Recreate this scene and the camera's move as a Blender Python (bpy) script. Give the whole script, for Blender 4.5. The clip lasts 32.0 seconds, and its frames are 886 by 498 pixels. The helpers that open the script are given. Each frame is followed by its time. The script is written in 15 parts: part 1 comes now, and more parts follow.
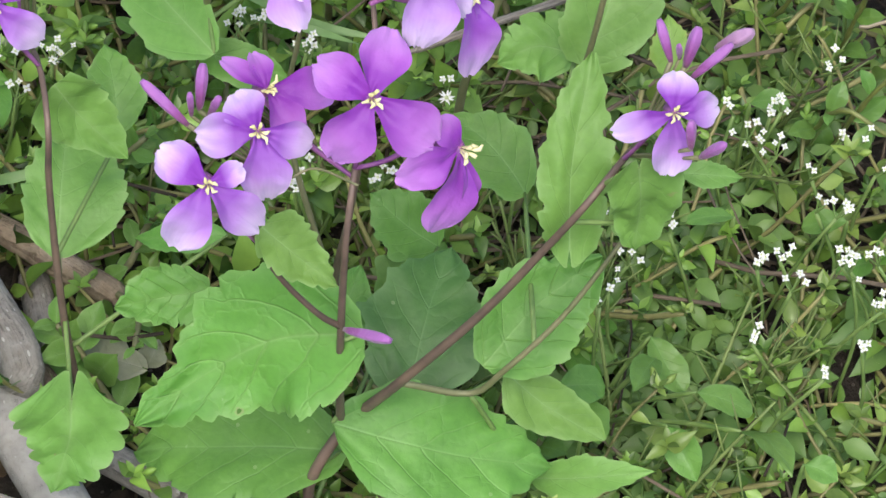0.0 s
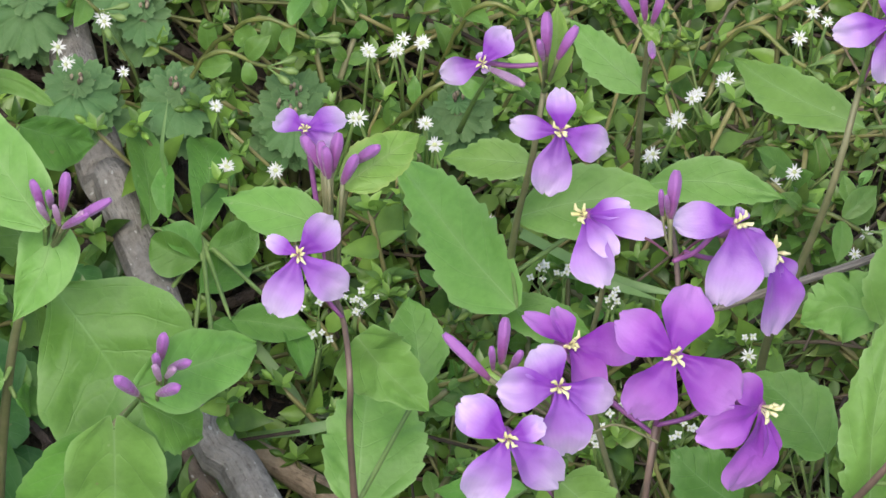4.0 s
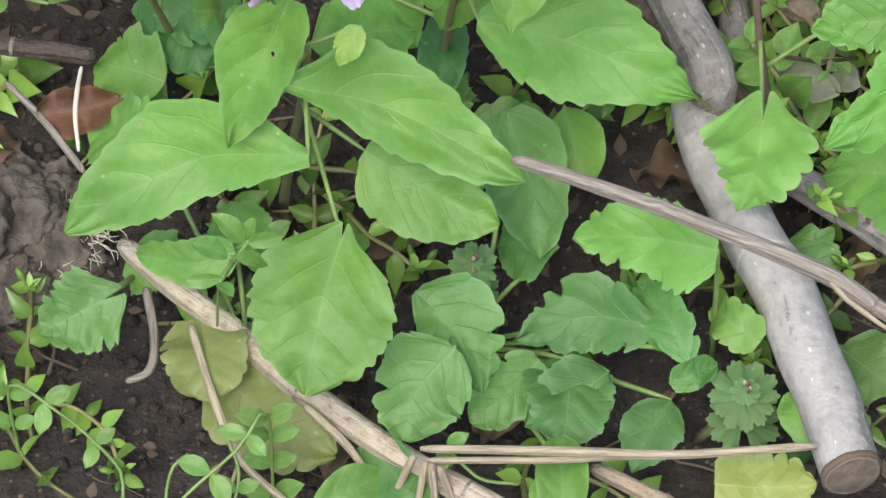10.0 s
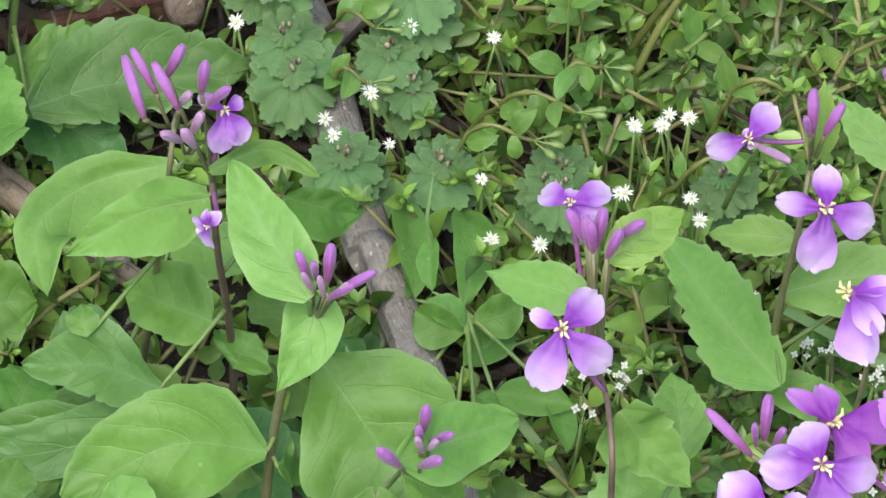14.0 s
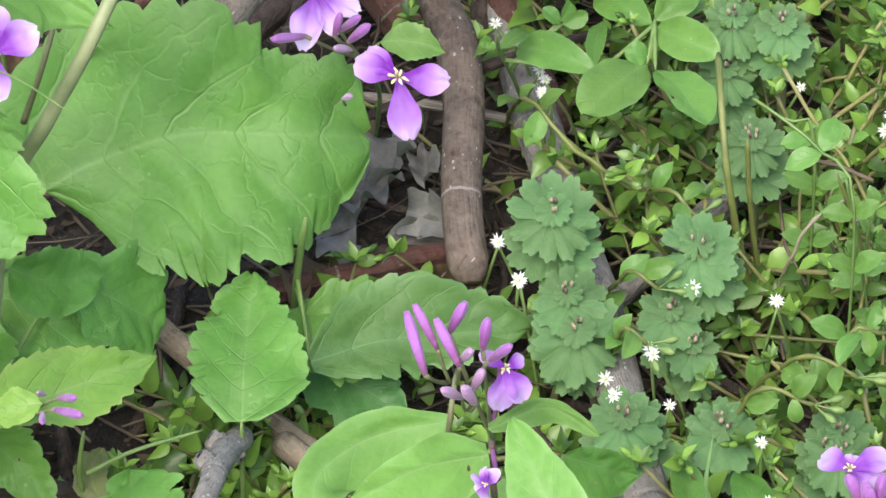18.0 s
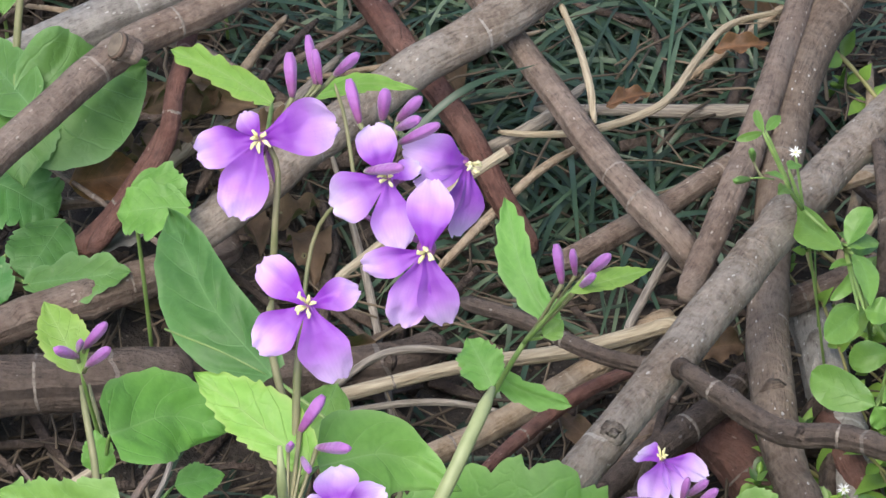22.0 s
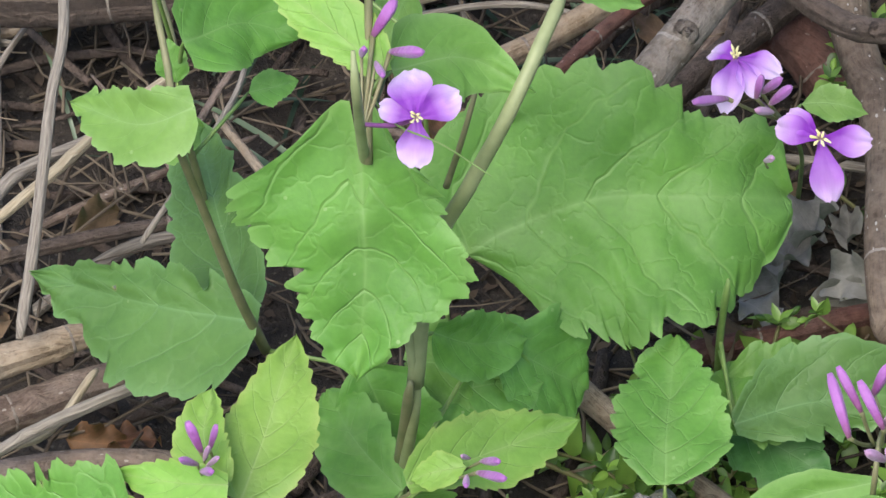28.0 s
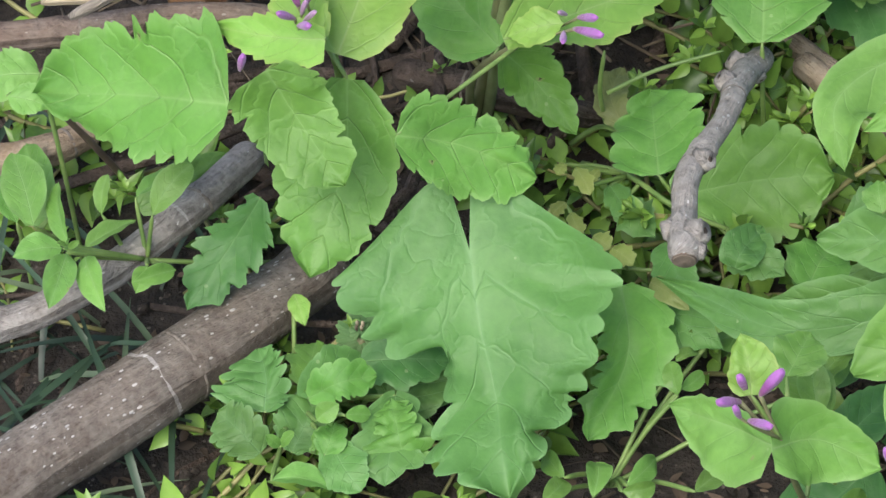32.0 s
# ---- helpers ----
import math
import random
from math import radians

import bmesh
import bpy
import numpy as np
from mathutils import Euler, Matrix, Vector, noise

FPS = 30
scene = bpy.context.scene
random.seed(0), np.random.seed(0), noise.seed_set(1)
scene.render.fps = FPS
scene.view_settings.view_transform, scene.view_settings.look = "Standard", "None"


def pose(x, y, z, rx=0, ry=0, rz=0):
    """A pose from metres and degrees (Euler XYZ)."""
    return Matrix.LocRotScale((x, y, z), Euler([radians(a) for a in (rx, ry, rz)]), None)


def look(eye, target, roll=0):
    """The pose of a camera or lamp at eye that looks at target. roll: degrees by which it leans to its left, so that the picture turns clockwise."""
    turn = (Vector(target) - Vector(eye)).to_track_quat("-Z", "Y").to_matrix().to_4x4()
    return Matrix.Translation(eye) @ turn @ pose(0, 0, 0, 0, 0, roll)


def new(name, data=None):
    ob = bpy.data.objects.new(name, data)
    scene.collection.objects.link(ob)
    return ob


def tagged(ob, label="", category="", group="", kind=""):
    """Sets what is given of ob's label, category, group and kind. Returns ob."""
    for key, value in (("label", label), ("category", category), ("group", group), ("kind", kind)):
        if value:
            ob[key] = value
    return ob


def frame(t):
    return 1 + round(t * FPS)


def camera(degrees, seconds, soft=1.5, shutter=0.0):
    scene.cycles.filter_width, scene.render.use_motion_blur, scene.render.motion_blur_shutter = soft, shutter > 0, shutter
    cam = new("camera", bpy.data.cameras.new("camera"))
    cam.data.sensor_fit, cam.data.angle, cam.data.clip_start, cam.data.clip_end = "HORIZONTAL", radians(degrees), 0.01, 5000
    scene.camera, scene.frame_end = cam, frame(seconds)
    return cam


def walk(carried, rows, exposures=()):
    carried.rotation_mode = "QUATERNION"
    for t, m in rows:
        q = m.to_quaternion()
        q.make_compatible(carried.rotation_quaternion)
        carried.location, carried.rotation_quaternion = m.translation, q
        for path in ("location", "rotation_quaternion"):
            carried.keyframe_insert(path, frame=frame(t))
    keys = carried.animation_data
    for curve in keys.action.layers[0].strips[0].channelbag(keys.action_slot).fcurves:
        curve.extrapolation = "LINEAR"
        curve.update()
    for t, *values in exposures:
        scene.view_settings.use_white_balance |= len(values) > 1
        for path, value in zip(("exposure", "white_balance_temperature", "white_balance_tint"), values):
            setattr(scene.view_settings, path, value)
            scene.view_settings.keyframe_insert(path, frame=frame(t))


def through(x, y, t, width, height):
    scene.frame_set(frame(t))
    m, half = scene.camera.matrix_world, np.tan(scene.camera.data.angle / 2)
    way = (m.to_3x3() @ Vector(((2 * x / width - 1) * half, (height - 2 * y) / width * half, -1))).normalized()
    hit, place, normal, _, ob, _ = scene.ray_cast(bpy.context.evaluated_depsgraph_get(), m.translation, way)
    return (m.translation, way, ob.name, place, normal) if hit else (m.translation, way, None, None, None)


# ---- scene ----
cam = camera(10.0, 32.0)
# the plan below is drawn small: SIZE brings it to life size (flowers 3 cm across)
SIZE = 1.7
EYE = 0.78 * SIZE
# seconds, then the turn of the camera in degrees: tip, lean, turn
ROWS = [
    (0.0, 37.598, -4.266, -6.570),
    (0.5, 38.447, -4.318, -6.731),
    (1.0, 39.415, -4.176, -7.246),
    (1.5, 41.150, -4.172, -7.569),
    (2.0, 41.423, -4.120, -7.518),
    (2.5, 40.752, -2.935, -6.127),
    (3.0, 40.642, -2.648, -5.050),
    (3.5, 40.444, -2.460, -4.200),
    (5.5, 40.091, -1.846, -2.811),
    (6.0, 39.666, -1.595, -2.563),
    (6.5, 39.025, -1.417, -2.493),
    (7.0, 38.525, -1.454, -2.147),
    (7.5, 37.962, -1.467, -1.612),
    (8.0, 37.435, -1.174, -1.327),
    (8.5, 36.846, -0.820, -0.879),
    (9.0, 35.946, -0.542, -0.761),
    (9.5, 34.972, -0.052, -0.142),
    (10.0, 34.191, 0.199, 0.592),
    (10.5, 33.830, 0.308, 0.562),
    (11.0, 35.197, 0.411, 1.178),
    (11.5, 36.653, -0.033, 0.482),
    (12.0, 37.731, -0.527, -0.039),
    (12.5, 38.469, -0.267, -1.128),
    (13.0, 39.565, -0.139, -1.255),
    (13.5, 40.716, -0.308, -0.962),
    (14.0, 41.104, -0.453, -1.142),
    (14.5, 41.416, -0.252, -1.090),
    (16.5, 42.661, 0.008, -0.949),
    (17.0, 43.081, 0.367, -0.401),
    (17.5, 43.574, 0.900, 0.842),
    (18.0, 44.054, 1.054, 1.908),
    (18.5, 44.873, 1.145, 2.260),
    (19.0, 45.695, 1.503, 2.348),
    (19.5, 46.212, 1.743, 2.717),
    (20.0, 46.749, 2.224, 3.261),
    (20.5, 47.249, 2.188, 4.359),
    (21.0, 48.133, 2.643, 4.687),
    (21.5, 48.876, 3.286, 4.823),
    (22.0, 49.424, 3.337, 5.157),
    (22.5, 49.517, 3.393, 5.106),
    (23.0, 50.136, 3.447, 5.134),
    (23.5, 50.337, 3.498, 5.360),
    (24.0, 50.386, 3.533, 5.644),
    (24.5, 49.972, 3.633, 5.627),
    (25.0, 49.024, 3.501, 5.838),
    (25.5, 48.246, 3.750, 5.698),
    (27.5, 45.882, 4.742, 5.005),
    (28.0, 44.923, 4.662, 5.056),
    (28.5, 44.346, 4.745, 5.010),
    (29.0, 43.873, 4.852, 5.444),
    (29.5, 43.316, 5.008, 5.640),
    (30.0, 42.569, 5.190, 5.650),
    (30.5, 41.811, 5.078, 6.135),
    (31.0, 41.224, 5.547, 5.592),
    (31.5, 40.704, 5.229, 6.048),
    (32.0, 39.990, 5.174, 6.126),
]
# the picture brightens and darkens a little on the way
EXPOSURES = [(0, 0.84), (2.5, 0.68), (6, 0.81), (10, 1.02), (12, 0.99), (14, 0.92), (18, 1.22), (21, 1.08), (24, 1.05), (28, 1.00), (32, 1.02)]
walk(cam, [(t, pose(0, 0, EYE, a, b, c)) for t, a, b, c in ROWS], EXPOSURES)

# ---- light: a bright overcast sky ----
world = bpy.data.worlds.new("sky")
scene.world = world
world.use_nodes = True
wt = world.node_tree
sky = wt.nodes.new("ShaderNodeTexSky")
sky.sky_type, sky.sun_disc = "NISHITA", False
sky.sun_elevation, sky.sun_rotation = radians(62), radians(200)
sky.air_density, sky.dust_density, sky.ozone_density = 1.0, 3.0, 1.0
wt.links.new(sky.outputs[0], wt.nodes["Background"].inputs["Color"])
wt.nodes["Background"].inputs["Strength"].default_value = 0.14
sun = new("sun", bpy.data.lights.new("sun", "SUN"))
sun.data.energy, sun.data.angle, sun.data.color = 1.5, radians(35), (1.0, 0.96, 0.90)
sun.matrix_world = look((-0.3, -0.6, 2.0), (0.05, 0.7, 0))

# ---- materials ----
def nodes_of(name):
    m = bpy.data.materials.new(name)
    m.use_nodes = True
    t = m.node_tree
    return m, t, t.nodes["Principled BSDF"], t.nodes["Material Output"]


def add(t, kind, **values):
    nd = t.nodes.new(kind)
    for k, v in values.items():
        nd.inputs[k].default_value = v
    return nd


def ramp(t, fac, stops):
    r = t.nodes.new("ShaderNodeValToRGB")
    while len(r.color_ramp.elements) < len(stops):
        r.color_ramp.elements.new(0.5)
    for e, (p, c) in zip(r.color_ramp.elements, stops):
        e.position, e.color = p, (*c, 1)
    t.links.new(fac, r.inputs["Fac"])
    return r.outputs["Color"]


def mix(t, fac, a, b, blend="MIX"):
    m = t.nodes.new("ShaderNodeMix")
    m.data_type, m.blend_type = "RGBA", blend
    for sock, val in ((m.inputs[0], fac), (m.inputs[6], a), (m.inputs[7], b)):
        if isinstance(val, (int, float)):
            sock.default_value = val
        elif isinstance(val, tuple):
            sock.default_value = (*val, 1)
        else:
            t.links.new(val, sock)
    return m.outputs[2]


def calc(t, op, a, b=0.0, c=0.0):
    m = t.nodes.new("ShaderNodeMath")
    m.operation = op
    for i, val in enumerate((a, b, c)):
        if isinstance(val, (int, float)):
            m.inputs[i].default_value = val
        else:
            t.links.new(val, m.inputs[i])
    return m.outputs[0]


def noisy(t, scale, detail=4.0, coord=None, rough=0.55):
    n = add(t, "ShaderNodeTexNoise", Scale=scale, Detail=detail, Roughness=rough)
    if coord is not None:
        t.links.new(coord, n.inputs["Vector"])
    return n.outputs["Fac"]


def bump(t, b, height, strength, dist):
    n = add(t, "ShaderNodeBump", Strength=strength, Distance=dist * SIZE)
    t.links.new(height, n.inputs["Height"])
    t.links.new(n.outputs["Normal"], b.inputs["Normal"])


def ramp_value(t, f):
    """Sharpens a soft noise into clear patches."""
    m = t.nodes.new("ShaderNodeMapRange")
    m.inputs["From Min"].default_value, m.inputs["From Max"].default_value = 0.42, 0.68
    t.links.new(f, m.inputs["Value"])
    return m.outputs["Result"]


def see_through(t, b, out, colour, share, hole=None):
    """Thin tissue lets part of the light through; hole: where it is eaten away."""
    tr = t.nodes.new("ShaderNodeBsdfTranslucent")
    t.links.new(colour, tr.inputs["Color"])
    ms = add(t, "ShaderNodeMixShader", Fac=share)
    t.links.new(b.outputs[0], ms.inputs[1])
    t.links.new(tr.outputs[0], ms.inputs[2])
    last = ms.outputs[0]
    if hole is not None:
        gone = t.nodes.new("ShaderNodeMixShader")
        clear = t.nodes.new("ShaderNodeBsdfTransparent")
        t.links.new(hole, gone.inputs[0])
        t.links.new(last, gone.inputs[1])
        t.links.new(clear.outputs[0], gone.inputs[2])
        last = gone.outputs[0]
    t.links.new(last, out.inputs["Surface"])


def leaf_material(name, low, high, vein, rough=0.50, veins=True, edge=None, ribs=0.15, crease=0.10):
    m, t, b, out = nodes_of(name)
    geo = t.nodes.new("ShaderNodeTexCoord")
    info = t.nodes.new("ShaderNodeObjectInfo")
    big = noisy(t, 45.0, 3.0, geo.outputs["Object"])
    fine = noisy(t, 700.0, 3.0, geo.outputs["Object"])
    col = ramp(t, calc(t, "ADD", calc(t, "MULTIPLY", big, 0.75), calc(t, "MULTIPLY", fine, 0.30)), [(0.36, low), (0.68, high)])
    hsv = t.nodes.new("ShaderNodeHueSaturation")
    t.links.new(col, hsv.inputs["Color"])
    t.links.new(calc(t, "MULTIPLY_ADD", info.outputs["Random"], 0.018, 0.492), hsv.inputs["Hue"])
    t.links.new(calc(t, "MULTIPLY_ADD", info.outputs["Random"], 0.24, 0.88), hsv.inputs["Value"])
    col = hsv.outputs["Color"]
    # fine insect specks and dust
    vor = add(t, "ShaderNodeTexVoronoi", Scale=260.0)
    t.links.new(geo.outputs["Object"], vor.inputs["Vector"])
    speck = calc(t, "LESS_THAN", vor.outputs["Distance"], 0.10)
    keep = calc(t, "MULTIPLY", speck, calc(t, "GREATER_THAN", noisy(t, 160.0, 1.0, geo.outputs["Object"]), 0.60))
    col = mix(t, calc(t, "MULTIPLY", keep, 0.30), col, (0.42, 0.50, 0.26))
    # brown blemishes here and there
    spot = add(t, "ShaderNodeTexVoronoi", Scale=75.0)
    t.links.new(geo.outputs["Object"], spot.inputs["Vector"])
    where = calc(t, "GREATER_THAN", noisy(t, 40.0, 1.0, geo.outputs["Object"]), 0.57)
    off = calc(t, "ADD", spot.outputs["Distance"], calc(t, "MULTIPLY", fine, 0.12))
    sick = calc(t, "MULTIPLY", calc(t, "LESS_THAN", off, 0.125), where)
    col = mix(t, calc(t, "MULTIPLY", sick, 0.6), col, (0.24, 0.24, 0.10))
    hole = calc(t, "MULTIPLY", calc(t, "LESS_THAN", off, 0.098), where)
    h = fine
    if veins:
        sep = t.nodes.new("ShaderNodeSeparateXYZ")
        t.links.new(geo.outputs["UV"], sep.inputs[0])
        s, x = sep.outputs[0], sep.outputs[1]
        out_v = calc(t, "MULTIPLY", calc(t, "ABSOLUTE", calc(t, "SUBTRACT", x, 0.5)), 2.0)
        girth = calc(t, "POWER", calc(t, "MULTIPLY", calc(t, "MULTIPLY", s, calc(t, "SUBTRACT", 1.0, s)), 4.0), 0.6)
        away = calc(t, "MULTIPLY", calc(t, "MULTIPLY", out_v, girth), 0.5)
        wob = calc(t, "MULTIPLY", calc(t, "SUBTRACT", noisy(t, 80.0, 2.0, geo.outputs["Object"]), 0.5), 0.60)
        q = calc(t, "FRACT", calc(t, "ADD", calc(t, "SUBTRACT", calc(t, "MULTIPLY", s, 5.0), calc(t, "MULTIPLY", calc(t, "POWER", calc(t, "MULTIPLY", away, 2.0), 1.15), 1.8)), wob))
        side = calc(t, "SUBTRACT", 1.0, calc(t, "SMOOTH_MIN", 1.0, calc(t, "MULTIPLY", calc(t, "ABSOLUTE", calc(t, "SUBTRACT", calc(t, "FRACT", calc(t, "ADD", q, 0.5)), 0.5)), 22.0), 0.3))
        side = calc(t, "MULTIPLY", side, calc(t, "SUBTRACT", 1.0, calc(t, "POWER", out_v, 4.0)))
        mid = calc(t, "SUBTRACT", 1.0, calc(t, "SMOOTH_MIN", 1.0, calc(t, "MULTIPLY", away, 70.0), 0.3))
        mid = calc(t, "MULTIPLY", mid, calc(t, "SUBTRACT", 1.1, s))
        haze = calc(t, "POWER", calc(t, "SUBTRACT", 1.0, calc(t, "MINIMUM", 1.0, calc(t, "MULTIPLY", away, 6.0))), 2.0)
        net = add(t, "ShaderNodeTexVoronoi", Scale=135.0)
        net.feature = "DISTANCE_TO_EDGE"
        warp = add(t, "ShaderNodeTexNoise", Scale=240.0, Detail=2.0)
        t.links.new(geo.outputs["Object"], warp.inputs["Vector"])
        moved = t.nodes.new("ShaderNodeVectorMath")
        moved.operation = "MULTIPLY_ADD"
        t.links.new(warp.outputs["Color"], moved.inputs[0])
        moved.inputs[1].default_value = (0.006, 0.006, 0.006)
        t.links.new(geo.outputs["Object"], moved.inputs[2])
        t.links.new(moved.outputs[0], net.inputs["Vector"])
        web = calc(t, "SUBTRACT", 1.0, calc(t, "SMOOTH_MIN", 1.0, calc(t, "MULTIPLY", net.outputs["Distance"], 13.0), 0.3))
        line = calc(t, "MAXIMUM", calc(t, "MULTIPLY", mid, 0.50), calc(t, "MAXIMUM", calc(t, "MULTIPLY", side, 1.7 * ribs), calc(t, "MULTIPLY", web, 0.5 * ribs)))
        col = mix(t, calc(t, "MULTIPLY", haze, 0.22), col, vein)
        col = mix(t, line, col, vein)
        puff = calc(t, "MULTIPLY", calc(t, "SMOOTH_MIN", net.outputs["Distance"], 0.22, 0.3), 0.55)
        sunk = calc(t, "MAXIMUM", calc(t, "MULTIPLY", side, crease), calc(t, "MULTIPLY", web, 0.3 * crease))
        h = calc(t, "ADD", calc(t, "SUBTRACT", calc(t, "MULTIPLY", fine, 0.22), calc(t, "ADD", calc(t, "MULTIPLY", line, 0.45), sunk)), puff)
        # thin pale margin
        rim = calc(t, "MULTIPLY", calc(t, "POWER", out_v, 9.0), 0.40)
        col = mix(t, rim, col, edge or vein)
    t.links.new(col, b.inputs["Base Color"])
    b.inputs["Roughness"].default_value = rough
    b.inputs["Specular IOR Level"].default_value = 0.36
    bump(t, b, h, 0.5, 0.0009)
    see_through(t, b, out, mix(t, 0.5, col, (0.18, 0.37, 0.05)), 0.20, hole)
    return m


LEAF = {
    "mid": leaf_material("leaf_green", (0.083, 0.204, 0.034), (0.141, 0.314, 0.052), (0.22, 0.38, 0.13), ribs=0.16),
    "bright": leaf_material("leaf_bright", (0.120, 0.256, 0.048), (0.184, 0.358, 0.074), (0.30, 0.45, 0.18), ribs=0.09),
    "young": leaf_material("leaf_young", (0.152, 0.306, 0.050), (0.225, 0.400, 0.072), (0.34, 0.44, 0.18), edge=(0.36, 0.40, 0.12), crease=0.28),
    "quilted": leaf_material("leaf_quilted", (0.084, 0.208, 0.034), (0.136, 0.312, 0.050), (0.26, 0.42, 0.14), ribs=0.24, crease=0.45),
    # dark, dull: deep greens whose low tone also stands in for shade on leaves
    "dark": leaf_material("leaf_dark_or_shaded", (0.037, 0.115, 0.028), (0.071, 0.190, 0.042), (0.17, 0.32, 0.12)),
    "dull": leaf_material("leaf_dull_or_shaded", (0.068, 0.160, 0.036), (0.108, 0.238, 0.053), (0.20, 0.36, 0.15), ribs=0.20, crease=0.28),
    "yellow": leaf_material("leaf_yellow", (0.17, 0.235, 0.045), (0.27, 0.315, 0.08), (0.38, 0.42, 0.16)),
    "weed": leaf_material("leaf_weed", (0.088, 0.195, 0.036), (0.152, 0.290, 0.056), (0.19, 0.35, 0.11), rough=0.40, ribs=0.07),
    "pale": leaf_material("leaf_withered", (0.26, 0.30, 0.19), (0.40, 0.42, 0.30), (0.46, 0.46, 0.36)),
    "henbit": leaf_material("leaf_henbit", (0.062, 0.138, 0.044), (0.118, 0.232, 0.080), (0.20, 0.32, 0.13), rough=0.65),
    "wilt": leaf_material("leaf_wilting", (0.120, 0.160, 0.045), (0.210, 0.250, 0.075), (0.28, 0.30, 0.12)),
    "rust": leaf_material("leaf_rust", (0.060, 0.028, 0.017), (0.175, 0.080, 0.040), (0.32, 0.16, 0.07), rough=0.6),
    "ash": leaf_material("leaf_ash", (0.120, 0.115, 0.105), (0.300, 0.290, 0.270), (0.36, 0.35, 0.32), rough=0.8),
    "litter": leaf_material("leaf_litter", (0.048, 0.030, 0.019), (0.150, 0.095, 0.056), (0.20, 0.13, 0.08), rough=0.7),
}


def petal_material(name, heart, body, tip):
    m, t, b, out = nodes_of(name)
    tc = t.nodes.new("ShaderNodeTexCoord")
    info = t.nodes.new("ShaderNodeObjectInfo")
    sep = t.nodes.new("ShaderNodeSeparateXYZ")
    t.links.new(tc.outputs["UV"], sep.inputs[0])
    col = ramp(t, sep.outputs[0], [(0.0, (0.34, 0.16, 0.44)), (0.10, heart), (0.38, heart), (0.62, body), (0.95, tip)])
    # fine veins fan along the petal
    wv = calc(t, "SINE", calc(t, "ADD", calc(t, "MULTIPLY", sep.outputs[1], 70.0), calc(t, "MULTIPLY", noisy(t, 260.0, 2.0, tc.outputs["Object"]), 6.0)))
    col = mix(t, calc(t, "MULTIPLY_ADD", wv, 0.025, 0.03), col, heart)
    col = mix(t, calc(t, "MULTIPLY", calc(t, "MULTIPLY", ramp_value(t, noisy(t, 95.0, 2.0, tc.outputs["Object"])), calc(t, "POWER", sep.outputs[0], 1.5)), 0.85), col, tip)
    hsv = t.nodes.new("ShaderNodeHueSaturation")
    t.links.new(col, hsv.inputs["Color"])
    t.links.new(calc(t, "MULTIPLY_ADD", info.outputs["Random"], 0.16, 0.90), hsv.inputs["Value"])
    col = hsv.outputs["Color"]
    t.links.new(col, b.inputs["Base Color"])
    b.inputs["Roughness"].default_value = 0.55
    b.inputs["Sheen Weight"].default_value = 0.15
    bump(t, b, noisy(t, 380.0, 4.0, tc.outputs["Object"]), 0.45, 0.0008)
    see_through(t, b, out, col, 0.30)
    return m


DEEP = petal_material("petal_deep", (0.262, 0.032, 0.43), (0.430, 0.118, 0.580), (0.560, 0.250, 0.69))
PALE = petal_material("petal_pale", (0.260, 0.045, 0.47), (0.492, 0.245, 0.69), (0.730, 0.590, 0.83))
MIDV = petal_material("petal_violet", (0.250, 0.034, 0.46), (0.450, 0.180, 0.650), (0.700, 0.500, 0.82))


def plain(name, a, b_col, scale, rough=0.6, strength=0.3, dist=0.0005, stretch=None, through=0.0):
    m, t, b, out = nodes_of(name)
    tc = t.nodes.new("ShaderNodeTexCoord")
    vec = tc.outputs["Object"]
    if stretch:
        mp = t.nodes.new("ShaderNodeMapping")
        mp.inputs["Scale"].default_value = stretch
        t.links.new(tc.outputs["UV"], mp.inputs["Vector"])
        vec = mp.outputs["Vector"]
    f = noisy(t, scale, 5.0, vec)
    col = ramp(t, f, [(0.32, a), (0.68, b_col)])
    t.links.new(col, b.inputs["Base Color"])
    b.inputs["Roughness"].default_value = rough
    bump(t, b, f, strength, dist)
    if through:
        see_through(t, b, out, col, through)
    return m


SCAR = plain("leaf_scar_pale", (0.095, 0.074, 0.058), (0.250, 0.215, 0.178), 900.0, 0.8)
STEM_G = plain("stem_green", (0.105, 0.190, 0.045), (0.200, 0.290, 0.085), 160.0, 0.5)
STEM_P = plain("stem_purplish", (0.105, 0.075, 0.060), (0.190, 0.130, 0.095), 160.0, 0.5)
STEM_B = plain("stem_olive", (0.130, 0.145, 0.060), (0.215, 0.205, 0.105), 160.0, 0.5)
STEM_S = plain("stem_stout", (0.185, 0.225, 0.095), (0.300, 0.335, 0.165), 120.0, 0.5)
STEM_O = plain("stem_weed_olive", (0.105, 0.130, 0.032), (0.195, 0.215, 0.060), 160.0, 0.45)
STEM_R = plain("stem_reddish", (0.150, 0.040, 0.070), (0.260, 0.075, 0.120), 160.0, 0.5)
SEPAL = plain("calyx_purple", (0.200, 0.055, 0.210), (0.340, 0.130, 0.300), 220.0, 0.5)


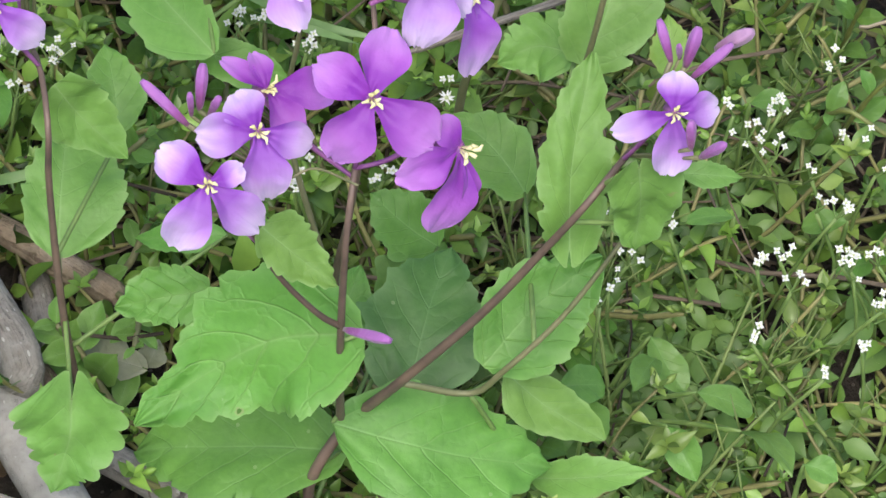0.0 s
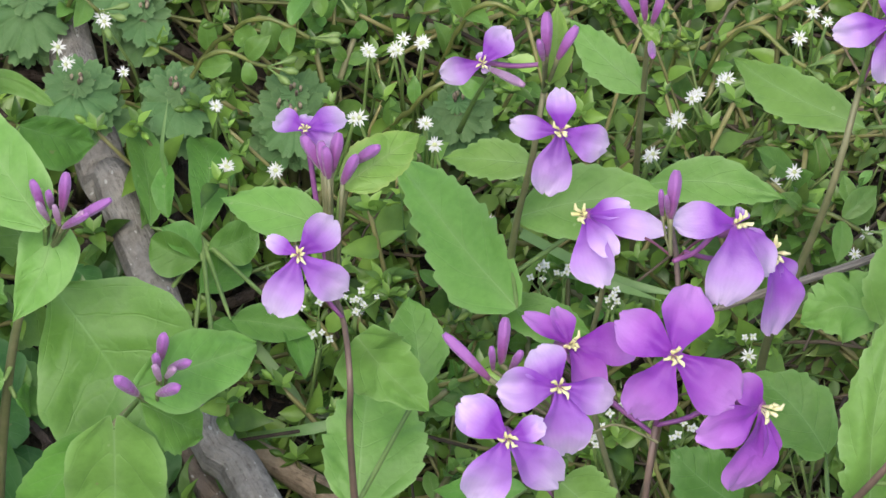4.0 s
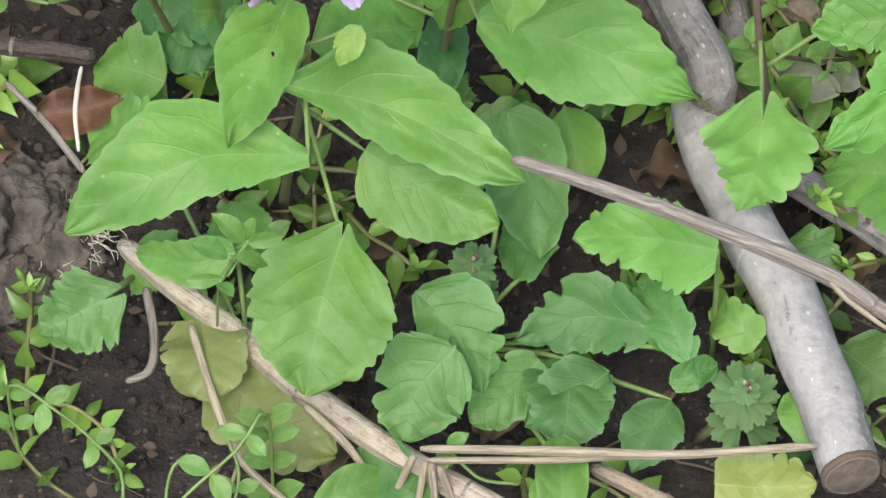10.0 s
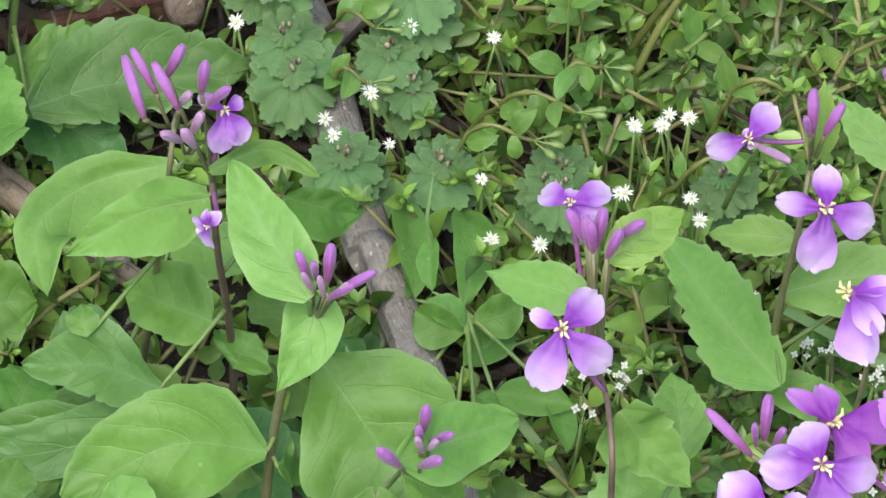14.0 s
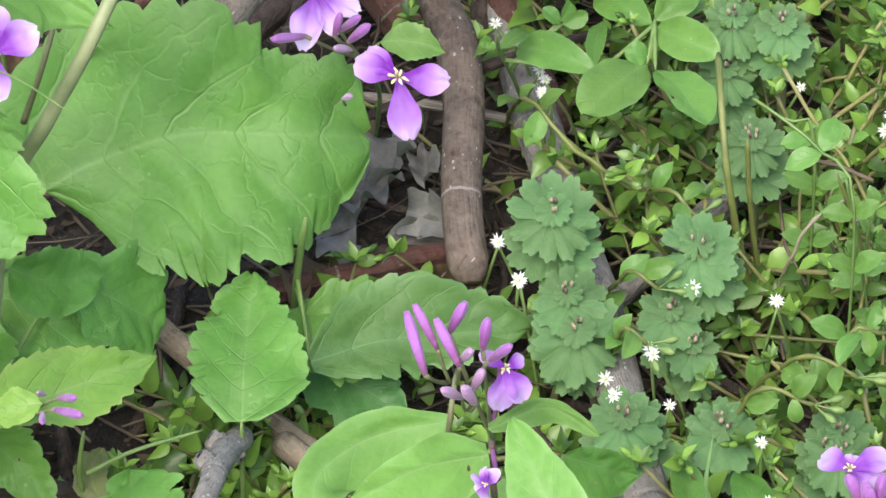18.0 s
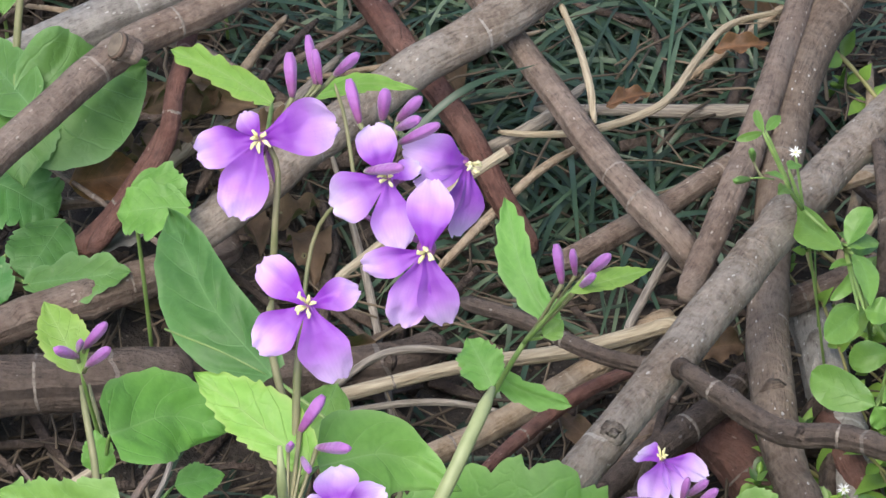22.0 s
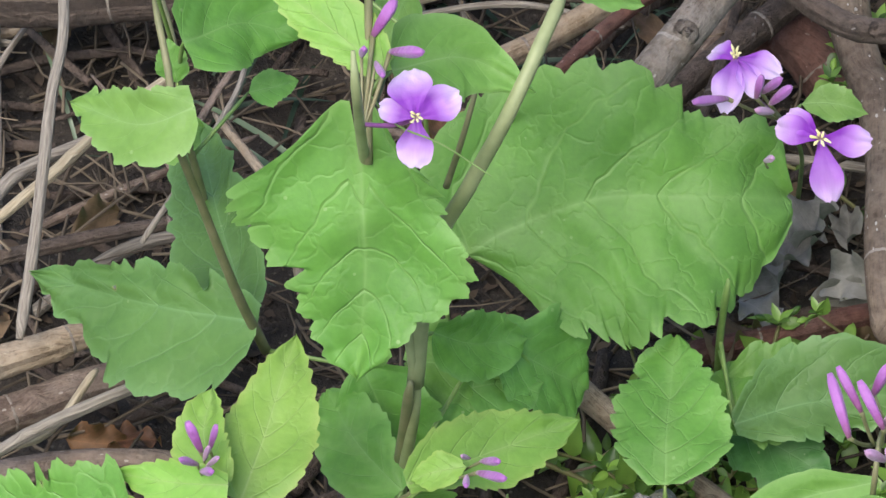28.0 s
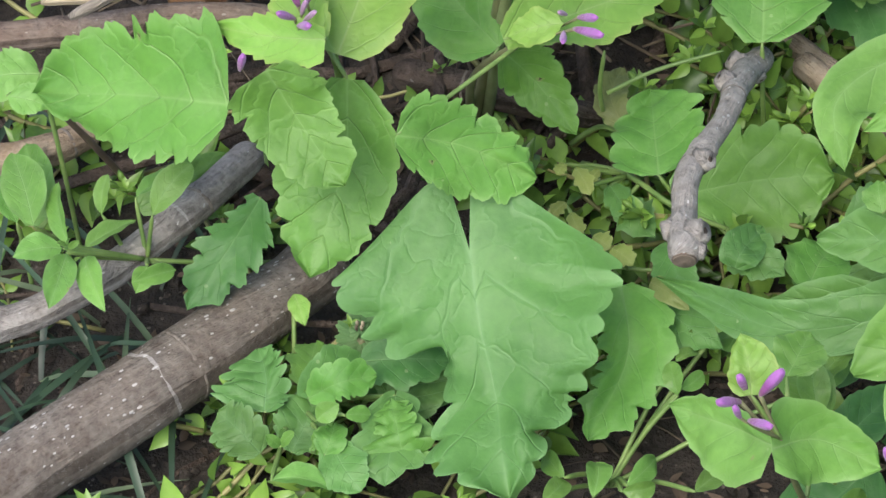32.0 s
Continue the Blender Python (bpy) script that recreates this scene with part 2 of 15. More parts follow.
def bud_material(name, low, foot, body, tip):
    m, t, b, out = nodes_of(name)
    tc = t.nodes.new("ShaderNodeTexCoord")
    sep = t.nodes.new("ShaderNodeSeparateXYZ")
    t.links.new(tc.outputs["UV"], sep.inputs[0])
    run = calc(t, "ADD", calc(t, "MULTIPLY", sep.outputs[0], 130.0), calc(t, "MULTIPLY", noisy(t, 620.0, 3.0, tc.outputs["Object"]), 0.60))
    col = ramp(t, run, [(0.10, low), (0.32, foot), (0.62, body), (1.0, tip)])
    t.links.new(col, b.inputs["Base Color"])
    b.inputs["Roughness"].default_value = 0.6
    b.inputs["Sheen Weight"].default_value = 0.3
    bump(t, b, noisy(t, 900.0, 3.0, tc.outputs["Object"]), 0.5, 0.0006)
    see_through(t, b, out, col, 0.12)
    return m


BUDM = bud_material("bud_purple", (0.13, 0.11, 0.05), (0.185, 0.060, 0.135), (0.245, 0.058, 0.245), (0.34, 0.120, 0.39))
BUDP = bud_material("bud_pinkish", (0.17, 0.19, 0.08), (0.27, 0.15, 0.20), (0.34, 0.15, 0.30), (0.42, 0.24, 0.40))
STAMEN = plain("stamen_yellow", (0.62, 0.56, 0.22), (0.80, 0.77, 0.46), 300.0, 0.6)
STAMEN_W = plain("stamen_pale", (0.50, 0.56, 0.26), (0.66, 0.68, 0.40), 300.0, 0.6)
TWIG = plain("twig_straw", (0.240, 0.190, 0.120), (0.450, 0.385, 0.270), 1.0, 0.8, 0.8, 0.0010, (130, 1600, 1))
TWIG_G = plain("twig_grey", (0.130, 0.108, 0.085), (0.340, 0.300, 0.245), 1.0, 0.8, 0.8, 0.0010, (130, 1600, 1))


def strap_material():
    m, t, b, out = nodes_of("strap_leaf")
    tc = t.nodes.new("ShaderNodeTexCoord")
    info = t.nodes.new("ShaderNodeObjectInfo")
    f = calc(t, "ADD", calc(t, "MULTIPLY", info.outputs["Random"], 0.75), calc(t, "MULTIPLY", noisy(t, 90.0, 4.0, tc.outputs["Object"]), 0.35))
    col = ramp(t, f, [(0.12, (0.009, 0.022, 0.011)), (0.70, (0.044, 0.086, 0.044)), (0.98, (0.170, 0.225, 0.130))])
    t.links.new(col, b.inputs["Base Color"])
    b.inputs["Roughness"].default_value = 0.42
    see_through(t, b, out, col, 0.12)
    return m


GRASS = strap_material()


def bark_material(name, low, high, fleck, flecks=0.5, ridges=(170.0, 1500.0), lichen=0.38, relief=0.0006):
    m, t, b, out = nodes_of(name)
    tc = t.nodes.new("ShaderNodeTexCoord")
    mp = t.nodes.new("ShaderNodeMapping")
    mp.inputs["Scale"].default_value = (ridges[0], ridges[1], 1)
    t.links.new(tc.outputs["UV"], mp.inputs["Vector"])
    fib = noisy(t, 1.0, 6.0, mp.outputs["Vector"], 0.62)
    big = noisy(t, 38.0, 4.0, tc.outputs["Object"])
    fine = noisy(t, 520.0, 8.0, tc.outputs["Object"], 0.7)
    mid = tuple(0.45 * q + 0.55 * w for q, w in zip(low, high))
    col = ramp(t, calc(t, "ADD", calc(t, "MULTIPLY", fib, 0.30), calc(t, "ADD", calc(t, "MULTIPLY", big, 0.35), calc(t, "MULTIPLY", fine, 0.35))), [(0.38, low), (0.50, mid), (0.62, high)])
    # greyer weathered patches with broken edges, and dark mottling
    rag = calc(t, "ADD", calc(t, "MULTIPLY", noisy(t, 60.0, 3.0, tc.outputs["Object"]), 0.55), calc(t, "MULTIPLY", fine, 0.45))
    col = mix(t, calc(t, "MULTIPLY", ramp_value(t, calc(t, "ADD", rag, 0.02)), lichen), col, (0.385, 0.365, 0.325))
    col = mix(t, calc(t, "MULTIPLY", ramp_value(t, calc(t, "SUBTRACT", 1.0, calc(t, "ADD", rag, 0.04))), 0.45), col, low)
    # pale leaf-scar rings
    sepu = t.nodes.new("ShaderNodeSeparateXYZ")
    t.links.new(tc.outputs["UV"], sepu.inputs[0])
    ring = calc(t, "LESS_THAN", calc(t, "FRACT", calc(t, "ADD", calc(t, "MULTIPLY", sepu.outputs[0], 19.0), calc(t, "MULTIPLY", big, 0.20))), 0.014)
    col = mix(t, calc(t, "MULTIPLY", ring, calc(t, "MULTIPLY", calc(t, "GREATER_THAN", noisy(t, 22.0, 1.0, tc.outputs["Object"]), 0.52), 0.40)), col, fleck)
    mp2 = t.nodes.new("ShaderNodeMapping")
    mp2.inputs["Scale"].default_value = (620.0, 1150.0, 1)
    t.links.new(tc.outputs["UV"], mp2.inputs["Vector"])
    vor = add(t, "ShaderNodeTexVoronoi", Scale=1.0)
    t.links.new(mp2.outputs["Vector"], vor.inputs["Vector"])
    sep = t.nodes.new("ShaderNodeSeparateColor")
    t.links.new(vor.outputs["Color"], sep.inputs[0])
    dot = calc(t, "MULTIPLY", calc(t, "LESS_THAN", vor.outputs["Distance"], calc(t, "MULTIPLY", sep.outputs[1], 0.36)), calc(t, "LESS_THAN", sep.outputs[0], calc(t, "MULTIPLY", calc(t, "SUBTRACT", noisy(t, 55.0, 2.0, tc.outputs["Object"]), 0.28), 2.2 * flecks)))
        # dark cracks
    crack = calc(t, "LESS_THAN", calc(t, "ADD", calc(t, "MULTIPLY", fib, 0.7), calc(t, "MULTIPLY", fine, 0.3)), 0.42)
    col = mix(t, calc(t, "MULTIPLY", crack, 0.40), col, (0.040, 0.031, 0.025))
    b.inputs["Roughness"].default_value = 0.82
    b.inputs["Specular IOR Level"].default_value = 0.25
    flake = noisy(t, 210.0, 3.0, tc.outputs["Object"], 0.6)
    scab = ramp_value(t, flake)
    col = mix(t, calc(t, "MULTIPLY", scab, 0.42), col, high)
    col = mix(t, calc(t, "MULTIPLY", ramp_value(t, calc(t, "SUBTRACT", 1.0, flake)), 0.30), col, low)
    col = mix(t, calc(t, "MULTIPLY", dot, 0.55), col, fleck)
    t.links.new(col, b.inputs["Base Color"])
    bump(t, b, calc(t, "ADD", calc(t, "ADD", calc(t, "MULTIPLY", fib, 0.8), calc(t, "MULTIPLY", fine, 0.6)), calc(t, "ADD", calc(t, "MULTIPLY", dot, 0.4), calc(t, "MULTIPLY", scab, 0.45))), 1.0, 1.6 * relief)
    return m


BARK = {
    "brown": bark_material("bark_brown", (0.078, 0.053, 0.040), (0.250, 0.184, 0.142), (0.50, 0.45, 0.39), 0.40, lichen=0.26),
    "red": bark_material("bark_reddish", (0.065, 0.028, 0.022), (0.160, 0.074, 0.055), (0.36, 0.28, 0.24), 0.12, lichen=0.12),
    "smooth": bark_material("bark_smooth", (0.255, 0.240, 0.220), (0.450, 0.430, 0.400), (0.74, 0.72, 0.68), 0.20, (25.0, 160.0), lichen=0.30, relief=0.0003),
    "grey": bark_material("bark_grey", (0.120, 0.105, 0.093), (0.400, 0.370, 0.335), (0.64, 0.62, 0.58), 0.36),
    "tan": bark_material("bark_tan", (0.170, 0.118, 0.072), (0.420, 0.325, 0.220), (0.50, 0.43, 0.33), 0.10, (70.0, 1100.0)),
    "dark": bark_material("bark_dark", (0.034, 0.025, 0.020), (0.128, 0.093, 0.072), (0.34, 0.31, 0.28), 0.10, (120.0, 900.0), lichen=0.10, relief=0.0012),
    "peeled": bark_material("bark_peeled", (0.270, 0.205, 0.135), (0.560, 0.480, 0.360), (0.34, 0.22, 0.13), 0.12, (60.0, 1100.0)),
    "spotty": bark_material("bark_spotty", (0.082, 0.058, 0.042), (0.235, 0.178, 0.134), (0.66, 0.64, 0.60), 0.45, lichen=0.20),
    "log": bark_material("bark_log", (0.082, 0.064, 0.050), (0.205, 0.170, 0.138), (0.70, 0.68, 0.64), 0.95, lichen=0.40),
    "pale": bark_material("bark_pale", (0.165, 0.148, 0.128), (0.400, 0.372, 0.335), (0.74, 0.72, 0.68), 0.60, lichen=0.45),
    "mottled": bark_material("bark_mottled", (0.090, 0.068, 0.051), (0.250, 0.196, 0.150), (0.60, 0.58, 0.53), 0.34, lichen=0.75),
}


def cut_material():
    m, t, b, out = nodes_of("sawn_wood")
    tc = t.nodes.new("ShaderNodeTexCoord")
    sep = t.nodes.new("ShaderNodeSeparateXYZ")
    t.links.new(tc.outputs["UV"], sep.inputs[0])
    ring = calc(t, "SINE", calc(t, "ADD", calc(t, "MULTIPLY", sep.outputs[0], 38.0), calc(t, "MULTIPLY", noisy(t, 300.0, 3.0, tc.outputs["Object"]), 5.0)))
    col = ramp(t, calc(t, "MULTIPLY_ADD", ring, 0.25, 0.5), [(0.2, (0.060, 0.046, 0.034)), (0.8, (0.185, 0.148, 0.108))])
    col = mix(t, calc(t, "GREATER_THAN", sep.outputs[0], 0.90), col, (0.12, 0.08, 0.055))
    t.links.new(col, b.inputs["Base Color"])
    b.inputs["Roughness"].default_value = 0.85
    bump(t, b, ring, 0.4, 0.0005)
    return m


CUTWOOD = cut_material()


def soil_material():
    m, t, b, out = nodes_of("soil")
    tc = t.nodes.new("ShaderNodeTexCoord")
    o = tc.outputs["Object"]
    a, c, d = noisy(t, 28.0, 6.0, o), noisy(t, 260.0, 6.0, o), noisy(t, 1100.0, 3.0, o)
    col = ramp(t, calc(t, "ADD", calc(t, "MULTIPLY", a, 0.45), calc(t, "MULTIPLY", c, 0.55)), [(0.34, (0.009, 0.007, 0.005)), (0.54, (0.037, 0.029, 0.022)), (0.76, (0.105, 0.084, 0.064))])
    vor = add(t, "ShaderNodeTexVoronoi", Scale=420.0)
    t.links.new(o, vor.inputs["Vector"])
    grit = calc(t, "LESS_THAN", vor.outputs["Distance"], 0.16)
    col = mix(t, calc(t, "MULTIPLY", grit, 0.5), col, (0.17, 0.145, 0.12))
    t.links.new(col, b.inputs["Base Color"])
    b.inputs["Roughness"].default_value = 0.9
    bump(t, b, calc(t, "ADD", calc(t, "MULTIPLY", c, 0.7), calc(t, "MULTIPLY", d, 0.3)), 1.0, 0.003)
    return m


SOIL = soil_material()
MOSSSTONE = plain("mossy_stone", (0.028, 0.028, 0.021), (0.088, 0.086, 0.070), 60.0, 0.9, 0.8, 0.003)
CLODSOIL = plain("dry_soil_lump", (0.026, 0.020, 0.015), (0.150, 0.125, 0.098), 130.0, 0.95, 1.0, 0.004)
PALESTONE = plain("pale_stone", (0.26, 0.25, 0.235), (0.44, 0.43, 0.41), 90.0, 0.85, 0.5, 0.001)
GLEAF = plain("grass_green", (0.110, 0.220, 0.060), (0.200, 0.340, 0.110), 90.0, 0.45, 0.2, 0.0003, None, 0.15)


# ---- shared builders ----
PLACE = {}
UP_LEAN = Vector((0.0, -0.45, 1.0))
CAM_SIDE = Vector((0.0, -0.67, 0.74))


def thing(name, at, label, category, group="", kind=""):
    ob = new(name)
    ob.empty_display_size = 0.01
    ob.location, ob.scale = Vector(at) * SIZE, (SIZE, SIZE, SIZE)
    PLACE[ob] = Vector(at)
    return tagged(ob, label, category, group, kind)


def mesh(name, verts, faces, mat, parent=None, origin=None, uv=None, label="", smooth=True):
    """One mesh object; verts are places in the world."""
    o = Vector(origin if origin is not None else (PLACE[parent] if parent else (0, 0, 0)))
    a = np.asarray(verts, dtype=float) - np.array(o)
    me = bpy.data.meshes.new(name)
    me.from_pydata(a.tolist(), [], faces)
    if uv is not None:
        lay = me.uv_layers.new(name="UVMap")
        idx = np.empty(len(me.loops), dtype=np.int32)
        me.loops.foreach_get("vertex_index", idx)
        lay.data.foreach_set("uv", np.asarray(uv, dtype=np.float32)[idx].ravel())
    if smooth:
        me.polygons.foreach_set("use_smooth", np.ones(len(me.polygons), dtype=bool))
    me.materials.append(mat)
    me.update()
    ob = new(name, me)
    if parent:
        ob.parent = parent
        ob.location = o - PLACE[parent]
    else:
        ob.location, ob.scale = o * SIZE, (SIZE, SIZE, SIZE)
    PLACE[ob] = o
    if label:
        ob["label"] = label
    return ob


def glide(pts, n):
    """n places along a smooth curve through pts (rows of x, y, z and any further values)."""
    p = np.asarray(pts, dtype=float)
    if len(p) == 2:
        return p[0] + (p[1] - p[0]) * np.linspace(0, 1, n)[:, None]
    q = np.vstack([2 * p[0] - p[1], p, 2 * p[-1] - p[-2]])
    d = np.concatenate([[0], np.cumsum(np.linalg.norm(np.diff(p[:, :3], axis=0), axis=1))])
    out = []
    for s in np.linspace(0, d[-1], n):
        i = min(max(int(np.searchsorted(d, s, side="right")) - 1, 0), len(p) - 2)
        u = (s - d[i]) / max(d[i + 1] - d[i], 1e-9)
        a, b, c, e = q[i], q[i + 1], q[i + 2], q[i + 3]
        out.append(0.5 * (2 * b + (c - a) * u + (2 * a - 5 * b + 4 * c - e) * u * u + (3 * b - a - 3 * c + e) * u ** 3))
    return np.array(out)


def tube(path, radii, sides=8, rough=0.0, seed=0, lobed=0.0):
    """Rings along a path. Gives verts, faces, uv (metres along, metres round)."""
    rng = np.random.RandomState(seed)
    path = np.asarray(path, dtype=float)
    t = np.gradient(path, axis=0)
    t /= np.linalg.norm(t, axis=1)[:, None] + 1e-12
    side = np.cross(t[0], (0.13, 0.21, 0.97))
    verts, uv, run = [], [], 0.0
    lump = rng.rand(len(path), sides) - 0.5
    for i, c in enumerate(path):
        side = side - t[i] * np.dot(side, t[i])
        side /= np.linalg.norm(side) + 1e-12
        up = np.cross(t[i], side)
        run += np.linalg.norm(c - path[i - 1]) if i else 0.0
        for k in range(sides):
            a = 2 * math.pi * k / sides
            r = radii[i] * (1 + rough * lump[i, k] + lobed * math.cos(4 * a))
            verts.append(c + r * (math.cos(a) * side + math.sin(a) * up))
            uv.append((run, a * radii[i]))
    faces = [[i * sides + k, i * sides + (k + 1) % sides, (i + 1) * sides + (k + 1) % sides, (i + 1) * sides + k]
             for i in range(len(path) - 1) for k in range(sides)]
    faces.append(list(range(sides))[::-1])
    faces.append([(len(path) - 1) * sides + k for k in range(sides)])
    return verts, faces, uv


def stem(plant, pts, r0, r1, mat, name="stem", label=""):
    n = max(6, 4 * len(pts))
    path = glide(pts, n)
    r = np.linspace(r0, r1, n)
    r[-1] *= 0.45
    v, f, uv = tube(path, r, 9, 0.05, len(pts))
    return mesh(name, v, f, mat, plant, uv=uv, label=label)


# peak of the width, fullness, teeth a side, depth of teeth, lobes, depth of lobes, heart-shaped base
KINDS = {
    "ovate": (0.42, 0.66, 10, 0.055, 2, 0.05, 0.00),
    "heart": (0.32, 0.60, 9, 0.07, 2, 0.05, 0.24),
    "shield": (0.34, 0.62, 7, 0.17, 2, 0.06, 0.42),
    "bigtooth": (0.45, 0.52, 9, 0.14, 3, 0.06, 0.08),
    "broad": (0.42, 0.58, 8, 0.13, 3, 0.09, 0.06),
    "crisp": (0.42, 0.60, 10, 0.10, 3, 0.06, 0.02),
    "lance": (0.42, 0.85, 8, 0.09, 1, 0.03, 0.00),
    "smooth": (0.48, 0.66, 3, 0.0, 1, 0.0, 0.00),
    "obovate": (0.55, 0.50, 3, 0.0, 1, 0.0, 0.00),
    "lyre": (0.54, 0.46, 8, 0.17, 3, 0.16, 0.10),
    "lobed": (0.36, 0.48, 8, 0.075, 5, 0.085, 0.30),
    "blunt": (0.60, 0.44, 11, 0.22, 4, 0.10, 0.04),
    "round": (0.48, 0.50, 7, 0.10, 2, 0.05, 0.22),
}


QUILT = {"shield": 0.032, "bigtooth": 0.036, "crisp": 0.036, "broad": 0.026, "lyre": 0.028, "lobed": 0.046, "blunt": 0.036, "ovate": 0.022, "heart": 0.022}
CRENATE = ("round", "fan", "lyre", "lobed")
SINUATE = ("shield", "bigtooth", "broad", "blunt")
ENTIRE = ("smooth", "obovate")


def blade(base, tip, width, kind, seed, roll=0.0, bend=0.08, fold=0.10, wave=0.03, rows=45, cols=11, lean=UP_LEAN, sinus=()):
    """A leaf blade from base to tip: toothed outline, midrib fold, quilting between the side veins."""
    rng = random.Random(seed)
    peak, full, teeth, deep, lobes, lobed, heart = KINDS[kind]
    base, tip = Vector(base), Vector(tip)
    ax = tip - base
    length = ax.length
    ax.normalize()
    nor = (lean - ax * lean.dot(ax)).normalized()
    nor = Matrix.Rotation(radians(roll), 3, ax) @ nor
    sd = ax.cross(nor)
    k = math.log(0.5) / math.log(peak)
    ph = [rng.random() for _ in range(8)]
    size = {sgn: [0.35 + 1.3 * rng.random() for _ in range(teeth + 3)] for sgn in (-1, 1)}
    skew = (rng.random() - 0.5) * 0.10
    nv = 5.0
    bites = []
    if width > 0.02 and kind not in ENTIRE and seed % 2:
        bites = [(0.25 + 0.6 * rng.random(), rng.choice((-1, 1)), 0.015 + 0.03 * rng.random(), 0.06 + 0.14 * rng.random()) for _ in range(rng.randint(1, 3))]
    bites += list(sinus)
    if width > 0.016 and rows == 45:
        rows, cols = 81, 17
    verts, uv = [], []
    for i in range(rows):
        s = i / (rows - 1)
        w0 = math.sin(math.pi * min(max(s, 0.0), 1.0) ** k) ** (full + (0.0 if heart > 0.2 or kind == "obovate" else 0.30 * s ** 3)) if 0 < s < 1 else 0.0
        w0 = max(w0, 0.035 * (1 - s))
        for j in range(cols):
            v = 2 * j / (cols - 1) - 1
            sgn = 1 if v >= 0 else -1
            av = abs(v)
            e = ph[0] if sgn > 0 else ph[1]
            pos = max(0.0, s * teeth + e + 0.55 * noise.noise((s * teeth * 0.45, seed * 2.3, sgn)))
            fr = pos % 1.0
            if kind in CRENATE:
                saw = math.sin(math.pi * fr) ** 0.55 - 0.62
            elif kind in SINUATE:
                saw = 0.75 * (math.sin(math.pi * fr) ** 0.6 - 0.6) + 0.30 * (0.6 - math.sin(math.pi * ((2.0 * pos + e) % 1.0)) ** 0.8)
            else:
                u = fr / 0.74 if fr < 0.74 else (1 - fr) / 0.26
                saw = u * u * (3 - 2 * u) - 0.5
            tooth = deep * saw * (0.75 + 0.25 * size[sgn][int(pos)] if kind in CRENATE else size[sgn][int(pos)]) * min(1, 6 * (1 - s)) * min(1, s * 6)
            lobe = lobed * math.sin(2 * math.pi * (s * lobes + e))
            w = w0 * (1 + lobe * av ** 2) + (tooth * 0.9) * av ** 4 * (0.4 + 0.6 * w0)
            w *= 1 + (0.05 * noise.noise((s * 26, seed * 1.9, sgn * 5.0)) + 0.10 * noise.noise((s * 7, seed * 2.7, sgn * 3.0))) * av ** 6 * (0.25 if kind in ENTIRE else 1.0)
            for b_s, b_sgn, b_w, b_d in bites:
                if b_sgn == sgn and abs(s - b_s) < b_w:
                    w *= 1 - b_d * (1 - ((s - b_s) / b_w) ** 2) * av ** 2
            x = v * w * width / 2 * (1 + 0.05 * sgn * skew * 10)
            y = s * length + tooth * 0.35 * width * av ** 4 - heart * length * av ** 2 * (1 - s) ** 5
            y += 0.0 if s > 0.98 else 0.05 * width * av ** 2 * (1 - s)
            x += skew * length * math.sin(math.pi * s)
            if heart > 0.1:
                x -= v * 0.07 * width * (1 - s) ** 8 * av
            q = (s * nv - 1.8 * (av * w0) ** 1.15 + 0.5 * noise.noise((s * 2.0, sgn * 3.1, seed * 0.9))) % 1.0
            z = bend * length * 4 * s * (1 - s) + fold * abs(x)
            z += QUILT.get(kind, 0.016) * width * (math.sin(math.pi * q) ** 0.7 - 0.6) * min(1.0, 3 * av) * (1 - av ** 3)
            z += 0.05 * width * noise.noise((s * 3.1 + seed * 1.7, v * 1.6, seed * 0.37)) * min(1, 4 * s)
            z += wave * width * av ** 2 * math.sin(2 * math.pi * (s * 2.6 + (ph[2] if sgn > 0 else ph[3])))
            z += 0.02 * width * sgn * (1 - s) ** 6 * av if heart > 0.1 else 0.0
            z += 0.05 * width * (ph[4] - 0.5) * math.sin(5 * s + 6 * ph[5]) * v
            verts.append(base + ax * y + sd * x + nor * z)
            uv.append((s, v * 0.5 + 0.5))
    faces = [[i * cols + j, i * cols + j + 1, (i + 1) * cols + j + 1, (i + 1) * cols + j] for i in range(rows - 1) for j in range(cols - 1)]
    return verts, faces, uv


def leaf(plant, base, tip, width, kind="ovate", mat="mid", seed=0, name="leaf", **more):
    if kind in ENTIRE and "roll" not in more:
        rng = random.Random(seed * 5 + 1)
        more["roll"], more["fold"], more["bend"] = rng.uniform(-38, 38), rng.uniform(0.12, 0.42), rng.uniform(0.02, 0.16)
    v, f, uv = blade(base, tip, width, kind, seed, **more)
    return mesh(name, v, f, LEAF[mat], plant, origin=base, uv=uv)


STATIONS = (0.0, 0.1, 0.25, 0.5, 0.75, 0.9, 1.0)


def margin(edge, pos, e, sgn, seed):
    """Height of the leaf margin's teeth, about -0.5 to 0.5, at a place counted in teeth."""
    fr = pos % 1.0
    if edge == "scallop":
        return math.sin(math.pi * fr) ** 0.55 - 0.62
    if edge == "coarse":
        u = fr / 0.62 if fr < 0.62 else (1 - fr) / 0.38
        fine = ((pos * 2.7 + e) % 1.0)
        return 0.85 * (u * (2 - u)) ** 1.3 - 0.5 + 0.34 * (min(fine / 0.7, (1 - fine) / 0.3) - 0.5)
    u = fr / 0.74 if fr < 0.74 else (1 - fr) / 0.26
    return u * u * (3 - 2 * u) - 0.5


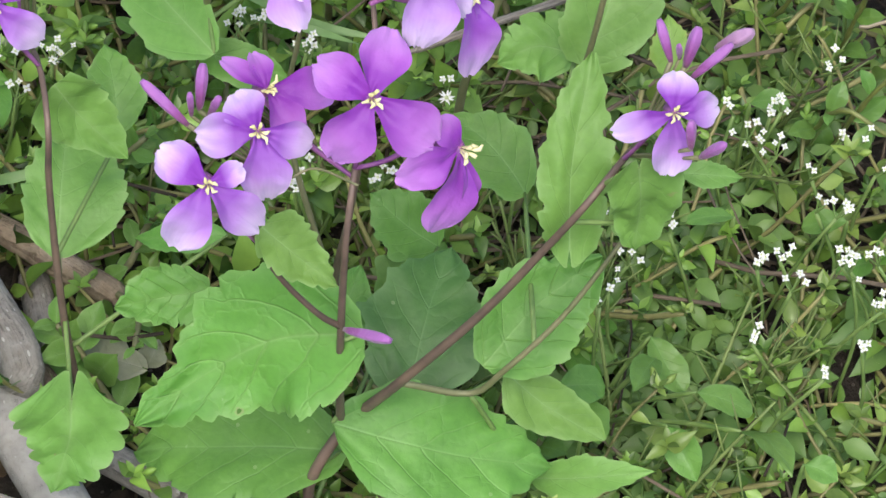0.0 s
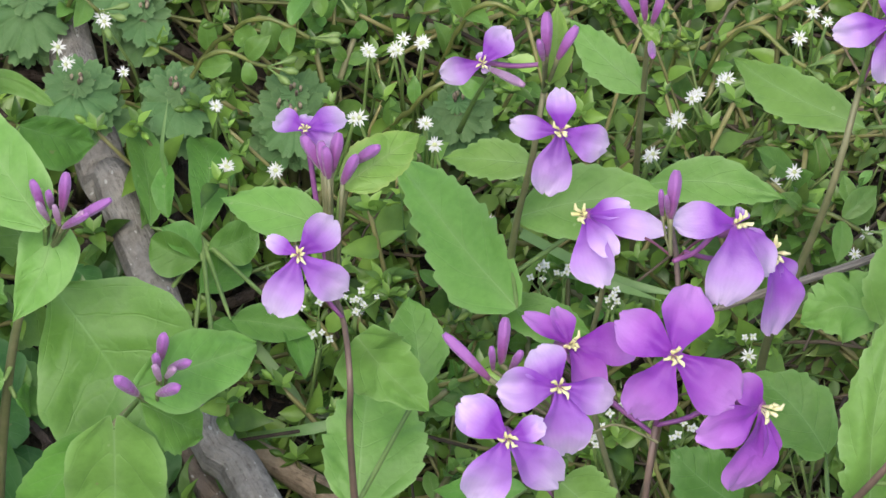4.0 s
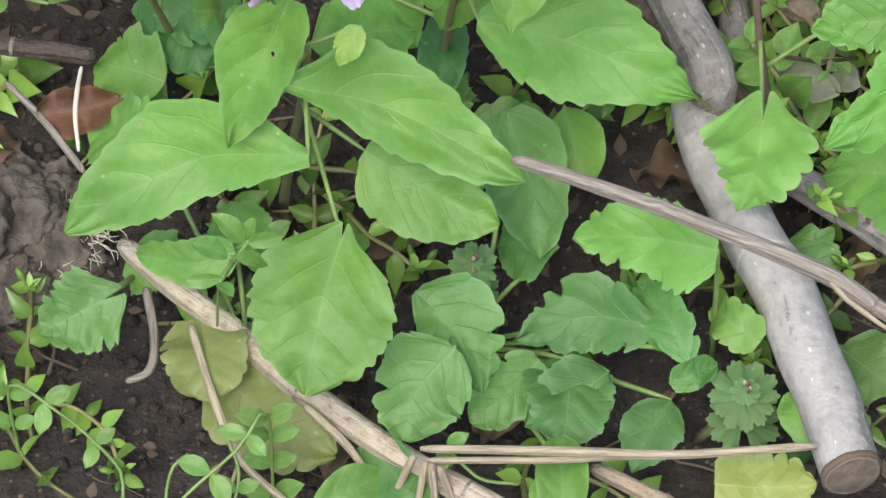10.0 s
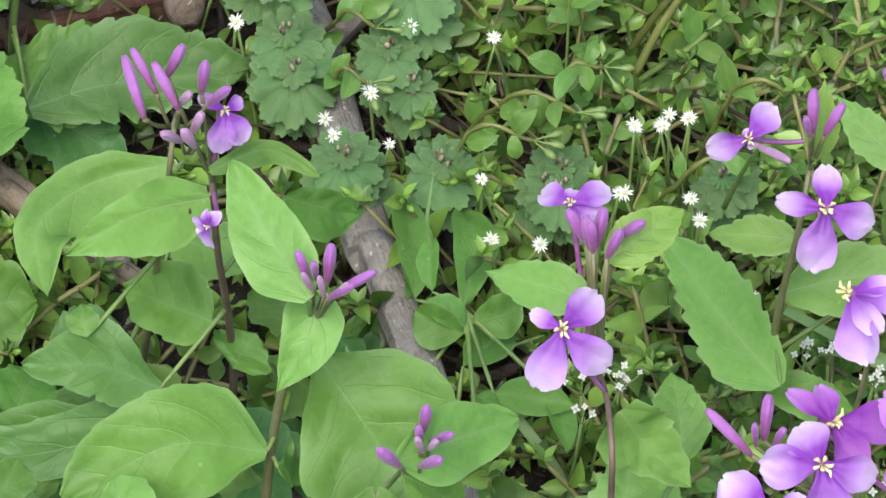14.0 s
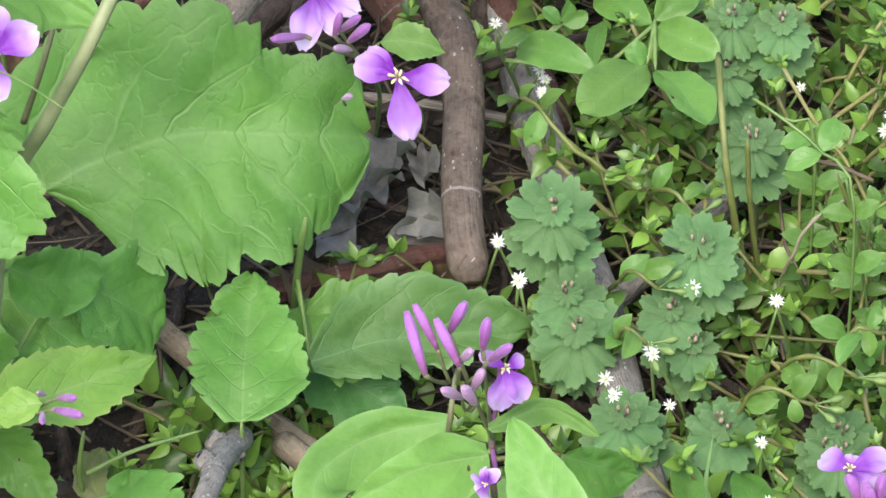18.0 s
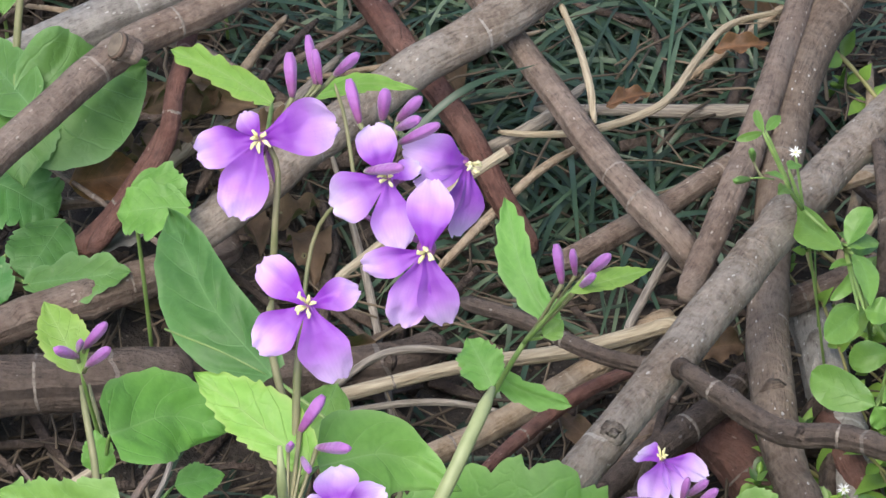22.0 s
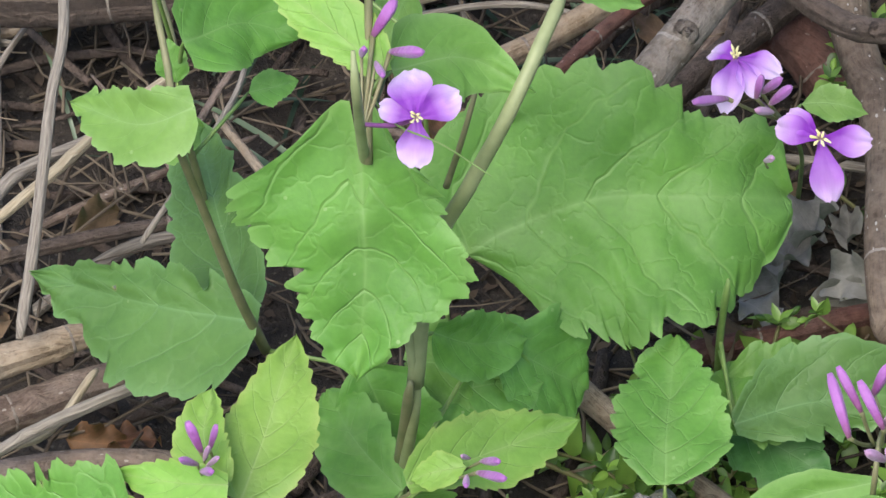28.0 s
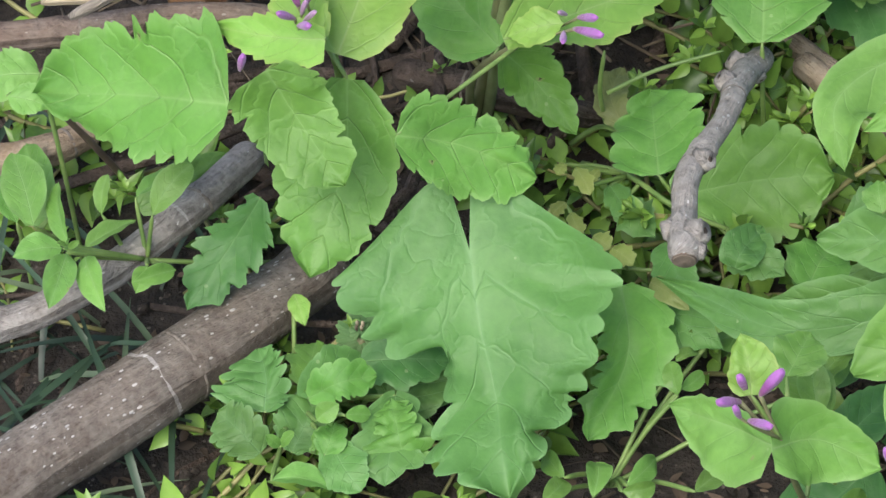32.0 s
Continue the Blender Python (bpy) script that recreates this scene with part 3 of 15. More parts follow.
def frond(plant, mid, left, right, mat="mid", seed=0, edge="saw", teeth=10, deep=0.05, back=0.0, roll=0.0, fold=0.10, wave=0.03, quilt=0.02, bow=0.0, lean=CAM_SIDE, name="leaf", veins=5.0, bites=()):
    """A leaf along a curved midrib; left and right: its half-widths at seven stations from base to tip."""
    rng = random.Random(seed)
    rows, cols = 97, 21
    path = glide(mid, rows)
    tan = np.gradient(path, axis=0)
    length = float(np.linalg.norm(np.diff(path, axis=0), axis=1).sum())
    big = max(max(left), max(right))
    ph = [rng.random() for _ in range(8)]
    size = {sgn: [0.45 + 1.1 * rng.random() for _ in range(teeth + 4)] for sgn in (-1, 1)}
    bites = list(bites)
    if edge != "saw" and big > 0.004 and not bites:
        bites = [(rng.choice((-1, 1)), 0.2 + 0.65 * rng.random(), 0.012 + 0.02 * rng.random(), 0.10 + 0.22 * rng.random()) for _ in range(rng.randrange(1, 4))]
    s_all = np.linspace(0, 1, rows)
    half = {}
    for sgn, w in ((-1, left), (1, right)):
        half[sgn] = glide([(x * length, y, 0.0) for x, y in zip(STATIONS, w)], 400)
        half[sgn] = np.maximum(np.interp(s_all, half[sgn][:, 0] / length, half[sgn][:, 1]), 0.0)
    verts, uv = [], []
    for i in range(rows):
        s = s_all[i]
        ax = Vector(tan[i]).normalized()
        nor = (lean - ax * lean.dot(ax)).normalized()
        nor = Matrix.Rotation(radians(roll), 3, ax) @ nor
        sd = ax.cross(nor)
        base = Vector(path[i])
        for j in range(cols):
            v = 2 * j / (cols - 1) - 1
            sgn = 1 if v >= 0 else -1
            av, w0 = abs(v), half[sgn][i]
            e = ph[0] if sgn > 0 else ph[1]
            pos = max(0.0, s * teeth + e + 0.6 * noise.noise((s * teeth * 0.45, seed * 2.3, sgn)))
            tooth = 0.0
            if deep:
                tooth = deep * big * margin(edge, pos, e, sgn, seed) * size[sgn][int(pos)] * min(1, 7 * (1 - s) + 0.15) * min(1, s * 7 + (0.7 if back > 0.2 else 0.0))
                tooth *= min(1.0, 2.2 * w0 / big + 0.1)
            for side, where, wide, far in bites:
                if side == sgn and abs(s - where) < 2.5 * wide:
                    tooth -= far * w0 * math.exp(-((s - where) / wide) ** 4)
            x = sgn * (av * w0 + tooth * av ** 4) * (1 + 0.035 * noise.noise((s * 9, seed * 2.7, sgn * 3.0)) * av ** 4)
            y = tooth * 0.45 * av ** 4 - back * length * math.sin(math.pi * av ** 0.38) * (1 - s) ** 4
            girth = w0 / big
            q = (s * veins - 1.8 * (av * girth) ** 1.15 + 0.5 * noise.noise((s * 2.0, sgn * 3.1, seed * 0.9))) % 1.0
            z = fold * abs(x) - bow * x * x / big
            z += quilt * big * 2 * (math.sin(math.pi * q) ** 0.7 - 0.6) * min(1.0, 3 * av) * (1 - av ** 3)
            z += 0.14 * big * noise.noise((s * 3.1 + seed * 1.7, v * 1.6, seed * 0.37)) * min(1, 4 * s)
            z += wave * 2 * big * av ** 2 * math.sin(2 * math.pi * (s * 2.4 + (ph[2] if sgn > 0 else ph[3])))
            verts.append(base + ax * y + sd * x + nor * z)
            uv.append((s, v * 0.5 + 0.5))
    faces = [[i * cols + j, i * cols + j + 1, (i + 1) * cols + j + 1, (i + 1) * cols + j] for i in range(rows - 1) for j in range(cols - 1)]
    return mesh(name, verts, faces, LEAF[mat], plant, origin=mid[0], uv=uv)


def petal_shape(c, n, ex, ey, ang, length, width, cup, seed):
    rng = random.Random(seed)
    d = ex * math.cos(ang) + ey * math.sin(ang)
    sd = n.cross(d)
    curl, tw, ph = 0.05 + 0.55 * rng.random(), (rng.random() - 0.5) * 0.9, rng.random() * 6
    cup += rng.uniform(-0.15, 0.15)
    verts, uv = [], []
    rows, cols = 20, 15
    for i in range(rows):
        s = (i / (rows - 1)) ** 0.8
        u = min(1.0, s / 0.62)
        w = 0.20 + 0.80 * u * u * (3 - 2 * u)
        w *= math.sqrt(max(0.0, 1 - 0.80 * max(0.0, (s - 0.58) / 0.42) ** 2.2)) if s > 0.58 else 1.0
        w *= 1 + 0.05 * math.sin(11 * s + ph) * s
        ragged = [0.026 * noise.noise((k * 0.9, s * 6, seed * 1.3)) * s for k in range(cols)]
        for j in range(cols):
            v = 2 * j / (cols - 1) - 1
            x = v * w * width / 2 * 0.94 * (1 + 2 * ragged[j])
            y = s * length * (1 - s ** 6 * (0.035 * math.exp(-(v / 0.30) ** 2) + 0.075 * v ** 4) + (1.2 * ragged[j] + 0.015 * noise.noise((v * 3.5, seed * 2.1, 0.0))) * s ** 2)
            z = length * (cup * s - (cup + curl) * 0.8 * s ** 2.2) + 0.10 * width * v * v * w - 0.06 * width * (1 - abs(v)) * s
            z += 0.09 * width * math.sin(7 * s + ph + 3 * v) * s * abs(v) + 0.10 * width * noise.noise((s * 2.5 + seed, v * 1.5, 0.3)) + 0.05 * width * noise.noise((s * 7.0, v * 3.5, seed * 0.7)) * s + tw * x * s * 0.6
            verts.append(c + d * y + sd * x + n * z)
            uv.append((s, v * 0.5 + 0.5))
    faces = [[i * cols + j, i * cols + j + 1, (i + 1) * cols + j + 1, (i + 1) * cols + j] for i in range(rows - 1) for j in range(cols - 1)]
    return verts, faces, uv


def flower(plant, c, petals, face, mat, root, seed=0):
    """A four-petalled cross flower. petals: (degrees, length, width); face: the way it looks; root: where its stalk begins."""
    c, n, root = Vector(c), Vector(face).normalized(), Vector(root)
    ex = (Vector((1, 0, 0)) - n * n.x).normalized()
    ey = n.cross(ex)
    size = max(p[1] for p in petals)
    low = c - n * size * 0.55
    v, f, uv = tube(glide([root, (root + low) / 2 - Vector((0, 0, size * 0.12)), low], 8), np.linspace(0.0004, 0.00055, 8), 6)
    v2, f2, uv2 = tube([low, low + n * size * 0.10, c - n * size * 0.2, c - n * size * 0.02, c + n * size * 0.03],
                       [size * 0.05, size * 0.11, size * 0.12, size * 0.09, size * 0.03], 8)
    k = len(v)
    head = mesh("flower", list(v) + list(v2), f + [[i + k for i in q] for q in f2], SEPAL, plant, origin=c, uv=list(uv) + list(uv2))
    for i, (a, ln, wd) in enumerate(petals):
        v, f, uv = petal_shape(c, n, ex, ey, radians(a), ln, wd, 0.30, seed * 7 + i)
        mesh("petal", v, f, mat, head, origin=c, uv=uv)
    rng = random.Random(seed)
    for i in range(6):
        a = 2 * math.pi * i / 6 + rng.uniform(-0.4, 0.4)
        out = (ex * math.cos(a) + ey * math.sin(a)) * size * (0.035 + 0.05 * rng.random())
        top = c + n * size * (0.13 + 0.05 * rng.random()) + out
        path = [c + out * 0.3, c + out * 0.7 + n * size * 0.09, top, top + out * 0.5 + n * size * 0.035 + ex * size * rng.uniform(-0.04, 0.04), top + out * 1.1 + n * size * 0.05 + ey * size * rng.uniform(-0.05, 0.05)]
        v, f, _ = tube(path, [size * 0.012, size * 0.012, size * 0.024, size * 0.028, size * 0.012], 6)
        mesh("stamen", v, f, STAMEN, head, origin=c)
    return head


def bud(plant, root, tip, r, mat, foot=None, mouth=0.0):
    if foot:
        v, f, uv = tube(glide([foot, (Vector(foot) + Vector(root)) / 2 + Vector((0, 0, -0.0006)), root], 6), [r * 0.30] * 5 + [r * 0.4], 6)
        mesh("pedicel", v, f, STEM_B, plant, origin=foot, uv=uv)
    path = glide([root, tip], 9)
    r *= 0.76
    prof = [0.42, 0.66, 0.78, 0.88, 0.96, 1.02, 1.0, 0.86, 0.50 + mouth]
    v, f, uv = tube(path, [r * q for q in prof], 16, 0.06, int(abs(root[0]) * 1e5) % 97, 0.14)
    return mesh("bud", v, f, mat, plant, origin=root, uv=uv)


def branch(pts, label, mat, nodes=3, cut=(True, True), seed=0, name="branch", scars=0, knots=()):
    """A pruned branch: bark with swollen nodes, pale cut ends and bud scars. pts: x, y, z, radius."""
    rng = random.Random(seed)
    p = np.asarray(pts, dtype=float)
    n = max(24, 10 * len(p))
    path = glide(p, n)
    r = path[:, 3].copy()
    xyz = path[:, :3].copy()
    span = np.linspace(0, 1, n)
    for _ in range(nodes):
        at, big = rng.random(), (0.03 + 0.07 * rng.random()) * (2 if knots else 1)
        r *= 1 + big * np.exp(-((span - at) / (0.8 / n)) ** 2)
        xyz += np.outer(np.exp(-((span - at) / 0.03) ** 2), [(rng.random() - 0.5) * r.mean() * 0.12 for _ in range(3)])
    wob = np.array([[noise.noise((i * 0.13, seed * 3.7, c * 9.1)) for c in range(3)] for i in range(n)])
    xyz += wob * r[:, None] * (0.22 if knots else 0.10)
    o = Vector(xyz[0])
    for k, i in ((0, 0), (1, n - 1)):
        if not cut[k]:
            r[i] *= 0.55
            r[1 if i == 0 else n - 2] *= 0.9
    v, f, uv = tube(xyz, r * (0.90 + 0.02 * np.sin(span * 9 + seed)), 18, 0.06 if knots else 0.022, seed)
    ob = mesh(name, v, f, mat, None, origin=o, uv=uv)
    tagged(ob, label, "branch", "cut branches on the ground")
    for end, (i, j) in enumerate(((0, 1), (n - 1, n - 2))):
        if cut[end]:
            d = xyz[i] - xyz[j]
            d = d / np.linalg.norm(d)
            a_v, a_f, a_uv = tube([xyz[i] - d * 0.0012, xyz[i], xyz[i] + d * 0.0003], [r[i] * 0.93, r[i] * 0.91, r[i] * 0.76], 16, 0.05, seed)
            rad = []
            for q in a_v:
                rad.append((np.linalg.norm(q - xyz[i]) / r[i], 0.0))
            mesh("cut_face", a_v, a_f, CUTWOOD, ob, origin=xyz[i], uv=rad, label="pale sawn end with rings")
    if nodes > 0 and r.mean() > 0.0016:
        for k in range(1 + nodes // 4):
            i = rng.randrange(4, n - 4)
            d = (xyz[i + 1] - xyz[i - 1]) / np.linalg.norm(xyz[i + 1] - xyz[i - 1])
            g = r[i] * (0.90 + 0.02 * math.sin(span[i] * 9 + seed))
            a_v, a_f, a_uv = tube([xyz[i] - d * 0.0005, xyz[i] - d * 0.0002, xyz[i] + d * 0.0002, xyz[i] + d * 0.0005], [g * 0.97, g * 1.014, g * 1.010, g * 0.97], 22, 0.045, seed + k)
            mesh("leaf_scar", a_v, a_f, SCAR, ob, origin=xyz[i], uv=a_uv, label="pale ring scar round the branch")
    for _ in range(min(scars, 1)):
        i = rng.randrange(3, n - 3)
        a = Vector((rng.random() - 0.5, -0.6, 0.8)).normalized()
        c = Vector(xyz[i]) + a * r[i] * 0.76
        a_v, a_f, a_uv = tube([c - a * r[i] * 0.1, c + a * r[i] * 0.10, c + a * r[i] * 0.20, c + a * r[i] * 0.24, c + a * r[i] * 0.18],
                              [r[i] * 0.62, r[i] * 0.50, r[i] * 0.36, r[i] * 0.22, r[i] * 0.08], 11, 0.25, seed)
        mesh("knot", a_v, a_f, mat, ob, origin=c, uv=a_uv)
    # bud stubs: a swollen collar with a hollow scar; each a share of the way along, a turn and a size
    for k, (share, turn, big) in enumerate(knots):
        i = min(n - 2, int(share * (n - 1)))
        d = Vector(xyz[min(i + 1, n - 1)] - xyz[i - 1]).normalized()
        side = d.cross(CAM_SIDE).normalized()
        a = (side * math.sin(radians(turn)) + side.cross(d) * math.cos(radians(turn)) + d * 0.25).normalized()
        c = Vector(xyz[i]) + a * r[i] * 0.55
        g = r[i] * big
        a_v, a_f, a_uv = tube([c, c + a * g * 0.5, c + a * g * 0.85, c + a * g, c + a * g * 0.88, c + a * g * 0.80], [g * 0.95, g * 0.80, g * 0.74, g * 0.58, g * 0.36, g * 0.05], 14, 0.16, seed + k)
        knot = mesh("knot", a_v, a_f, mat, ob, origin=c, uv=a_uv)
        e_v, e_f, e_uv = tube([c + a * g * 0.8, c + a * g * 0.98], [g * 0.34, g * 0.20], 9, 0.3, seed + k)
        mesh("bud_scar", e_v, e_f, BARK["dark"], knot, origin=c, uv=e_uv, label="dark hollow bud scar")
    return ob


# ---- ground ----
def lie(x, y):
    """Height of the soil."""
    near = max(0.0, 1 - max(abs(x) / 0.8, abs(y - 0.7) / 0.9))
    return (0.010 * noise.noise((x * 9, y * 9, 0.3)) + 0.004 * noise.noise((x * 40, y * 40, 1.7)) + 0.0015 * noise.noise((x * 160, y * 160, 5.1))) * min(1.0, near * 4) - 0.008


def ground_sheet():
    def axis(c, fine, n, far):
        inner = np.linspace(c - fine, c + fine, n)
        k = [fine * 1.35 ** i for i in range(1, 40) if fine * 1.35 ** i < far] + [far]
        return np.concatenate([[c - q for q in reversed(k)], inner, [c + q for q in k]])
    xs, ys = axis(0.0, 0.34, 130, 900.0), axis(0.74, 0.36, 130, 900.0)
    v = [(x, y, lie(x, y)) for y in ys for x in xs]
    n = len(xs)
    f = [[j * n + i, j * n + i + 1, (j + 1) * n + i + 1, (j + 1) * n + i] for j in range(len(ys) - 1) for i in range(n - 1)]
    return tagged(mesh("ground", v, f, SOIL), "dark crumbly garden soil with bits of bark", "ground", kind="structure")


ground_sheet()


# ---- small plants and litter ----
KINDS["fan"] = (0.62, 0.45, 5, 0.24, 2, 0.03, 0.18)


def join(store, verts, faces):
    k = len(store[0])
    store[0].extend(tuple(v) for v in verts)
    store[1].extend([[i + k for i in q] for q in faces])


def tiny_leaf(store, base, way, nor, length, width, fold=0.25, droop=0.15):
    """A small pointed oval leaf, folded along its midrib."""
    way, nor = way.normalized(), (nor - way * nor.dot(way.normalized())).normalized()
    sd = way.cross(nor)
    v = [base]
    for s, w in ((0.10, 0.42), (0.26, 0.90), (0.46, 1.0), (0.68, 0.72), (0.88, 0.26)):
        c = base + way * (s * length) - nor * (droop * length * s * s)
        up = nor * (fold * width * 0.5 * w)
        v += [c - sd * (w * width / 2) + up, c, c + sd * (w * width / 2) + up]
    v.append(base + way * length - nor * (droop * length))
    f = [[0, 2, 1], [0, 3, 2]]
    for i in range(4):
        a = 1 + 3 * i
        f += [[a, a + 1, a + 4, a + 3], [a + 1, a + 2, a + 5, a + 4]]
    f += [[13, 14, 16], [14, 15, 16]]
    join(store, v, f)


def creeper(leaves, stems, x, y, ang, length, nodes, size, rise, rng):
    """One creeping stem with leaf pairs set crosswise and a tuft at its tip."""
    z0 = lie(x, y)
    pts, a = [Vector((x, y, z0))], ang
    for i in range(nodes):
        a += rng.uniform(-0.35, 0.35)
        step = length / nodes
        pts.append(pts[-1] + Vector((math.cos(a) * step, math.sin(a) * step, 0)))
        pts[-1].z = max(z0, lie(pts[-1].x, pts[-1].y)) + 0.002 + rise * ((i + 1) / nodes) ** 1.4
    v, f, _ = tube(glide(pts, nodes * 2 + 1), [rng.uniform(0.00034, 0.00066)] * (nodes * 2 + 1), 5)
    join(stems, v, f)
    for i in range(1, nodes + 1):
        d = (pts[i] - pts[i - 1]).normalized()
        side = d.cross(Vector((0, 0, 1))).normalized()
        turn = Matrix.Rotation(rng.uniform(-0.9, 0.9) + (0.9 if i % 2 else -0.4), 3, d)
        for sgn in (-1, 1):
            w = (turn @ (side * sgn) + d * 0.35 + Vector((0, -0.10, 0.30))).normalized()
            s = size * rng.uniform(0.65, 1.25) * (1.0 if i < nodes else 0.75)
            tiny_leaf(leaves, pts[i], w, Vector((rng.uniform(-.8, .8), -0.35 + rng.uniform(-.8, .8), 1)), s, s * rng.uniform(0.46, 0.68), rng.uniform(0.2, 0.9), rng.uniform(-0.1, 0.6))
    tip = pts[-1]
    for k in range(4):
        a2 = k * math.pi / 2 + rng.random()
        tiny_leaf(leaves, tip + Vector((0, 0, 0.001)), Vector((math.cos(a2), math.sin(a2), 1.0)), Vector((-math.cos(a2), -math.sin(a2) - 0.2, 1)), size * 0.55, size * 0.24)
    # nodding green buds beside the tuft
    for k in range(rng.randrange(0, 3)):
        a2 = rng.random() * 6.28
        d = Vector((math.cos(a2), math.sin(a2), rng.uniform(0.2, 1.0))).normalized()
        c = tip + d * size * 0.42
        v, f, _ = tube([tip, c, c + d * 0.0009, c + d * 0.0020, c + d * 0.0027], [0.00022, 0.00028, 0.00080, 0.00062, 0.00012], 6)
        join(leaves, v, f)


PATCHES = []


def weed_patch(x0, y0, x1, y1, count, size, label, seed, inside=None, rise=0.022, run=0.045, mat=None):
    rng = random.Random(seed)
    leaves, stems = ([], []), ([], [])
    for _ in range(count):
        x, y = rng.uniform(x0, x1), rng.uniform(y0, y1)
        if inside and not inside(x, y):
            continue
        creeper(leaves, stems, x, y, rng.uniform(0, 6.283), run * rng.uniform(0.5, 1.2), rng.randint(5, 9), size * rng.uniform(0.55, 1.30), rise * rng.uniform(0.2, 1.3), rng)
    if not leaves[0]:
        return None
    o = ((x0 + x1) / 2, (y0 + y1) / 2, 0)
    ob = tagged(mesh("chickweed_patch", leaves[0], leaves[1], mat or WEEDLEAF, None, origin=o), label, "weeds", "chickweed patches", "stuff")
    tagged(mesh("stems", stems[0], stems[1], STEM_W, ob), kind="stuff")
    PATCHES.append(ob)
    return ob


def small_flower(name, rays, length, width, split):
    """A mesh of narrow white petals round a centre, facing up."""
    st = ([], [])
    for k in range(rays):
        a = 2 * math.pi * k / rays + (0.10 if split and k % 2 else -0.10 if split else 0)
        tiny_leaf(st, Vector((math.cos(a), math.sin(a), 0)) * length * 0.12, Vector((math.cos(a), math.sin(a), 0.28)), Vector((0, 0, 1)), length, width, 0.15, 0.10)
    me = bpy.data.meshes.new(name)
    me.from_pydata([tuple(v) for v in st[0]], [], st[1])
    me.materials.append(WHITE_S)
    me.polygons.foreach_set("use_smooth", np.ones(len(me.polygons), dtype=bool))
    st = ([], [])
    v, f, _ = tube([(0, 0, -0.0012), (0, 0, 0.0), (0, 0, 0.0005), (0, 0, 0.0008)], [length * 0.20, length * 0.30, length * 0.22, length * 0.05], 7)
    join(st, v, f)
    for k in range(5):
        a = 1.2566 * k + 0.6
        tiny_leaf(st, Vector((0, 0, -0.0003)), Vector((math.cos(a), math.sin(a), 0.1)), Vector((0, 0, 1)), length * 0.85, length * 0.26)
    mc = bpy.data.meshes.new(name + "_centre")
    mc.from_pydata([tuple(v) for v in st[0]], [], st[1])
    mc.materials.append(STAMEN_W)
    return me, mc


def white_flower(at, size, seed, cress=False, hub=None):
    """A small white flower on its stalk; it belongs to the weed patch that it stands in."""
    rng = random.Random(seed)
    at = Vector(at)
    home = min(PATCHES, key=lambda q: (PLACE[q] - at).length)
    me, mc = FLOWER_CRESS if cress else FLOWER_STAR
    tilt = Matrix.Rotation(rng.uniform(0.2, 0.9), 4, Vector((1, rng.uniform(-0.6, 0.6), 0)).normalized()) @ Matrix.Rotation(rng.random() * 6, 4, "Z")
    ob = new("white_flower", me)
    ob.parent = home
    ob.matrix_local = Matrix.Translation(at - PLACE[home]) @ tilt @ Matrix.Scale(size * (0.52 if cress else 0.62), 4)
    c = new("flower_centre", mc)
    c.parent = ob
    if hub is None:
        foot = Vector((at.x + rng.uniform(-.008, .008), at.y + rng.uniform(-.004, .008), lie(at.x, at.y)))
    else:
        foot = Vector(hub)
    sag = Vector((rng.uniform(-.004, .004), 0, 0.002)) if hub is None else Vector((0, 0, -0.0006))
    v, f, _ = tube(glide([foot, (foot + at) / 2 + sag, at - Vector((0, 0, 0.0008))], 7), [0.00034 if hub is None else 0.0002] * 7, 5)
    mesh("stalk", v, f, STEM_G, home, origin=foot)


def cress_cluster(at, n, seed):
    """A loose head of small white cross flowers on one stalk."""
    rng = random.Random(seed)
    at = Vector(at)
    home = min(PATCHES, key=lambda q: (PLACE[q] - at).length)
    foot = Vector((at.x + rng.uniform(-.012, .012), at.y + rng.uniform(-.006, .010), lie(at.x, at.y)))
    v, f, _ = tube(glide([foot, (foot + at) / 2 + Vector((rng.uniform(-.005, .005), 0, 0.002)), at], 9), [0.0004] * 9, 5)
    mesh("stalk", v, f, STEM_G, home, origin=foot)
    for k in range(n):
        q = at + Vector((rng.gauss(0, 0.0013), rng.gauss(0, 0.0010), 0.002 + rng.uniform(0, 0.003)))
        white_flower(q, rng.uniform(0.55, 0.85), seed * 13 + k, True, at)


def fan_leaf(c, heading, r, tilt, ph):
    """A kidney-shaped leaf with rounded lobes and a ruffle along its rim."""
    verts, uv = [], []
    rings, steps = 8, 97
    for i in range(rings):
        s = i / (rings - 1)
        for j in range(steps):
            u = j / (steps - 1)
            a = heading + (u - 0.5) * radians(200)
            lobe = abs(math.sin(math.pi * u * 6 + 0.4 * math.sin(ph + 5 * u)))
            rim = 0.71 + 0.23 * lobe ** 0.6 + 0.08 * abs(math.sin(math.pi * u * 18 + ph)) - 0.14 * abs(2 * u - 1) ** 3 + 0.06 * math.sin(3 * u + ph)
            rr = r * s * (1 - (1 - rim) * s ** 2)
            z = r * (0.06 * s * (lobe - 0.5) + tilt * s * s + 0.10 * s * s * math.sin(9 * u + ph))
            verts.append(c + Vector((math.cos(a) * rr, math.sin(a) * rr * 0.90 - z * 0.45, z * 0.90 + math.sin(a) * rr * 0.45)))
            uv.append((0.08 + 0.9 * u, 0.5 + 0.5 * s))
    faces = [[i * steps + j, i * steps + j + 1, (i + 1) * steps + j + 1, (i + 1) * steps + j] for i in range(rings - 1) for j in range(steps - 1)]
    return verts, faces, uv


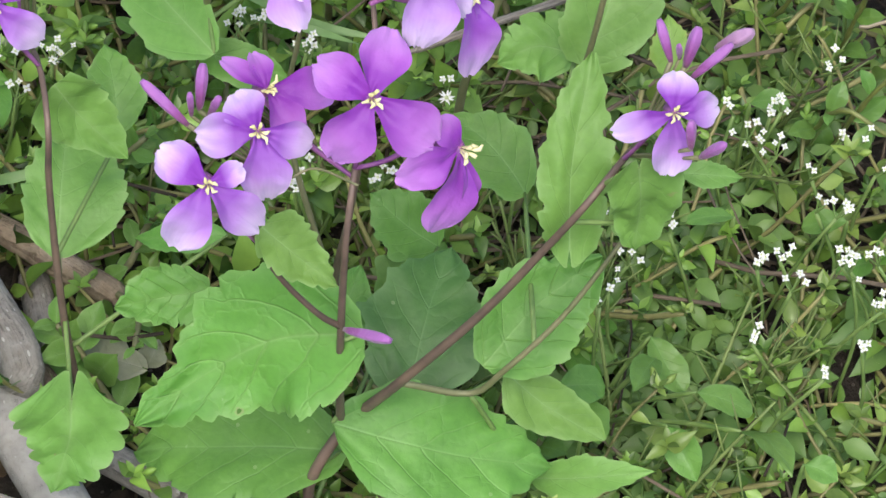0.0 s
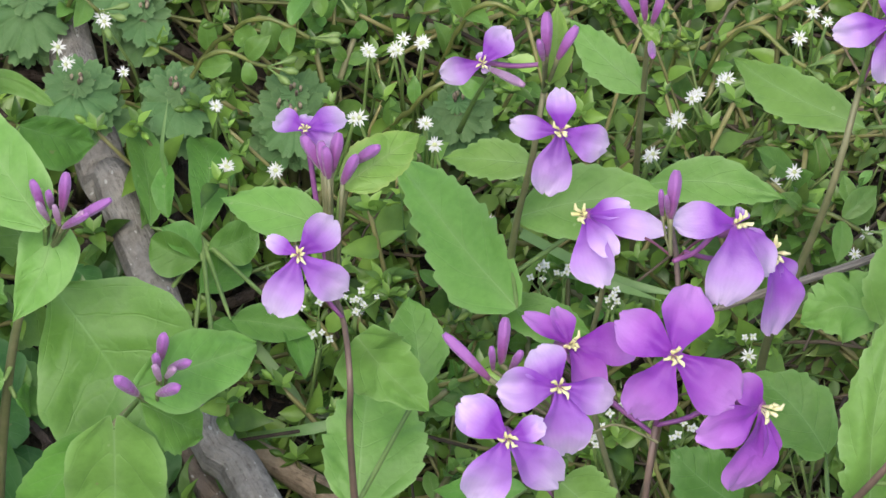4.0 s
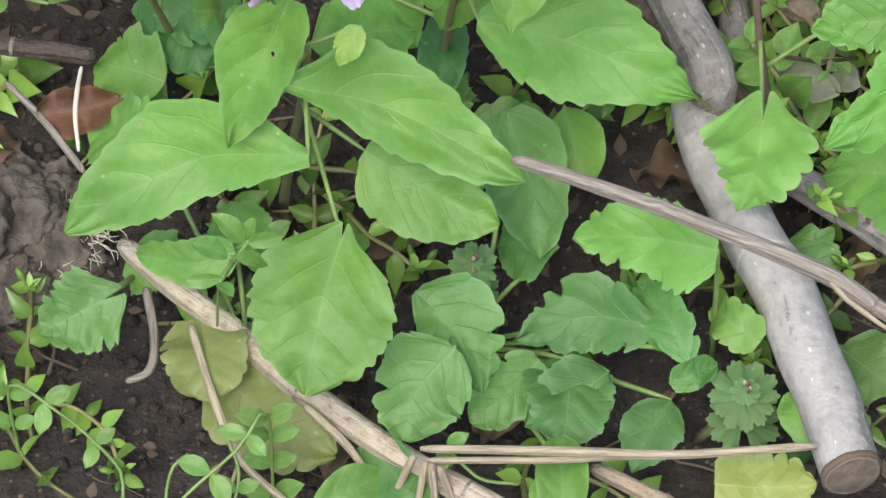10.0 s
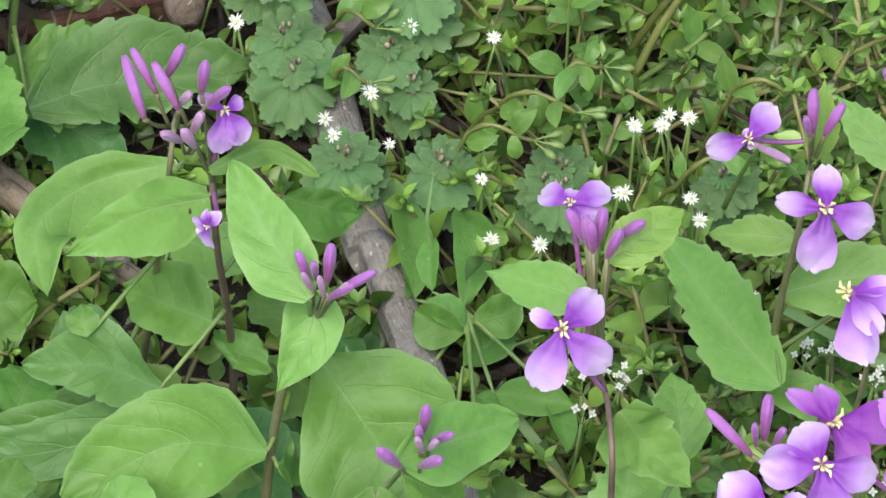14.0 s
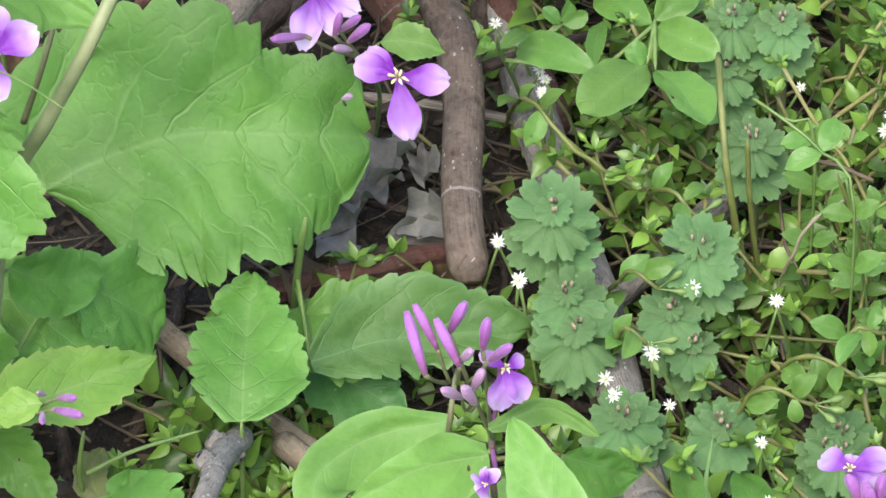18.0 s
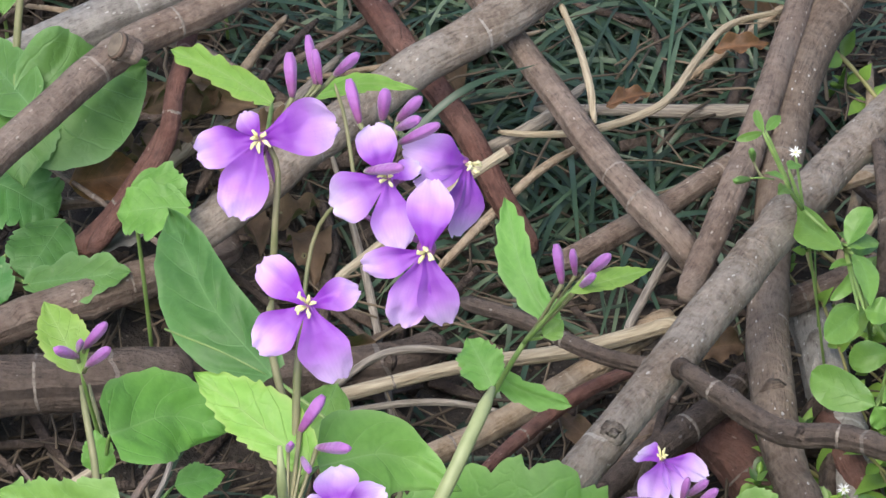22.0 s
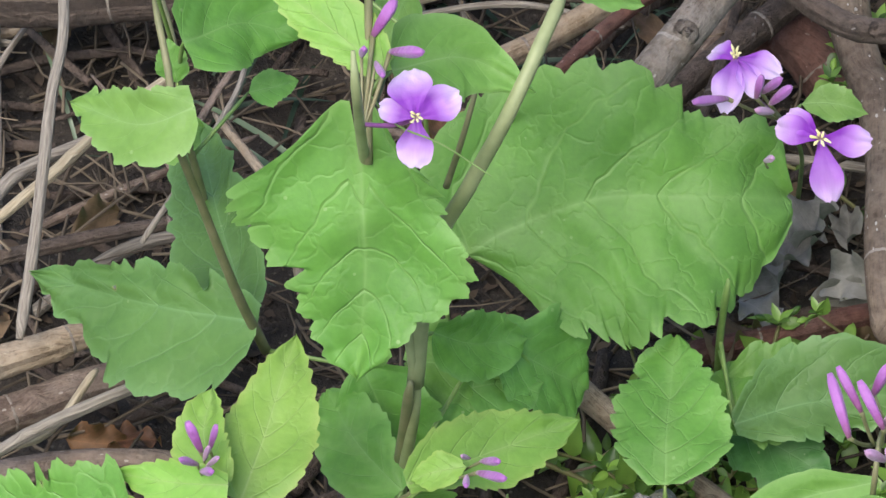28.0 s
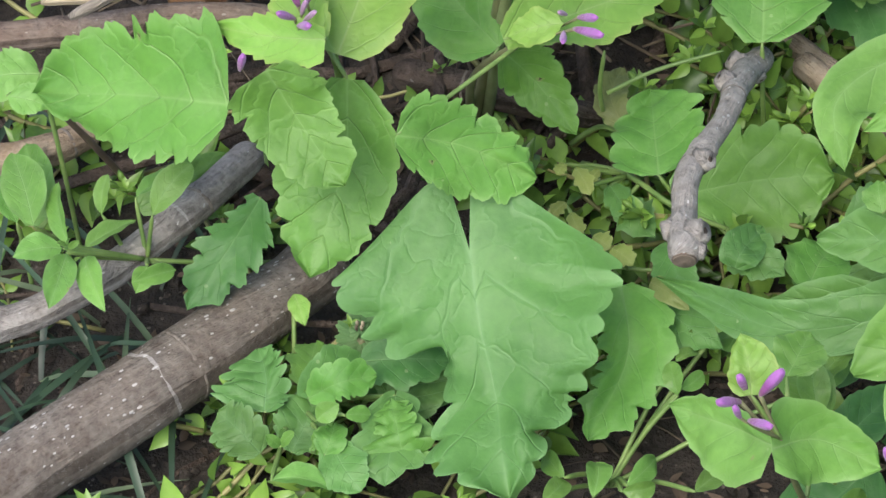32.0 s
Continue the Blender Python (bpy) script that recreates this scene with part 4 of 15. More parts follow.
def henbit(at, r, seed):
    """Stacked whorls of scalloped crinkled leaves on a square stem."""
    rng = random.Random(seed)
    at = Vector(at)
    foot = Vector((at.x + rng.uniform(-.008, .008), at.y + 0.004, lie(at.x, at.y)))
    p = thing("henbit_plant", foot, "henbit with whorled scalloped crinkled green leaves", "plant", "henbit plants")
    v, f, uv = tube(glide([foot, (foot + at) / 2, at], 6), [0.0011] * 6, 5)
    mesh("stem", v, f, STEM_B, p, uv=uv)
    for tier, (lift, share, n) in enumerate(((-0.007, 1.05, 2), (0.0, 1.05, 2), (0.0025, 0.42, 2))):
        c = at + Vector((0, 0, lift))
        for k in range(n):
            a = math.pi * k + tier * 1.57 + rng.uniform(-0.5, 0.5)
            v, f, uv = fan_leaf(c, a, r * share * rng.uniform(0.9, 1.1), rng.uniform(-0.22, 0.06), rng.random() * 9)
            mesh("leaf", v, f, LEAF["henbit"], p, origin=c, uv=uv)
    for k in range(5):
        a = rng.random() * 6.28
        c = at + Vector((math.cos(a), math.sin(a), 0)) * r * 0.14 + Vector((0, 0, 0.0035))
        v, f, uv = tube([c, c + Vector((0, 0, 0.001)), c + Vector((0, 0, 0.0016))], [0.0003, 0.0004, 0.0001], 6)
        mesh("bud", v, f, STEM_P if k % 2 else TWIG, p, origin=c)


def grass_clump(x, y, n, length, seed, wide=0.0016, way=None, spread=0.02):
    rng = random.Random(seed)
    p = thing("lilyturf_clump", (x, y, lie(x, y)), "dark green lilyturf clump of arching strap leaves", "grass", "lilyturf clumps")
    for _ in range(n):
        bx, by = x + rng.gauss(0, spread), y + rng.gauss(0, spread)
        a = rng.uniform(0, 6.283) if way is None else way + rng.gauss(0, 0.6)
        ln, up = length * rng.uniform(0.5, 1.3), rng.uniform(0.25, 1.1)
        w = wide * rng.uniform(0.7, 1.25)
        d, sd = Vector((math.cos(a), math.sin(a), 0)), Vector((-math.sin(a), math.cos(a), 0))
        tw = rng.uniform(-0.8, 0.8)
        v = []
        for i in range(8):
            s = i / 7
            c = Vector((bx, by, lie(bx, by))) + d * (ln * s * (0.5 + 0.5 * s)) + Vector((0, 0, ln * up * (s - 0.85 * s * s)))
            ww = w * (1 - s ** 3) * (0.6 + 0.4 * min(1, 3 * s)) / 2
            u = sd * math.cos(tw * s) + Vector((0, 0, math.sin(tw * s)))
            v += [c - u * ww, c + Vector((0, 0, -0.25 * ww)), c + u * ww]
        f = []
        for i in range(7):
            k = 3 * i
            f += [[k, k + 1, k + 4, k + 3], [k + 1, k + 2, k + 5, k + 4]]
        mesh("strap_leaf", v, f, GRASS, p, origin=(bx, by, lie(bx, by)))
    return p


def grass_blade(pts, width, mat, label):
    path = glide(pts, 16)
    t = np.gradient(path, axis=0)
    v, n = [], len(path)
    for i, c in enumerate(path):
        s = i / (n - 1)
        u = np.cross(t[i] / (np.linalg.norm(t[i]) + 1e-9), (0.0, -0.6, 0.8))
        w = width * (1 - s ** 4) / 2
        v += [c - u * w, c + np.array((0, 0.1, -0.3)) * w, c + u * w]
    f = []
    for i in range(n - 1):
        k = 3 * i
        f += [[k, k + 1, k + 4, k + 3], [k + 1, k + 2, k + 5, k + 4]]
    return tagged(mesh("grass_blade", v, f, mat, None, origin=path[0]), label, "grass", "single grass blades")


def dead_leaf(x, y, z, length, width, ang, seed, mat="litter", kind="ovate", label="curled brown dead leaf lying on the heap"):
    rng = random.Random(seed)
    a = Vector((x, y, z))
    b = a + Vector((math.cos(ang), math.sin(ang), rng.uniform(-0.2, 0.3))) * length
    v, f, uv = blade(a, b, width, kind, seed, roll=rng.uniform(-40, 40), bend=rng.uniform(-0.25, 0.3), fold=rng.uniform(0.2, 1.3), wave=0.22, rows=26, cols=9)
    return tagged(mesh("dead_leaf", v, f, LEAF[mat], None, origin=a, uv=uv), label, "dead leaf", "dead leaves")


def vetch(pts, pairs, size, seed, label="vetch sprig with paired oval leaflets"):
    """A vetch shoot: a thin stalk with pairs of oval leaflets."""
    rng = random.Random(seed)
    foot = Vector((pts[0][0], pts[0][1], lie(pts[0][0], pts[0][1])))
    p = thing("vetch_sprig", foot, label, "plant", "vetch sprigs")
    path = glide([tuple(foot)] + list(pts), 24)
    v, f, uv = tube(path, [0.00034] * 24, 5)
    mesh("stem", v, f, STEM_G, p, uv=uv)
    for k in range(pairs):
        i = 4 + int(k * 19 / max(1, pairs))
        c, d = Vector(path[i]), Vector(path[min(i + 1, 23)] - path[i - 1]).normalized()
        sd = d.cross(Vector((0, -0.5, 0.85))).normalized()
        for sgn in (-1, 1):
            w = (sd * sgn + d * rng.uniform(0.2, 0.7) + Vector((0, 0, rng.uniform(-0.1, 0.3)))).normalized()
            ln = size * rng.uniform(0.8, 1.15)
            v, f, uv = blade(c, c + w * ln, ln * 0.56, "smooth", seed * 31 + k * 2 + (sgn > 0), rows=12, cols=7, fold=0.15)
            mesh("leaflet", v, f, LEAF["weed"], p, origin=c, uv=uv)


def clod(x, y, r, seed, mat, label, name="soil_clod", flat=0.7):
    bm = bmesh.new()
    bmesh.ops.create_icosphere(bm, subdivisions=5, radius=r)
    for v in bm.verts:
        d = v.co.normalized()
        k = 1 + 0.45 * noise.noise(d * 1.6 + Vector((seed, 0, 0))) + 0.20 * noise.noise(d * 4 + Vector((0, seed, 0))) + 0.08 * noise.noise(d * 11) + 0.05 * noise.noise(d * 24) + 0.03 * noise.noise(d * 50)
        v.co = d * r * k
        v.co.z *= flat
    me = bpy.data.meshes.new(name)
    bm.to_mesh(me)
    bm.free()
    me.materials.append(mat)
    me.polygons.foreach_set("use_smooth", np.ones(len(me.polygons), dtype=bool))
    ob = new(name, me)
    ob.location, ob.scale = Vector((x, y, lie(x, y) + r * 0.30)) * SIZE, (SIZE, SIZE, SIZE)
    return tagged(ob, label, "soil clod" if name == "soil_clod" else "stone", "soil clods" if name == "soil_clod" else "")


def litter_sheet(name, x0, y0, x1, y1, n, seed, mat, label, length=0.03, thick=0.0005, lift=0.012, inside=None):
    """Many thin dry straws and splinters, too many to count."""
    rng = random.Random(seed)
    st = ([], [])
    for _ in range(n):
        x, y = rng.uniform(x0, x1), rng.uniform(y0, y1)
        if inside and not inside(x, y):
            continue
        a, ln = rng.uniform(0, 6.283), length * rng.uniform(0.3, 1.4)
        z = lie(x, y) + rng.random() ** 2 * lift
        c = [Vector((x, y, z))]
        for i in range(3):
            a += rng.uniform(-0.4, 0.4)
            c.append(c[-1] + Vector((math.cos(a), math.sin(a), rng.uniform(-0.10, 0.16))) * ln / 3)
        v, f, _ = tube(c, [thick * rng.uniform(0.5, 1.5)] * 4, 4)
        join(st, v, f)
    return tagged(mesh(name, st[0], st[1], mat, None, origin=((x0 + x1) / 2, (y0 + y1) / 2, 0)), label, "litter", kind="stuff")


def soil_crumbs(x0, y0, x1, y1, n, seed):
    """Loose crumbs of soil."""
    rng = random.Random(seed)
    st = ([], [])
    for _ in range(n):
        x, y, r = rng.uniform(x0, x1), rng.uniform(y0, y1), 0.0003 + 0.0016 * rng.random() ** 3
        c = Vector((x, y, lie(x, y) + r * 0.4))
        ring = [c + Vector((math.cos(k * 1.2566) * r * rng.uniform(.7, 1.2), math.sin(k * 1.2566) * r * rng.uniform(.7, 1.2), rng.uniform(-.3, .3) * r)) for k in range(5)]
        v = ring + [c + Vector((0, 0, r * rng.uniform(.6, 1.0))), c - Vector((0, 0, r))]
        join(st, v, [[k, (k + 1) % 5, 5] for k in range(5)] + [[(k + 1) % 5, k, 6] for k in range(5)])
    return tagged(mesh("soil_crumbs", st[0], st[1], SOIL, None, origin=((x0 + x1) / 2, (y0 + y1) / 2, 0)), "loose crumbs of dark soil", "soil", kind="stuff")


def bark_bits(x0, y0, x1, y1, n, seed, label):
    """Flat crumbs of bark and leaf on the soil."""
    rng = random.Random(seed)
    st = ([], [])
    for _ in range(n):
        x, y = rng.uniform(x0, x1), rng.uniform(y0, y1)
        a, s = rng.random() * 6.28, rng.uniform(0.0006, 0.0028)
        tiny_leaf(st, Vector((x, y, lie(x, y) + 0.0008)), Vector((math.cos(a), math.sin(a), rng.uniform(-0.1, 0.5))), Vector((rng.uniform(-.6, .6), rng.uniform(-.6, .6), 1)), s * 1.8, s * rng.uniform(0.5, 1.2), rng.uniform(-0.5, 0.6), rng.uniform(-0.4, 0.4))
    return tagged(mesh("bark_crumbs", st[0], st[1], CRUMB, None, origin=((x0 + x1) / 2, (y0 + y1) / 2, 0)), label, "litter", kind="stuff")


def root_tuft(at, n, size, seed):
    """A tuft of dry pale fibres."""
    rng = random.Random(seed)
    at = Vector((at[0], at[1], lie(at[0], at[1]) + 0.002))
    st = ([], [])
    for _ in range(n):
        c, a = [at + Vector((rng.gauss(0, .25), rng.gauss(0, .25), 0.3)) * size], rng.uniform(0, 6.28)
        for i in range(4):
            a += rng.uniform(-1.1, 1.1)
            c.append(c[-1] + Vector((math.cos(a), math.sin(a), rng.uniform(-0.5, 0.6))) * size * 0.26)
        v, f, _ = tube(glide(c, 9), np.linspace(0.00020, 0.00006, 9), 4)
        join(st, v, f)
    return tagged(mesh("dry_roots", st[0], st[1], ROOTS, None, origin=at), "tuft of pale dry fibrous roots on the soil", "roots", kind="stuff")


def island_material(name, low, high, rough=0.5, through=0.2):
    """Each small piece in a joined mesh takes a shade of its own."""
    m, t, b, out = nodes_of(name)
    geo = t.nodes.new("ShaderNodeNewGeometry")
    tc = t.nodes.new("ShaderNodeTexCoord")
    f = calc(t, "ADD", calc(t, "MULTIPLY", geo.outputs["Random Per Island"], 0.7), calc(t, "MULTIPLY", noisy(t, 300.0, 3.0, tc.outputs["Object"]), 0.4))
    col = ramp(t, f, [(0.15, low), (0.95, high)])
    t.links.new(col, b.inputs["Base Color"])
    b.inputs["Roughness"].default_value = rough
    b.inputs["Specular IOR Level"].default_value = 0.4
    bump(t, b, noisy(t, 900.0, 2.0, tc.outputs["Object"]), 0.2, 0.0003)
    if through:
        see_through(t, b, out, col, through)
    return m


WEEDLEAF = island_material("chickweed_leaf", (0.030, 0.082, 0.014), (0.262, 0.450, 0.078), 0.33)
WEEDFINE = island_material("fine_weed_leaf", (0.046, 0.096, 0.018), (0.280, 0.400, 0.084), 0.36)
STEM_W = island_material("weed_stem", (0.100, 0.105, 0.034), (0.330, 0.310, 0.125), 0.5, 0.0)
CRUMB = island_material("bark_crumb", (0.014, 0.010, 0.007), (0.130, 0.092, 0.062), 0.85, 0.0)
STRAW = island_material("dry_straw", (0.030, 0.022, 0.015), (0.180, 0.140, 0.095), 0.8, 0.0)
WHITE_S = island_material("white_petal", (0.62, 0.64, 0.58), (0.78, 0.78, 0.76), 0.5, 0.2)
ROOTS = island_material("pale_roots", (0.40, 0.36, 0.28), (0.66, 0.62, 0.52), 0.8, 0.0)
FLOWER_STAR = small_flower("star_flower", 10, 0.0024, 0.00062, True)
FLOWER_CRESS = small_flower("cress_flower", 4, 0.0022, 0.0016, False)


def bittercress(x, y, n, reach, seed):
    """A rosette of feathered leaves: pairs of small lobed leaflets and a larger one at the end."""
    rng = random.Random(seed)
    foot = Vector((x, y, lie(x, y)))
    p = thing("bittercress_plant", foot, "small bittercress with feathered green leaves among chickweed", "plant", "bittercress plants")
    for k in range(n):
        a = 6.283 * k / n + rng.uniform(-0.5, 0.5)
        ln, up = reach * rng.uniform(0.65, 1.25), rng.uniform(0.45, 1.1)
        d = Vector((math.cos(a), math.sin(a), 0))
        pts = [foot + d * (ln * s * (0.6 + 0.4 * s)) + Vector((0, 0, 0.006 + ln * up * (s - 0.45 * s * s))) for s in (0.0, 0.25, 0.5, 0.75, 1.0)]
        path = glide(pts, 13)
        store = ([], [])
        v, f, _ = tube(path, np.linspace(0.00045, 0.00025, 13), 5)
        join(store, v, f)
        pairs = rng.randint(3, 4)
        for i in range(pairs + 1):
            at = 4 + int(i * 8 / pairs)
            c, w = Vector(path[at]), Vector(path[at] - path[at - 1]).normalized()
            sd = w.cross(Vector((0, -0.4, 0.9))).normalized()
            size = reach * (0.15 + 0.045 * i) * rng.uniform(0.8, 1.15)
            for q in ((w,) if i == pairs else (sd + w * 0.35, w * 0.35 - sd)):
                q = q.normalized()
                up_n = Vector((rng.uniform(-.3, .3), -0.5, 1))
                s2 = size * (1.35 if i == pairs else 1.0)
                tiny_leaf(store, c, q, up_n, s2, s2 * 0.52, 0.4, 0.3)
        mesh("leaf", store[0], store[1], CRESSLEAF, p, origin=foot)
    for k in range(rng.randint(1, 2) if y < 0.68 else 0):
        a, hi = rng.uniform(0, 6.283), rng.uniform(0.022, 0.042)
        d = Vector((math.cos(a), math.sin(a), 0))
        path = glide([foot, foot + d * hi * 0.25 + Vector((0, 0, hi * 0.5)), foot + d * hi * rng.uniform(0.3, 0.8) + Vector((0, 0, hi))], 11)
        store = ([], [])
        v, f, _ = tube(path, np.linspace(0.0006, 0.0003, 11), 5)
        join(store, v, f)
        for i in range(4, 11):
            b = rng.uniform(0, 6.283)
            q = Vector((math.cos(b), math.sin(b), 1.3)) * rng.uniform(0.004, 0.007)
            v, f, _ = tube([Vector(path[i]), Vector(path[i]) + q * 0.5, Vector(path[i]) + q], [0.00018, 0.00028, 0.0001], 4)
            join(store, v, f)
        mesh("stalk", store[0], store[1], STALK, p, origin=foot, label="thin green stalk with upright seed pods")


def chickweed_shoot(x, y, a, length, rise, size, seed):
    """An upright chickweed shoot: crosswise pairs of broad pointed leaves and a tuft of young ones at the tip."""
    rng = random.Random(seed)
    foot = Vector((x, y, lie(x, y)))
    p = thing("chickweed_shoot", foot, "single chickweed shoot with pairs of pointed oval leaves", "plant", "chickweed shoots")
    d = Vector((math.cos(a), math.sin(a), 0))
    pts = [foot + d * length * s + Vector((rng.uniform(-.003, .003), rng.uniform(-.003, .003), 0.004 + rise * s ** 0.8)) for s in (0.0, 0.33, 0.66, 1.0)]
    path = glide(pts, 17)
    v, f, uv = tube(path, np.linspace(0.0009, 0.0006, 17), 6)
    mesh("stem", v, f, STEM_B if seed % 3 else STEM_G, p, uv=uv)
    mat = rng.choice(("weed", "weed", "bright", "mid"))
    for k, at in enumerate((5, 9, 12, 14, 16)):
        c, w = Vector(path[at]), Vector(path[at] - path[at - 1]).normalized()
        sd = (Matrix.Rotation(k * 1.57 + rng.uniform(-0.5, 0.5), 3, w) @ w.orthogonal()).normalized()
        grow = size * (1.0, 1.05, 0.9, 0.7, 0.5)[k] * rng.uniform(0.8, 1.15)
        for sg in (-1, 1):
            q = (sd * sg + w * (0.3 + 0.14 * k) + Vector((0, -0.15, 0.15))).normalized()
            v, f, uv = blade(c, c + q * grow, grow * rng.uniform(0.46, 0.62), "smooth", seed * 11 + k * 2 + (sg > 0), roll=rng.uniform(-30, 30), bend=rng.uniform(-0.02, 0.14), fold=0.2, rows=14, cols=7)
            mesh("leaf", v, f, LEAF[mat], p, origin=c, uv=uv)


def runner(pts, seed, r=0.00048, leafy=0.0085, dry=False):
    """A long trailing chickweed stem: swollen joints, small leaf pairs and green buds at the tip."""
    rng = random.Random(seed)
    n = 10 * len(pts)
    path = glide([(*pts[0][:2], lie(pts[0][0], pts[0][1]) + 0.002)] + list(pts[1:]), n)
    path[:, 2] += np.array([0.0015 * noise.noise((i * 0.35, seed * 1.9, 0.2)) for i in range(n)])
    p = thing("chickweed_runner", path[0], "dry straw-coloured weed stem trailing over the soil" if dry else "trailing chickweed stem with small leaf pairs and green buds", "plant", "chickweed runners")
    radii = np.array([r * (1.0 + (0.35 if i % 7 == 3 else 0.0)) for i in range(n)])
    v, f, uv = tube(path, radii, 7)
    mesh("stem", v, f, TWIG if dry else STEM_O, p, uv=uv)
    if dry:
        return
    for i in range(6, n - 1, 7):
        c, w = Vector(path[i]), Vector(path[i + 1] - path[i - 1]).normalized()
        sd = (Matrix.Rotation(rng.uniform(-0.8, 0.8), 3, w) @ w.cross(Vector((0, -0.5, 0.85)))).normalized()
        for sg in (-1, 1):
            if rng.random() < 0.25:
                continue
            ln = leafy * rng.uniform(0.6, 1.15)
            q = (sd * sg + w * rng.uniform(0.2, 0.9) + Vector((0, 0, 0.25))).normalized()
            v, f, uv = blade(c, c + q * ln, ln * rng.uniform(0.42, 0.60), "smooth", seed * 7 + i + sg, roll=rng.uniform(-35, 35), bend=rng.uniform(0.0, 0.2), fold=0.25, rows=14, cols=7)
            mesh("leaf", v, f, LEAF["weed"], p, origin=c, uv=uv)
    tip, w = Vector(path[-1]), Vector(path[-1] - path[-3]).normalized()
    for k in range(3):
        d = (w + Vector((rng.uniform(-.7, .7), rng.uniform(-.7, .7), rng.uniform(0.2, 0.8)))).normalized()
        a = tip + d * 0.0035
        v, f, uv = tube([tip, tip + d * 0.002, a, a + d * 0.0012, a + d * 0.0024, a + d * 0.0030], [0.0002, 0.0002, 0.0004, 0.0009, 0.0007, 0.0002], 7)
        mesh("bud", v, f, STEM_G, p, origin=tip, uv=uv)


STALK = island_material("cress_stalk", (0.120, 0.175, 0.050), (0.240, 0.320, 0.100), 0.5, 0.1)
CRESSLEAF = island_material("bittercress_leaf", (0.052, 0.120, 0.026), (0.180, 0.310, 0.070), 0.45)



# cut branches heaped on the ground
branch([(-0.0403, 0.8752, 0.0120, 0.0059), (-0.0265, 0.8112, 0.0120, 0.0060), (-0.0137, 0.7534, 0.0140, 0.0055), (-0.0056, 0.7230, 0.0140, 0.0054), (0.0050, 0.6651, 0.0160, 0.0057), (0.0058, 0.6651, 0.0180, 0.0047), (0.0116, 0.6428, 0.0180, 0.0047), (0.0236, 0.5943, 0.0220, 0.0048), (0.0279, 0.5879, 0.0220, 0.0049), (0.0360, 0.5678, 0.0220, 0.0051), (0.0410, 0.5561, 0.0200, 0.0053), (0.0414, 0.5486, 0.0160, 0.0055)], "long weathered grey branch with pale specks", BARK["pale"], 5, (False, False), 1, scars=4)
branch([(0.0408, 0.5631, 0.0140, 0.0049), (0.0390, 0.5506, 0.0140, 0.0057), (0.0462, 0.5288, 0.0140, 0.0062), (0.0531, 0.5126, 0.0140, 0.0064), (0.0594, 0.4936, 0.0150, 0.0063), (0.0652, 0.4698, 0.0180, 0.0062)], "thick smooth grey branch with a dark sawn end", BARK["smooth"], 0, (False, True), 2, scars=1)
branch([(0.0531, 0.5439, 0.0080, 0.0036), (0.0630, 0.5334, 0.0120, 0.0038), (0.0747, 0.5217, 0.0160, 0.0039), (0.0851, 0.5067, 0.0180, 0.0037), (0.1001, 0.4872, 0.0180, 0.0035)], "grey side branch with a torn knot", BARK["grey"], 3, (False, False), 3, scars=2)
branch([(0.0258, 0.6055, 0.0100, 0.0024), (0.0387, 0.5958, 0.0100, 0.0030), (0.0513, 0.5848, 0.0100, 0.0032), (0.0614, 0.5781, 0.0080, 0.0030), (0.0561, 0.5829, 0.0060, 0.0026), (0.0719, 0.5755, 0.0040, 0.0022)], "fibrous tan dead branch under the leaves", BARK["tan"], 2, (False, False), 4)
branch([(0.0462, 0.5880, 0.0040, 0.0035), (0.0484, 0.5705, 0.0040, 0.0034), (0.0505, 0.5527, 0.0030, 0.0032)], "grey-barked cut branch lying on the ground", BARK["grey"], 1, (False, False), 5)
branch([(0.0043, 0.5082, 0.0600, 0.0013), (0.0200, 0.5021, 0.0600, 0.0015), (0.0384, 0.4956, 0.0580, 0.0016), (0.0578, 0.4881, 0.0550, 0.0019), (0.0675, 0.4830, 0.0520, 0.0017), (0.0792, 0.4774, 0.0480, 0.0018), (0.0930, 0.4697, 0.0400, 0.0016)], "thin dry brown twig lying over the branch", TWIG_G, 3, (False, False), 6, name="twig")
branch([(0.0583, 0.4875, 0.0550, 0.0006), (0.0625, 0.4828, 0.0540, 0.0006), (0.0694, 0.4796, 0.0500, 0.0004)], "thin dry side twig", TWIG, 1, (False, False), 7, name="twig")
branch([(-0.0672, 0.5225, 0.0120, 0.0021), (-0.0559, 0.5120, 0.0120, 0.0025), (-0.0443, 0.5016, 0.0120, 0.0027), (-0.0307, 0.4890, 0.0120, 0.0028), (-0.0132, 0.4753, 0.0120, 0.0027), (0.0029, 0.4654, 0.0120, 0.0026), (0.0228, 0.4505, 0.0120, 0.0026)], "peeled cream-coloured dead branch on the soil", BARK["peeled"], 4, (False, False), 8)
branch([(-0.0116, 0.4723, 0.0220, 0.0008), (0.0128, 0.4720, 0.0220, 0.0010), (0.0327, 0.4714, 0.0220, 0.0009), (0.0586, 0.4735, 0.0220, 0.0009)], "straw-coloured dry stalk in the branch heap", TWIG, 2, (False, False), 9, name="twig")
branch([(-0.0106, 0.4712, 0.0200, 0.0007), (0.0128, 0.4715, 0.0200, 0.0007), (0.0378, 0.4731, 0.0200, 0.0006)], "straw-coloured dry stalk in the branch heap", TWIG, 2, (False, False), 10, name="twig")
branch([(-0.0126, 0.4722, 0.0200, 0.0008), (-0.0183, 0.4702, 0.0020, 0.0007)], "straw-coloured dry forked stalk", TWIG, 0, (False, False), 11, name="twig")
branch([(-0.0106, 0.4710, 0.0200, 0.0008), (-0.0132, 0.4655, 0.0020, 0.0007)], "straw-coloured dry forked stalk", TWIG, 0, (False, False), 12, name="twig")
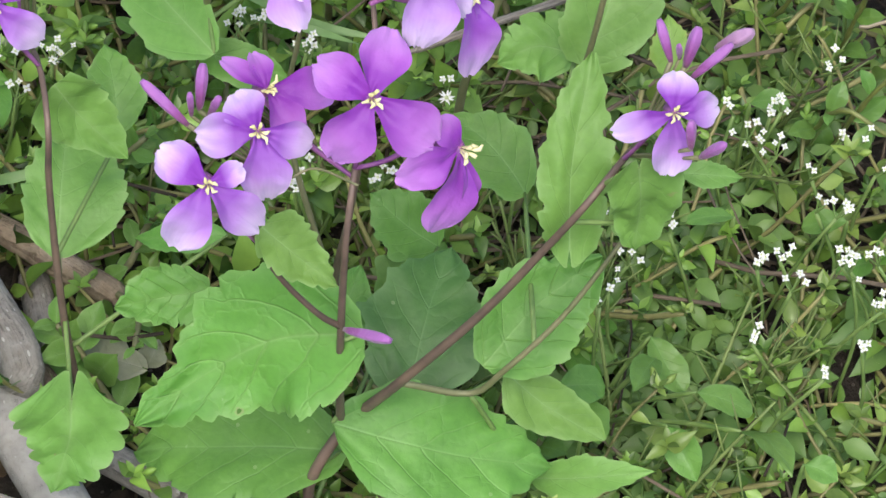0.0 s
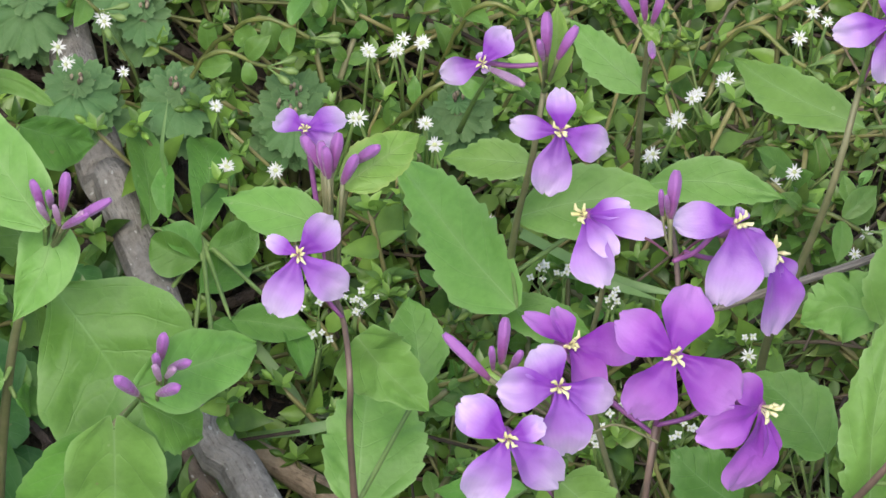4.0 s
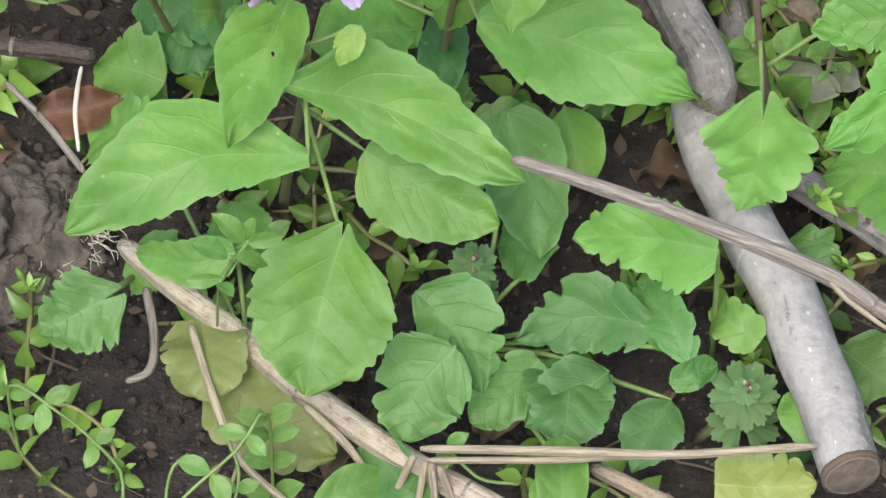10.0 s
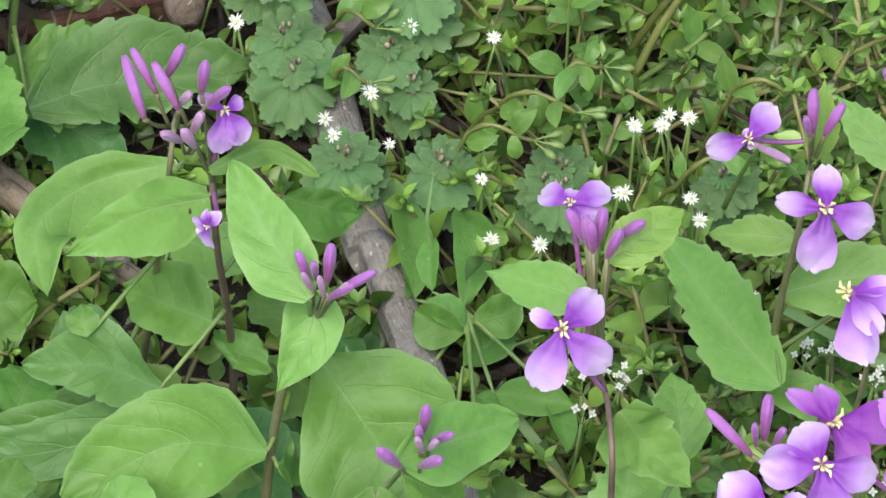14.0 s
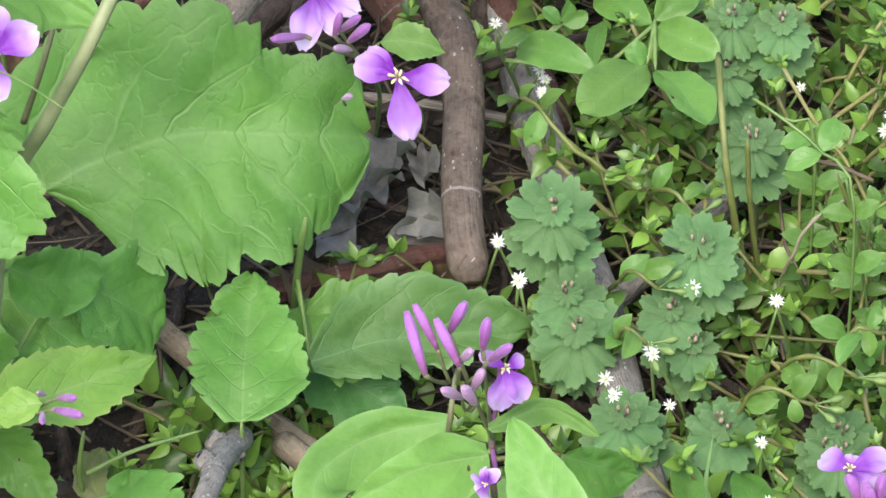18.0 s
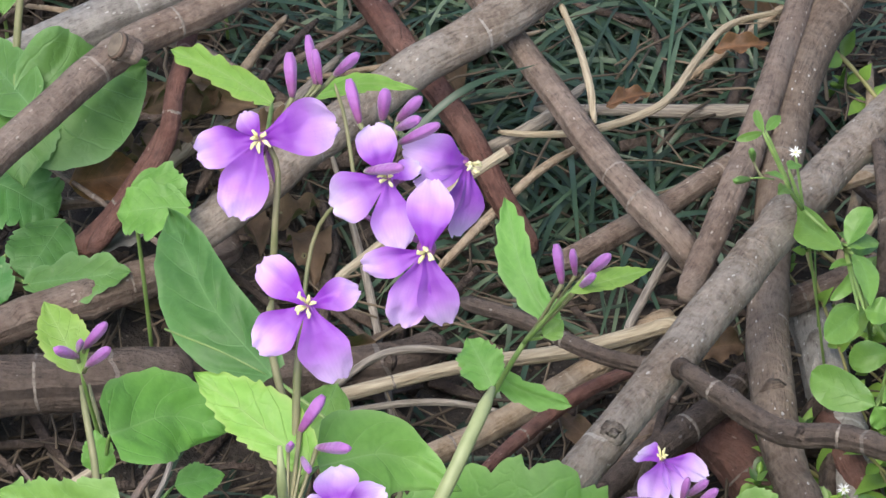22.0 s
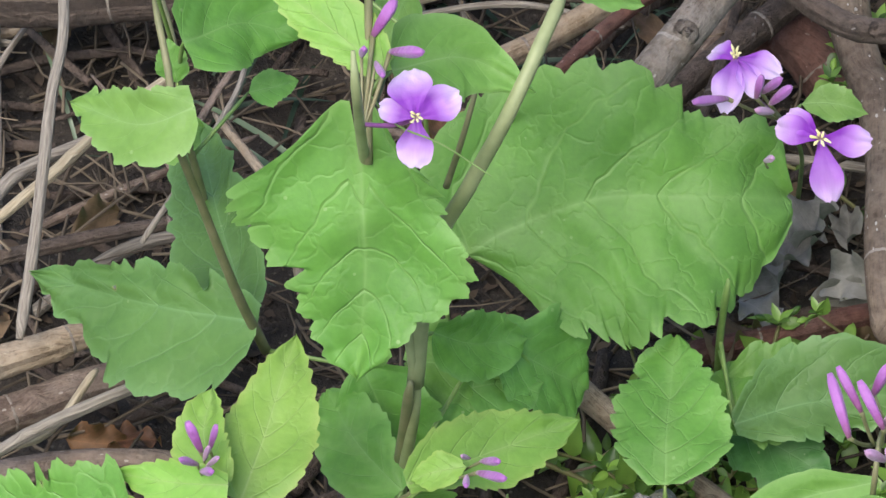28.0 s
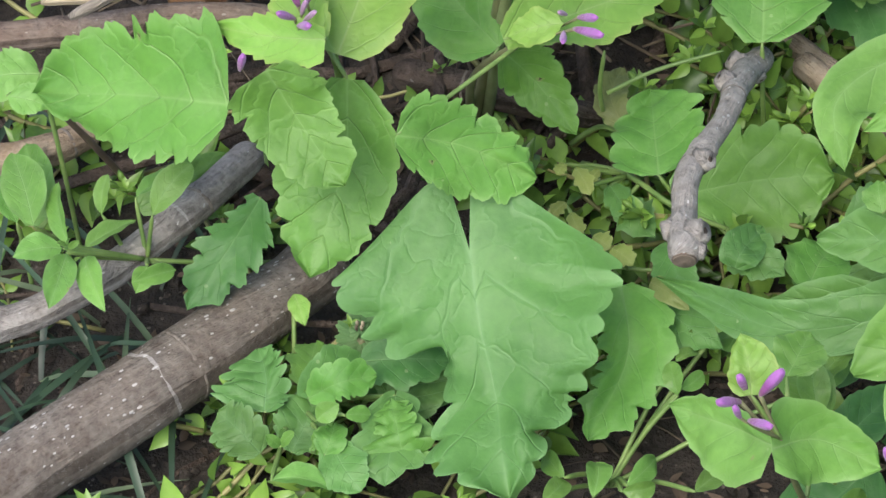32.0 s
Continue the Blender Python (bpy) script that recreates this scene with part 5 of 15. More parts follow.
branch([(-0.0096, 0.4704, 0.0200, 0.0008), (-0.0081, 0.4644, 0.0020, 0.0007)], "straw-coloured dry forked stalk", TWIG, 0, (False, False), 13, name="twig")
branch([(-0.0081, 0.4698, 0.0200, 0.0008), (-0.0031, 0.4656, 0.0020, 0.0007)], "straw-coloured dry forked stalk", TWIG, 0, (False, False), 14, name="twig")
branch([(-0.0535, 0.5033, 0.0140, 0.0009), (-0.0488, 0.4876, 0.0140, 0.0009), (-0.0437, 0.4782, 0.0080, 0.0008), (-0.0335, 0.4701, 0.0040, 0.0007)], "pale dry thin stalk", TWIG, 1, (False, False), 15, name="twig")
branch([(-0.0326, 0.4865, 0.0140, 0.0010), (-0.0233, 0.4771, 0.0120, 0.0008), (-0.0182, 0.4689, 0.0060, 0.0007)], "pale dry thin stalk", TWIG, 1, (False, False), 16, name="twig")
branch([(0.0191, 0.4787, 0.0060, 0.0016), (0.0332, 0.4705, 0.0060, 0.0018), (0.0431, 0.4635, 0.0060, 0.0018)], "dry brown twig among leaves", BARK["tan"], 1, (False, False), 17, name="twig")
branch([(-0.0625, 0.5153, 0.0080, 0.0010), (-0.0605, 0.5047, 0.0080, 0.0009), (-0.0612, 0.4974, 0.0080, 0.0009), (-0.0652, 0.4949, 0.0080, 0.0006)], "bent grey dry twig", TWIG_G, 1, (False, False), 18, name="twig")
branch([(-0.2277, 0.8537, 0.0600, 0.0043), (-0.2156, 0.8749, 0.0600, 0.0044), (-0.1987, 0.9030, 0.0600, 0.0047), (-0.1773, 0.9223, 0.0600, 0.0045), (-0.1608, 0.9409, 0.0600, 0.0043), (-0.1383, 0.9571, 0.0580, 0.0038)], "brown branch with ringed nodes and a sawn stub", BARK["brown"], 5, (False, False), 19, scars=2)
branch([(-0.1944, 0.9005, 0.0620, 0.0034), (-0.1984, 0.8981, 0.0660, 0.0035)], "sawn stub of a brown branch", BARK["brown"], 0, (False, True), 20)
branch([(-0.2413, 0.9186, 0.0360, 0.0062), (-0.2161, 0.9416, 0.0360, 0.0063), (-0.1948, 0.9574, 0.0360, 0.0060), (-0.1755, 0.9813, 0.0360, 0.0056)], "smooth grey branch under the heap", BARK["grey"], 2, (False, False), 21)
branch([(-0.1917, 0.9649, 0.0500, 0.0023), (-0.1864, 0.9340, 0.0500, 0.0024), (-0.1876, 0.9091, 0.0460, 0.0024), (-0.1906, 0.8942, 0.0360, 0.0026), (-0.2060, 0.8783, 0.0200, 0.0024)], "reddish-brown forked branch in the branch heap", BARK["red"], 3, (False, False), 22)
branch([(-0.1891, 0.9043, 0.0380, 0.0021), (-0.1989, 0.8896, 0.0260, 0.0032), (-0.2103, 0.8852, 0.0140, 0.0035)], "reddish-brown branch base in the branch heap", BARK["red"], 1, (False, False), 23)
branch([(-0.0892, 0.9637, 0.0500, 0.0049), (-0.0991, 0.9503, 0.0500, 0.0059), (-0.1099, 0.9338, 0.0500, 0.0061), (-0.1248, 0.9201, 0.0480, 0.0055), (-0.1383, 0.9077, 0.0460, 0.0058), (-0.1537, 0.8893, 0.0440, 0.0057), (-0.1702, 0.8716, 0.0400, 0.0054), (-0.1853, 0.8624, 0.0340, 0.0052)], "mottled grey-brown branch with a sawn knot", BARK["mottled"], 4, (False, False), 24, scars=3)
branch([(-0.1593, 0.9825, 0.0300, 0.0039), (-0.1489, 0.9623, 0.0300, 0.0038), (-0.1356, 0.9383, 0.0300, 0.0038), (-0.1219, 0.9179, 0.0260, 0.0036), (-0.1129, 0.9024, 0.0200, 0.0033), (-0.1049, 0.8942, 0.0080, 0.0032)], "reddish-brown branch under the heap", BARK["red"], 2, (False, False), 25)
branch([(-0.1342, 0.9723, 0.0380, 0.0033), (-0.1201, 0.9524, 0.0380, 0.0035), (-0.1041, 0.9220, 0.0400, 0.0037), (-0.0861, 0.8891, 0.0400, 0.0039), (-0.0684, 0.8687, 0.0340, 0.0038), (-0.0588, 0.8723, 0.0140, 0.0036)], "grey-brown straight branch in the branch heap", BARK["brown"], 2, (False, False), 26)
branch([(-0.0424, 0.9899, 0.0340, 0.0036), (-0.0447, 0.9562, 0.0340, 0.0038), (-0.0521, 0.9089, 0.0360, 0.0039), (-0.0585, 0.8783, 0.0360, 0.0036), (-0.0661, 0.8493, 0.0340, 0.0033)], "brown branch in the heap", BARK["brown"], 3, (False, False), 27)
branch([(-0.0253, 0.9930, 0.0300, 0.0061), (-0.0342, 0.9659, 0.0300, 0.0063), (-0.0427, 0.9375, 0.0300, 0.0059), (-0.0467, 0.9018, 0.0300, 0.0055), (-0.0476, 0.8607, 0.0300, 0.0051), (-0.0460, 0.8244, 0.0320, 0.0055), (-0.0404, 0.7955, 0.0320, 0.0049), (-0.0371, 0.7846, 0.0320, 0.0053), (-0.0346, 0.7588, 0.0320, 0.0050), (-0.0344, 0.7341, 0.0300, 0.0049), (-0.0324, 0.7204, 0.0240, 0.0047)], "thick grey-brown branch with pale flecks", BARK["spotty"], 6, (False, False), 28, scars=3)
branch([(-0.0075, 0.9086, 0.0560, 0.0052), (-0.0235, 0.8833, 0.0580, 0.0053), (-0.0355, 0.8632, 0.0580, 0.0053), (-0.0503, 0.8317, 0.0600, 0.0054), (-0.0634, 0.8037, 0.0600, 0.0055), (-0.0730, 0.7838, 0.0600, 0.0050), (-0.0823, 0.7703, 0.0560, 0.0050), (-0.0906, 0.7592, 0.0500, 0.0050)], "thick mottled branch with a sawn end", BARK["mottled"], 5, (False, True), 29, scars=3)
branch([(-0.0620, 0.7864, 0.0700, 0.0024), (-0.0534, 0.7778, 0.0700, 0.0028), (-0.0412, 0.7675, 0.0700, 0.0030), (-0.0283, 0.7660, 0.0700, 0.0030), (-0.0190, 0.7627, 0.0700, 0.0028), (-0.0143, 0.7615, 0.0700, 0.0026)], "gnarled dark twig with a broken tip", BARK["dark"], 6, (False, True), 30, scars=3)
branch([(-0.1135, 0.8292, 0.0500, 0.0020), (-0.0993, 0.8231, 0.0500, 0.0021), (-0.0825, 0.8125, 0.0500, 0.0021), (-0.0661, 0.8053, 0.0520, 0.0024), (-0.0622, 0.7886, 0.0680, 0.0026)], "dark gnarled branch in the branch heap", BARK["dark"], 4, (False, False), 31)
branch([(-0.1509, 0.8225, 0.0240, 0.0019), (-0.1315, 0.8306, 0.0240, 0.0018), (-0.1118, 0.8378, 0.0240, 0.0019), (-0.0894, 0.8432, 0.0240, 0.0020), (-0.0671, 0.8534, 0.0240, 0.0019)], "straw-coloured dry stalk in the heap", TWIG, 3, (False, False), 32, name="twig")
branch([(-0.1296, 0.8075, 0.0180, 0.0030), (-0.1107, 0.8210, 0.0180, 0.0033), (-0.0918, 0.8384, 0.0180, 0.0033), (-0.0701, 0.8598, 0.0200, 0.0031)], "tan dry branch in the heap", BARK["tan"], 3, (False, False), 33)
branch([(-0.1083, 0.7937, 0.0300, 0.0016), (-0.1001, 0.8065, 0.0300, 0.0019), (-0.0876, 0.8216, 0.0300, 0.0019), (-0.0745, 0.8313, 0.0300, 0.0016)], "reddish-brown thin branch in the branch heap", BARK["red"], 2, (False, False), 34, name="twig")
branch([(-0.0833, 0.7937, 0.0240, 0.0034), (-0.0731, 0.8066, 0.0240, 0.0037), (-0.0603, 0.8216, 0.0240, 0.0037), (-0.0512, 0.8390, 0.0220, 0.0035)], "dark brown branch in the heap", BARK["dark"], 2, (False, False), 35)
branch([(-0.0696, 0.8254, 0.0100, 0.0050), (-0.0610, 0.8291, 0.0120, 0.0058), (-0.0504, 0.8187, 0.0100, 0.0075), (-0.0463, 0.8106, 0.0040, 0.0063)], "brown gnarled stump in the heap", BARK["red"], 3, (False, False), 36)
branch([(-0.0964, 0.8698, 0.0260, 0.0028), (-0.0842, 0.8800, 0.0260, 0.0031), (-0.0694, 0.8945, 0.0260, 0.0031), (-0.0520, 0.9134, 0.0260, 0.0026)], "brown branch in the heap", BARK["brown"], 2, (False, False), 37)
branch([(-0.0796, 0.8492, 0.0240, 0.0011), (-0.0743, 0.8668, 0.0240, 0.0012), (-0.0700, 0.8808, 0.0240, 0.0010)], "grey dry twig in the branch heap", TWIG_G, 1, (False, False), 38, name="twig")
branch([(-0.0407, 0.8953, 0.0260, 0.0018), (-0.0241, 0.9039, 0.0260, 0.0021), (-0.0073, 0.9146, 0.0260, 0.0021)], "tan dry twig in the branch heap", BARK["tan"], 1, (False, False), 39, name="twig")
branch([(-0.0459, 0.8625, 0.0200, 0.0036), (-0.0270, 0.8724, 0.0220, 0.0039), (-0.0066, 0.8809, 0.0220, 0.0039)], "grey-brown branch in the branch heap", BARK["brown"], 2, (False, False), 40)
branch([(-0.0395, 0.8291, 0.0160, 0.0023), (-0.0334, 0.8349, 0.0160, 0.0025), (-0.0334, 0.7990, 0.0120, 0.0022)], "dark branch in the branch heap", BARK["dark"], 2, (False, False), 41)
branch([(-0.0346, 0.8333, 0.0140, 0.0043), (-0.0250, 0.8080, 0.0140, 0.0042), (-0.0144, 0.7786, 0.0120, 0.0037)], "brown branch with peeling bark", BARK["red"], 3, (False, False), 42)
branch([(-0.0069, 0.8855, 0.0400, 0.0052), (-0.0166, 0.8616, 0.0400, 0.0051), (-0.0237, 0.8465, 0.0380, 0.0045)], "mottled branch in the branch heap", BARK["mottled"], 2, (False, False), 43)
branch([(-0.0233, 0.8729, 0.0600, 0.0018), (-0.0214, 0.8492, 0.0620, 0.0020), (-0.0211, 0.8387, 0.0580, 0.0020), (-0.0220, 0.8305, 0.0520, 0.0017)], "dark broken twig standing up", BARK["dark"], 3, (True, False), 44, name="twig")
branch([(-0.2379, 0.8312, 0.0200, 0.0077), (-0.2166, 0.8298, 0.0220, 0.0079), (-0.1933, 0.8302, 0.0240, 0.0071), (-0.1759, 0.8346, 0.0240, 0.0059)], "dark grey-brown thick branch", BARK["dark"], 3, (False, False), 45)
branch([(-0.2420, 0.8496, 0.0120, 0.0052), (-0.2200, 0.8618, 0.0140, 0.0052), (-0.1966, 0.8745, 0.0140, 0.0053), (-0.1732, 0.8894, 0.0140, 0.0048)], "grey-brown branch behind the leaves", BARK["brown"], 3, (False, False), 46, scars=1)
branch([(-0.1813, 0.8494, 0.0140, 0.0052), (-0.1573, 0.8445, 0.0140, 0.0059), (-0.1368, 0.8471, 0.0140, 0.0056), (-0.1224, 0.8575, 0.0120, 0.0047)], "dark brown branch in the branch heap", BARK["dark"], 3, (False, False), 47, scars=1)
branch([(-0.1141, 0.9194, 0.0240, 0.0008), (-0.1044, 0.9161, 0.0260, 0.0009), (-0.0910, 0.9159, 0.0280, 0.0011), (-0.0756, 0.9256, 0.0280, 0.0011), (-0.0674, 0.9475, 0.0260, 0.0011), (-0.0613, 0.9611, 0.0240, 0.0010), (-0.0495, 0.9719, 0.0200, 0.0007)], "pale curving dry stalk", TWIG, 3, (False, False), 48, name="twig")
branch([(-0.0999, 0.9402, 0.0460, 0.0009), (-0.0948, 0.9252, 0.0460, 0.0009), (-0.0914, 0.9130, 0.0440, 0.0011), (-0.0896, 0.9034, 0.0400, 0.0008)], "pale dry stalk in the branch heap", TWIG, 2, (False, False), 49, name="twig")
branch([(-0.1364, 0.8008, 0.0800, 0.0011), (-0.1247, 0.8088, 0.0860, 0.0011), (-0.1098, 0.8205, 0.0920, 0.0012), (-0.1001, 0.8262, 0.0960, 0.0013)], "pale cut stalk with a frayed end", TWIG, 1, (False, True), 50, name="twig")
branch([(-0.2106, 0.7057, 0.0400, 0.0015), (-0.2094, 0.7255, 0.0480, 0.0014), (-0.2091, 0.7574, 0.0580, 0.0014), (-0.2104, 0.7896, 0.0640, 0.0013), (-0.2360, 0.8988, 0.0660, 0.0013)], "pale dry upright stick", TWIG_G, 3, (False, False), 51, name="twig")
branch([(-0.2251, 0.7484, 0.0300, 0.0013), (-0.2127, 0.7598, 0.0340, 0.0015), (-0.2005, 0.7732, 0.0380, 0.0013), (-0.1861, 0.7879, 0.0400, 0.0012)], "pale dry stick in the branch heap", TWIG, 2, (False, False), 52, name="twig")
branch([(-0.1889, 0.7336, 0.0400, 0.0008), (-0.1809, 0.7498, 0.0440, 0.0008), (-0.1722, 0.7715, 0.0480, 0.0007), (-0.1713, 0.7870, 0.0500, 0.0007)], "grey-green dry stick in the branch heap", TWIG_G, 1, (False, False), 53, name="twig")
branch([(-0.2271, 0.5666, 0.0100, 0.0092), (-0.2122, 0.5794, 0.0120, 0.0090), (-0.1921, 0.5966, 0.0140, 0.0086), (-0.1754, 0.6142, 0.0140, 0.0082), (-0.1593, 0.6354, 0.0100, 0.0074)], "thick brown-grey log with pale flecks", BARK["log"], 1, (False, False), 54)
branch([(-0.2277, 0.6017, 0.0220, 0.0038), (-0.2107, 0.6099, 0.0240, 0.0038), (-0.1963, 0.6209, 0.0260, 0.0038), (-0.1848, 0.6358, 0.0260, 0.0040), (-0.1771, 0.6514, 0.0220, 0.0039)], "grey branch across the log", BARK["grey"], 4, (False, False), 55, scars=2)
branch([(-0.0772, 0.6815, 0.0200, 0.0030), (-0.0797, 0.6568, 0.0400, 0.0031), (-0.0802, 0.6385, 0.0500, 0.0025), (-0.0851, 0.6186, 0.0580, 0.0029), (-0.0851, 0.6027, 0.0620, 0.0027), (-0.0840, 0.5942, 0.0640, 0.0031), (-0.0837, 0.5912, 0.0640, 0.0025)], "knobbly grey twig stub with a broken tip", BARK["pale"], 5, (False, True), 56, knots=((0.14, -95, 0.6), (0.16, 95, 0.9), (0.36, 55, 0.85), (0.62, 70, 0.35), (0.70, -40, 0.95), (0.90, 95, 0.85), (0.93, -75, 0.95), (0.98, -100, 0.6)))
branch([(-0.2384, 0.6768, 0.0260, 0.0035), (-0.2176, 0.6798, 0.0260, 0.0035), (-0.1970, 0.6842, 0.0260, 0.0032), (-0.1764, 0.6862, 0.0240, 0.0028)], "grey-brown branch in the branch heap", BARK["brown"], 2, (False, False), 57)
branch([(-0.2422, 0.7005, 0.0260, 0.0035), (-0.2258, 0.7051, 0.0280, 0.0038), (-0.2119, 0.7106, 0.0300, 0.0038), (-0.1974, 0.7179, 0.0300, 0.0033)], "tan branch with cracked bark", BARK["tan"], 3, (False, False), 58)
branch([(-0.2203, 0.6979, 0.0220, 0.0045), (-0.2065, 0.7060, 0.0220, 0.0045), (-0.1872, 0.7142, 0.0220, 0.0040), (-0.1719, 0.7244, 0.0200, 0.0036)], "sawn brown branch end", BARK["brown"], 1, (True, False), 59)
branch([(-0.2152, 0.6705, 0.0400, 0.0013), (-0.2001, 0.6804, 0.0420, 0.0015), (-0.1819, 0.6922, 0.0420, 0.0015)], "grey dry twig in the branch heap", TWIG_G, 2, (False, False), 60, name="twig")
branch([(-0.2228, 0.6780, 0.0360, 0.0010), (-0.2035, 0.6820, 0.0360, 0.0010), (-0.1938, 0.6991, 0.0380, 0.0010)], "pale dry twig in the branch heap", TWIG, 2, (False, False), 61, name="twig")
branch([(-0.1071, 0.7288, 0.0140, 0.0026), (-0.0993, 0.7191, 0.0140, 0.0031), (-0.0907, 0.7114, 0.0120, 0.0030), (-0.0664, 0.6901, 0.0080, 0.0028), (-0.0522, 0.6795, 0.0080, 0.0028)], "tan branch under the leaves", BARK["tan"], 3, (False, False), 62)
branch([(-0.0709, 0.6896, 0.0100, 0.0032), (-0.0578, 0.6772, 0.0100, 0.0030), (-0.0439, 0.6664, 0.0100, 0.0027), (-0.0453, 0.6668, 0.0100, 0.0027), (-0.0351, 0.6594, 0.0080, 0.0025)], "tan branch under the leaves", BARK["tan"], 2, (False, False), 63)
branch([(-0.0757, 0.7272, 0.0140, 0.0031), (-0.0617, 0.7311, 0.0140, 0.0032), (-0.0453, 0.7366, 0.0140, 0.0031), (-0.0312, 0.7433, 0.0120, 0.0029)], "reddish-brown branch in the branch heap", BARK["red"], 2, (False, False), 64)
branch([(-0.2343, 0.6536, 0.0140, 0.0039), (-0.2231, 0.6568, 0.0140, 0.0039), (-0.2128, 0.6648, 0.0120, 0.0035)], "tan branch in the branch heap", BARK["tan"], 1, (False, False), 65)
branch([(-0.1538, 0.6857, 0.0080, 0.0040), (-0.1298, 0.6801, 0.0080, 0.0039), (-0.1154, 0.6759, 0.0080, 0.0032), (-0.0971, 0.6766, 0.0060, 0.0023)], "dark branch under the leaves", BARK["dark"], 1, (False, False), 66)
branch([(-0.0050, 0.7268, 0.0100, 0.0028), (0.0142, 0.7494, 0.0120, 0.0036), (0.0265, 0.7644, 0.0120, 0.0036), (0.0403, 0.7780, 0.0120, 0.0034)], "grey-brown branch in the weeds", BARK["grey"], 2, (False, False), 67)
branch([(0.0480, 0.7542, 0.0100, 0.0024), (0.0661, 0.7579, 0.0120, 0.0029), (0.0847, 0.7670, 0.0120, 0.0029)], "grey-brown branch in the weeds", BARK["grey"], 1, (False, False), 68)
branch([(0.0861, 0.7881, 0.0100, 0.0025), (0.0912, 0.7916, 0.0100, 0.0025), (0.0977, 0.8003, 0.0100, 0.0025)], "grey-brown branch in the weeds", BARK["grey"], 1, (False, False), 69)
branch([(0.1193, 0.6087, 0.0400, 0.0008), (0.1353, 0.6148, 0.0400, 0.0009), (0.1495, 0.6215, 0.0380, 0.0009), (0.1712, 0.6322, 0.0360, 0.0008), (0.1998, 0.6440, 0.0300, 0.0006)], "pale grey dry twig", TWIG_G, 3, (False, False), 70, name="twig")
branch([(-0.0973, 0.5667, 0.0140, 0.0017), (-0.0866, 0.5654, 0.0140, 0.0021), (-0.0737, 0.5635, 0.0140, 0.0019)], "brown twig in the branch heap", BARK["dark"], 1, (False, False), 71, name="twig")
branch([(-0.0908, 0.5604, 0.0100, 0.0007), (-0.0829, 0.5513, 0.0100, 0.0008), (-0.0751, 0.5411, 0.0080, 0.0008)], "grey dry twig in the branch heap", TWIG_G, 1, (False, False), 72, name="twig")

# violet cress beside the camera's first view
p = thing("violet_cress_plant", (0.0959, 0.5285, 0.0000), "tall violet cress with purple cross flowers and toothed leaves", "flowering plant", "violet cress plants")
stem(p, [(0.0959, 0.5285, 0.0000), (0.0915, 0.5169, 0.0300), (0.0975, 0.5190, 0.0450), (0.1051, 0.5135, 0.0650), (0.1169, 0.5090, 0.0900), (0.1251, 0.5052, 0.1120), (0.1308, 0.5026, 0.1280), (0.1381, 0.5100, 0.1310), (0.1431, 0.5170, 0.1280)], 0.00119, 0.00055, STEM_P)
stem(p, [(0.0965, 0.5185, 0.0440), (0.0940, 0.5104, 0.0700), (0.0925, 0.5064, 0.0920), (0.0916, 0.5046, 0.1180), (0.0932, 0.5113, 0.1290), (0.0954, 0.5220, 0.1260)], 0.00084, 0.00054, STEM_P)
stem(p, [(0.0925, 0.5064, 0.0920), (0.0879, 0.5051, 0.0980), (0.0803, 0.5032, 0.1120), (0.0750, 0.5035, 0.1250)], 0.00062, 0.00038, STEM_P)
stem(p, [(0.1051, 0.5135, 0.0650), (0.1180, 0.5140, 0.0600), (0.1229, 0.5113, 0.0700), (0.1326, 0.5127, 0.0840), (0.1441, 0.5178, 0.1030)], 0.00065, 0.00040, STEM_B)
frond(p, [(0.0968, 0.5077, 0.0880), (0.0824, 0.5141, 0.0787), (0.0711, 0.5143, 0.0693), (0.0586, 0.5107, 0.0600)], (0.0039, 0.0098, 0.0137, 0.0117, 0.0068, 0.0039, 0.0005), (0.0039, 0.0088, 0.0127, 0.0127, 0.0049, 0.0034, 0.0005), "quilted", 73, edge="coarse", teeth=8, deep=0.10, quilt=0.016)
stem(p, [(0.0929, 0.5074, 0.0865), (0.0968, 0.5077, 0.0880)], 0.0005, 0.0004, STEM_G, "petiole")
leaf(p, (0.0941, 0.5148, 0.0520), (0.1343, 0.5113, 0.0400), 0.0232, "crisp", "mid", 74, fold=0.08, bend=0.06)
stem(p, [(0.0955, 0.5155, 0.0538), (0.0941, 0.5148, 0.0520)], 0.0005, 0.0004, STEM_G, "petiole")
leaf(p, (0.0973, 0.5212, 0.0340), (0.0613, 0.5330, 0.0200), 0.0237, "broad", "mid", 75, roll=10)
stem(p, [(0.0937, 0.5177, 0.0356), (0.0973, 0.5212, 0.0340)], 0.0005, 0.0004, STEM_G, "petiole")
leaf(p, (0.1083, 0.5192, 0.0500), (0.1183, 0.5451, 0.0620), 0.0212, "broad", "dark", 76)
stem(p, [(0.1003, 0.5169, 0.0525), (0.1083, 0.5192, 0.0500)], 0.0005, 0.0004, STEM_G, "petiole")
frond(p, [(0.1200, 0.5155, 0.0660), (0.1305, 0.5241, 0.0720), (0.1421, 0.5290, 0.0780)], (0.0020, 0.0050, 0.0074, 0.0084, 0.0060, 0.0030, 0.0010), (0.0020, 0.0070, 0.0099, 0.0099, 0.0070, 0.0040, 0.0000), "quilted", 77, edge="coarse", teeth=7, deep=0.08)
frond(p, [(0.1297, 0.5054, 0.1120), (0.1296, 0.5118, 0.1260), (0.1336, 0.5250, 0.1400)], (0.0033, 0.0047, 0.0052, 0.0056, 0.0042, 0.0023, 0.0005), (0.0047, 0.0052, 0.0061, 0.0066, 0.0047, 0.0023, 0.0005), "bright", 78, back=0.1, edge="coarse", teeth=7, deep=0.12, wave=0.06)
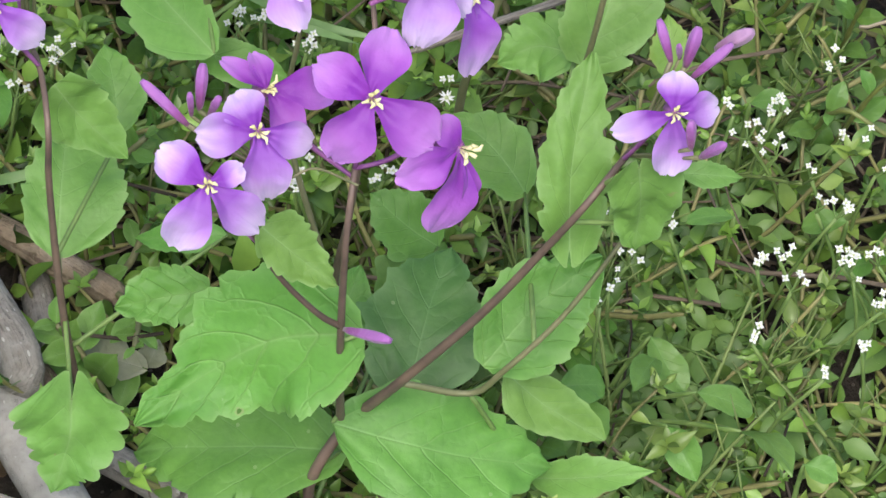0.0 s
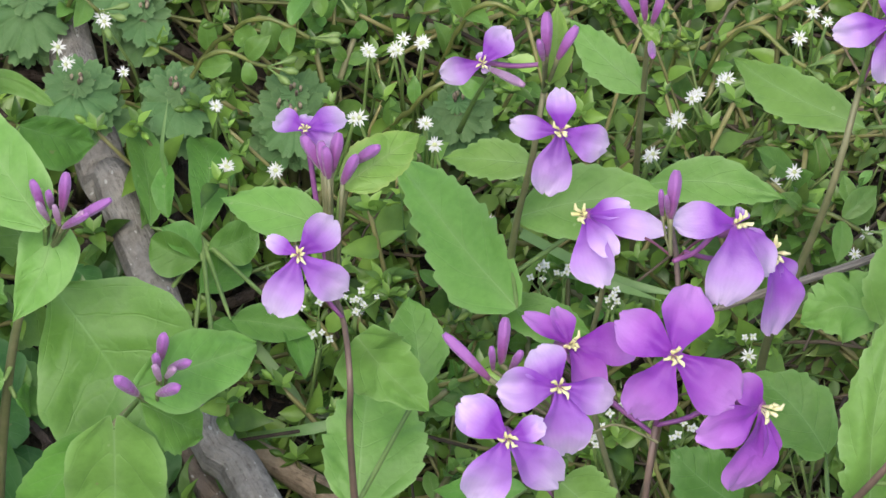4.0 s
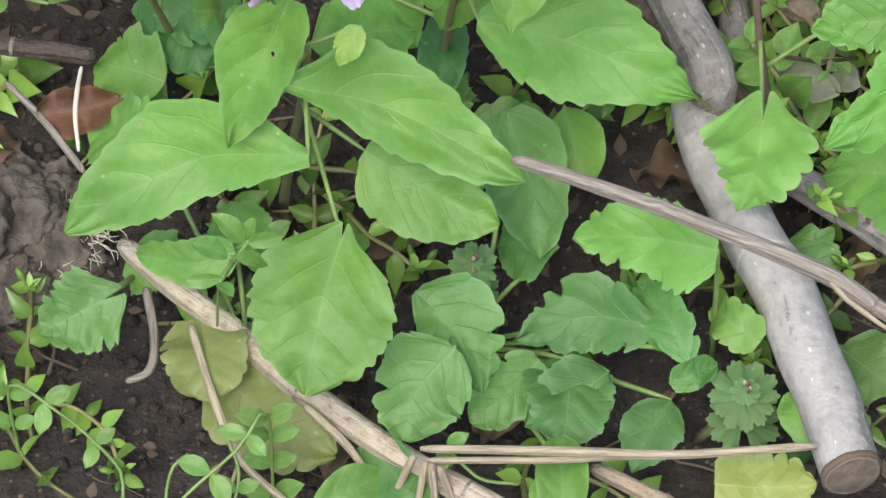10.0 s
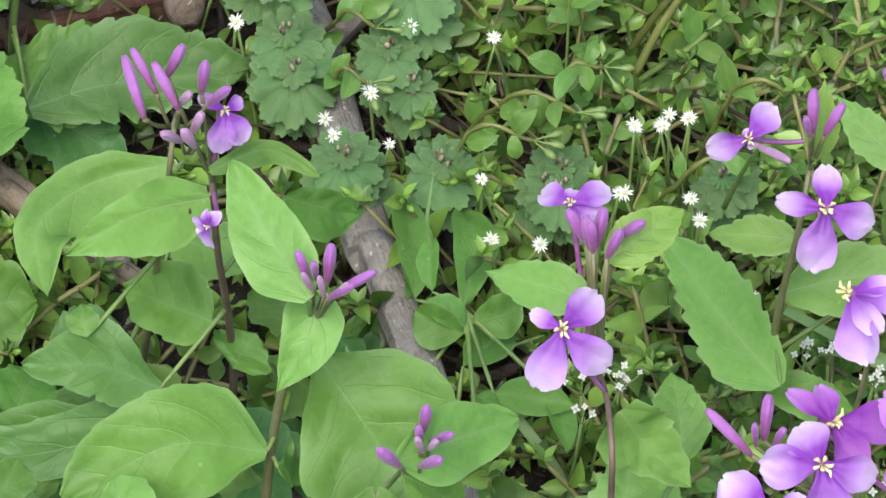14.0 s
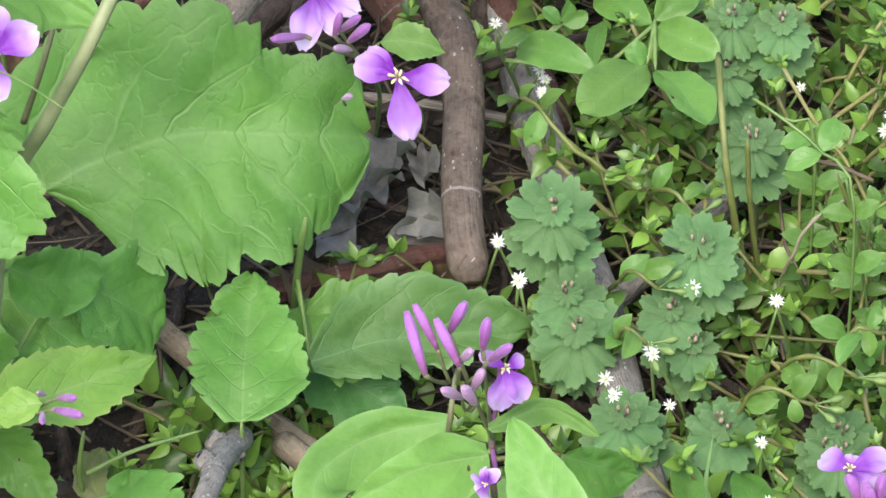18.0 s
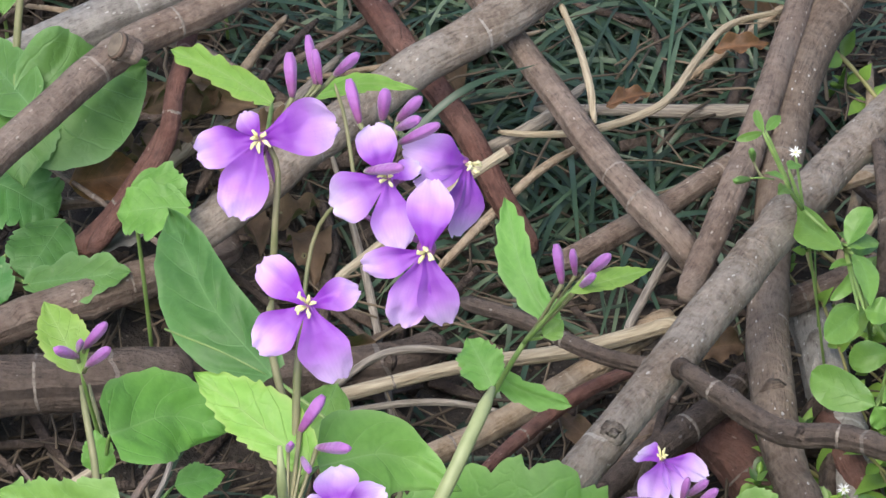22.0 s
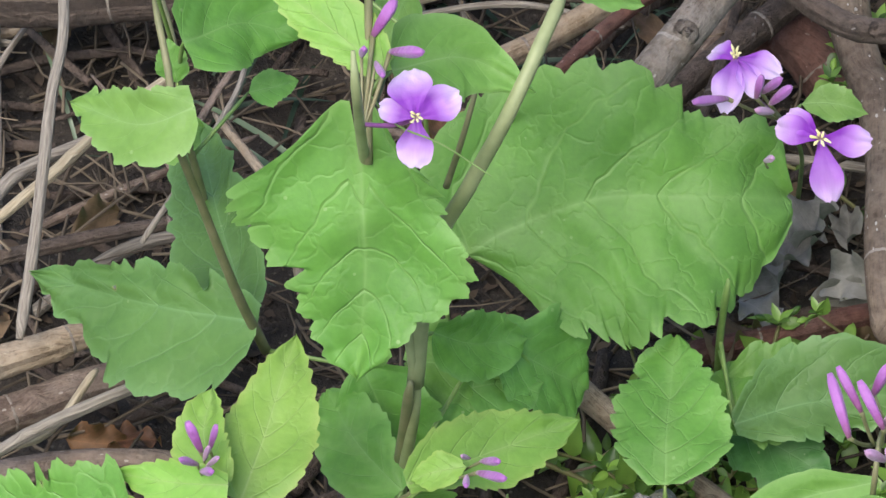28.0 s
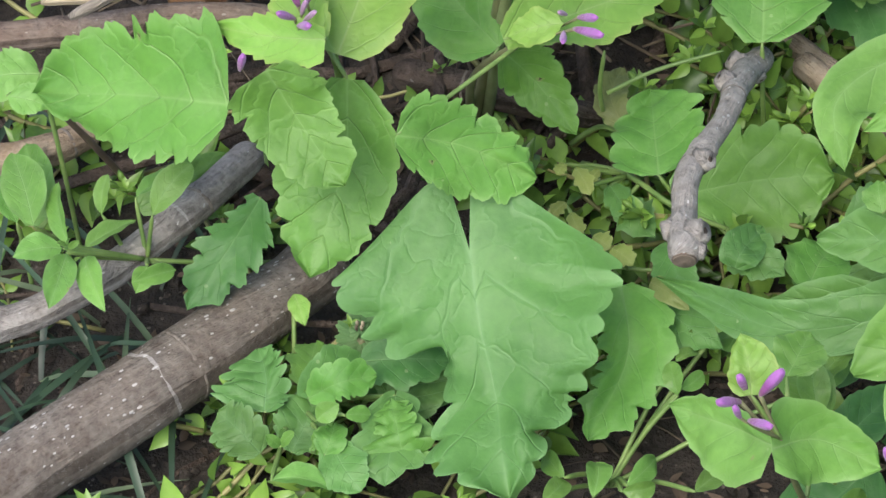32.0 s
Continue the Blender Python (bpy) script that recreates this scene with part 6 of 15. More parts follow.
frond(p, [(0.1379, 0.5004, 0.1400), (0.1392, 0.5007, 0.1290), (0.1394, 0.5003, 0.1180)], (0.0046, 0.0070, 0.0074, 0.0065, 0.0042, 0.0023, 0.0000), (0.0046, 0.0060, 0.0056, 0.0046, 0.0037, 0.0023, 0.0000), "bright", 79, back=0.1, teeth=5, deep=0.05)
stem(p, [(0.1335, 0.5054, 0.1291), (0.1379, 0.5004, 0.1400)], 0.0005, 0.0004, STEM_G, "petiole")
leaf(p, (0.1376, 0.5044, 0.1200), (0.1454, 0.5061, 0.1280), 0.0084, "heart", "bright", 80, roll=-10)
stem(p, [(0.1287, 0.5036, 0.1220), (0.1376, 0.5044, 0.1200)], 0.0005, 0.0004, STEM_G, "petiole")
frond(p, [(0.1254, 0.5195, 0.0580), (0.1327, 0.5170, 0.0510), (0.1437, 0.5134, 0.0440)], (0.0010, 0.0030, 0.0045, 0.0050, 0.0040, 0.0025, 0.0005), (0.0010, 0.0035, 0.0055, 0.0050, 0.0030, 0.0015, 0.0000), "bright", 81, teeth=6, deep=0.05)
stem(p, [(0.1180, 0.5140, 0.0600), (0.1254, 0.5195, 0.0580)], 0.0005, 0.0004, STEM_G, "petiole")
leaf(p, (0.1311, 0.5160, 0.0300), (0.1530, 0.5091, 0.0400), 0.0082, "lance", "bright", 82, fold=0.25)
stem(p, [(0.1180, 0.5140, 0.0600), (0.1311, 0.5160, 0.0300)], 0.0005, 0.0004, STEM_G, "petiole")
frond(p, [(0.0772, 0.5039, 0.1240), (0.0830, 0.5024, 0.1180), (0.0902, 0.4998, 0.1120)], (0.0028, 0.0051, 0.0056, 0.0047, 0.0028, 0.0011, 0.0000), (0.0019, 0.0037, 0.0042, 0.0042, 0.0028, 0.0014, 0.0000), "bright", 83, teeth=7, deep=0.1)
stem(p, [(0.0750, 0.5035, 0.1250), (0.0772, 0.5039, 0.1240)], 0.0005, 0.0004, STEM_G, "petiole")
frond(p, [(0.0745, 0.5396, 0.0600), (0.0654, 0.5389, 0.0590), (0.0572, 0.5381, 0.0580)], (0.0040, 0.0060, 0.0060, 0.0050, 0.0035, 0.0020, 0.0005), (0.0020, 0.0035, 0.0050, 0.0060, 0.0045, 0.0020, 0.0000), "quilted", 84, edge="coarse", teeth=6, deep=0.12)
stem(p, [(0.0952, 0.5145, 0.0570), (0.0745, 0.5396, 0.0600)], 0.0005, 0.0004, STEM_G, "petiole")
leaf(p, (0.1507, 0.5341, 0.1200), (0.1500, 0.5425, 0.1280), 0.0077, "lance", "young", 85)
stem(p, [(0.1431, 0.5170, 0.1280), (0.1507, 0.5341, 0.1200)], 0.0005, 0.0004, STEM_G, "petiole")
leaf(p, (0.1489, 0.5160, 0.1180), (0.1606, 0.5158, 0.1160), 0.0048, "lance", "bright", 86)
stem(p, [(0.1431, 0.5170, 0.1280), (0.1489, 0.5160, 0.1180)], 0.0005, 0.0004, STEM_G, "petiole")
leaf(p, (0.1315, 0.5504, 0.0700), (0.1190, 0.5628, 0.0780), 0.0127, "broad", "mid", 87)
stem(p, [(0.1278, 0.5120, 0.0770), (0.1315, 0.5504, 0.0700)], 0.0005, 0.0004, STEM_G, "petiole")
leaf(p, (0.1177, 0.5543, 0.0500), (0.1054, 0.5611, 0.0580), 0.0129, "broad", "mid", 88)
stem(p, [(0.0984, 0.5183, 0.0475), (0.1177, 0.5543, 0.0500)], 0.0005, 0.0004, STEM_G, "petiole")
leaf(p, (0.0931, 0.5300, 0.0500), (0.1019, 0.5436, 0.0600), 0.0122, "ovate", "mid", 89)
stem(p, [(0.0975, 0.5190, 0.0450), (0.0931, 0.5300, 0.0500)], 0.0005, 0.0004, STEM_G, "petiole")
leaf(p, (0.1103, 0.5541, 0.0300), (0.1210, 0.5631, 0.0400), 0.0136, "broad", "mid", 90)
stem(p, [(0.0937, 0.5227, 0.0150), (0.1103, 0.5541, 0.0300)], 0.0005, 0.0004, STEM_G, "petiole")
flower(p, (0.0944, 0.5091, 0.1500), [(72, 0.0116, 0.0091), (145, 0.0107, 0.0085), (238, 0.0123, 0.0096), (-38, 0.0131, 0.0101)], (0, -0.72, 0.7), DEEP, (0.0932, 0.5113, 0.1290), 91)
flower(p, (0.0764, 0.5096, 0.1420), [(120, 0.0073, 0.0079), (182, 0.0102, 0.0082), (-16, 0.0096, 0.0068), (-82, 0.0122, 0.0092)], (0, -0.72, 0.7), PALE, (0.0750, 0.5035, 0.1250), 92)
flower(p, (0.0677, 0.5024, 0.1380), [(142, 0.0099, 0.0079), (22, 0.0066, 0.0048), (243, 0.0123, 0.0087), (-43, 0.0121, 0.0079)], (0, -0.72, 0.7), PALE, (0.0770, 0.5034, 0.1201), 93)
flower(p, (0.0794, 0.5230, 0.1360), [(0, 0.0119, 0.0080), (105, 0.0067, 0.0044), (-62, 0.0096, 0.0069), (140, 0.0086, 0.0039)], (0.2, -0.6, 0.8), DEEP, (0.0930, 0.5104, 0.1276), 94)
flower(p, (0.1091, 0.5059, 0.1400), [(195, 0.0120, 0.0087), (-105, 0.0151, 0.0092), (130, 0.0080, 0.0058), (-80, 0.0122, 0.0049)], (0.55, -0.7, 0.45), DEEP, (0.0932, 0.5113, 0.1290), 95)
stem(p, [(0.0920, 0.5007, 0.1380), (0.0860, 0.5077, 0.1340), (0.0815, 0.5071, 0.1320)], 0.00023, 0.00023, STEM_B)
bud(p, (0.0656, 0.5146, 0.1380), (0.0582, 0.5195, 0.1440), 0.0013, BUDM, (0.0815, 0.5071, 0.1320))
bud(p, (0.0677, 0.5177, 0.1380), (0.0685, 0.5226, 0.1440), 0.0012, BUDM, (0.0815, 0.5071, 0.1320))
bud(p, (0.0663, 0.5166, 0.1380), (0.0658, 0.5165, 0.1440), 0.0008, BUDM, (0.0815, 0.5071, 0.1320))
bud(p, (0.0692, 0.5164, 0.1380), (0.0705, 0.5154, 0.1440), 0.0010, BUDM, (0.0815, 0.5071, 0.1320))
flower(p, (0.1431, 0.5034, 0.1500), [(86, 0.0068, 0.0069), (5, 0.0077, 0.0063), (264, 0.0108, 0.0075), (196, 0.0108, 0.0054)], (0, -0.72, 0.7), PALE, (0.1371, 0.5091, 0.1306), 96)
bud(p, (0.1444, 0.5156, 0.1480), (0.1424, 0.5197, 0.1540), 0.0012, BUDM, (0.1393, 0.5117, 0.1303))
bud(p, (0.1466, 0.5144, 0.1480), (0.1487, 0.5177, 0.1540), 0.0013, BUDM, (0.1393, 0.5117, 0.1303))
bud(p, (0.1472, 0.5119, 0.1480), (0.1537, 0.5139, 0.1540), 0.0012, BUDM, (0.1387, 0.5109, 0.1306))
bud(p, (0.1459, 0.5162, 0.1480), (0.1449, 0.5142, 0.1540), 0.0007, BUDM, (0.1400, 0.5126, 0.1299))
bud(p, (0.1463, 0.4955, 0.1480), (0.1494, 0.4933, 0.1540), 0.0011, BUDM, (0.1381, 0.5100, 0.1310))
bud(p, (0.1451, 0.4973, 0.1480), (0.1446, 0.4983, 0.1540), 0.0011, BUDM, (0.1381, 0.5100, 0.1310))
bud(p, (0.1522, 0.5177, 0.1480), (0.1574, 0.5164, 0.1540), 0.0016, BUDP)
bud(p, (0.0926, 0.5035, 0.0950), (0.0993, 0.4964, 0.1010), 0.0013, BUDM)
p = thing("violet_cress_plant", (0.1088, 0.5542, 0.0000), "violet cress with bright purple flowers above the leaves", "flowering plant", "violet cress plants")
stem(p, [(0.1088, 0.5542, 0.0000), (0.0966, 0.5364, 0.0600), (0.0958, 0.5271, 0.0950), (0.0959, 0.5220, 0.1200), (0.0980, 0.5307, 0.1390), (0.0977, 0.5446, 0.1430)], 0.00085, 0.00047, STEM_P)
stem(p, [(0.0966, 0.5364, 0.0600), (0.0872, 0.5472, 0.0950), (0.0876, 0.5452, 0.1250), (0.0857, 0.5450, 0.1400)], 0.00063, 0.00039, STEM_B)
stem(p, [(0.0953, 0.5238, 0.1560), (0.1013, 0.5335, 0.1500), (0.1048, 0.5330, 0.1520)], 0.00023, 0.00023, STEM_R)
stem(p, [(0.0946, 0.5233, 0.1580), (0.0920, 0.5338, 0.1500), (0.0871, 0.5386, 0.1460)], 0.00023, 0.00023, STEM_R)
flower(p, (0.1055, 0.5279, 0.1600), [(176, 0.0099, 0.0068), (-98, 0.0132, 0.0097), (-50, 0.0104, 0.0058), (60, 0.0033, 0.0028)], (0.3, -0.5, 0.8), PALE, (0.0953, 0.5238, 0.1560), 97)
flower(p, (0.1122, 0.5302, 0.1500), [(-75, 0.0143, 0.0088), (190, 0.0057, 0.0058), (-45, 0.0076, 0.0039), (140, 0.0057, 0.0039)], (0.35, -0.6, 0.7), MIDV, (0.0976, 0.5275, 0.1538), 98)
flower(p, (0.0827, 0.5390, 0.1500), [(-82, 0.0119, 0.0084), (-14, 0.0129, 0.0054), (10, 0.0076, 0.0039), (-55, 0.0086, 0.0049)], (-0.5, -0.5, 0.75), PALE, (0.0914, 0.5344, 0.1495), 99)
bud(p, (0.0944, 0.5260, 0.1640), (0.0954, 0.5310, 0.1700), 0.0013, BUDM, (0.0946, 0.5233, 0.1580))
bud(p, (0.0931, 0.5266, 0.1640), (0.0925, 0.5269, 0.1700), 0.0007, BUDM, (0.0946, 0.5233, 0.1580))
bud(p, (0.0940, 0.5266, 0.1640), (0.0933, 0.5257, 0.1700), 0.0006, BUDM, (0.0946, 0.5233, 0.1580))

# violet cress farther back
p = thing("violet_cress_plant", (0.1379, 0.5937, 0.0000), "violet cress with pale flowers and lance leaves", "flowering plant", "violet cress plants")
stem(p, [(0.1289, 0.6037, 0.0000), (0.1247, 0.5822, 0.0600), (0.1271, 0.5775, 0.0850), (0.1309, 0.5742, 0.1150), (0.1358, 0.5854, 0.1290), (0.1407, 0.6010, 0.1280)], 0.00106, 0.00057, STEM_B)
stem(p, [(0.1289, 0.6037, 0.0000), (0.1372, 0.5852, 0.0200), (0.1392, 0.5827, 0.0300), (0.1429, 0.5680, 0.0800), (0.1447, 0.5647, 0.1150), (0.1473, 0.5729, 0.1190), (0.1510, 0.5856, 0.1180)], 0.00075, 0.00050, STEM_B)
leaf(p, (0.1395, 0.5923, 0.1100), (0.1185, 0.6154, 0.1040), 0.0097, "lance", "bright", 100, roll=-12)
stem(p, [(0.1510, 0.5856, 0.1180), (0.1395, 0.5923, 0.1100)], 0.0005, 0.0004, STEM_G, "petiole")
frond(p, [(0.1457, 0.5792, 0.0700), (0.1507, 0.5854, 0.0800), (0.1541, 0.5998, 0.0900)], (0.0031, 0.0062, 0.0078, 0.0072, 0.0052, 0.0031, 0.0005), (0.0041, 0.0067, 0.0083, 0.0098, 0.0083, 0.0041, 0.0010), "bright", 101, edge="coarse", teeth=6, deep=0.09)
stem(p, [(0.1420, 0.5717, 0.0675), (0.1457, 0.5792, 0.0700)], 0.0005, 0.0004, STEM_G, "petiole")
frond(p, [(0.1458, 0.5852, 0.0660), (0.1393, 0.5900, 0.0630), (0.1320, 0.5887, 0.0600)], (0.0021, 0.0042, 0.0063, 0.0068, 0.0042, 0.0021, 0.0000), (0.0021, 0.0052, 0.0068, 0.0063, 0.0047, 0.0021, 0.0000), "bright", 102, edge="coarse", teeth=5, deep=0.08)
stem(p, [(0.1415, 0.5735, 0.0612), (0.1458, 0.5852, 0.0660)], 0.0005, 0.0004, STEM_G, "petiole")
leaf(p, (0.1365, 0.5846, 0.1400), (0.1503, 0.5770, 0.1320), 0.0059, "lance", "bright", 103)
stem(p, [(0.1358, 0.5854, 0.1290), (0.1365, 0.5846, 0.1400)], 0.0005, 0.0004, STEM_G, "petiole")
flower(p, (0.1383, 0.5804, 0.1500), [(188, 0.0100, 0.0066), (85, 0.0068, 0.0056), (-32, 0.0079, 0.0036), (-95, 0.0105, 0.0063)], (0, -0.72, 0.7), PALE, (0.1358, 0.5854, 0.1290), 105)
flower(p, (0.1502, 0.5681, 0.1460), [(100, 0.0061, 0.0061), (30, 0.0069, 0.0056), (215, 0.0074, 0.0066), (-70, 0.0069, 0.0061)], (0, -0.72, 0.7), PALE, (0.1477, 0.5745, 0.1189), 106)
flower(p, (0.1578, 0.5656, 0.1400), [(-78, 0.0124, 0.0072), (-40, 0.0089, 0.0053), (195, 0.0070, 0.0072), (-110, 0.0070, 0.0051)], (0.3, -0.6, 0.7), MIDV, (0.1482, 0.5761, 0.1187), 107)
bud(p, (0.1380, 0.5931, 0.1500), (0.1370, 0.5948, 0.1560), 0.0011, BUDM, (0.1376, 0.5912, 0.1286))
bud(p, (0.1406, 0.5939, 0.1500), (0.1410, 0.5940, 0.1560), 0.0010, BUDM, (0.1382, 0.5932, 0.1285))
bud(p, (0.1404, 0.5889, 0.1500), (0.1449, 0.5897, 0.1560), 0.0011, BUDM, (0.1370, 0.5893, 0.1288))
bud(p, (0.1457, 0.5702, 0.1500), (0.1460, 0.5738, 0.1560), 0.0013, BUDM, (0.1358, 0.5854, 0.1290))
bud(p, (0.1488, 0.5720, 0.1500), (0.1510, 0.5709, 0.1560), 0.0010, BUDM, (0.1358, 0.5854, 0.1290))
leaf(p, (0.1378, 0.5922, 0.1460), (0.1338, 0.5972, 0.1480), 0.0049, "lance", "young", 108)
stem(p, [(0.1376, 0.5912, 0.1286), (0.1378, 0.5922, 0.1460)], 0.0005, 0.0004, STEM_G, "petiole")
p = thing("violet_cress_plant", (0.0836, 0.6236, 0.0000), "slender violet cress with pale lilac flowers", "flowering plant", "violet cress plants")
stem(p, [(0.0808, 0.6237, 0.0000), (0.0791, 0.6068, 0.0450), (0.0793, 0.6008, 0.0750), (0.0806, 0.5953, 0.1000), (0.0826, 0.6017, 0.1110), (0.0845, 0.6112, 0.1080)], 0.00100, 0.00050, STEM_B)
frond(p, [(0.0796, 0.5922, 0.0620), (0.0699, 0.6096, 0.0610), (0.0592, 0.6320, 0.0600)], (0.0021, 0.0063, 0.0084, 0.0063, 0.0037, 0.0016, 0.0000), (0.0011, 0.0042, 0.0063, 0.0079, 0.0063, 0.0032, 0.0000), "bright", 109, teeth=9, deep=0.08)
stem(p, [(0.0792, 0.6030, 0.0637), (0.0796, 0.5922, 0.0620)], 0.0005, 0.0004, STEM_G, "petiole")
leaf(p, (0.0822, 0.5974, 0.0960), (0.0652, 0.6031, 0.0920), 0.0080, "lance", "bright", 110)
stem(p, [(0.0805, 0.5960, 0.0969), (0.0822, 0.5974, 0.0960)], 0.0005, 0.0004, STEM_G, "petiole")
leaf(p, (0.0790, 0.6037, 0.0740), (0.1089, 0.6032, 0.0800), 0.0135, "lance", "bright", 111)
stem(p, [(0.0793, 0.6008, 0.0750), (0.0790, 0.6037, 0.0740)], 0.0005, 0.0004, STEM_G, "petiole")
leaf(p, (0.1063, 0.6234, 0.0600), (0.1326, 0.6171, 0.0620), 0.0096, "lance", "bright", 112)
stem(p, [(0.0792, 0.6045, 0.0563), (0.1063, 0.6234, 0.0600)], 0.0005, 0.0004, STEM_G, "petiole")
leaf(p, (0.0775, 0.6034, 0.0500), (0.0950, 0.5986, 0.0460), 0.0090, "ovate", "mid", 113)
stem(p, [(0.0791, 0.6060, 0.0488), (0.0775, 0.6034, 0.0500)], 0.0005, 0.0004, STEM_G, "petiole")
flower(p, (0.0840, 0.5860, 0.1180), [(90, 0.0076, 0.0057), (172, 0.0089, 0.0047), (-22, 0.0093, 0.0073), (256, 0.0117, 0.0079)], (0, -0.72, 0.7), PALE, (0.0818, 0.5993, 0.1069), 114)
flower(p, (0.0720, 0.6079, 0.1120), [(52, 0.0078, 0.0062), (196, 0.0078, 0.0056), (100, 0.0020, 0.0021), (-60, 0.0020, 0.0021)], (0, -0.72, 0.7), PALE, (0.0845, 0.6112, 0.1080), 115)
bud(p, (0.0732, 0.6065, 0.1120), (0.0783, 0.5971, 0.1180), 0.0011, BUDP)
bud(p, (0.0811, 0.5910, 0.1320), (0.0812, 0.5959, 0.1380), 0.0013, BUDM, (0.0826, 0.6017, 0.1110))
bud(p, (0.0830, 0.5904, 0.1320), (0.0861, 0.5924, 0.1380), 0.0013, BUDM, (0.0826, 0.6017, 0.1110))
bud(p, (0.0805, 0.5901, 0.1320), (0.0793, 0.5893, 0.1380), 0.0009, BUDM, (0.0826, 0.6017, 0.1110))
leaf(p, (0.0828, 0.5967, 0.1180), (0.0838, 0.6022, 0.1340), 0.0060, "lance", "young", 116)
stem(p, [(0.0826, 0.6017, 0.1110), (0.0828, 0.5967, 0.1180)], 0.0005, 0.0004, STEM_G, "petiole")
stem(p, [(0.0719, 0.6379, 0.0600), (0.0730, 0.6231, 0.0860), (0.0746, 0.6131, 0.1040)], 0.00060, 0.00034, STEM_G)
p = thing("violet_cress_plant", (0.1111, 0.6550, -0.0000), "slender violet cress in bud", "flowering plant", "violet cress plants")
stem(p, [(0.1100, 0.6491, 0.0000), (0.1053, 0.6298, 0.0600), (0.1040, 0.6229, 0.0900), (0.1029, 0.6177, 0.1080)], 0.00077, 0.00051, STEM_B)
leaf(p, (0.1050, 0.6230, 0.0860), (0.0910, 0.6370, 0.0920), 0.0084, "lance", "bright", 117, roll=-12)
leaf(p, (0.1022, 0.6145, 0.1100), (0.1042, 0.6153, 0.1120), 0.0046, "ovate", "young", 118)
stem(p, [(0.1029, 0.6177, 0.1080), (0.1022, 0.6145, 0.1100)], 0.0005, 0.0004, STEM_G, "petiole")
bud(p, (0.1011, 0.6205, 0.1080), (0.0973, 0.6227, 0.1140), 0.0011, BUDM, (0.1029, 0.6177, 0.1080))
bud(p, (0.1027, 0.6212, 0.1080), (0.1020, 0.6233, 0.1140), 0.0010, BUDM, (0.1029, 0.6177, 0.1080))
bud(p, (0.1039, 0.6204, 0.1080), (0.1057, 0.6225, 0.1140), 0.0011, BUDM, (0.1029, 0.6177, 0.1080))
bud(p, (0.1034, 0.6170, 0.1080), (0.1023, 0.6067, 0.1140), 0.0009, BUDM, (0.1029, 0.6177, 0.1080))

# violet cress by the grey branch
p = thing("violet_cress_plant", (0.0549, 0.5548, 0.0000), "slender violet cress with heart-shaped leaves clasping the stem", "flowering plant", "violet cress plants")
stem(p, [(0.0555, 0.5548, 0.0000), (0.0515, 0.5472, 0.0250), (0.0483, 0.5452, 0.0520), (0.0458, 0.5459, 0.0840), (0.0454, 0.5457, 0.1000), (0.0448, 0.5587, 0.1010), (0.0424, 0.5702, 0.0980)], 0.00089, 0.00049, STEM_P)
frond(p, [(0.0491, 0.5277, 0.0450), (0.0485, 0.5252, 0.0355), (0.0458, 0.5212, 0.0260)], (0.0061, 0.0092, 0.0097, 0.0087, 0.0056, 0.0031, 0.0005), (0.0081, 0.0107, 0.0102, 0.0076, 0.0051, 0.0025, 0.0005), "bright", 119, back=0.33, edge="scallop", teeth=6, deep=0.13)
stem(p, [(0.0491, 0.5457, 0.0453), (0.0491, 0.5277, 0.0450)], 0.0005, 0.0004, STEM_G, "petiole")
frond(p, [(0.0485, 0.5556, 0.0540), (0.0495, 0.5653, 0.0580), (0.0517, 0.5778, 0.0620)], (0.0041, 0.0056, 0.0067, 0.0067, 0.0046, 0.0026, 0.0005), (0.0062, 0.0092, 0.0113, 0.0118, 0.0092, 0.0051, 0.0010), "bright", 120, back=0.1, teeth=8, deep=0.05)
stem(p, [(0.0480, 0.5453, 0.0560), (0.0485, 0.5556, 0.0540)], 0.0005, 0.0004, STEM_G, "petiole")
frond(p, [(0.0471, 0.5554, 0.1000), (0.0517, 0.5556, 0.0910), (0.0601, 0.5526, 0.0820)], (0.0035, 0.0049, 0.0059, 0.0059, 0.0040, 0.0020, 0.0000), (0.0030, 0.0059, 0.0074, 0.0059, 0.0030, 0.0015, 0.0000), "bright", 121, teeth=6, deep=0.06)
leaf(p, (0.0603, 0.5704, 0.0660), (0.0587, 0.5857, 0.0740), 0.0108, "ovate", "mid", 122)
stem(p, [(0.0473, 0.5455, 0.0640), (0.0603, 0.5704, 0.0660)], 0.0005, 0.0004, STEM_G, "petiole")
leaf(p, (0.0436, 0.5697, 0.1120), (0.0241, 0.5810, 0.1080), 0.0099, "lance", "bright", 123)
stem(p, [(0.0433, 0.5659, 0.0991), (0.0436, 0.5697, 0.1120)], 0.0005, 0.0004, STEM_G, "petiole")
leaf(p, (0.0445, 0.5719, 0.1200), (0.0587, 0.5807, 0.1240), 0.0093, "ovate", "young", 124)
stem(p, [(0.0433, 0.5659, 0.0991), (0.0445, 0.5719, 0.1200)], 0.0005, 0.0004, STEM_G, "petiole")
flower(p, (0.0366, 0.5573, 0.1200), [(42, 0.0089, 0.0073), (152, 0.0061, 0.0035), (248, 0.0114, 0.0077), (-42, 0.0111, 0.0073)], (0, -0.72, 0.7), PALE, (0.0448, 0.5587, 0.1010), 125)
flower(p, (0.0387, 0.5786, 0.1280), [(150, 0.0064, 0.0052), (20, 0.0075, 0.0056), (-30, 0.0059, 0.0061), (80, 0.0029, 0.0030)], (-0.1, -0.4, 0.9), PALE, (0.0430, 0.5673, 0.0987), 126)
bud(p, (0.0415, 0.5730, 0.1240), (0.0380, 0.5755, 0.1300), 0.0014, BUDM, (0.0430, 0.5673, 0.0987))
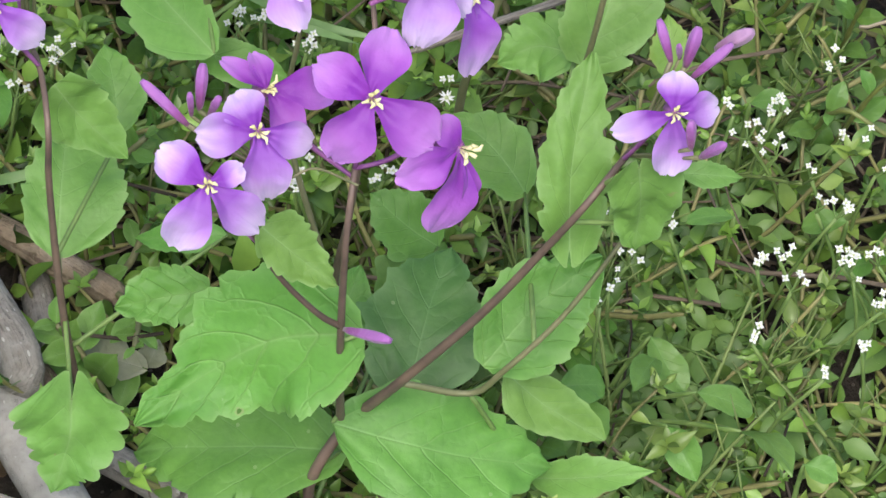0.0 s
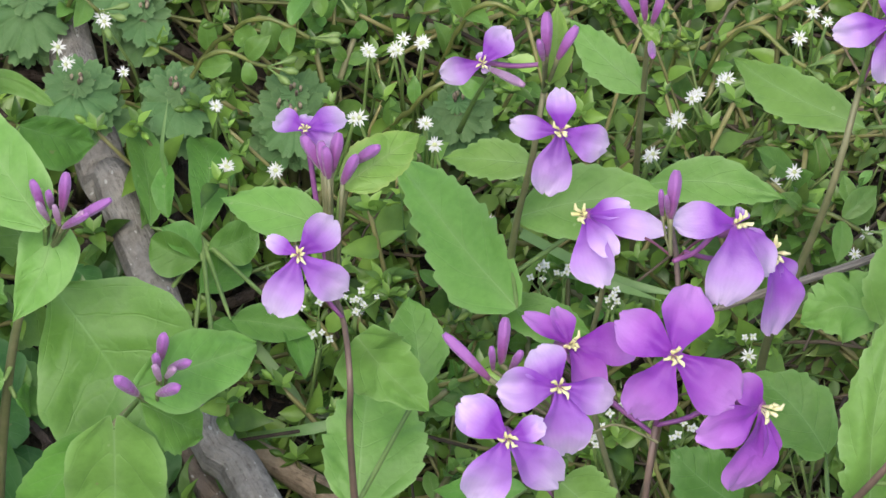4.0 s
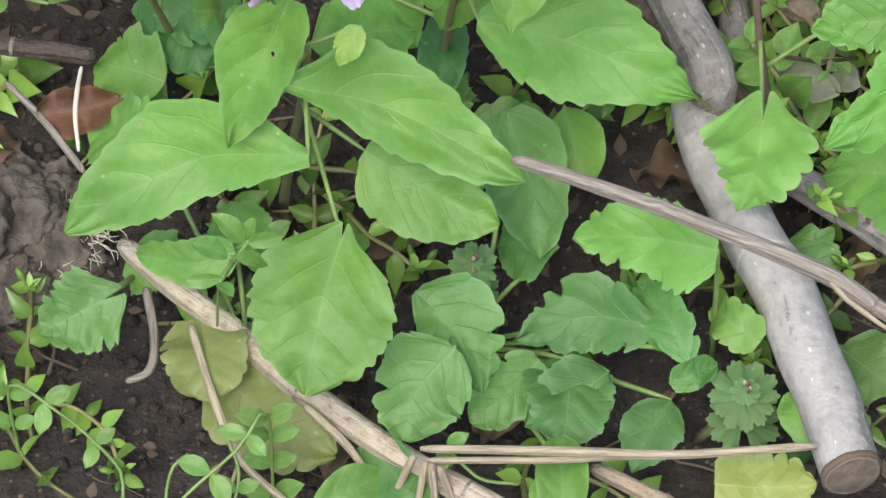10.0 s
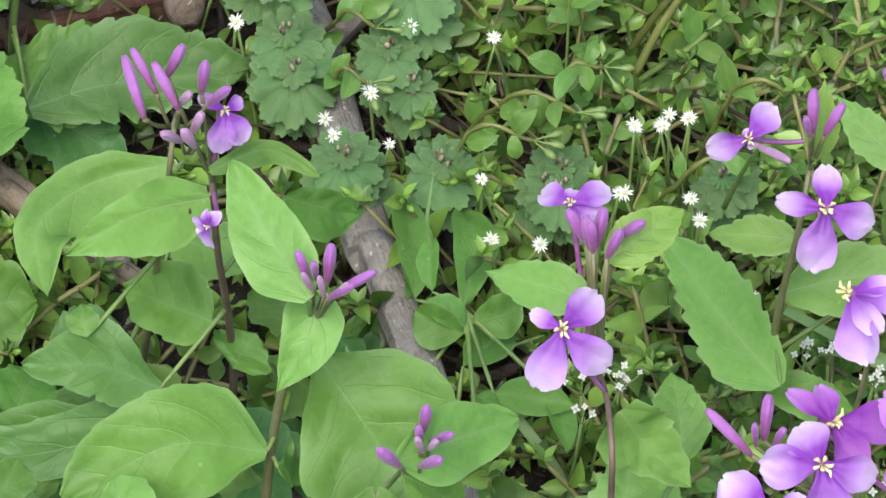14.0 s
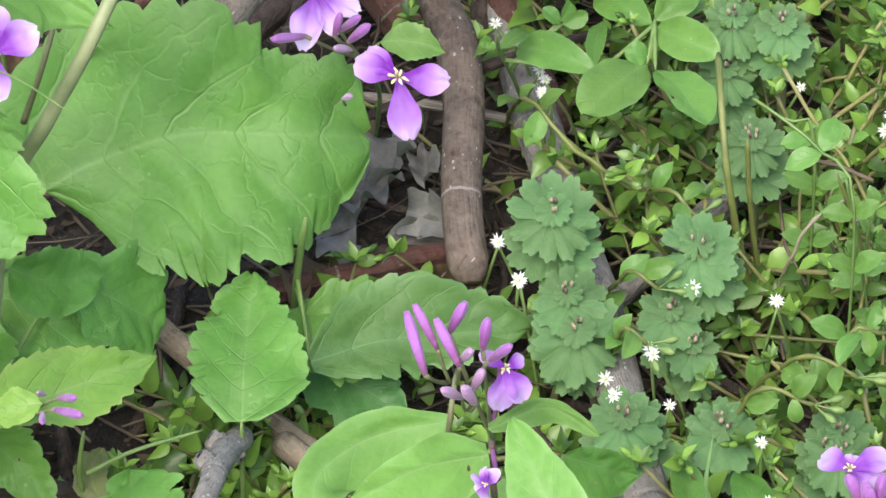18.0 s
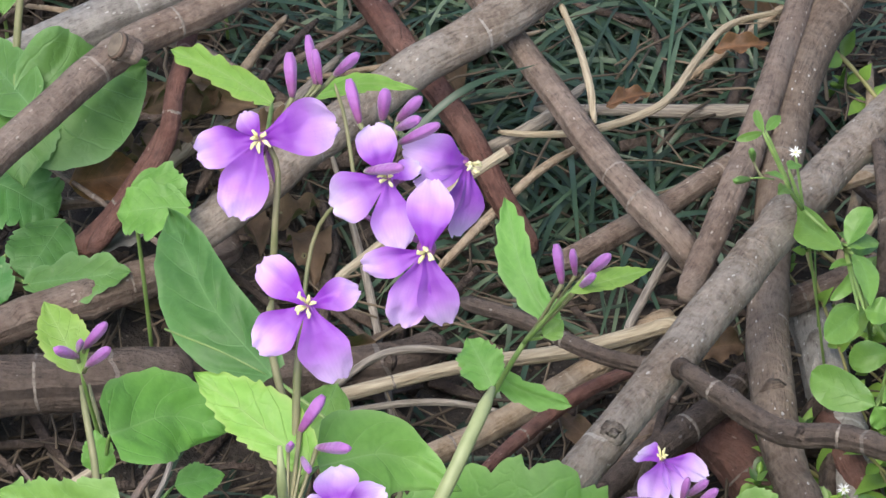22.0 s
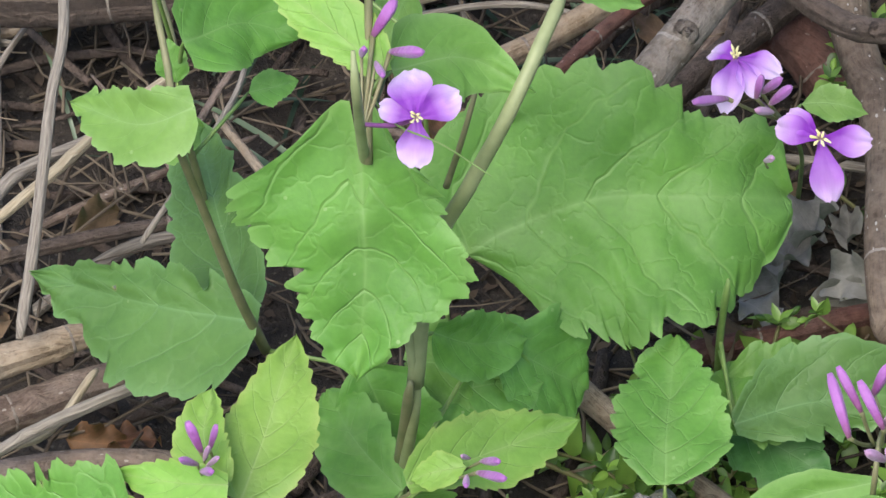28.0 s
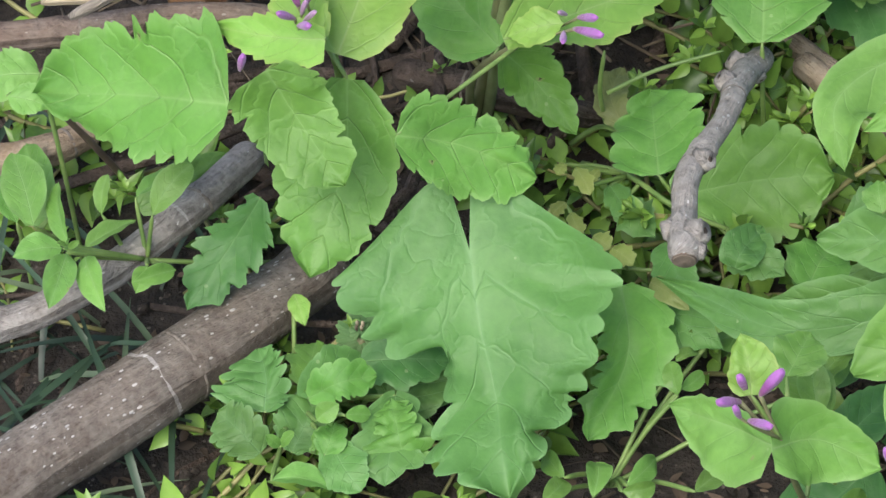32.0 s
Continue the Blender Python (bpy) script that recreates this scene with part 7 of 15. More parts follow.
bud(p, (0.0419, 0.5717, 0.1240), (0.0411, 0.5741, 0.1300), 0.0014, BUDM, (0.0433, 0.5659, 0.0991))
bud(p, (0.0429, 0.5723, 0.1240), (0.0443, 0.5760, 0.1300), 0.0013, BUDM, (0.0433, 0.5659, 0.0991))
bud(p, (0.0424, 0.5710, 0.1240), (0.0418, 0.5728, 0.1300), 0.0012, BUDM, (0.0436, 0.5645, 0.0995))
bud(p, (0.0447, 0.5697, 0.1240), (0.0470, 0.5708, 0.1300), 0.0012, BUDM, (0.0439, 0.5630, 0.0999))
bud(p, (0.0464, 0.5741, 0.1240), (0.0510, 0.5727, 0.1300), 0.0012, BUDM, (0.0430, 0.5673, 0.0987))
leaf(p, (0.0808, 0.5670, 0.0400), (0.0641, 0.5717, 0.0340), 0.0063, "ovate", "mid", 127)
stem(p, [(0.0503, 0.5465, 0.0351), (0.0808, 0.5670, 0.0400)], 0.0005, 0.0004, STEM_G, "petiole")

# violet cress in the middle, mostly leaves and buds
p = thing("violet_cress_plant", (-0.0162, 0.5737, 0.0000), "leafy violet cress in purple bud", "flowering plant", "violet cress plants")
stem(p, [(-0.0178, 0.5724, 0.0000), (-0.0162, 0.5650, 0.0450), (-0.0140, 0.5623, 0.0780), (-0.0110, 0.5582, 0.1050), (-0.0064, 0.5641, 0.1130), (-0.0039, 0.5713, 0.1120)], 0.00120, 0.00072, STEM_B)
frond(p, [(-0.0143, 0.5569, 0.0880), (-0.0315, 0.5650, 0.0800), (-0.0508, 0.5589, 0.0720)], (0.0015, 0.0040, 0.0090, 0.0110, 0.0060, 0.0030, 0.0000), (0.0015, 0.0055, 0.0105, 0.0100, 0.0085, 0.0055, 0.0015), "mid", 128, teeth=9, deep=0.03)
stem(p, [(-0.0128, 0.5608, 0.0881), (-0.0143, 0.5569, 0.0880)], 0.0005, 0.0004, STEM_G, "petiole")
frond(p, [(-0.0062, 0.5526, 0.1340), (-0.0132, 0.5631, 0.1380), (-0.0196, 0.5769, 0.1420)], (0.0014, 0.0043, 0.0067, 0.0062, 0.0038, 0.0019, 0.0000), (0.0010, 0.0038, 0.0057, 0.0057, 0.0038, 0.0024, 0.0005), "bright", 129, teeth=5, deep=0.015)
stem(p, [(-0.0064, 0.5641, 0.1130), (-0.0062, 0.5526, 0.1340)], 0.0005, 0.0004, STEM_G, "petiole")
frond(p, [(-0.0048, 0.5618, 0.1240), (-0.0068, 0.5557, 0.1200), (-0.0123, 0.5506, 0.1120)], (0.0029, 0.0043, 0.0053, 0.0048, 0.0029, 0.0012, 0.0000), (0.0024, 0.0048, 0.0053, 0.0043, 0.0024, 0.0008, 0.0000), "bright", 130, teeth=5, deep=0.02)
stem(p, [(-0.0104, 0.5589, 0.1060), (-0.0048, 0.5618, 0.1240)], 0.0005, 0.0004, STEM_G, "petiole")
frond(p, [(-0.0056, 0.5686, 0.1000), (0.0036, 0.5600, 0.0900), (0.0133, 0.5478, 0.0780)], (0.0012, 0.0059, 0.0129, 0.0164, 0.0129, 0.0069, 0.0010), (0.0008, 0.0040, 0.0094, 0.0149, 0.0139, 0.0079, 0.0010), "mid", 131, teeth=8, deep=0.02)
stem(p, [(-0.0039, 0.5713, 0.1120), (-0.0056, 0.5686, 0.1000)], 0.0005, 0.0004, STEM_G, "petiole")
leaf(p, (-0.0124, 0.5594, 0.0800), (-0.0101, 0.5632, 0.0720), 0.0060, "ovate", "mid", 133)
stem(p, [(-0.0136, 0.5618, 0.0814), (-0.0124, 0.5594, 0.0800)], 0.0005, 0.0004, STEM_G, "petiole")
leaf(p, (-0.0163, 0.5847, 0.0400), (-0.0146, 0.5678, 0.0240), 0.0116, "smooth", "dark", 134)
stem(p, [(-0.0164, 0.5659, 0.0394), (-0.0163, 0.5847, 0.0400)], 0.0005, 0.0004, STEM_G, "petiole")
bud(p, (-0.0064, 0.5543, 0.1360), (-0.0082, 0.5563, 0.1420), 0.0011, BUDM, (-0.0064, 0.5641, 0.1130))
bud(p, (-0.0052, 0.5552, 0.1360), (-0.0055, 0.5538, 0.1420), 0.0009, BUDM, (-0.0064, 0.5641, 0.1130))
bud(p, (-0.0033, 0.5545, 0.1360), (-0.0025, 0.5578, 0.1420), 0.0012, BUDM, (-0.0064, 0.5641, 0.1130))
bud(p, (-0.0028, 0.5514, 0.1360), (0.0048, 0.5517, 0.1420), 0.0011, BUDM, (-0.0064, 0.5641, 0.1130))
bud(p, (-0.0033, 0.5508, 0.1360), (0.0010, 0.5487, 0.1420), 0.0009, BUDM, (-0.0064, 0.5641, 0.1130))
bud(p, (-0.0056, 0.5527, 0.1360), (-0.0074, 0.5513, 0.1420), 0.0008, BUDP, (-0.0064, 0.5641, 0.1130))
bud(p, (-0.0038, 0.5514, 0.1360), (-0.0046, 0.5506, 0.1420), 0.0008, BUDP, (-0.0064, 0.5641, 0.1130))
bud(p, (-0.0019, 0.5514, 0.1360), (0.0001, 0.5490, 0.1420), 0.0008, BUDP, (-0.0064, 0.5641, 0.1130))
stem(p, [(-0.0038, 0.5525, 0.1340), (-0.0042, 0.5530, 0.1360)], 0.00047, 0.00039, STEM_B)
p = thing("violet_cress_plant", (-0.0065, 0.5668, 0.0000), "violet cress with a bud cluster over broad leaves", "flowering plant", "violet cress plants")
stem(p, [(-0.0097, 0.5669, 0.0000), (-0.0071, 0.5530, 0.0400), (-0.0047, 0.5461, 0.0660), (-0.0006, 0.5402, 0.0880), (0.0044, 0.5424, 0.0930), (0.0098, 0.5452, 0.0980)], 0.00088, 0.00056, STEM_B)
frond(p, [(0.0045, 0.5268, 0.1120), (0.0045, 0.5248, 0.0960), (0.0038, 0.5193, 0.0800)], (0.0048, 0.0072, 0.0088, 0.0082, 0.0053, 0.0019, 0.0000), (0.0048, 0.0077, 0.0087, 0.0082, 0.0043, 0.0019, 0.0000), "bright", 135, back=0.1, teeth=6, deep=0.015)
stem(p, [(0.0091, 0.5449, 0.0974), (0.0045, 0.5268, 0.1120)], 0.0005, 0.0004, STEM_G, "petiole")
frond(p, [(0.0084, 0.5273, 0.1220), (0.0185, 0.5360, 0.1170), (0.0290, 0.5442, 0.1120)], (0.0014, 0.0033, 0.0052, 0.0062, 0.0043, 0.0029, 0.0005), (0.0019, 0.0043, 0.0067, 0.0062, 0.0048, 0.0029, 0.0010), "bright", 136, teeth=6, deep=0.015)
stem(p, [(0.0098, 0.5452, 0.0980), (0.0084, 0.5273, 0.1220)], 0.0005, 0.0004, STEM_G, "petiole")
leaf(p, (-0.0006, 0.5418, 0.0860), (-0.0109, 0.5407, 0.0600), 0.0109, "heart", "mid", 137)
leaf(p, (0.0091, 0.5322, 0.1120), (0.0197, 0.5341, 0.1000), 0.0106, "ovate", "mid", 138)
stem(p, [(0.0098, 0.5452, 0.0980), (0.0091, 0.5322, 0.1120)], 0.0005, 0.0004, STEM_G, "petiole")
bud(p, (0.0124, 0.5316, 0.1240), (0.0131, 0.5324, 0.1300), 0.0012, BUDM, (0.0098, 0.5452, 0.0980))
bud(p, (0.0138, 0.5298, 0.1240), (0.0172, 0.5263, 0.1300), 0.0010, BUDM, (0.0123, 0.5301, 0.1150))
bud(p, (0.0119, 0.5292, 0.1240), (0.0116, 0.5280, 0.1300), 0.0010, BUDM, (0.0118, 0.5301, 0.1150))
bud(p, (0.0118, 0.5244, 0.1240), (0.0152, 0.5211, 0.1300), 0.0012, BUDM, (0.0118, 0.5301, 0.1150))
bud(p, (0.0085, 0.5244, 0.1240), (0.0049, 0.5233, 0.1300), 0.0013, BUDM, (0.0108, 0.5301, 0.1150))
bud(p, (0.0123, 0.5274, 0.1240), (0.0113, 0.5256, 0.1300), 0.0009, BUDP, (0.0128, 0.5331, 0.1150))
bud(p, (0.0133, 0.5280, 0.1240), (0.0146, 0.5249, 0.1300), 0.0009, BUDP, (0.0131, 0.5331, 0.1150))
p = thing("violet_cress_plant", (-0.0351, 0.6338, 0.0000), "violet cress with folded bright leaves and a flower cluster", "flowering plant", "violet cress plants")
stem(p, [(-0.0239, 0.6336, 0.0000), (-0.0219, 0.6218, 0.0300), (-0.0222, 0.6120, 0.0600), (-0.0233, 0.6009, 0.0920), (-0.0237, 0.6002, 0.1110), (-0.0243, 0.6079, 0.1100)], 0.00092, 0.00059, STEM_P)
stem(p, [(-0.0420, 0.6456, -0.0000), (-0.0392, 0.6348, 0.0250), (-0.0362, 0.6263, 0.0550), (-0.0324, 0.6120, 0.0950), (-0.0309, 0.6130, 0.1090), (-0.0306, 0.6213, 0.1060)], 0.00084, 0.00050, STEM_B)
frond(p, [(-0.0243, 0.5989, 0.1080), (-0.0374, 0.6058, 0.0960), (-0.0513, 0.6064, 0.0840)], (0.0031, 0.0061, 0.0082, 0.0082, 0.0051, 0.0020, 0.0000), (0.0020, 0.0031, 0.0051, 0.0041, 0.0031, 0.0015, 0.0000), "bright", 139, teeth=6, deep=0.02)
stem(p, [(-0.0236, 0.6003, 0.1086), (-0.0243, 0.5989, 0.1080)], 0.0005, 0.0004, STEM_G, "petiole")
frond(p, [(-0.0236, 0.5870, 0.1280), (-0.0135, 0.5975, 0.1220), (-0.0042, 0.5961, 0.1160)], (0.0008, 0.0012, 0.0015, 0.0018, 0.0014, 0.0010, 0.0000), (0.0008, 0.0015, 0.0025, 0.0030, 0.0020, 0.0012, 0.0000), "bright", 140, teeth=5, deep=0.02)
stem(p, [(-0.0237, 0.6002, 0.1110), (-0.0236, 0.5870, 0.1280)], 0.0005, 0.0004, STEM_G, "petiole")
frond(p, [(-0.0336, 0.6596, 0.0500), (-0.0499, 0.6540, 0.0500), (-0.0594, 0.6426, 0.0500), (-0.0568, 0.6261, 0.0500)], (0.0011, 0.0054, 0.0098, 0.0120, 0.0076, 0.0033, 0.0000), (0.0011, 0.0027, 0.0049, 0.0049, 0.0038, 0.0022, 0.0000), "bright", 141, teeth=6, deep=0.02)
stem(p, [(-0.0315, 0.6127, 0.1037), (-0.0336, 0.6596, 0.0500)], 0.0005, 0.0004, STEM_G, "petiole")
frond(p, [(-0.0254, 0.6124, 0.0580), (-0.0340, 0.6193, 0.0550), (-0.0425, 0.6263, 0.0520)], (0.0021, 0.0053, 0.0064, 0.0059, 0.0053, 0.0027, 0.0005), (0.0021, 0.0053, 0.0080, 0.0085, 0.0064, 0.0032, 0.0005), "mid", 142, teeth=6, deep=0.03)
stem(p, [(-0.0221, 0.6132, 0.0563), (-0.0254, 0.6124, 0.0580)], 0.0005, 0.0004, STEM_G, "petiole")
frond(p, [(-0.0111, 0.6201, 0.0840), (-0.0039, 0.6234, 0.0770), (0.0024, 0.6280, 0.0700)], (0.0010, 0.0021, 0.0031, 0.0037, 0.0031, 0.0021, 0.0005), (0.0021, 0.0042, 0.0052, 0.0063, 0.0047, 0.0021, 0.0005), "mid", 143, teeth=6, deep=0.03)
stem(p, [(-0.0229, 0.6050, 0.0800), (-0.0111, 0.6201, 0.0840)], 0.0005, 0.0004, STEM_G, "petiole")
leaf(p, (-0.0215, 0.6123, 0.0440), (-0.0171, 0.6162, 0.0500), 0.0128, "ovate", "mid", 144)
stem(p, [(-0.0221, 0.6169, 0.0450), (-0.0215, 0.6123, 0.0440)], 0.0005, 0.0004, STEM_G, "petiole")
frond(p, [(-0.0347, 0.5962, 0.0580), (-0.0466, 0.6052, 0.0540), (-0.0611, 0.6088, 0.0500)], (0.0021, 0.0042, 0.0063, 0.0063, 0.0042, 0.0026, 0.0005), (0.0011, 0.0026, 0.0053, 0.0090, 0.0053, 0.0026, 0.0005), "dull", 145, edge="coarse", teeth=6, deep=0.05)
stem(p, [(-0.0223, 0.6106, 0.0640), (-0.0347, 0.5962, 0.0580)], 0.0005, 0.0004, STEM_G, "petiole")
frond(p, [(-0.0477, 0.6030, 0.0400), (-0.0602, 0.6032, 0.0350), (-0.0766, 0.6034, 0.0300)], (0.0021, 0.0054, 0.0064, 0.0059, 0.0043, 0.0021, 0.0000), (0.0021, 0.0043, 0.0064, 0.0064, 0.0043, 0.0021, 0.0000), "dull", 146, teeth=6, deep=0.03)
stem(p, [(-0.0370, 0.6285, 0.0475), (-0.0477, 0.6030, 0.0400)], 0.0005, 0.0004, STEM_G, "petiole")
leaf(p, (-0.0484, 0.6070, 0.0600), (-0.0495, 0.6136, 0.0620), 0.0063, "ovate", "mid", 147)
stem(p, [(-0.0353, 0.6227, 0.0650), (-0.0484, 0.6070, 0.0600)], 0.0005, 0.0004, STEM_G, "petiole")
leaf(p, (-0.0338, 0.6494, 0.0400), (-0.0185, 0.6404, 0.0400), 0.0131, "ovate", "mid", 148)
stem(p, [(-0.0381, 0.6316, 0.0363), (-0.0338, 0.6494, 0.0400)], 0.0005, 0.0004, STEM_G, "petiole")
flower(p, (-0.0209, 0.5940, 0.1360), [(-95, 0.0075, 0.0057), (-55, 0.0070, 0.0052), (150, 0.0050, 0.0030), (30, 0.0040, 0.0030)], (0.2, -0.6, 0.7), MIDV, (-0.0237, 0.6002, 0.1110), 149)
bud(p, (-0.0344, 0.5883, 0.1400), (-0.0379, 0.5978, 0.1460), 0.0013, BUDM, (-0.0310, 0.5949, 0.1310))
bud(p, (-0.0325, 0.5944, 0.1400), (-0.0366, 0.5995, 0.1460), 0.0012, BUDM, (-0.0305, 0.5949, 0.1310))
bud(p, (-0.0286, 0.5904, 0.1400), (-0.0328, 0.5962, 0.1460), 0.0013, BUDM, (-0.0293, 0.5948, 0.1310))
bud(p, (-0.0306, 0.5984, 0.1400), (-0.0278, 0.6001, 0.1460), 0.0013, BUDM, (-0.0237, 0.6002, 0.1110))
bud(p, (-0.0247, 0.5943, 0.1400), (-0.0239, 0.5963, 0.1460), 0.0012, BUDM, (-0.0237, 0.6002, 0.1110))
bud(p, (-0.0237, 0.5917, 0.1400), (-0.0197, 0.5900, 0.1460), 0.0011, BUDM, (-0.0278, 0.5948, 0.1310))
bud(p, (-0.0281, 0.5850, 0.1380), (-0.0312, 0.5815, 0.1440), 0.0011, BUDP, (-0.0278, 0.5903, 0.1290))
bud(p, (-0.0257, 0.5837, 0.1380), (-0.0277, 0.5821, 0.1440), 0.0012, BUDP, (-0.0270, 0.5903, 0.1290))
bud(p, (-0.0262, 0.5869, 0.1380), (-0.0245, 0.5860, 0.1440), 0.0012, BUDP, (-0.0272, 0.5903, 0.1290))
bud(p, (-0.0287, 0.5936, 0.1380), (-0.0265, 0.5906, 0.1440), 0.0011, BUDP, (-0.0237, 0.6002, 0.1110))
flower(p, (-0.0240, 0.5885, 0.1120), [(-100, 0.0046, 0.0042), (190, 0.0036, 0.0042), (60, 0.0030, 0.0031), (120, 0.0030, 0.0031)], (-0.6, -0.6, 0.3), PALE, (-0.0236, 0.6003, 0.1086), 150)
p = thing("violet_cress_plant", (-0.0377, 0.5424, 0.0000), "violet cress with small lilac flowers and pointed leaves", "flowering plant", "violet cress plants")
stem(p, [(-0.0382, 0.5398, 0.0000), (-0.0355, 0.5315, 0.0300), (-0.0327, 0.5260, 0.0550), (-0.0317, 0.5222, 0.0720), (-0.0356, 0.5255, 0.0790), (-0.0378, 0.5324, 0.0780)], 0.00105, 0.00056, STEM_B)
frond(p, [(-0.0340, 0.5188, 0.0920), (-0.0388, 0.5167, 0.0770), (-0.0450, 0.5088, 0.0620)], (0.0029, 0.0049, 0.0058, 0.0058, 0.0044, 0.0024, 0.0000), (0.0029, 0.0058, 0.0078, 0.0083, 0.0049, 0.0019, 0.0000), "mid", 151, teeth=6, deep=0.03)
stem(p, [(-0.0356, 0.5255, 0.0790), (-0.0340, 0.5188, 0.0920)], 0.0005, 0.0004, STEM_G, "petiole")
frond(p, [(-0.0350, 0.5150, 0.0720), (-0.0166, 0.5162, 0.0630), (0.0067, 0.5076, 0.0540)], (0.0020, 0.0059, 0.0108, 0.0093, 0.0054, 0.0030, 0.0000), (0.0010, 0.0020, 0.0044, 0.0069, 0.0059, 0.0034, 0.0005), "mid", 152, teeth=8, deep=0.04)
stem(p, [(-0.0317, 0.5222, 0.0720), (-0.0350, 0.5150, 0.0720)], 0.0005, 0.0004, STEM_G, "petiole")
leaf(p, (-0.0220, 0.5237, 0.0780), (-0.0260, 0.5191, 0.0720), 0.0054, "ovate", "young", 153)
stem(p, [(-0.0322, 0.5226, 0.0729), (-0.0220, 0.5237, 0.0780)], 0.0005, 0.0004, STEM_G, "petiole")
frond(p, [(-0.0312, 0.5085, 0.0600), (-0.0484, 0.5127, 0.0540), (-0.0625, 0.5095, 0.0480), (-0.0746, 0.5045, 0.0420)], (0.0020, 0.0035, 0.0060, 0.0070, 0.0060, 0.0035, 0.0010), (0.0015, 0.0040, 0.0080, 0.0119, 0.0080, 0.0045, 0.0005), "mid", 154, teeth=9, deep=0.04)
stem(p, [(-0.0322, 0.5241, 0.0635), (-0.0312, 0.5085, 0.0600)], 0.0005, 0.0004, STEM_G, "petiole")
frond(p, [(-0.0219, 0.5211, 0.0440), (-0.0108, 0.5154, 0.0400), (0.0023, 0.5109, 0.0360)], (0.0020, 0.0040, 0.0060, 0.0070, 0.0050, 0.0030, 0.0000), (0.0020, 0.0070, 0.0091, 0.0091, 0.0070, 0.0040, 0.0010), "mid", 155, teeth=8, deep=0.05)
stem(p, [(-0.0334, 0.5274, 0.0488), (-0.0219, 0.5211, 0.0440)], 0.0005, 0.0004, STEM_G, "petiole")
frond(p, [(-0.0255, 0.5009, 0.0460), (-0.0290, 0.4938, 0.0360), (-0.0320, 0.4807, 0.0260)], (0.0030, 0.0070, 0.0115, 0.0134, 0.0110, 0.0060, 0.0010), (0.0060, 0.0090, 0.0119, 0.0129, 0.0100, 0.0050, 0.0005), "mid", 156, back=0.1, teeth=9, deep=0.06)
stem(p, [(-0.0330, 0.5267, 0.0519), (-0.0255, 0.5009, 0.0460)], 0.0005, 0.0004, STEM_G, "petiole")
leaf(p, (-0.0401, 0.5188, 0.0600), (-0.0435, 0.5168, 0.0500), 0.0080, "ovate", "mid", 157)
stem(p, [(-0.0323, 0.5246, 0.0614), (-0.0401, 0.5188, 0.0600)], 0.0005, 0.0004, STEM_G, "petiole")
leaf(p, (-0.0315, 0.5322, 0.0600), (-0.0131, 0.5418, 0.0520), 0.0161, "ovate", "mid", 158)
stem(p, [(-0.0325, 0.5251, 0.0593), (-0.0315, 0.5322, 0.0600)], 0.0005, 0.0004, STEM_G, "petiole")
frond(p, [(-0.0344, 0.5373, 0.0750), (-0.0382, 0.5448, 0.0800), (-0.0414, 0.5575, 0.0800)], (0.0020, 0.0040, 0.0060, 0.0060, 0.0045, 0.0030, 0.0010), (0.0020, 0.0050, 0.0075, 0.0070, 0.0060, 0.0050, 0.0020), "bright", 840, teeth=6, deep=0.02)
flower(p, (-0.0242, 0.5149, 0.1080), [(148, 0.0085, 0.0055), (205, 0.0076, 0.0061), (-76, 0.0089, 0.0047), (75, 0.0024, 0.0022)], (0, -0.72, 0.7), PALE, (-0.0356, 0.5255, 0.0790), 159)
bud(p, (-0.0397, 0.5127, 0.1040), (-0.0418, 0.5141, 0.1100), 0.0012, BUDM, (-0.0356, 0.5255, 0.0790))
bud(p, (-0.0374, 0.5163, 0.1040), (-0.0381, 0.5158, 0.1100), 0.0010, BUDM, (-0.0356, 0.5255, 0.0790))
bud(p, (-0.0341, 0.5169, 0.1040), (-0.0329, 0.5182, 0.1100), 0.0010, BUDM, (-0.0356, 0.5255, 0.0790))
bud(p, (-0.0326, 0.5157, 0.1040), (-0.0313, 0.5134, 0.1100), 0.0010, BUDM, (-0.0356, 0.5255, 0.0790))
bud(p, (-0.0340, 0.5145, 0.1040), (-0.0314, 0.5093, 0.1100), 0.0010, BUDM, (-0.0356, 0.5255, 0.0790))
bud(p, (-0.0373, 0.5139, 0.1040), (-0.0384, 0.5111, 0.1100), 0.0009, BUDM, (-0.0356, 0.5255, 0.0790))
bud(p, (-0.0360, 0.5148, 0.1020), (-0.0380, 0.5103, 0.1080), 0.0009, BUDP, (-0.0356, 0.5255, 0.0790))
bud(p, (-0.0351, 0.5166, 0.1020), (-0.0360, 0.5138, 0.1080), 0.0009, BUDP, (-0.0356, 0.5255, 0.0790))
bud(p, (-0.0327, 0.5142, 0.1020), (-0.0305, 0.5114, 0.1080), 0.0010, BUDP, (-0.0356, 0.5255, 0.0790))
bud(p, (-0.0374, 0.5124, 0.1020), (-0.0396, 0.5050, 0.1080), 0.0008, BUDP, (-0.0356, 0.5255, 0.0790))
p = thing("violet_cress_plant", (-0.0049, 0.5684, 0.0000), "low violet cress leaves over the branch", "flowering plant", "violet cress plants")
stem(p, [(-0.0092, 0.5684, 0.0000), (-0.0068, 0.5582, 0.0300), (-0.0055, 0.5527, 0.0560)], 0.00086, 0.00060, STEM_B)
frond(p, [(-0.0019, 0.5427, 0.0540), (0.0154, 0.5429, 0.0470), (0.0374, 0.5362, 0.0400)], (0.0020, 0.0061, 0.0097, 0.0117, 0.0076, 0.0036, 0.0000), (0.0020, 0.0056, 0.0092, 0.0107, 0.0066, 0.0031, 0.0005), "mid", 160, teeth=10, deep=0.06)
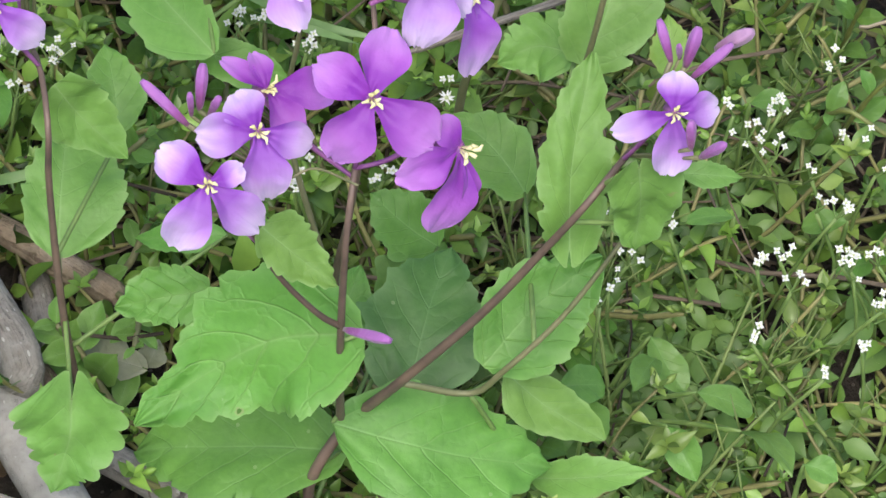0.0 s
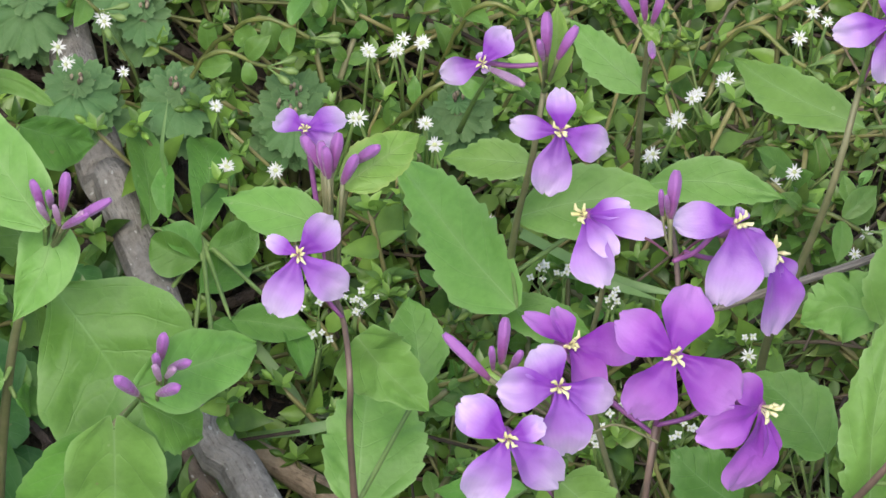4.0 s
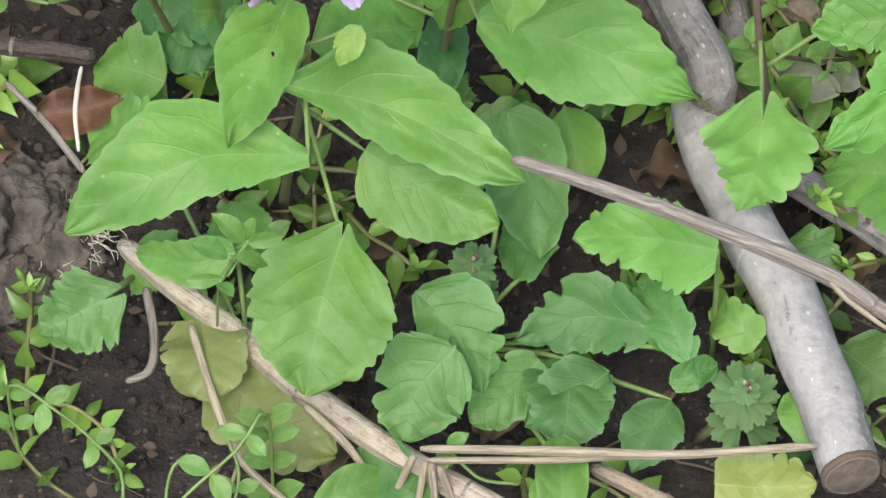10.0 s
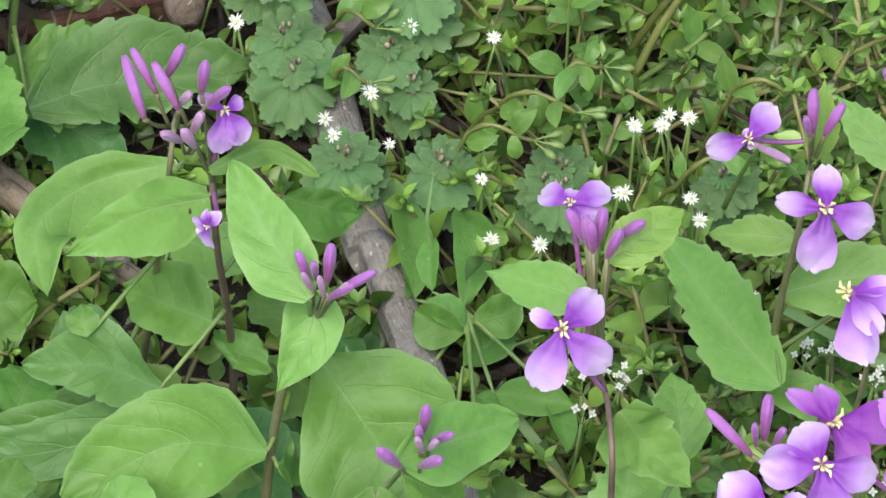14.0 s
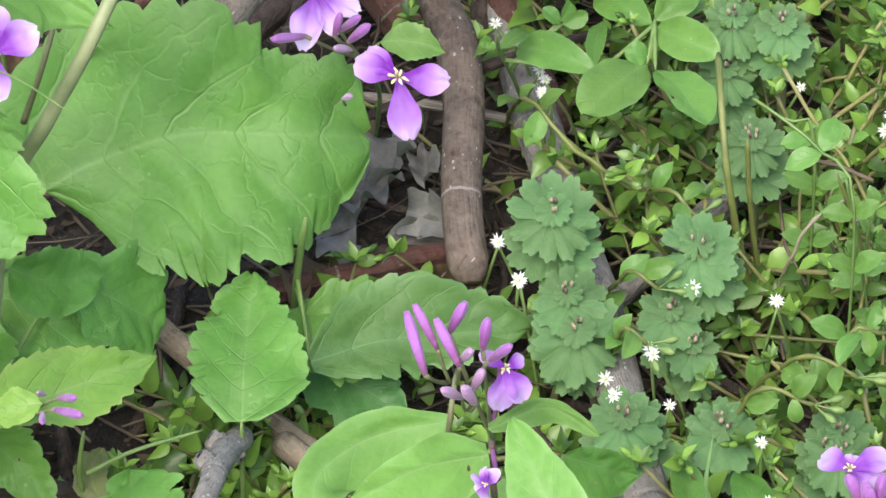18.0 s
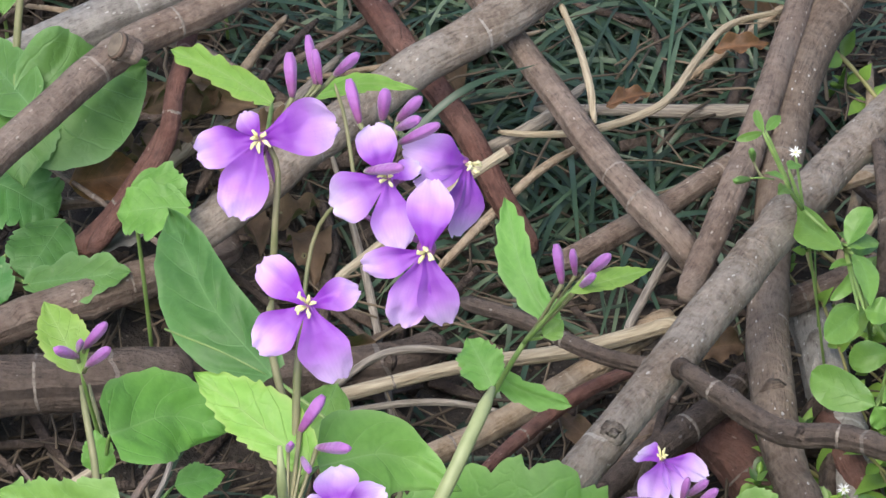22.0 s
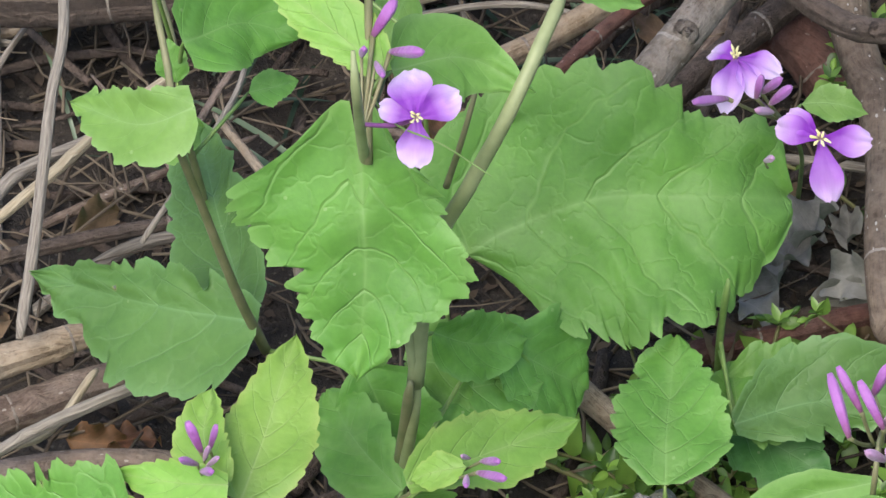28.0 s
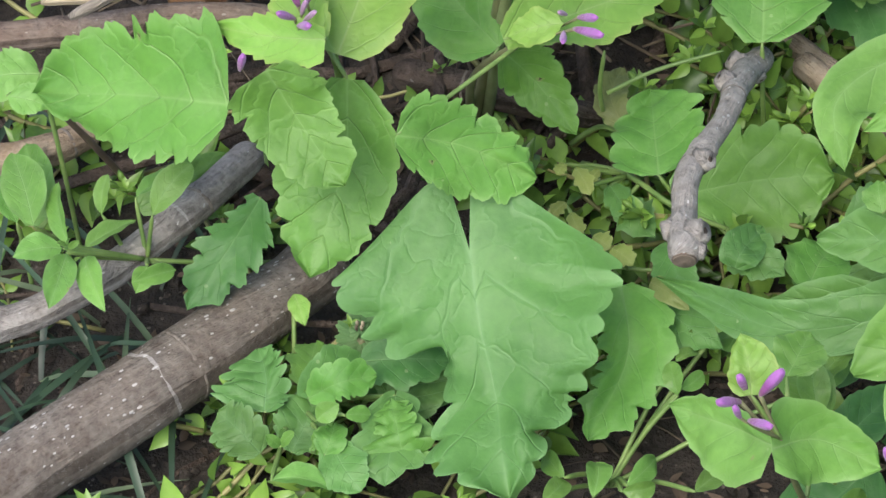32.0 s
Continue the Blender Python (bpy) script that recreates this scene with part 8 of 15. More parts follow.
frond(p, [(-0.0580, 0.5759, 0.0260), (-0.0521, 0.5808, 0.0300), (-0.0457, 0.5925, 0.0260)], (0.0016, 0.0032, 0.0048, 0.0051, 0.0040, 0.0023, 0.0003), (0.0016, 0.0030, 0.0043, 0.0047, 0.0038, 0.0021, 0.0003), "dark", 936, teeth=6, deep=0.04)
frond(p, [(-0.0096, 0.5495, 0.0200), (-0.0084, 0.5569, 0.0240), (-0.0074, 0.5689, 0.0220)], (0.0016, 0.0032, 0.0044, 0.0048, 0.0038, 0.0021, 0.0003), (0.0016, 0.0029, 0.0042, 0.0046, 0.0038, 0.0021, 0.0003), "dark", 935, teeth=6, deep=0.04)
stem(p, [(-0.0055, 0.5527, 0.0560), (-0.0019, 0.5427, 0.0540)], 0.0005, 0.0004, STEM_G, "petiole")
leaf(p, (-0.0004, 0.5599, 0.0500), (-0.0088, 0.5537, 0.0360), 0.0113, "ovate", "mid", 161)
stem(p, [(-0.0058, 0.5541, 0.0495), (-0.0004, 0.5599, 0.0500)], 0.0005, 0.0004, STEM_G, "petiole")
leaf(p, (-0.0153, 0.5873, 0.0300), (-0.0133, 0.5739, 0.0160), 0.0128, "smooth", "dark", 162)
stem(p, [(-0.0077, 0.5620, 0.0188), (-0.0153, 0.5873, 0.0300)], 0.0005, 0.0004, STEM_G, "petiole")
leaf(p, (-0.0234, 0.5642, 0.0360), (-0.0131, 0.5573, 0.0260), 0.0157, "ovate", "mid", 163)
stem(p, [(-0.0066, 0.5575, 0.0333), (-0.0234, 0.5642, 0.0360)], 0.0005, 0.0004, STEM_G, "petiole")
p = thing("violet_cress_plant", (-0.0588, 0.5714, 0.0000), "short violet cress in bud among broad leaves", "flowering plant", "violet cress plants")
stem(p, [(-0.0595, 0.5768, 0.0000), (-0.0605, 0.5611, 0.0300), (-0.0620, 0.5516, 0.0520), (-0.0627, 0.5431, 0.0740)], 0.00084, 0.00050, STEM_B)
frond(p, [(-0.0641, 0.5407, 0.0740), (-0.0563, 0.5475, 0.0680), (-0.0454, 0.5462, 0.0620)], (0.0050, 0.0075, 0.0080, 0.0060, 0.0045, 0.0030, 0.0000), (0.0040, 0.0060, 0.0080, 0.0080, 0.0060, 0.0030, 0.0000), "bright", 164, teeth=6, deep=0.03)
frond(p, [(-0.0640, 0.5444, 0.0700), (-0.0740, 0.5545, 0.0630), (-0.0848, 0.5635, 0.0560)], (0.0061, 0.0081, 0.0101, 0.0091, 0.0061, 0.0025, 0.0000), (0.0010, 0.0020, 0.0030, 0.0041, 0.0036, 0.0020, 0.0005), "bright", 165, teeth=6, deep=0.03)
stem(p, [(-0.0625, 0.5452, 0.0685), (-0.0640, 0.5444, 0.0700)], 0.0005, 0.0004, STEM_G, "petiole")
frond(p, [(-0.0674, 0.5447, 0.0840), (-0.0679, 0.5478, 0.0880), (-0.0695, 0.5521, 0.0920)], (0.0020, 0.0035, 0.0040, 0.0035, 0.0025, 0.0012, 0.0000), (0.0020, 0.0044, 0.0054, 0.0049, 0.0035, 0.0015, 0.0000), "young", 166, teeth=5, deep=0.03)
stem(p, [(-0.0627, 0.5431, 0.0740), (-0.0674, 0.5447, 0.0840)], 0.0005, 0.0004, STEM_G, "petiole")
bud(p, (-0.0659, 0.5447, 0.0840), (-0.0618, 0.5457, 0.0900), 0.0013, BUDM, (-0.0627, 0.5431, 0.0740))
bud(p, (-0.0693, 0.5431, 0.0840), (-0.0726, 0.5383, 0.0900), 0.0012, BUDM, (-0.0627, 0.5431, 0.0740))
bud(p, (-0.0685, 0.5459, 0.0840), (-0.0693, 0.5442, 0.0900), 0.0011, BUDM, (-0.0627, 0.5431, 0.0740))
bud(p, (-0.0675, 0.5390, 0.0840), (-0.0630, 0.5333, 0.0900), 0.0011, BUDM, (-0.0627, 0.5431, 0.0740))
bud(p, (-0.0691, 0.5396, 0.0840), (-0.0696, 0.5374, 0.0900), 0.0009, BUDM, (-0.0627, 0.5431, 0.0740))
leaf(p, (-0.0637, 0.5680, 0.0600), (-0.0600, 0.5785, 0.0600), 0.0103, "ovate", "mid", 167)
stem(p, [(-0.0621, 0.5506, 0.0548), (-0.0637, 0.5680, 0.0600)], 0.0005, 0.0004, STEM_G, "petiole")
leaf(p, (-0.0589, 0.5745, 0.0400), (-0.0609, 0.5843, 0.0460), 0.0063, "smooth", "weed", 168)
stem(p, [(-0.0607, 0.5599, 0.0328), (-0.0589, 0.5745, 0.0400)], 0.0005, 0.0004, STEM_G, "petiole")
leaf(p, (-0.0494, 0.5791, 0.0200), (-0.0622, 0.5691, 0.0140), 0.0203, "broad", "dark", 169)
stem(p, [(-0.0600, 0.5689, 0.0150), (-0.0494, 0.5791, 0.0200)], 0.0005, 0.0004, STEM_G, "petiole")
leaf(p, (-0.0626, 0.5811, 0.0140), (-0.0538, 0.5629, 0.0080), 0.0182, "broad", "dark", 170)
stem(p, [(-0.0597, 0.5728, 0.0075), (-0.0626, 0.5811, 0.0140)], 0.0005, 0.0004, STEM_G, "petiole")

# low leaves around the foot of the plants
p = thing("leaf_rosette", (-0.0054, 0.5078, 0.0000), "rosette of scalloped dull green leaves close to the soil", "plant", "low leaf rosettes")
frond(p, [(-0.0128, 0.5056, 0.0220), (-0.0057, 0.4998, 0.0180), (-0.0005, 0.4891, 0.0140)], (0.0020, 0.0061, 0.0091, 0.0091, 0.0056, 0.0030, 0.0000), (0.0010, 0.0030, 0.0051, 0.0051, 0.0041, 0.0020, 0.0000), "dull", 171, edge="scallop", teeth=6, deep=0.14)
stem(p, [(-0.0054, 0.5078, 0.0000), (-0.0080, 0.5096, 0.0120), (-0.0128, 0.5056, 0.0220)], 0.0005, 0.0005, STEM_G, "petiole")
frond(p, [(-0.0056, 0.4923, 0.0240), (-0.0126, 0.4859, 0.0190), (-0.0146, 0.4789, 0.0140)], (0.0020, 0.0060, 0.0081, 0.0091, 0.0081, 0.0050, 0.0010), (0.0020, 0.0060, 0.0091, 0.0081, 0.0060, 0.0040, 0.0010), "dull", 172, edge="coarse", teeth=6, deep=0.07)
stem(p, [(-0.0054, 0.5078, 0.0000), (-0.0064, 0.5019, 0.0130), (-0.0056, 0.4923, 0.0240)], 0.0005, 0.0005, STEM_G, "petiole")
frond(p, [(0.0033, 0.5444, 0.0240), (0.0085, 0.5282, 0.0200), (0.0096, 0.5166, 0.0160)], (0.0031, 0.0062, 0.0083, 0.0072, 0.0052, 0.0031, 0.0000), (0.0021, 0.0041, 0.0062, 0.0083, 0.0062, 0.0031, 0.0000), "dull", 174, teeth=6, deep=0.04)
stem(p, [(-0.0054, 0.5078, 0.0000), (0.0012, 0.5220, 0.0130), (0.0033, 0.5444, 0.0240)], 0.0005, 0.0005, STEM_G, "petiole")
leaf(p, (0.0142, 0.5500, 0.0180), (0.0194, 0.5351, 0.0120), 0.0136, "smooth", "mid", 175)
stem(p, [(0.0142, 0.5500, 0.0000), (0.0142, 0.5510, 0.0100), (0.0142, 0.5500, 0.0180)], 0.0005, 0.0005, STEM_G, "petiole")
leaf(p, (0.0131, 0.5197, 0.0160), (0.0017, 0.5237, 0.0100), 0.0155, "ovate", "dark", 176)
stem(p, [(-0.0054, 0.5078, 0.0000), (0.0038, 0.5148, 0.0090), (0.0131, 0.5197, 0.0160)], 0.0005, 0.0005, STEM_G, "petiole")
frond(p, [(0.0411, 0.5071, 0.0340), (0.0287, 0.5122, 0.0300), (0.0156, 0.5154, 0.0260)], (0.0041, 0.0071, 0.0091, 0.0066, 0.0051, 0.0030, 0.0005), (0.0020, 0.0041, 0.0066, 0.0076, 0.0056, 0.0030, 0.0005), "mid", 177, edge="coarse", teeth=9, deep=0.12)
stem(p, [(0.0414, 0.5064, 0.0000), (0.0414, 0.5074, 0.0180), (0.0411, 0.5071, 0.0340)], 0.0005, 0.0005, STEM_G, "petiole")
frond(p, [(0.0309, 0.5000, 0.0200), (0.0177, 0.5037, 0.0170), (0.0047, 0.5001, 0.0140)], (0.0010, 0.0041, 0.0061, 0.0066, 0.0046, 0.0020, 0.0000), (0.0010, 0.0031, 0.0061, 0.0082, 0.0051, 0.0020, 0.0000), "dark", 178, edge="coarse", teeth=6, deep=0.1)
stem(p, [(-0.0054, 0.5078, 0.0000), (0.0109, 0.5049, 0.0110), (0.0309, 0.5000, 0.0200)], 0.0005, 0.0005, STEM_G, "petiole")
leaf(p, (0.0221, 0.4940, 0.0140), (0.0069, 0.4845, 0.0100), 0.0152, "ovate", "dark", 179)
stem(p, [(-0.0054, 0.5078, 0.0000), (0.0084, 0.5019, 0.0080), (0.0221, 0.4940, 0.0140)], 0.0005, 0.0005, STEM_G, "petiole")
leaf(p, (0.0332, 0.4964, 0.0180), (0.0264, 0.5124, 0.0140), 0.0092, "lyre", "dull", 181)
stem(p, [(-0.0054, 0.5078, 0.0000), (0.0139, 0.5031, 0.0100), (0.0332, 0.4964, 0.0180)], 0.0005, 0.0005, STEM_G, "petiole")
leaf(p, (0.0130, 0.4761, 0.0120), (0.0140, 0.4633, 0.0080), 0.0091, "smooth", "mid", 183)
stem(p, [(-0.0054, 0.5078, 0.0000), (0.0038, 0.4930, 0.0070), (0.0130, 0.4761, 0.0120)], 0.0005, 0.0005, STEM_G, "petiole")
leaf(p, (0.0334, 0.4906, 0.0100), (0.0262, 0.4775, 0.0060), 0.0112, "ovate", "dark", 185)
stem(p, [(-0.0054, 0.5078, 0.0000), (0.0140, 0.5002, 0.0060), (0.0334, 0.4906, 0.0100)], 0.0005, 0.0005, STEM_G, "petiole")
frond(p, [(0.0409, 0.4729, 0.0100), (0.0498, 0.4711, 0.0120), (0.0587, 0.4705, 0.0140)], (0.0040, 0.0060, 0.0065, 0.0060, 0.0055, 0.0035, 0.0005), (0.0040, 0.0060, 0.0065, 0.0060, 0.0055, 0.0035, 0.0005), "yellow", 186, edge="scallop", teeth=6, deep=0.25)
stem(p, [(0.0433, 0.4775, 0.0000), (0.0433, 0.4785, 0.0060), (0.0409, 0.4729, 0.0100)], 0.0005, 0.0005, STEM_G, "petiole")
frond(p, [(0.0587, 0.4813, 0.0100), (0.0562, 0.4860, 0.0120), (0.0540, 0.4921, 0.0100)], (0.0010, 0.0025, 0.0031, 0.0036, 0.0031, 0.0020, 0.0005), (0.0010, 0.0025, 0.0031, 0.0036, 0.0031, 0.0020, 0.0005), "bright", 896, teeth=3, deep=0.05)
frond(p, [(0.0334, 0.4906, 0.0140), (0.0370, 0.4923, 0.0160), (0.0417, 0.4955, 0.0140)], (0.0010, 0.0020, 0.0028, 0.0030, 0.0025, 0.0015, 0.0005), (0.0010, 0.0020, 0.0028, 0.0030, 0.0025, 0.0015, 0.0005), "dull", 895, edge="scallop", teeth=3, deep=0.12)
frond(p, [(-0.0217, 0.4801, 0.0120), (-0.0165, 0.4736, 0.0120), (-0.0104, 0.4643, 0.0100)], (0.0020, 0.0035, 0.0045, 0.0050, 0.0040, 0.0025, 0.0005), (0.0020, 0.0035, 0.0045, 0.0050, 0.0040, 0.0025, 0.0005), "dark", 894, teeth=5, deep=0.04)
frond(p, [(-0.0455, 0.5127, 0.0240), (-0.0538, 0.5115, 0.0220), (-0.0639, 0.5166, 0.0180)], (0.0020, 0.0036, 0.0046, 0.0041, 0.0031, 0.0020, 0.0005), (0.0020, 0.0036, 0.0046, 0.0041, 0.0031, 0.0020, 0.0005), "mid", 893, teeth=6, deep=0.06)
frond(p, [(0.0136, 0.4609, 0.0140), (0.0136, 0.4702, 0.0160), (0.0136, 0.4803, 0.0140)], (0.0010, 0.0030, 0.0042, 0.0048, 0.0042, 0.0028, 0.0005), (0.0010, 0.0030, 0.0042, 0.0048, 0.0042, 0.0028, 0.0005), "mid", 892, teeth=4, deep=0.0)
frond(p, [(0.0494, 0.5004, 0.0140), (0.0443, 0.5033, 0.0160), (0.0407, 0.5090, 0.0120)], (0.0020, 0.0036, 0.0041, 0.0041, 0.0036, 0.0020, 0.0005), (0.0020, 0.0036, 0.0041, 0.0041, 0.0036, 0.0020, 0.0005), "bright", 891, edge="scallop", teeth=4, deep=0.18)
frond(p, [(0.0363, 0.4927, 0.0200), (0.0328, 0.4999, 0.0220), (0.0270, 0.5098, 0.0180)], (0.0015, 0.0030, 0.0041, 0.0046, 0.0041, 0.0025, 0.0005), (0.0015, 0.0030, 0.0036, 0.0041, 0.0041, 0.0025, 0.0005), "dull", 890, edge="coarse", teeth=5, deep=0.15)
frond(p, [(0.0096, 0.4964, 0.0140), (0.0035, 0.4904, 0.0120), (-0.0025, 0.4850, 0.0100)], (0.0020, 0.0041, 0.0051, 0.0056, 0.0046, 0.0031, 0.0005), (0.0020, 0.0041, 0.0051, 0.0051, 0.0046, 0.0031, 0.0005), "dull", 889, edge="coarse", teeth=5, deep=0.08)
frond(p, [(0.0147, 0.4978, 0.0120), (0.0147, 0.4880, 0.0140), (0.0137, 0.4795, 0.0120)], (0.0030, 0.0061, 0.0081, 0.0081, 0.0071, 0.0051, 0.0010), (0.0030, 0.0061, 0.0081, 0.0076, 0.0066, 0.0046, 0.0010), "dark", 888, edge="coarse", teeth=7, deep=0.08, quilt=0.03)
leaf(p, (0.0550, 0.5267, 0.0060), (0.0652, 0.5205, 0.0060), 0.0115, "broad", "dull", 189)
stem(p, [(0.0550, 0.5267, 0.0000), (0.0550, 0.5277, 0.0040), (0.0550, 0.5267, 0.0060)], 0.0005, 0.0005, STEM_G, "petiole")
leaf(p, (0.0648, 0.5057, 0.0040), (0.0747, 0.4959, 0.0040), 0.0155, "broad", "dull", 190)
stem(p, [(0.0648, 0.5057, 0.0000), (0.0648, 0.5067, 0.0030), (0.0648, 0.5057, 0.0040)], 0.0005, 0.0005, STEM_G, "petiole")
leaf(p, (-0.0312, 0.4664, 0.0100), (-0.0173, 0.4748, 0.0100), 0.0091, "smooth", "weed", 191)
stem(p, [(-0.0312, 0.4664, 0.0000), (-0.0312, 0.4674, 0.0060), (-0.0312, 0.4664, 0.0100)], 0.0005, 0.0005, STEM_G, "petiole")
p = thing("leaf_rosette", (-0.0714, 0.5174, 0.0000), "pale green round leaf with holes on the soil", "plant", "low leaf rosettes")
frond(p, [(-0.0691, 0.5061, 0.0180), (-0.0742, 0.5043, 0.0160), (-0.0808, 0.5013, 0.0140)], (0.0061, 0.0082, 0.0082, 0.0077, 0.0056, 0.0031, 0.0005), (0.0051, 0.0072, 0.0077, 0.0067, 0.0051, 0.0031, 0.0005), "dull", 192, back=0.3, edge="coarse", teeth=6, deep=0.1)
stem(p, [(-0.0714, 0.5174, 0.0000), (-0.0703, 0.5131, 0.0100), (-0.0691, 0.5061, 0.0180)], 0.0005, 0.0005, STEM_G, "petiole")
stem(p, [(-0.0640, 0.5217, 0.0040), (-0.0666, 0.5118, 0.0140), (-0.0692, 0.5065, 0.0180)], 0.00059, 0.00059, STEM_G)
p = thing("leaf_rosette", (-0.0439, 0.5076, 0.0000), "yellowing flat leaf on the soil", "plant", "low leaf rosettes")
frond(p, [(-0.0477, 0.4963, 0.0080), (-0.0393, 0.4885, 0.0070), (-0.0269, 0.4808, 0.0060)], (0.0061, 0.0082, 0.0092, 0.0082, 0.0071, 0.0041, 0.0010), (0.0061, 0.0082, 0.0092, 0.0082, 0.0071, 0.0041, 0.0010), "wilt", 193, edge="scallop", teeth=7, deep=0.1)
frond(p, [(-0.0519, 0.5059, 0.0120), (-0.0505, 0.4960, 0.0140), (-0.0493, 0.4883, 0.0120)], (0.0041, 0.0061, 0.0077, 0.0077, 0.0066, 0.0046, 0.0010), (0.0041, 0.0061, 0.0077, 0.0077, 0.0066, 0.0046, 0.0010), "wilt", 839, edge="scallop", teeth=6, deep=0.08)
stem(p, [(-0.0439, 0.5076, 0.0000), (-0.0479, 0.5097, 0.0050), (-0.0477, 0.4963, 0.0080)], 0.0005, 0.0005, STEM_G, "petiole")
leaf(p, (-0.0648, 0.5233, 0.0100), (-0.0563, 0.5172, 0.0080), 0.0135, "broad", "mid", 194)
stem(p, [(-0.0439, 0.5076, 0.0000), (-0.0543, 0.5164, 0.0060), (-0.0648, 0.5233, 0.0100)], 0.0005, 0.0005, STEM_G, "petiole")
leaf(p, (-0.0624, 0.5448, 0.0120), (-0.0746, 0.5515, 0.0080), 0.0169, "broad", "mid", 195)
stem(p, [(-0.0439, 0.5076, 0.0000), (-0.0532, 0.5272, 0.0070), (-0.0624, 0.5448, 0.0120)], 0.0005, 0.0005, STEM_G, "petiole")
leaf(p, (-0.0609, 0.5591, 0.0120), (-0.0742, 0.5659, 0.0080), 0.0160, "broad", "mid", 196)
stem(p, [(-0.0609, 0.5591, 0.0000), (-0.0609, 0.5601, 0.0070), (-0.0609, 0.5591, 0.0120)], 0.0005, 0.0005, STEM_G, "petiole")
leaf(p, (-0.0474, 0.5335, 0.0100), (-0.0429, 0.5198, 0.0080), 0.0115, "ovate", "mid", 197)
stem(p, [(-0.0439, 0.5076, 0.0000), (-0.0457, 0.5216, 0.0060), (-0.0474, 0.5335, 0.0100)], 0.0005, 0.0005, STEM_G, "petiole")
p = thing("withered_leaf", (0.0673, 0.5679, 0.0000), "withered pale leaf by the stem", "dead leaf")
leaf(p, (0.0655, 0.5608, 0.0080), (0.0529, 0.5668, 0.0080), 0.0086, "lyre", "pale", 198)
stem(p, [(0.0673, 0.5679, 0.0000), (0.0664, 0.5654, 0.0050), (0.0655, 0.5608, 0.0080)], 0.0005, 0.0005, STEM_G, "petiole")
leaf(p, (0.0662, 0.5622, 0.0060), (0.0688, 0.5659, 0.0100), 0.0053, "ovate", "pale", 199)
stem(p, [(0.0673, 0.5679, 0.0000), (0.0668, 0.5661, 0.0040), (0.0662, 0.5622, 0.0060)], 0.0005, 0.0005, STEM_G, "petiole")

# violet cress with the largest leaves
p = thing("violet_cress_plant", (-0.1351, 0.6803, 0.0000), "stout violet cress with very large toothed leaves and purple flowers", "flowering plant", "violet cress plants")
stem(p, [(-0.1351, 0.6803, 0.0000), (-0.1260, 0.6617, 0.0500), (-0.1198, 0.6517, 0.0850), (-0.1210, 0.6522, 0.1150), (-0.1232, 0.6485, 0.1450), (-0.1192, 0.6268, 0.1840), (-0.1192, 0.6285, 0.1930)], 0.00139, 0.00090, STEM_S)
stem(p, [(-0.1198, 0.6517, 0.0850), (-0.1144, 0.6523, 0.1180), (-0.1058, 0.6534, 0.1360), (-0.0969, 0.6519, 0.1560), (-0.0909, 0.6615, 0.1650), (-0.0874, 0.6717, 0.1680)], 0.00169, 0.00130, STEM_S)
stem(p, [(-0.1549, 0.6840, 0.0600), (-0.1561, 0.6724, 0.0880), (-0.1584, 0.6653, 0.1180), (-0.1602, 0.6603, 0.1420), (-0.1619, 0.6701, 0.1470), (-0.1657, 0.6835, 0.1560)], 0.00111, 0.00068, STEM_B)
frond(p, [(-0.1184, 0.7207, 0.0500), (-0.1096, 0.7234, 0.0550), (-0.0903, 0.7275, 0.0600), (-0.0713, 0.7296, 0.0580), (-0.0529, 0.7369, 0.0500)], (0.0138, 0.0230, 0.0282, 0.0259, 0.0167, 0.0161, 0.0029), (0.0012, 0.0144, 0.0259, 0.0311, 0.0236, 0.0161, 0.0046), "quilted", 200, edge="coarse", teeth=12, deep=0.085, quilt=0.03, wave=0.04, bites=((1, 0.63, 0.016, 0.16), (1, 0.30, 0.012, 0.10), (-1, 0.68, 0.03, 0.10)))
stem(p, [(-0.1112, 0.6527, 0.1247), (-0.1184, 0.7207, 0.0500)], 0.0005, 0.0004, STEM_G, "petiole")
frond(p, [(-0.1236, 0.6457, 0.1500), (-0.1238, 0.6380, 0.1310), (-0.1260, 0.6270, 0.1120)], (0.0092, 0.0133, 0.0143, 0.0200, 0.0097, 0.0046, 0.0000), (0.0154, 0.0236, 0.0230, 0.0164, 0.0102, 0.0061, 0.0000), "quilted", 201, back=0.28, edge="coarse", teeth=9, deep=0.09, quilt=0.016)
frond(p, [(-0.1202, 0.6796, 0.0700), (-0.1138, 0.6862, 0.0600), (-0.1047, 0.6974, 0.0500)], (0.0022, 0.0034, 0.0056, 0.0067, 0.0056, 0.0034, 0.0011), (0.0022, 0.0045, 0.0067, 0.0078, 0.0056, 0.0034, 0.0000), "mid", 202, edge="coarse", teeth=5, deep=0.08)
stem(p, [(-0.1178, 0.6519, 0.0974), (-0.1202, 0.6796, 0.0700)], 0.0005, 0.0004, STEM_G, "petiole")
frond(p, [(-0.1543, 0.6783, 0.0740), (-0.1782, 0.6907, 0.0660), (-0.2061, 0.7071, 0.0580)], (0.0068, 0.0135, 0.0169, 0.0169, 0.0085, 0.0045, 0.0003), (0.0034, 0.0062, 0.0079, 0.0085, 0.0051, 0.0028, 0.0003), "dull", 203, edge="coarse", teeth=7, deep=0.16, quilt=0.03)
stem(p, [(-0.1555, 0.6782, 0.0740), (-0.1543, 0.6783, 0.0740)], 0.0005, 0.0004, STEM_G, "petiole")
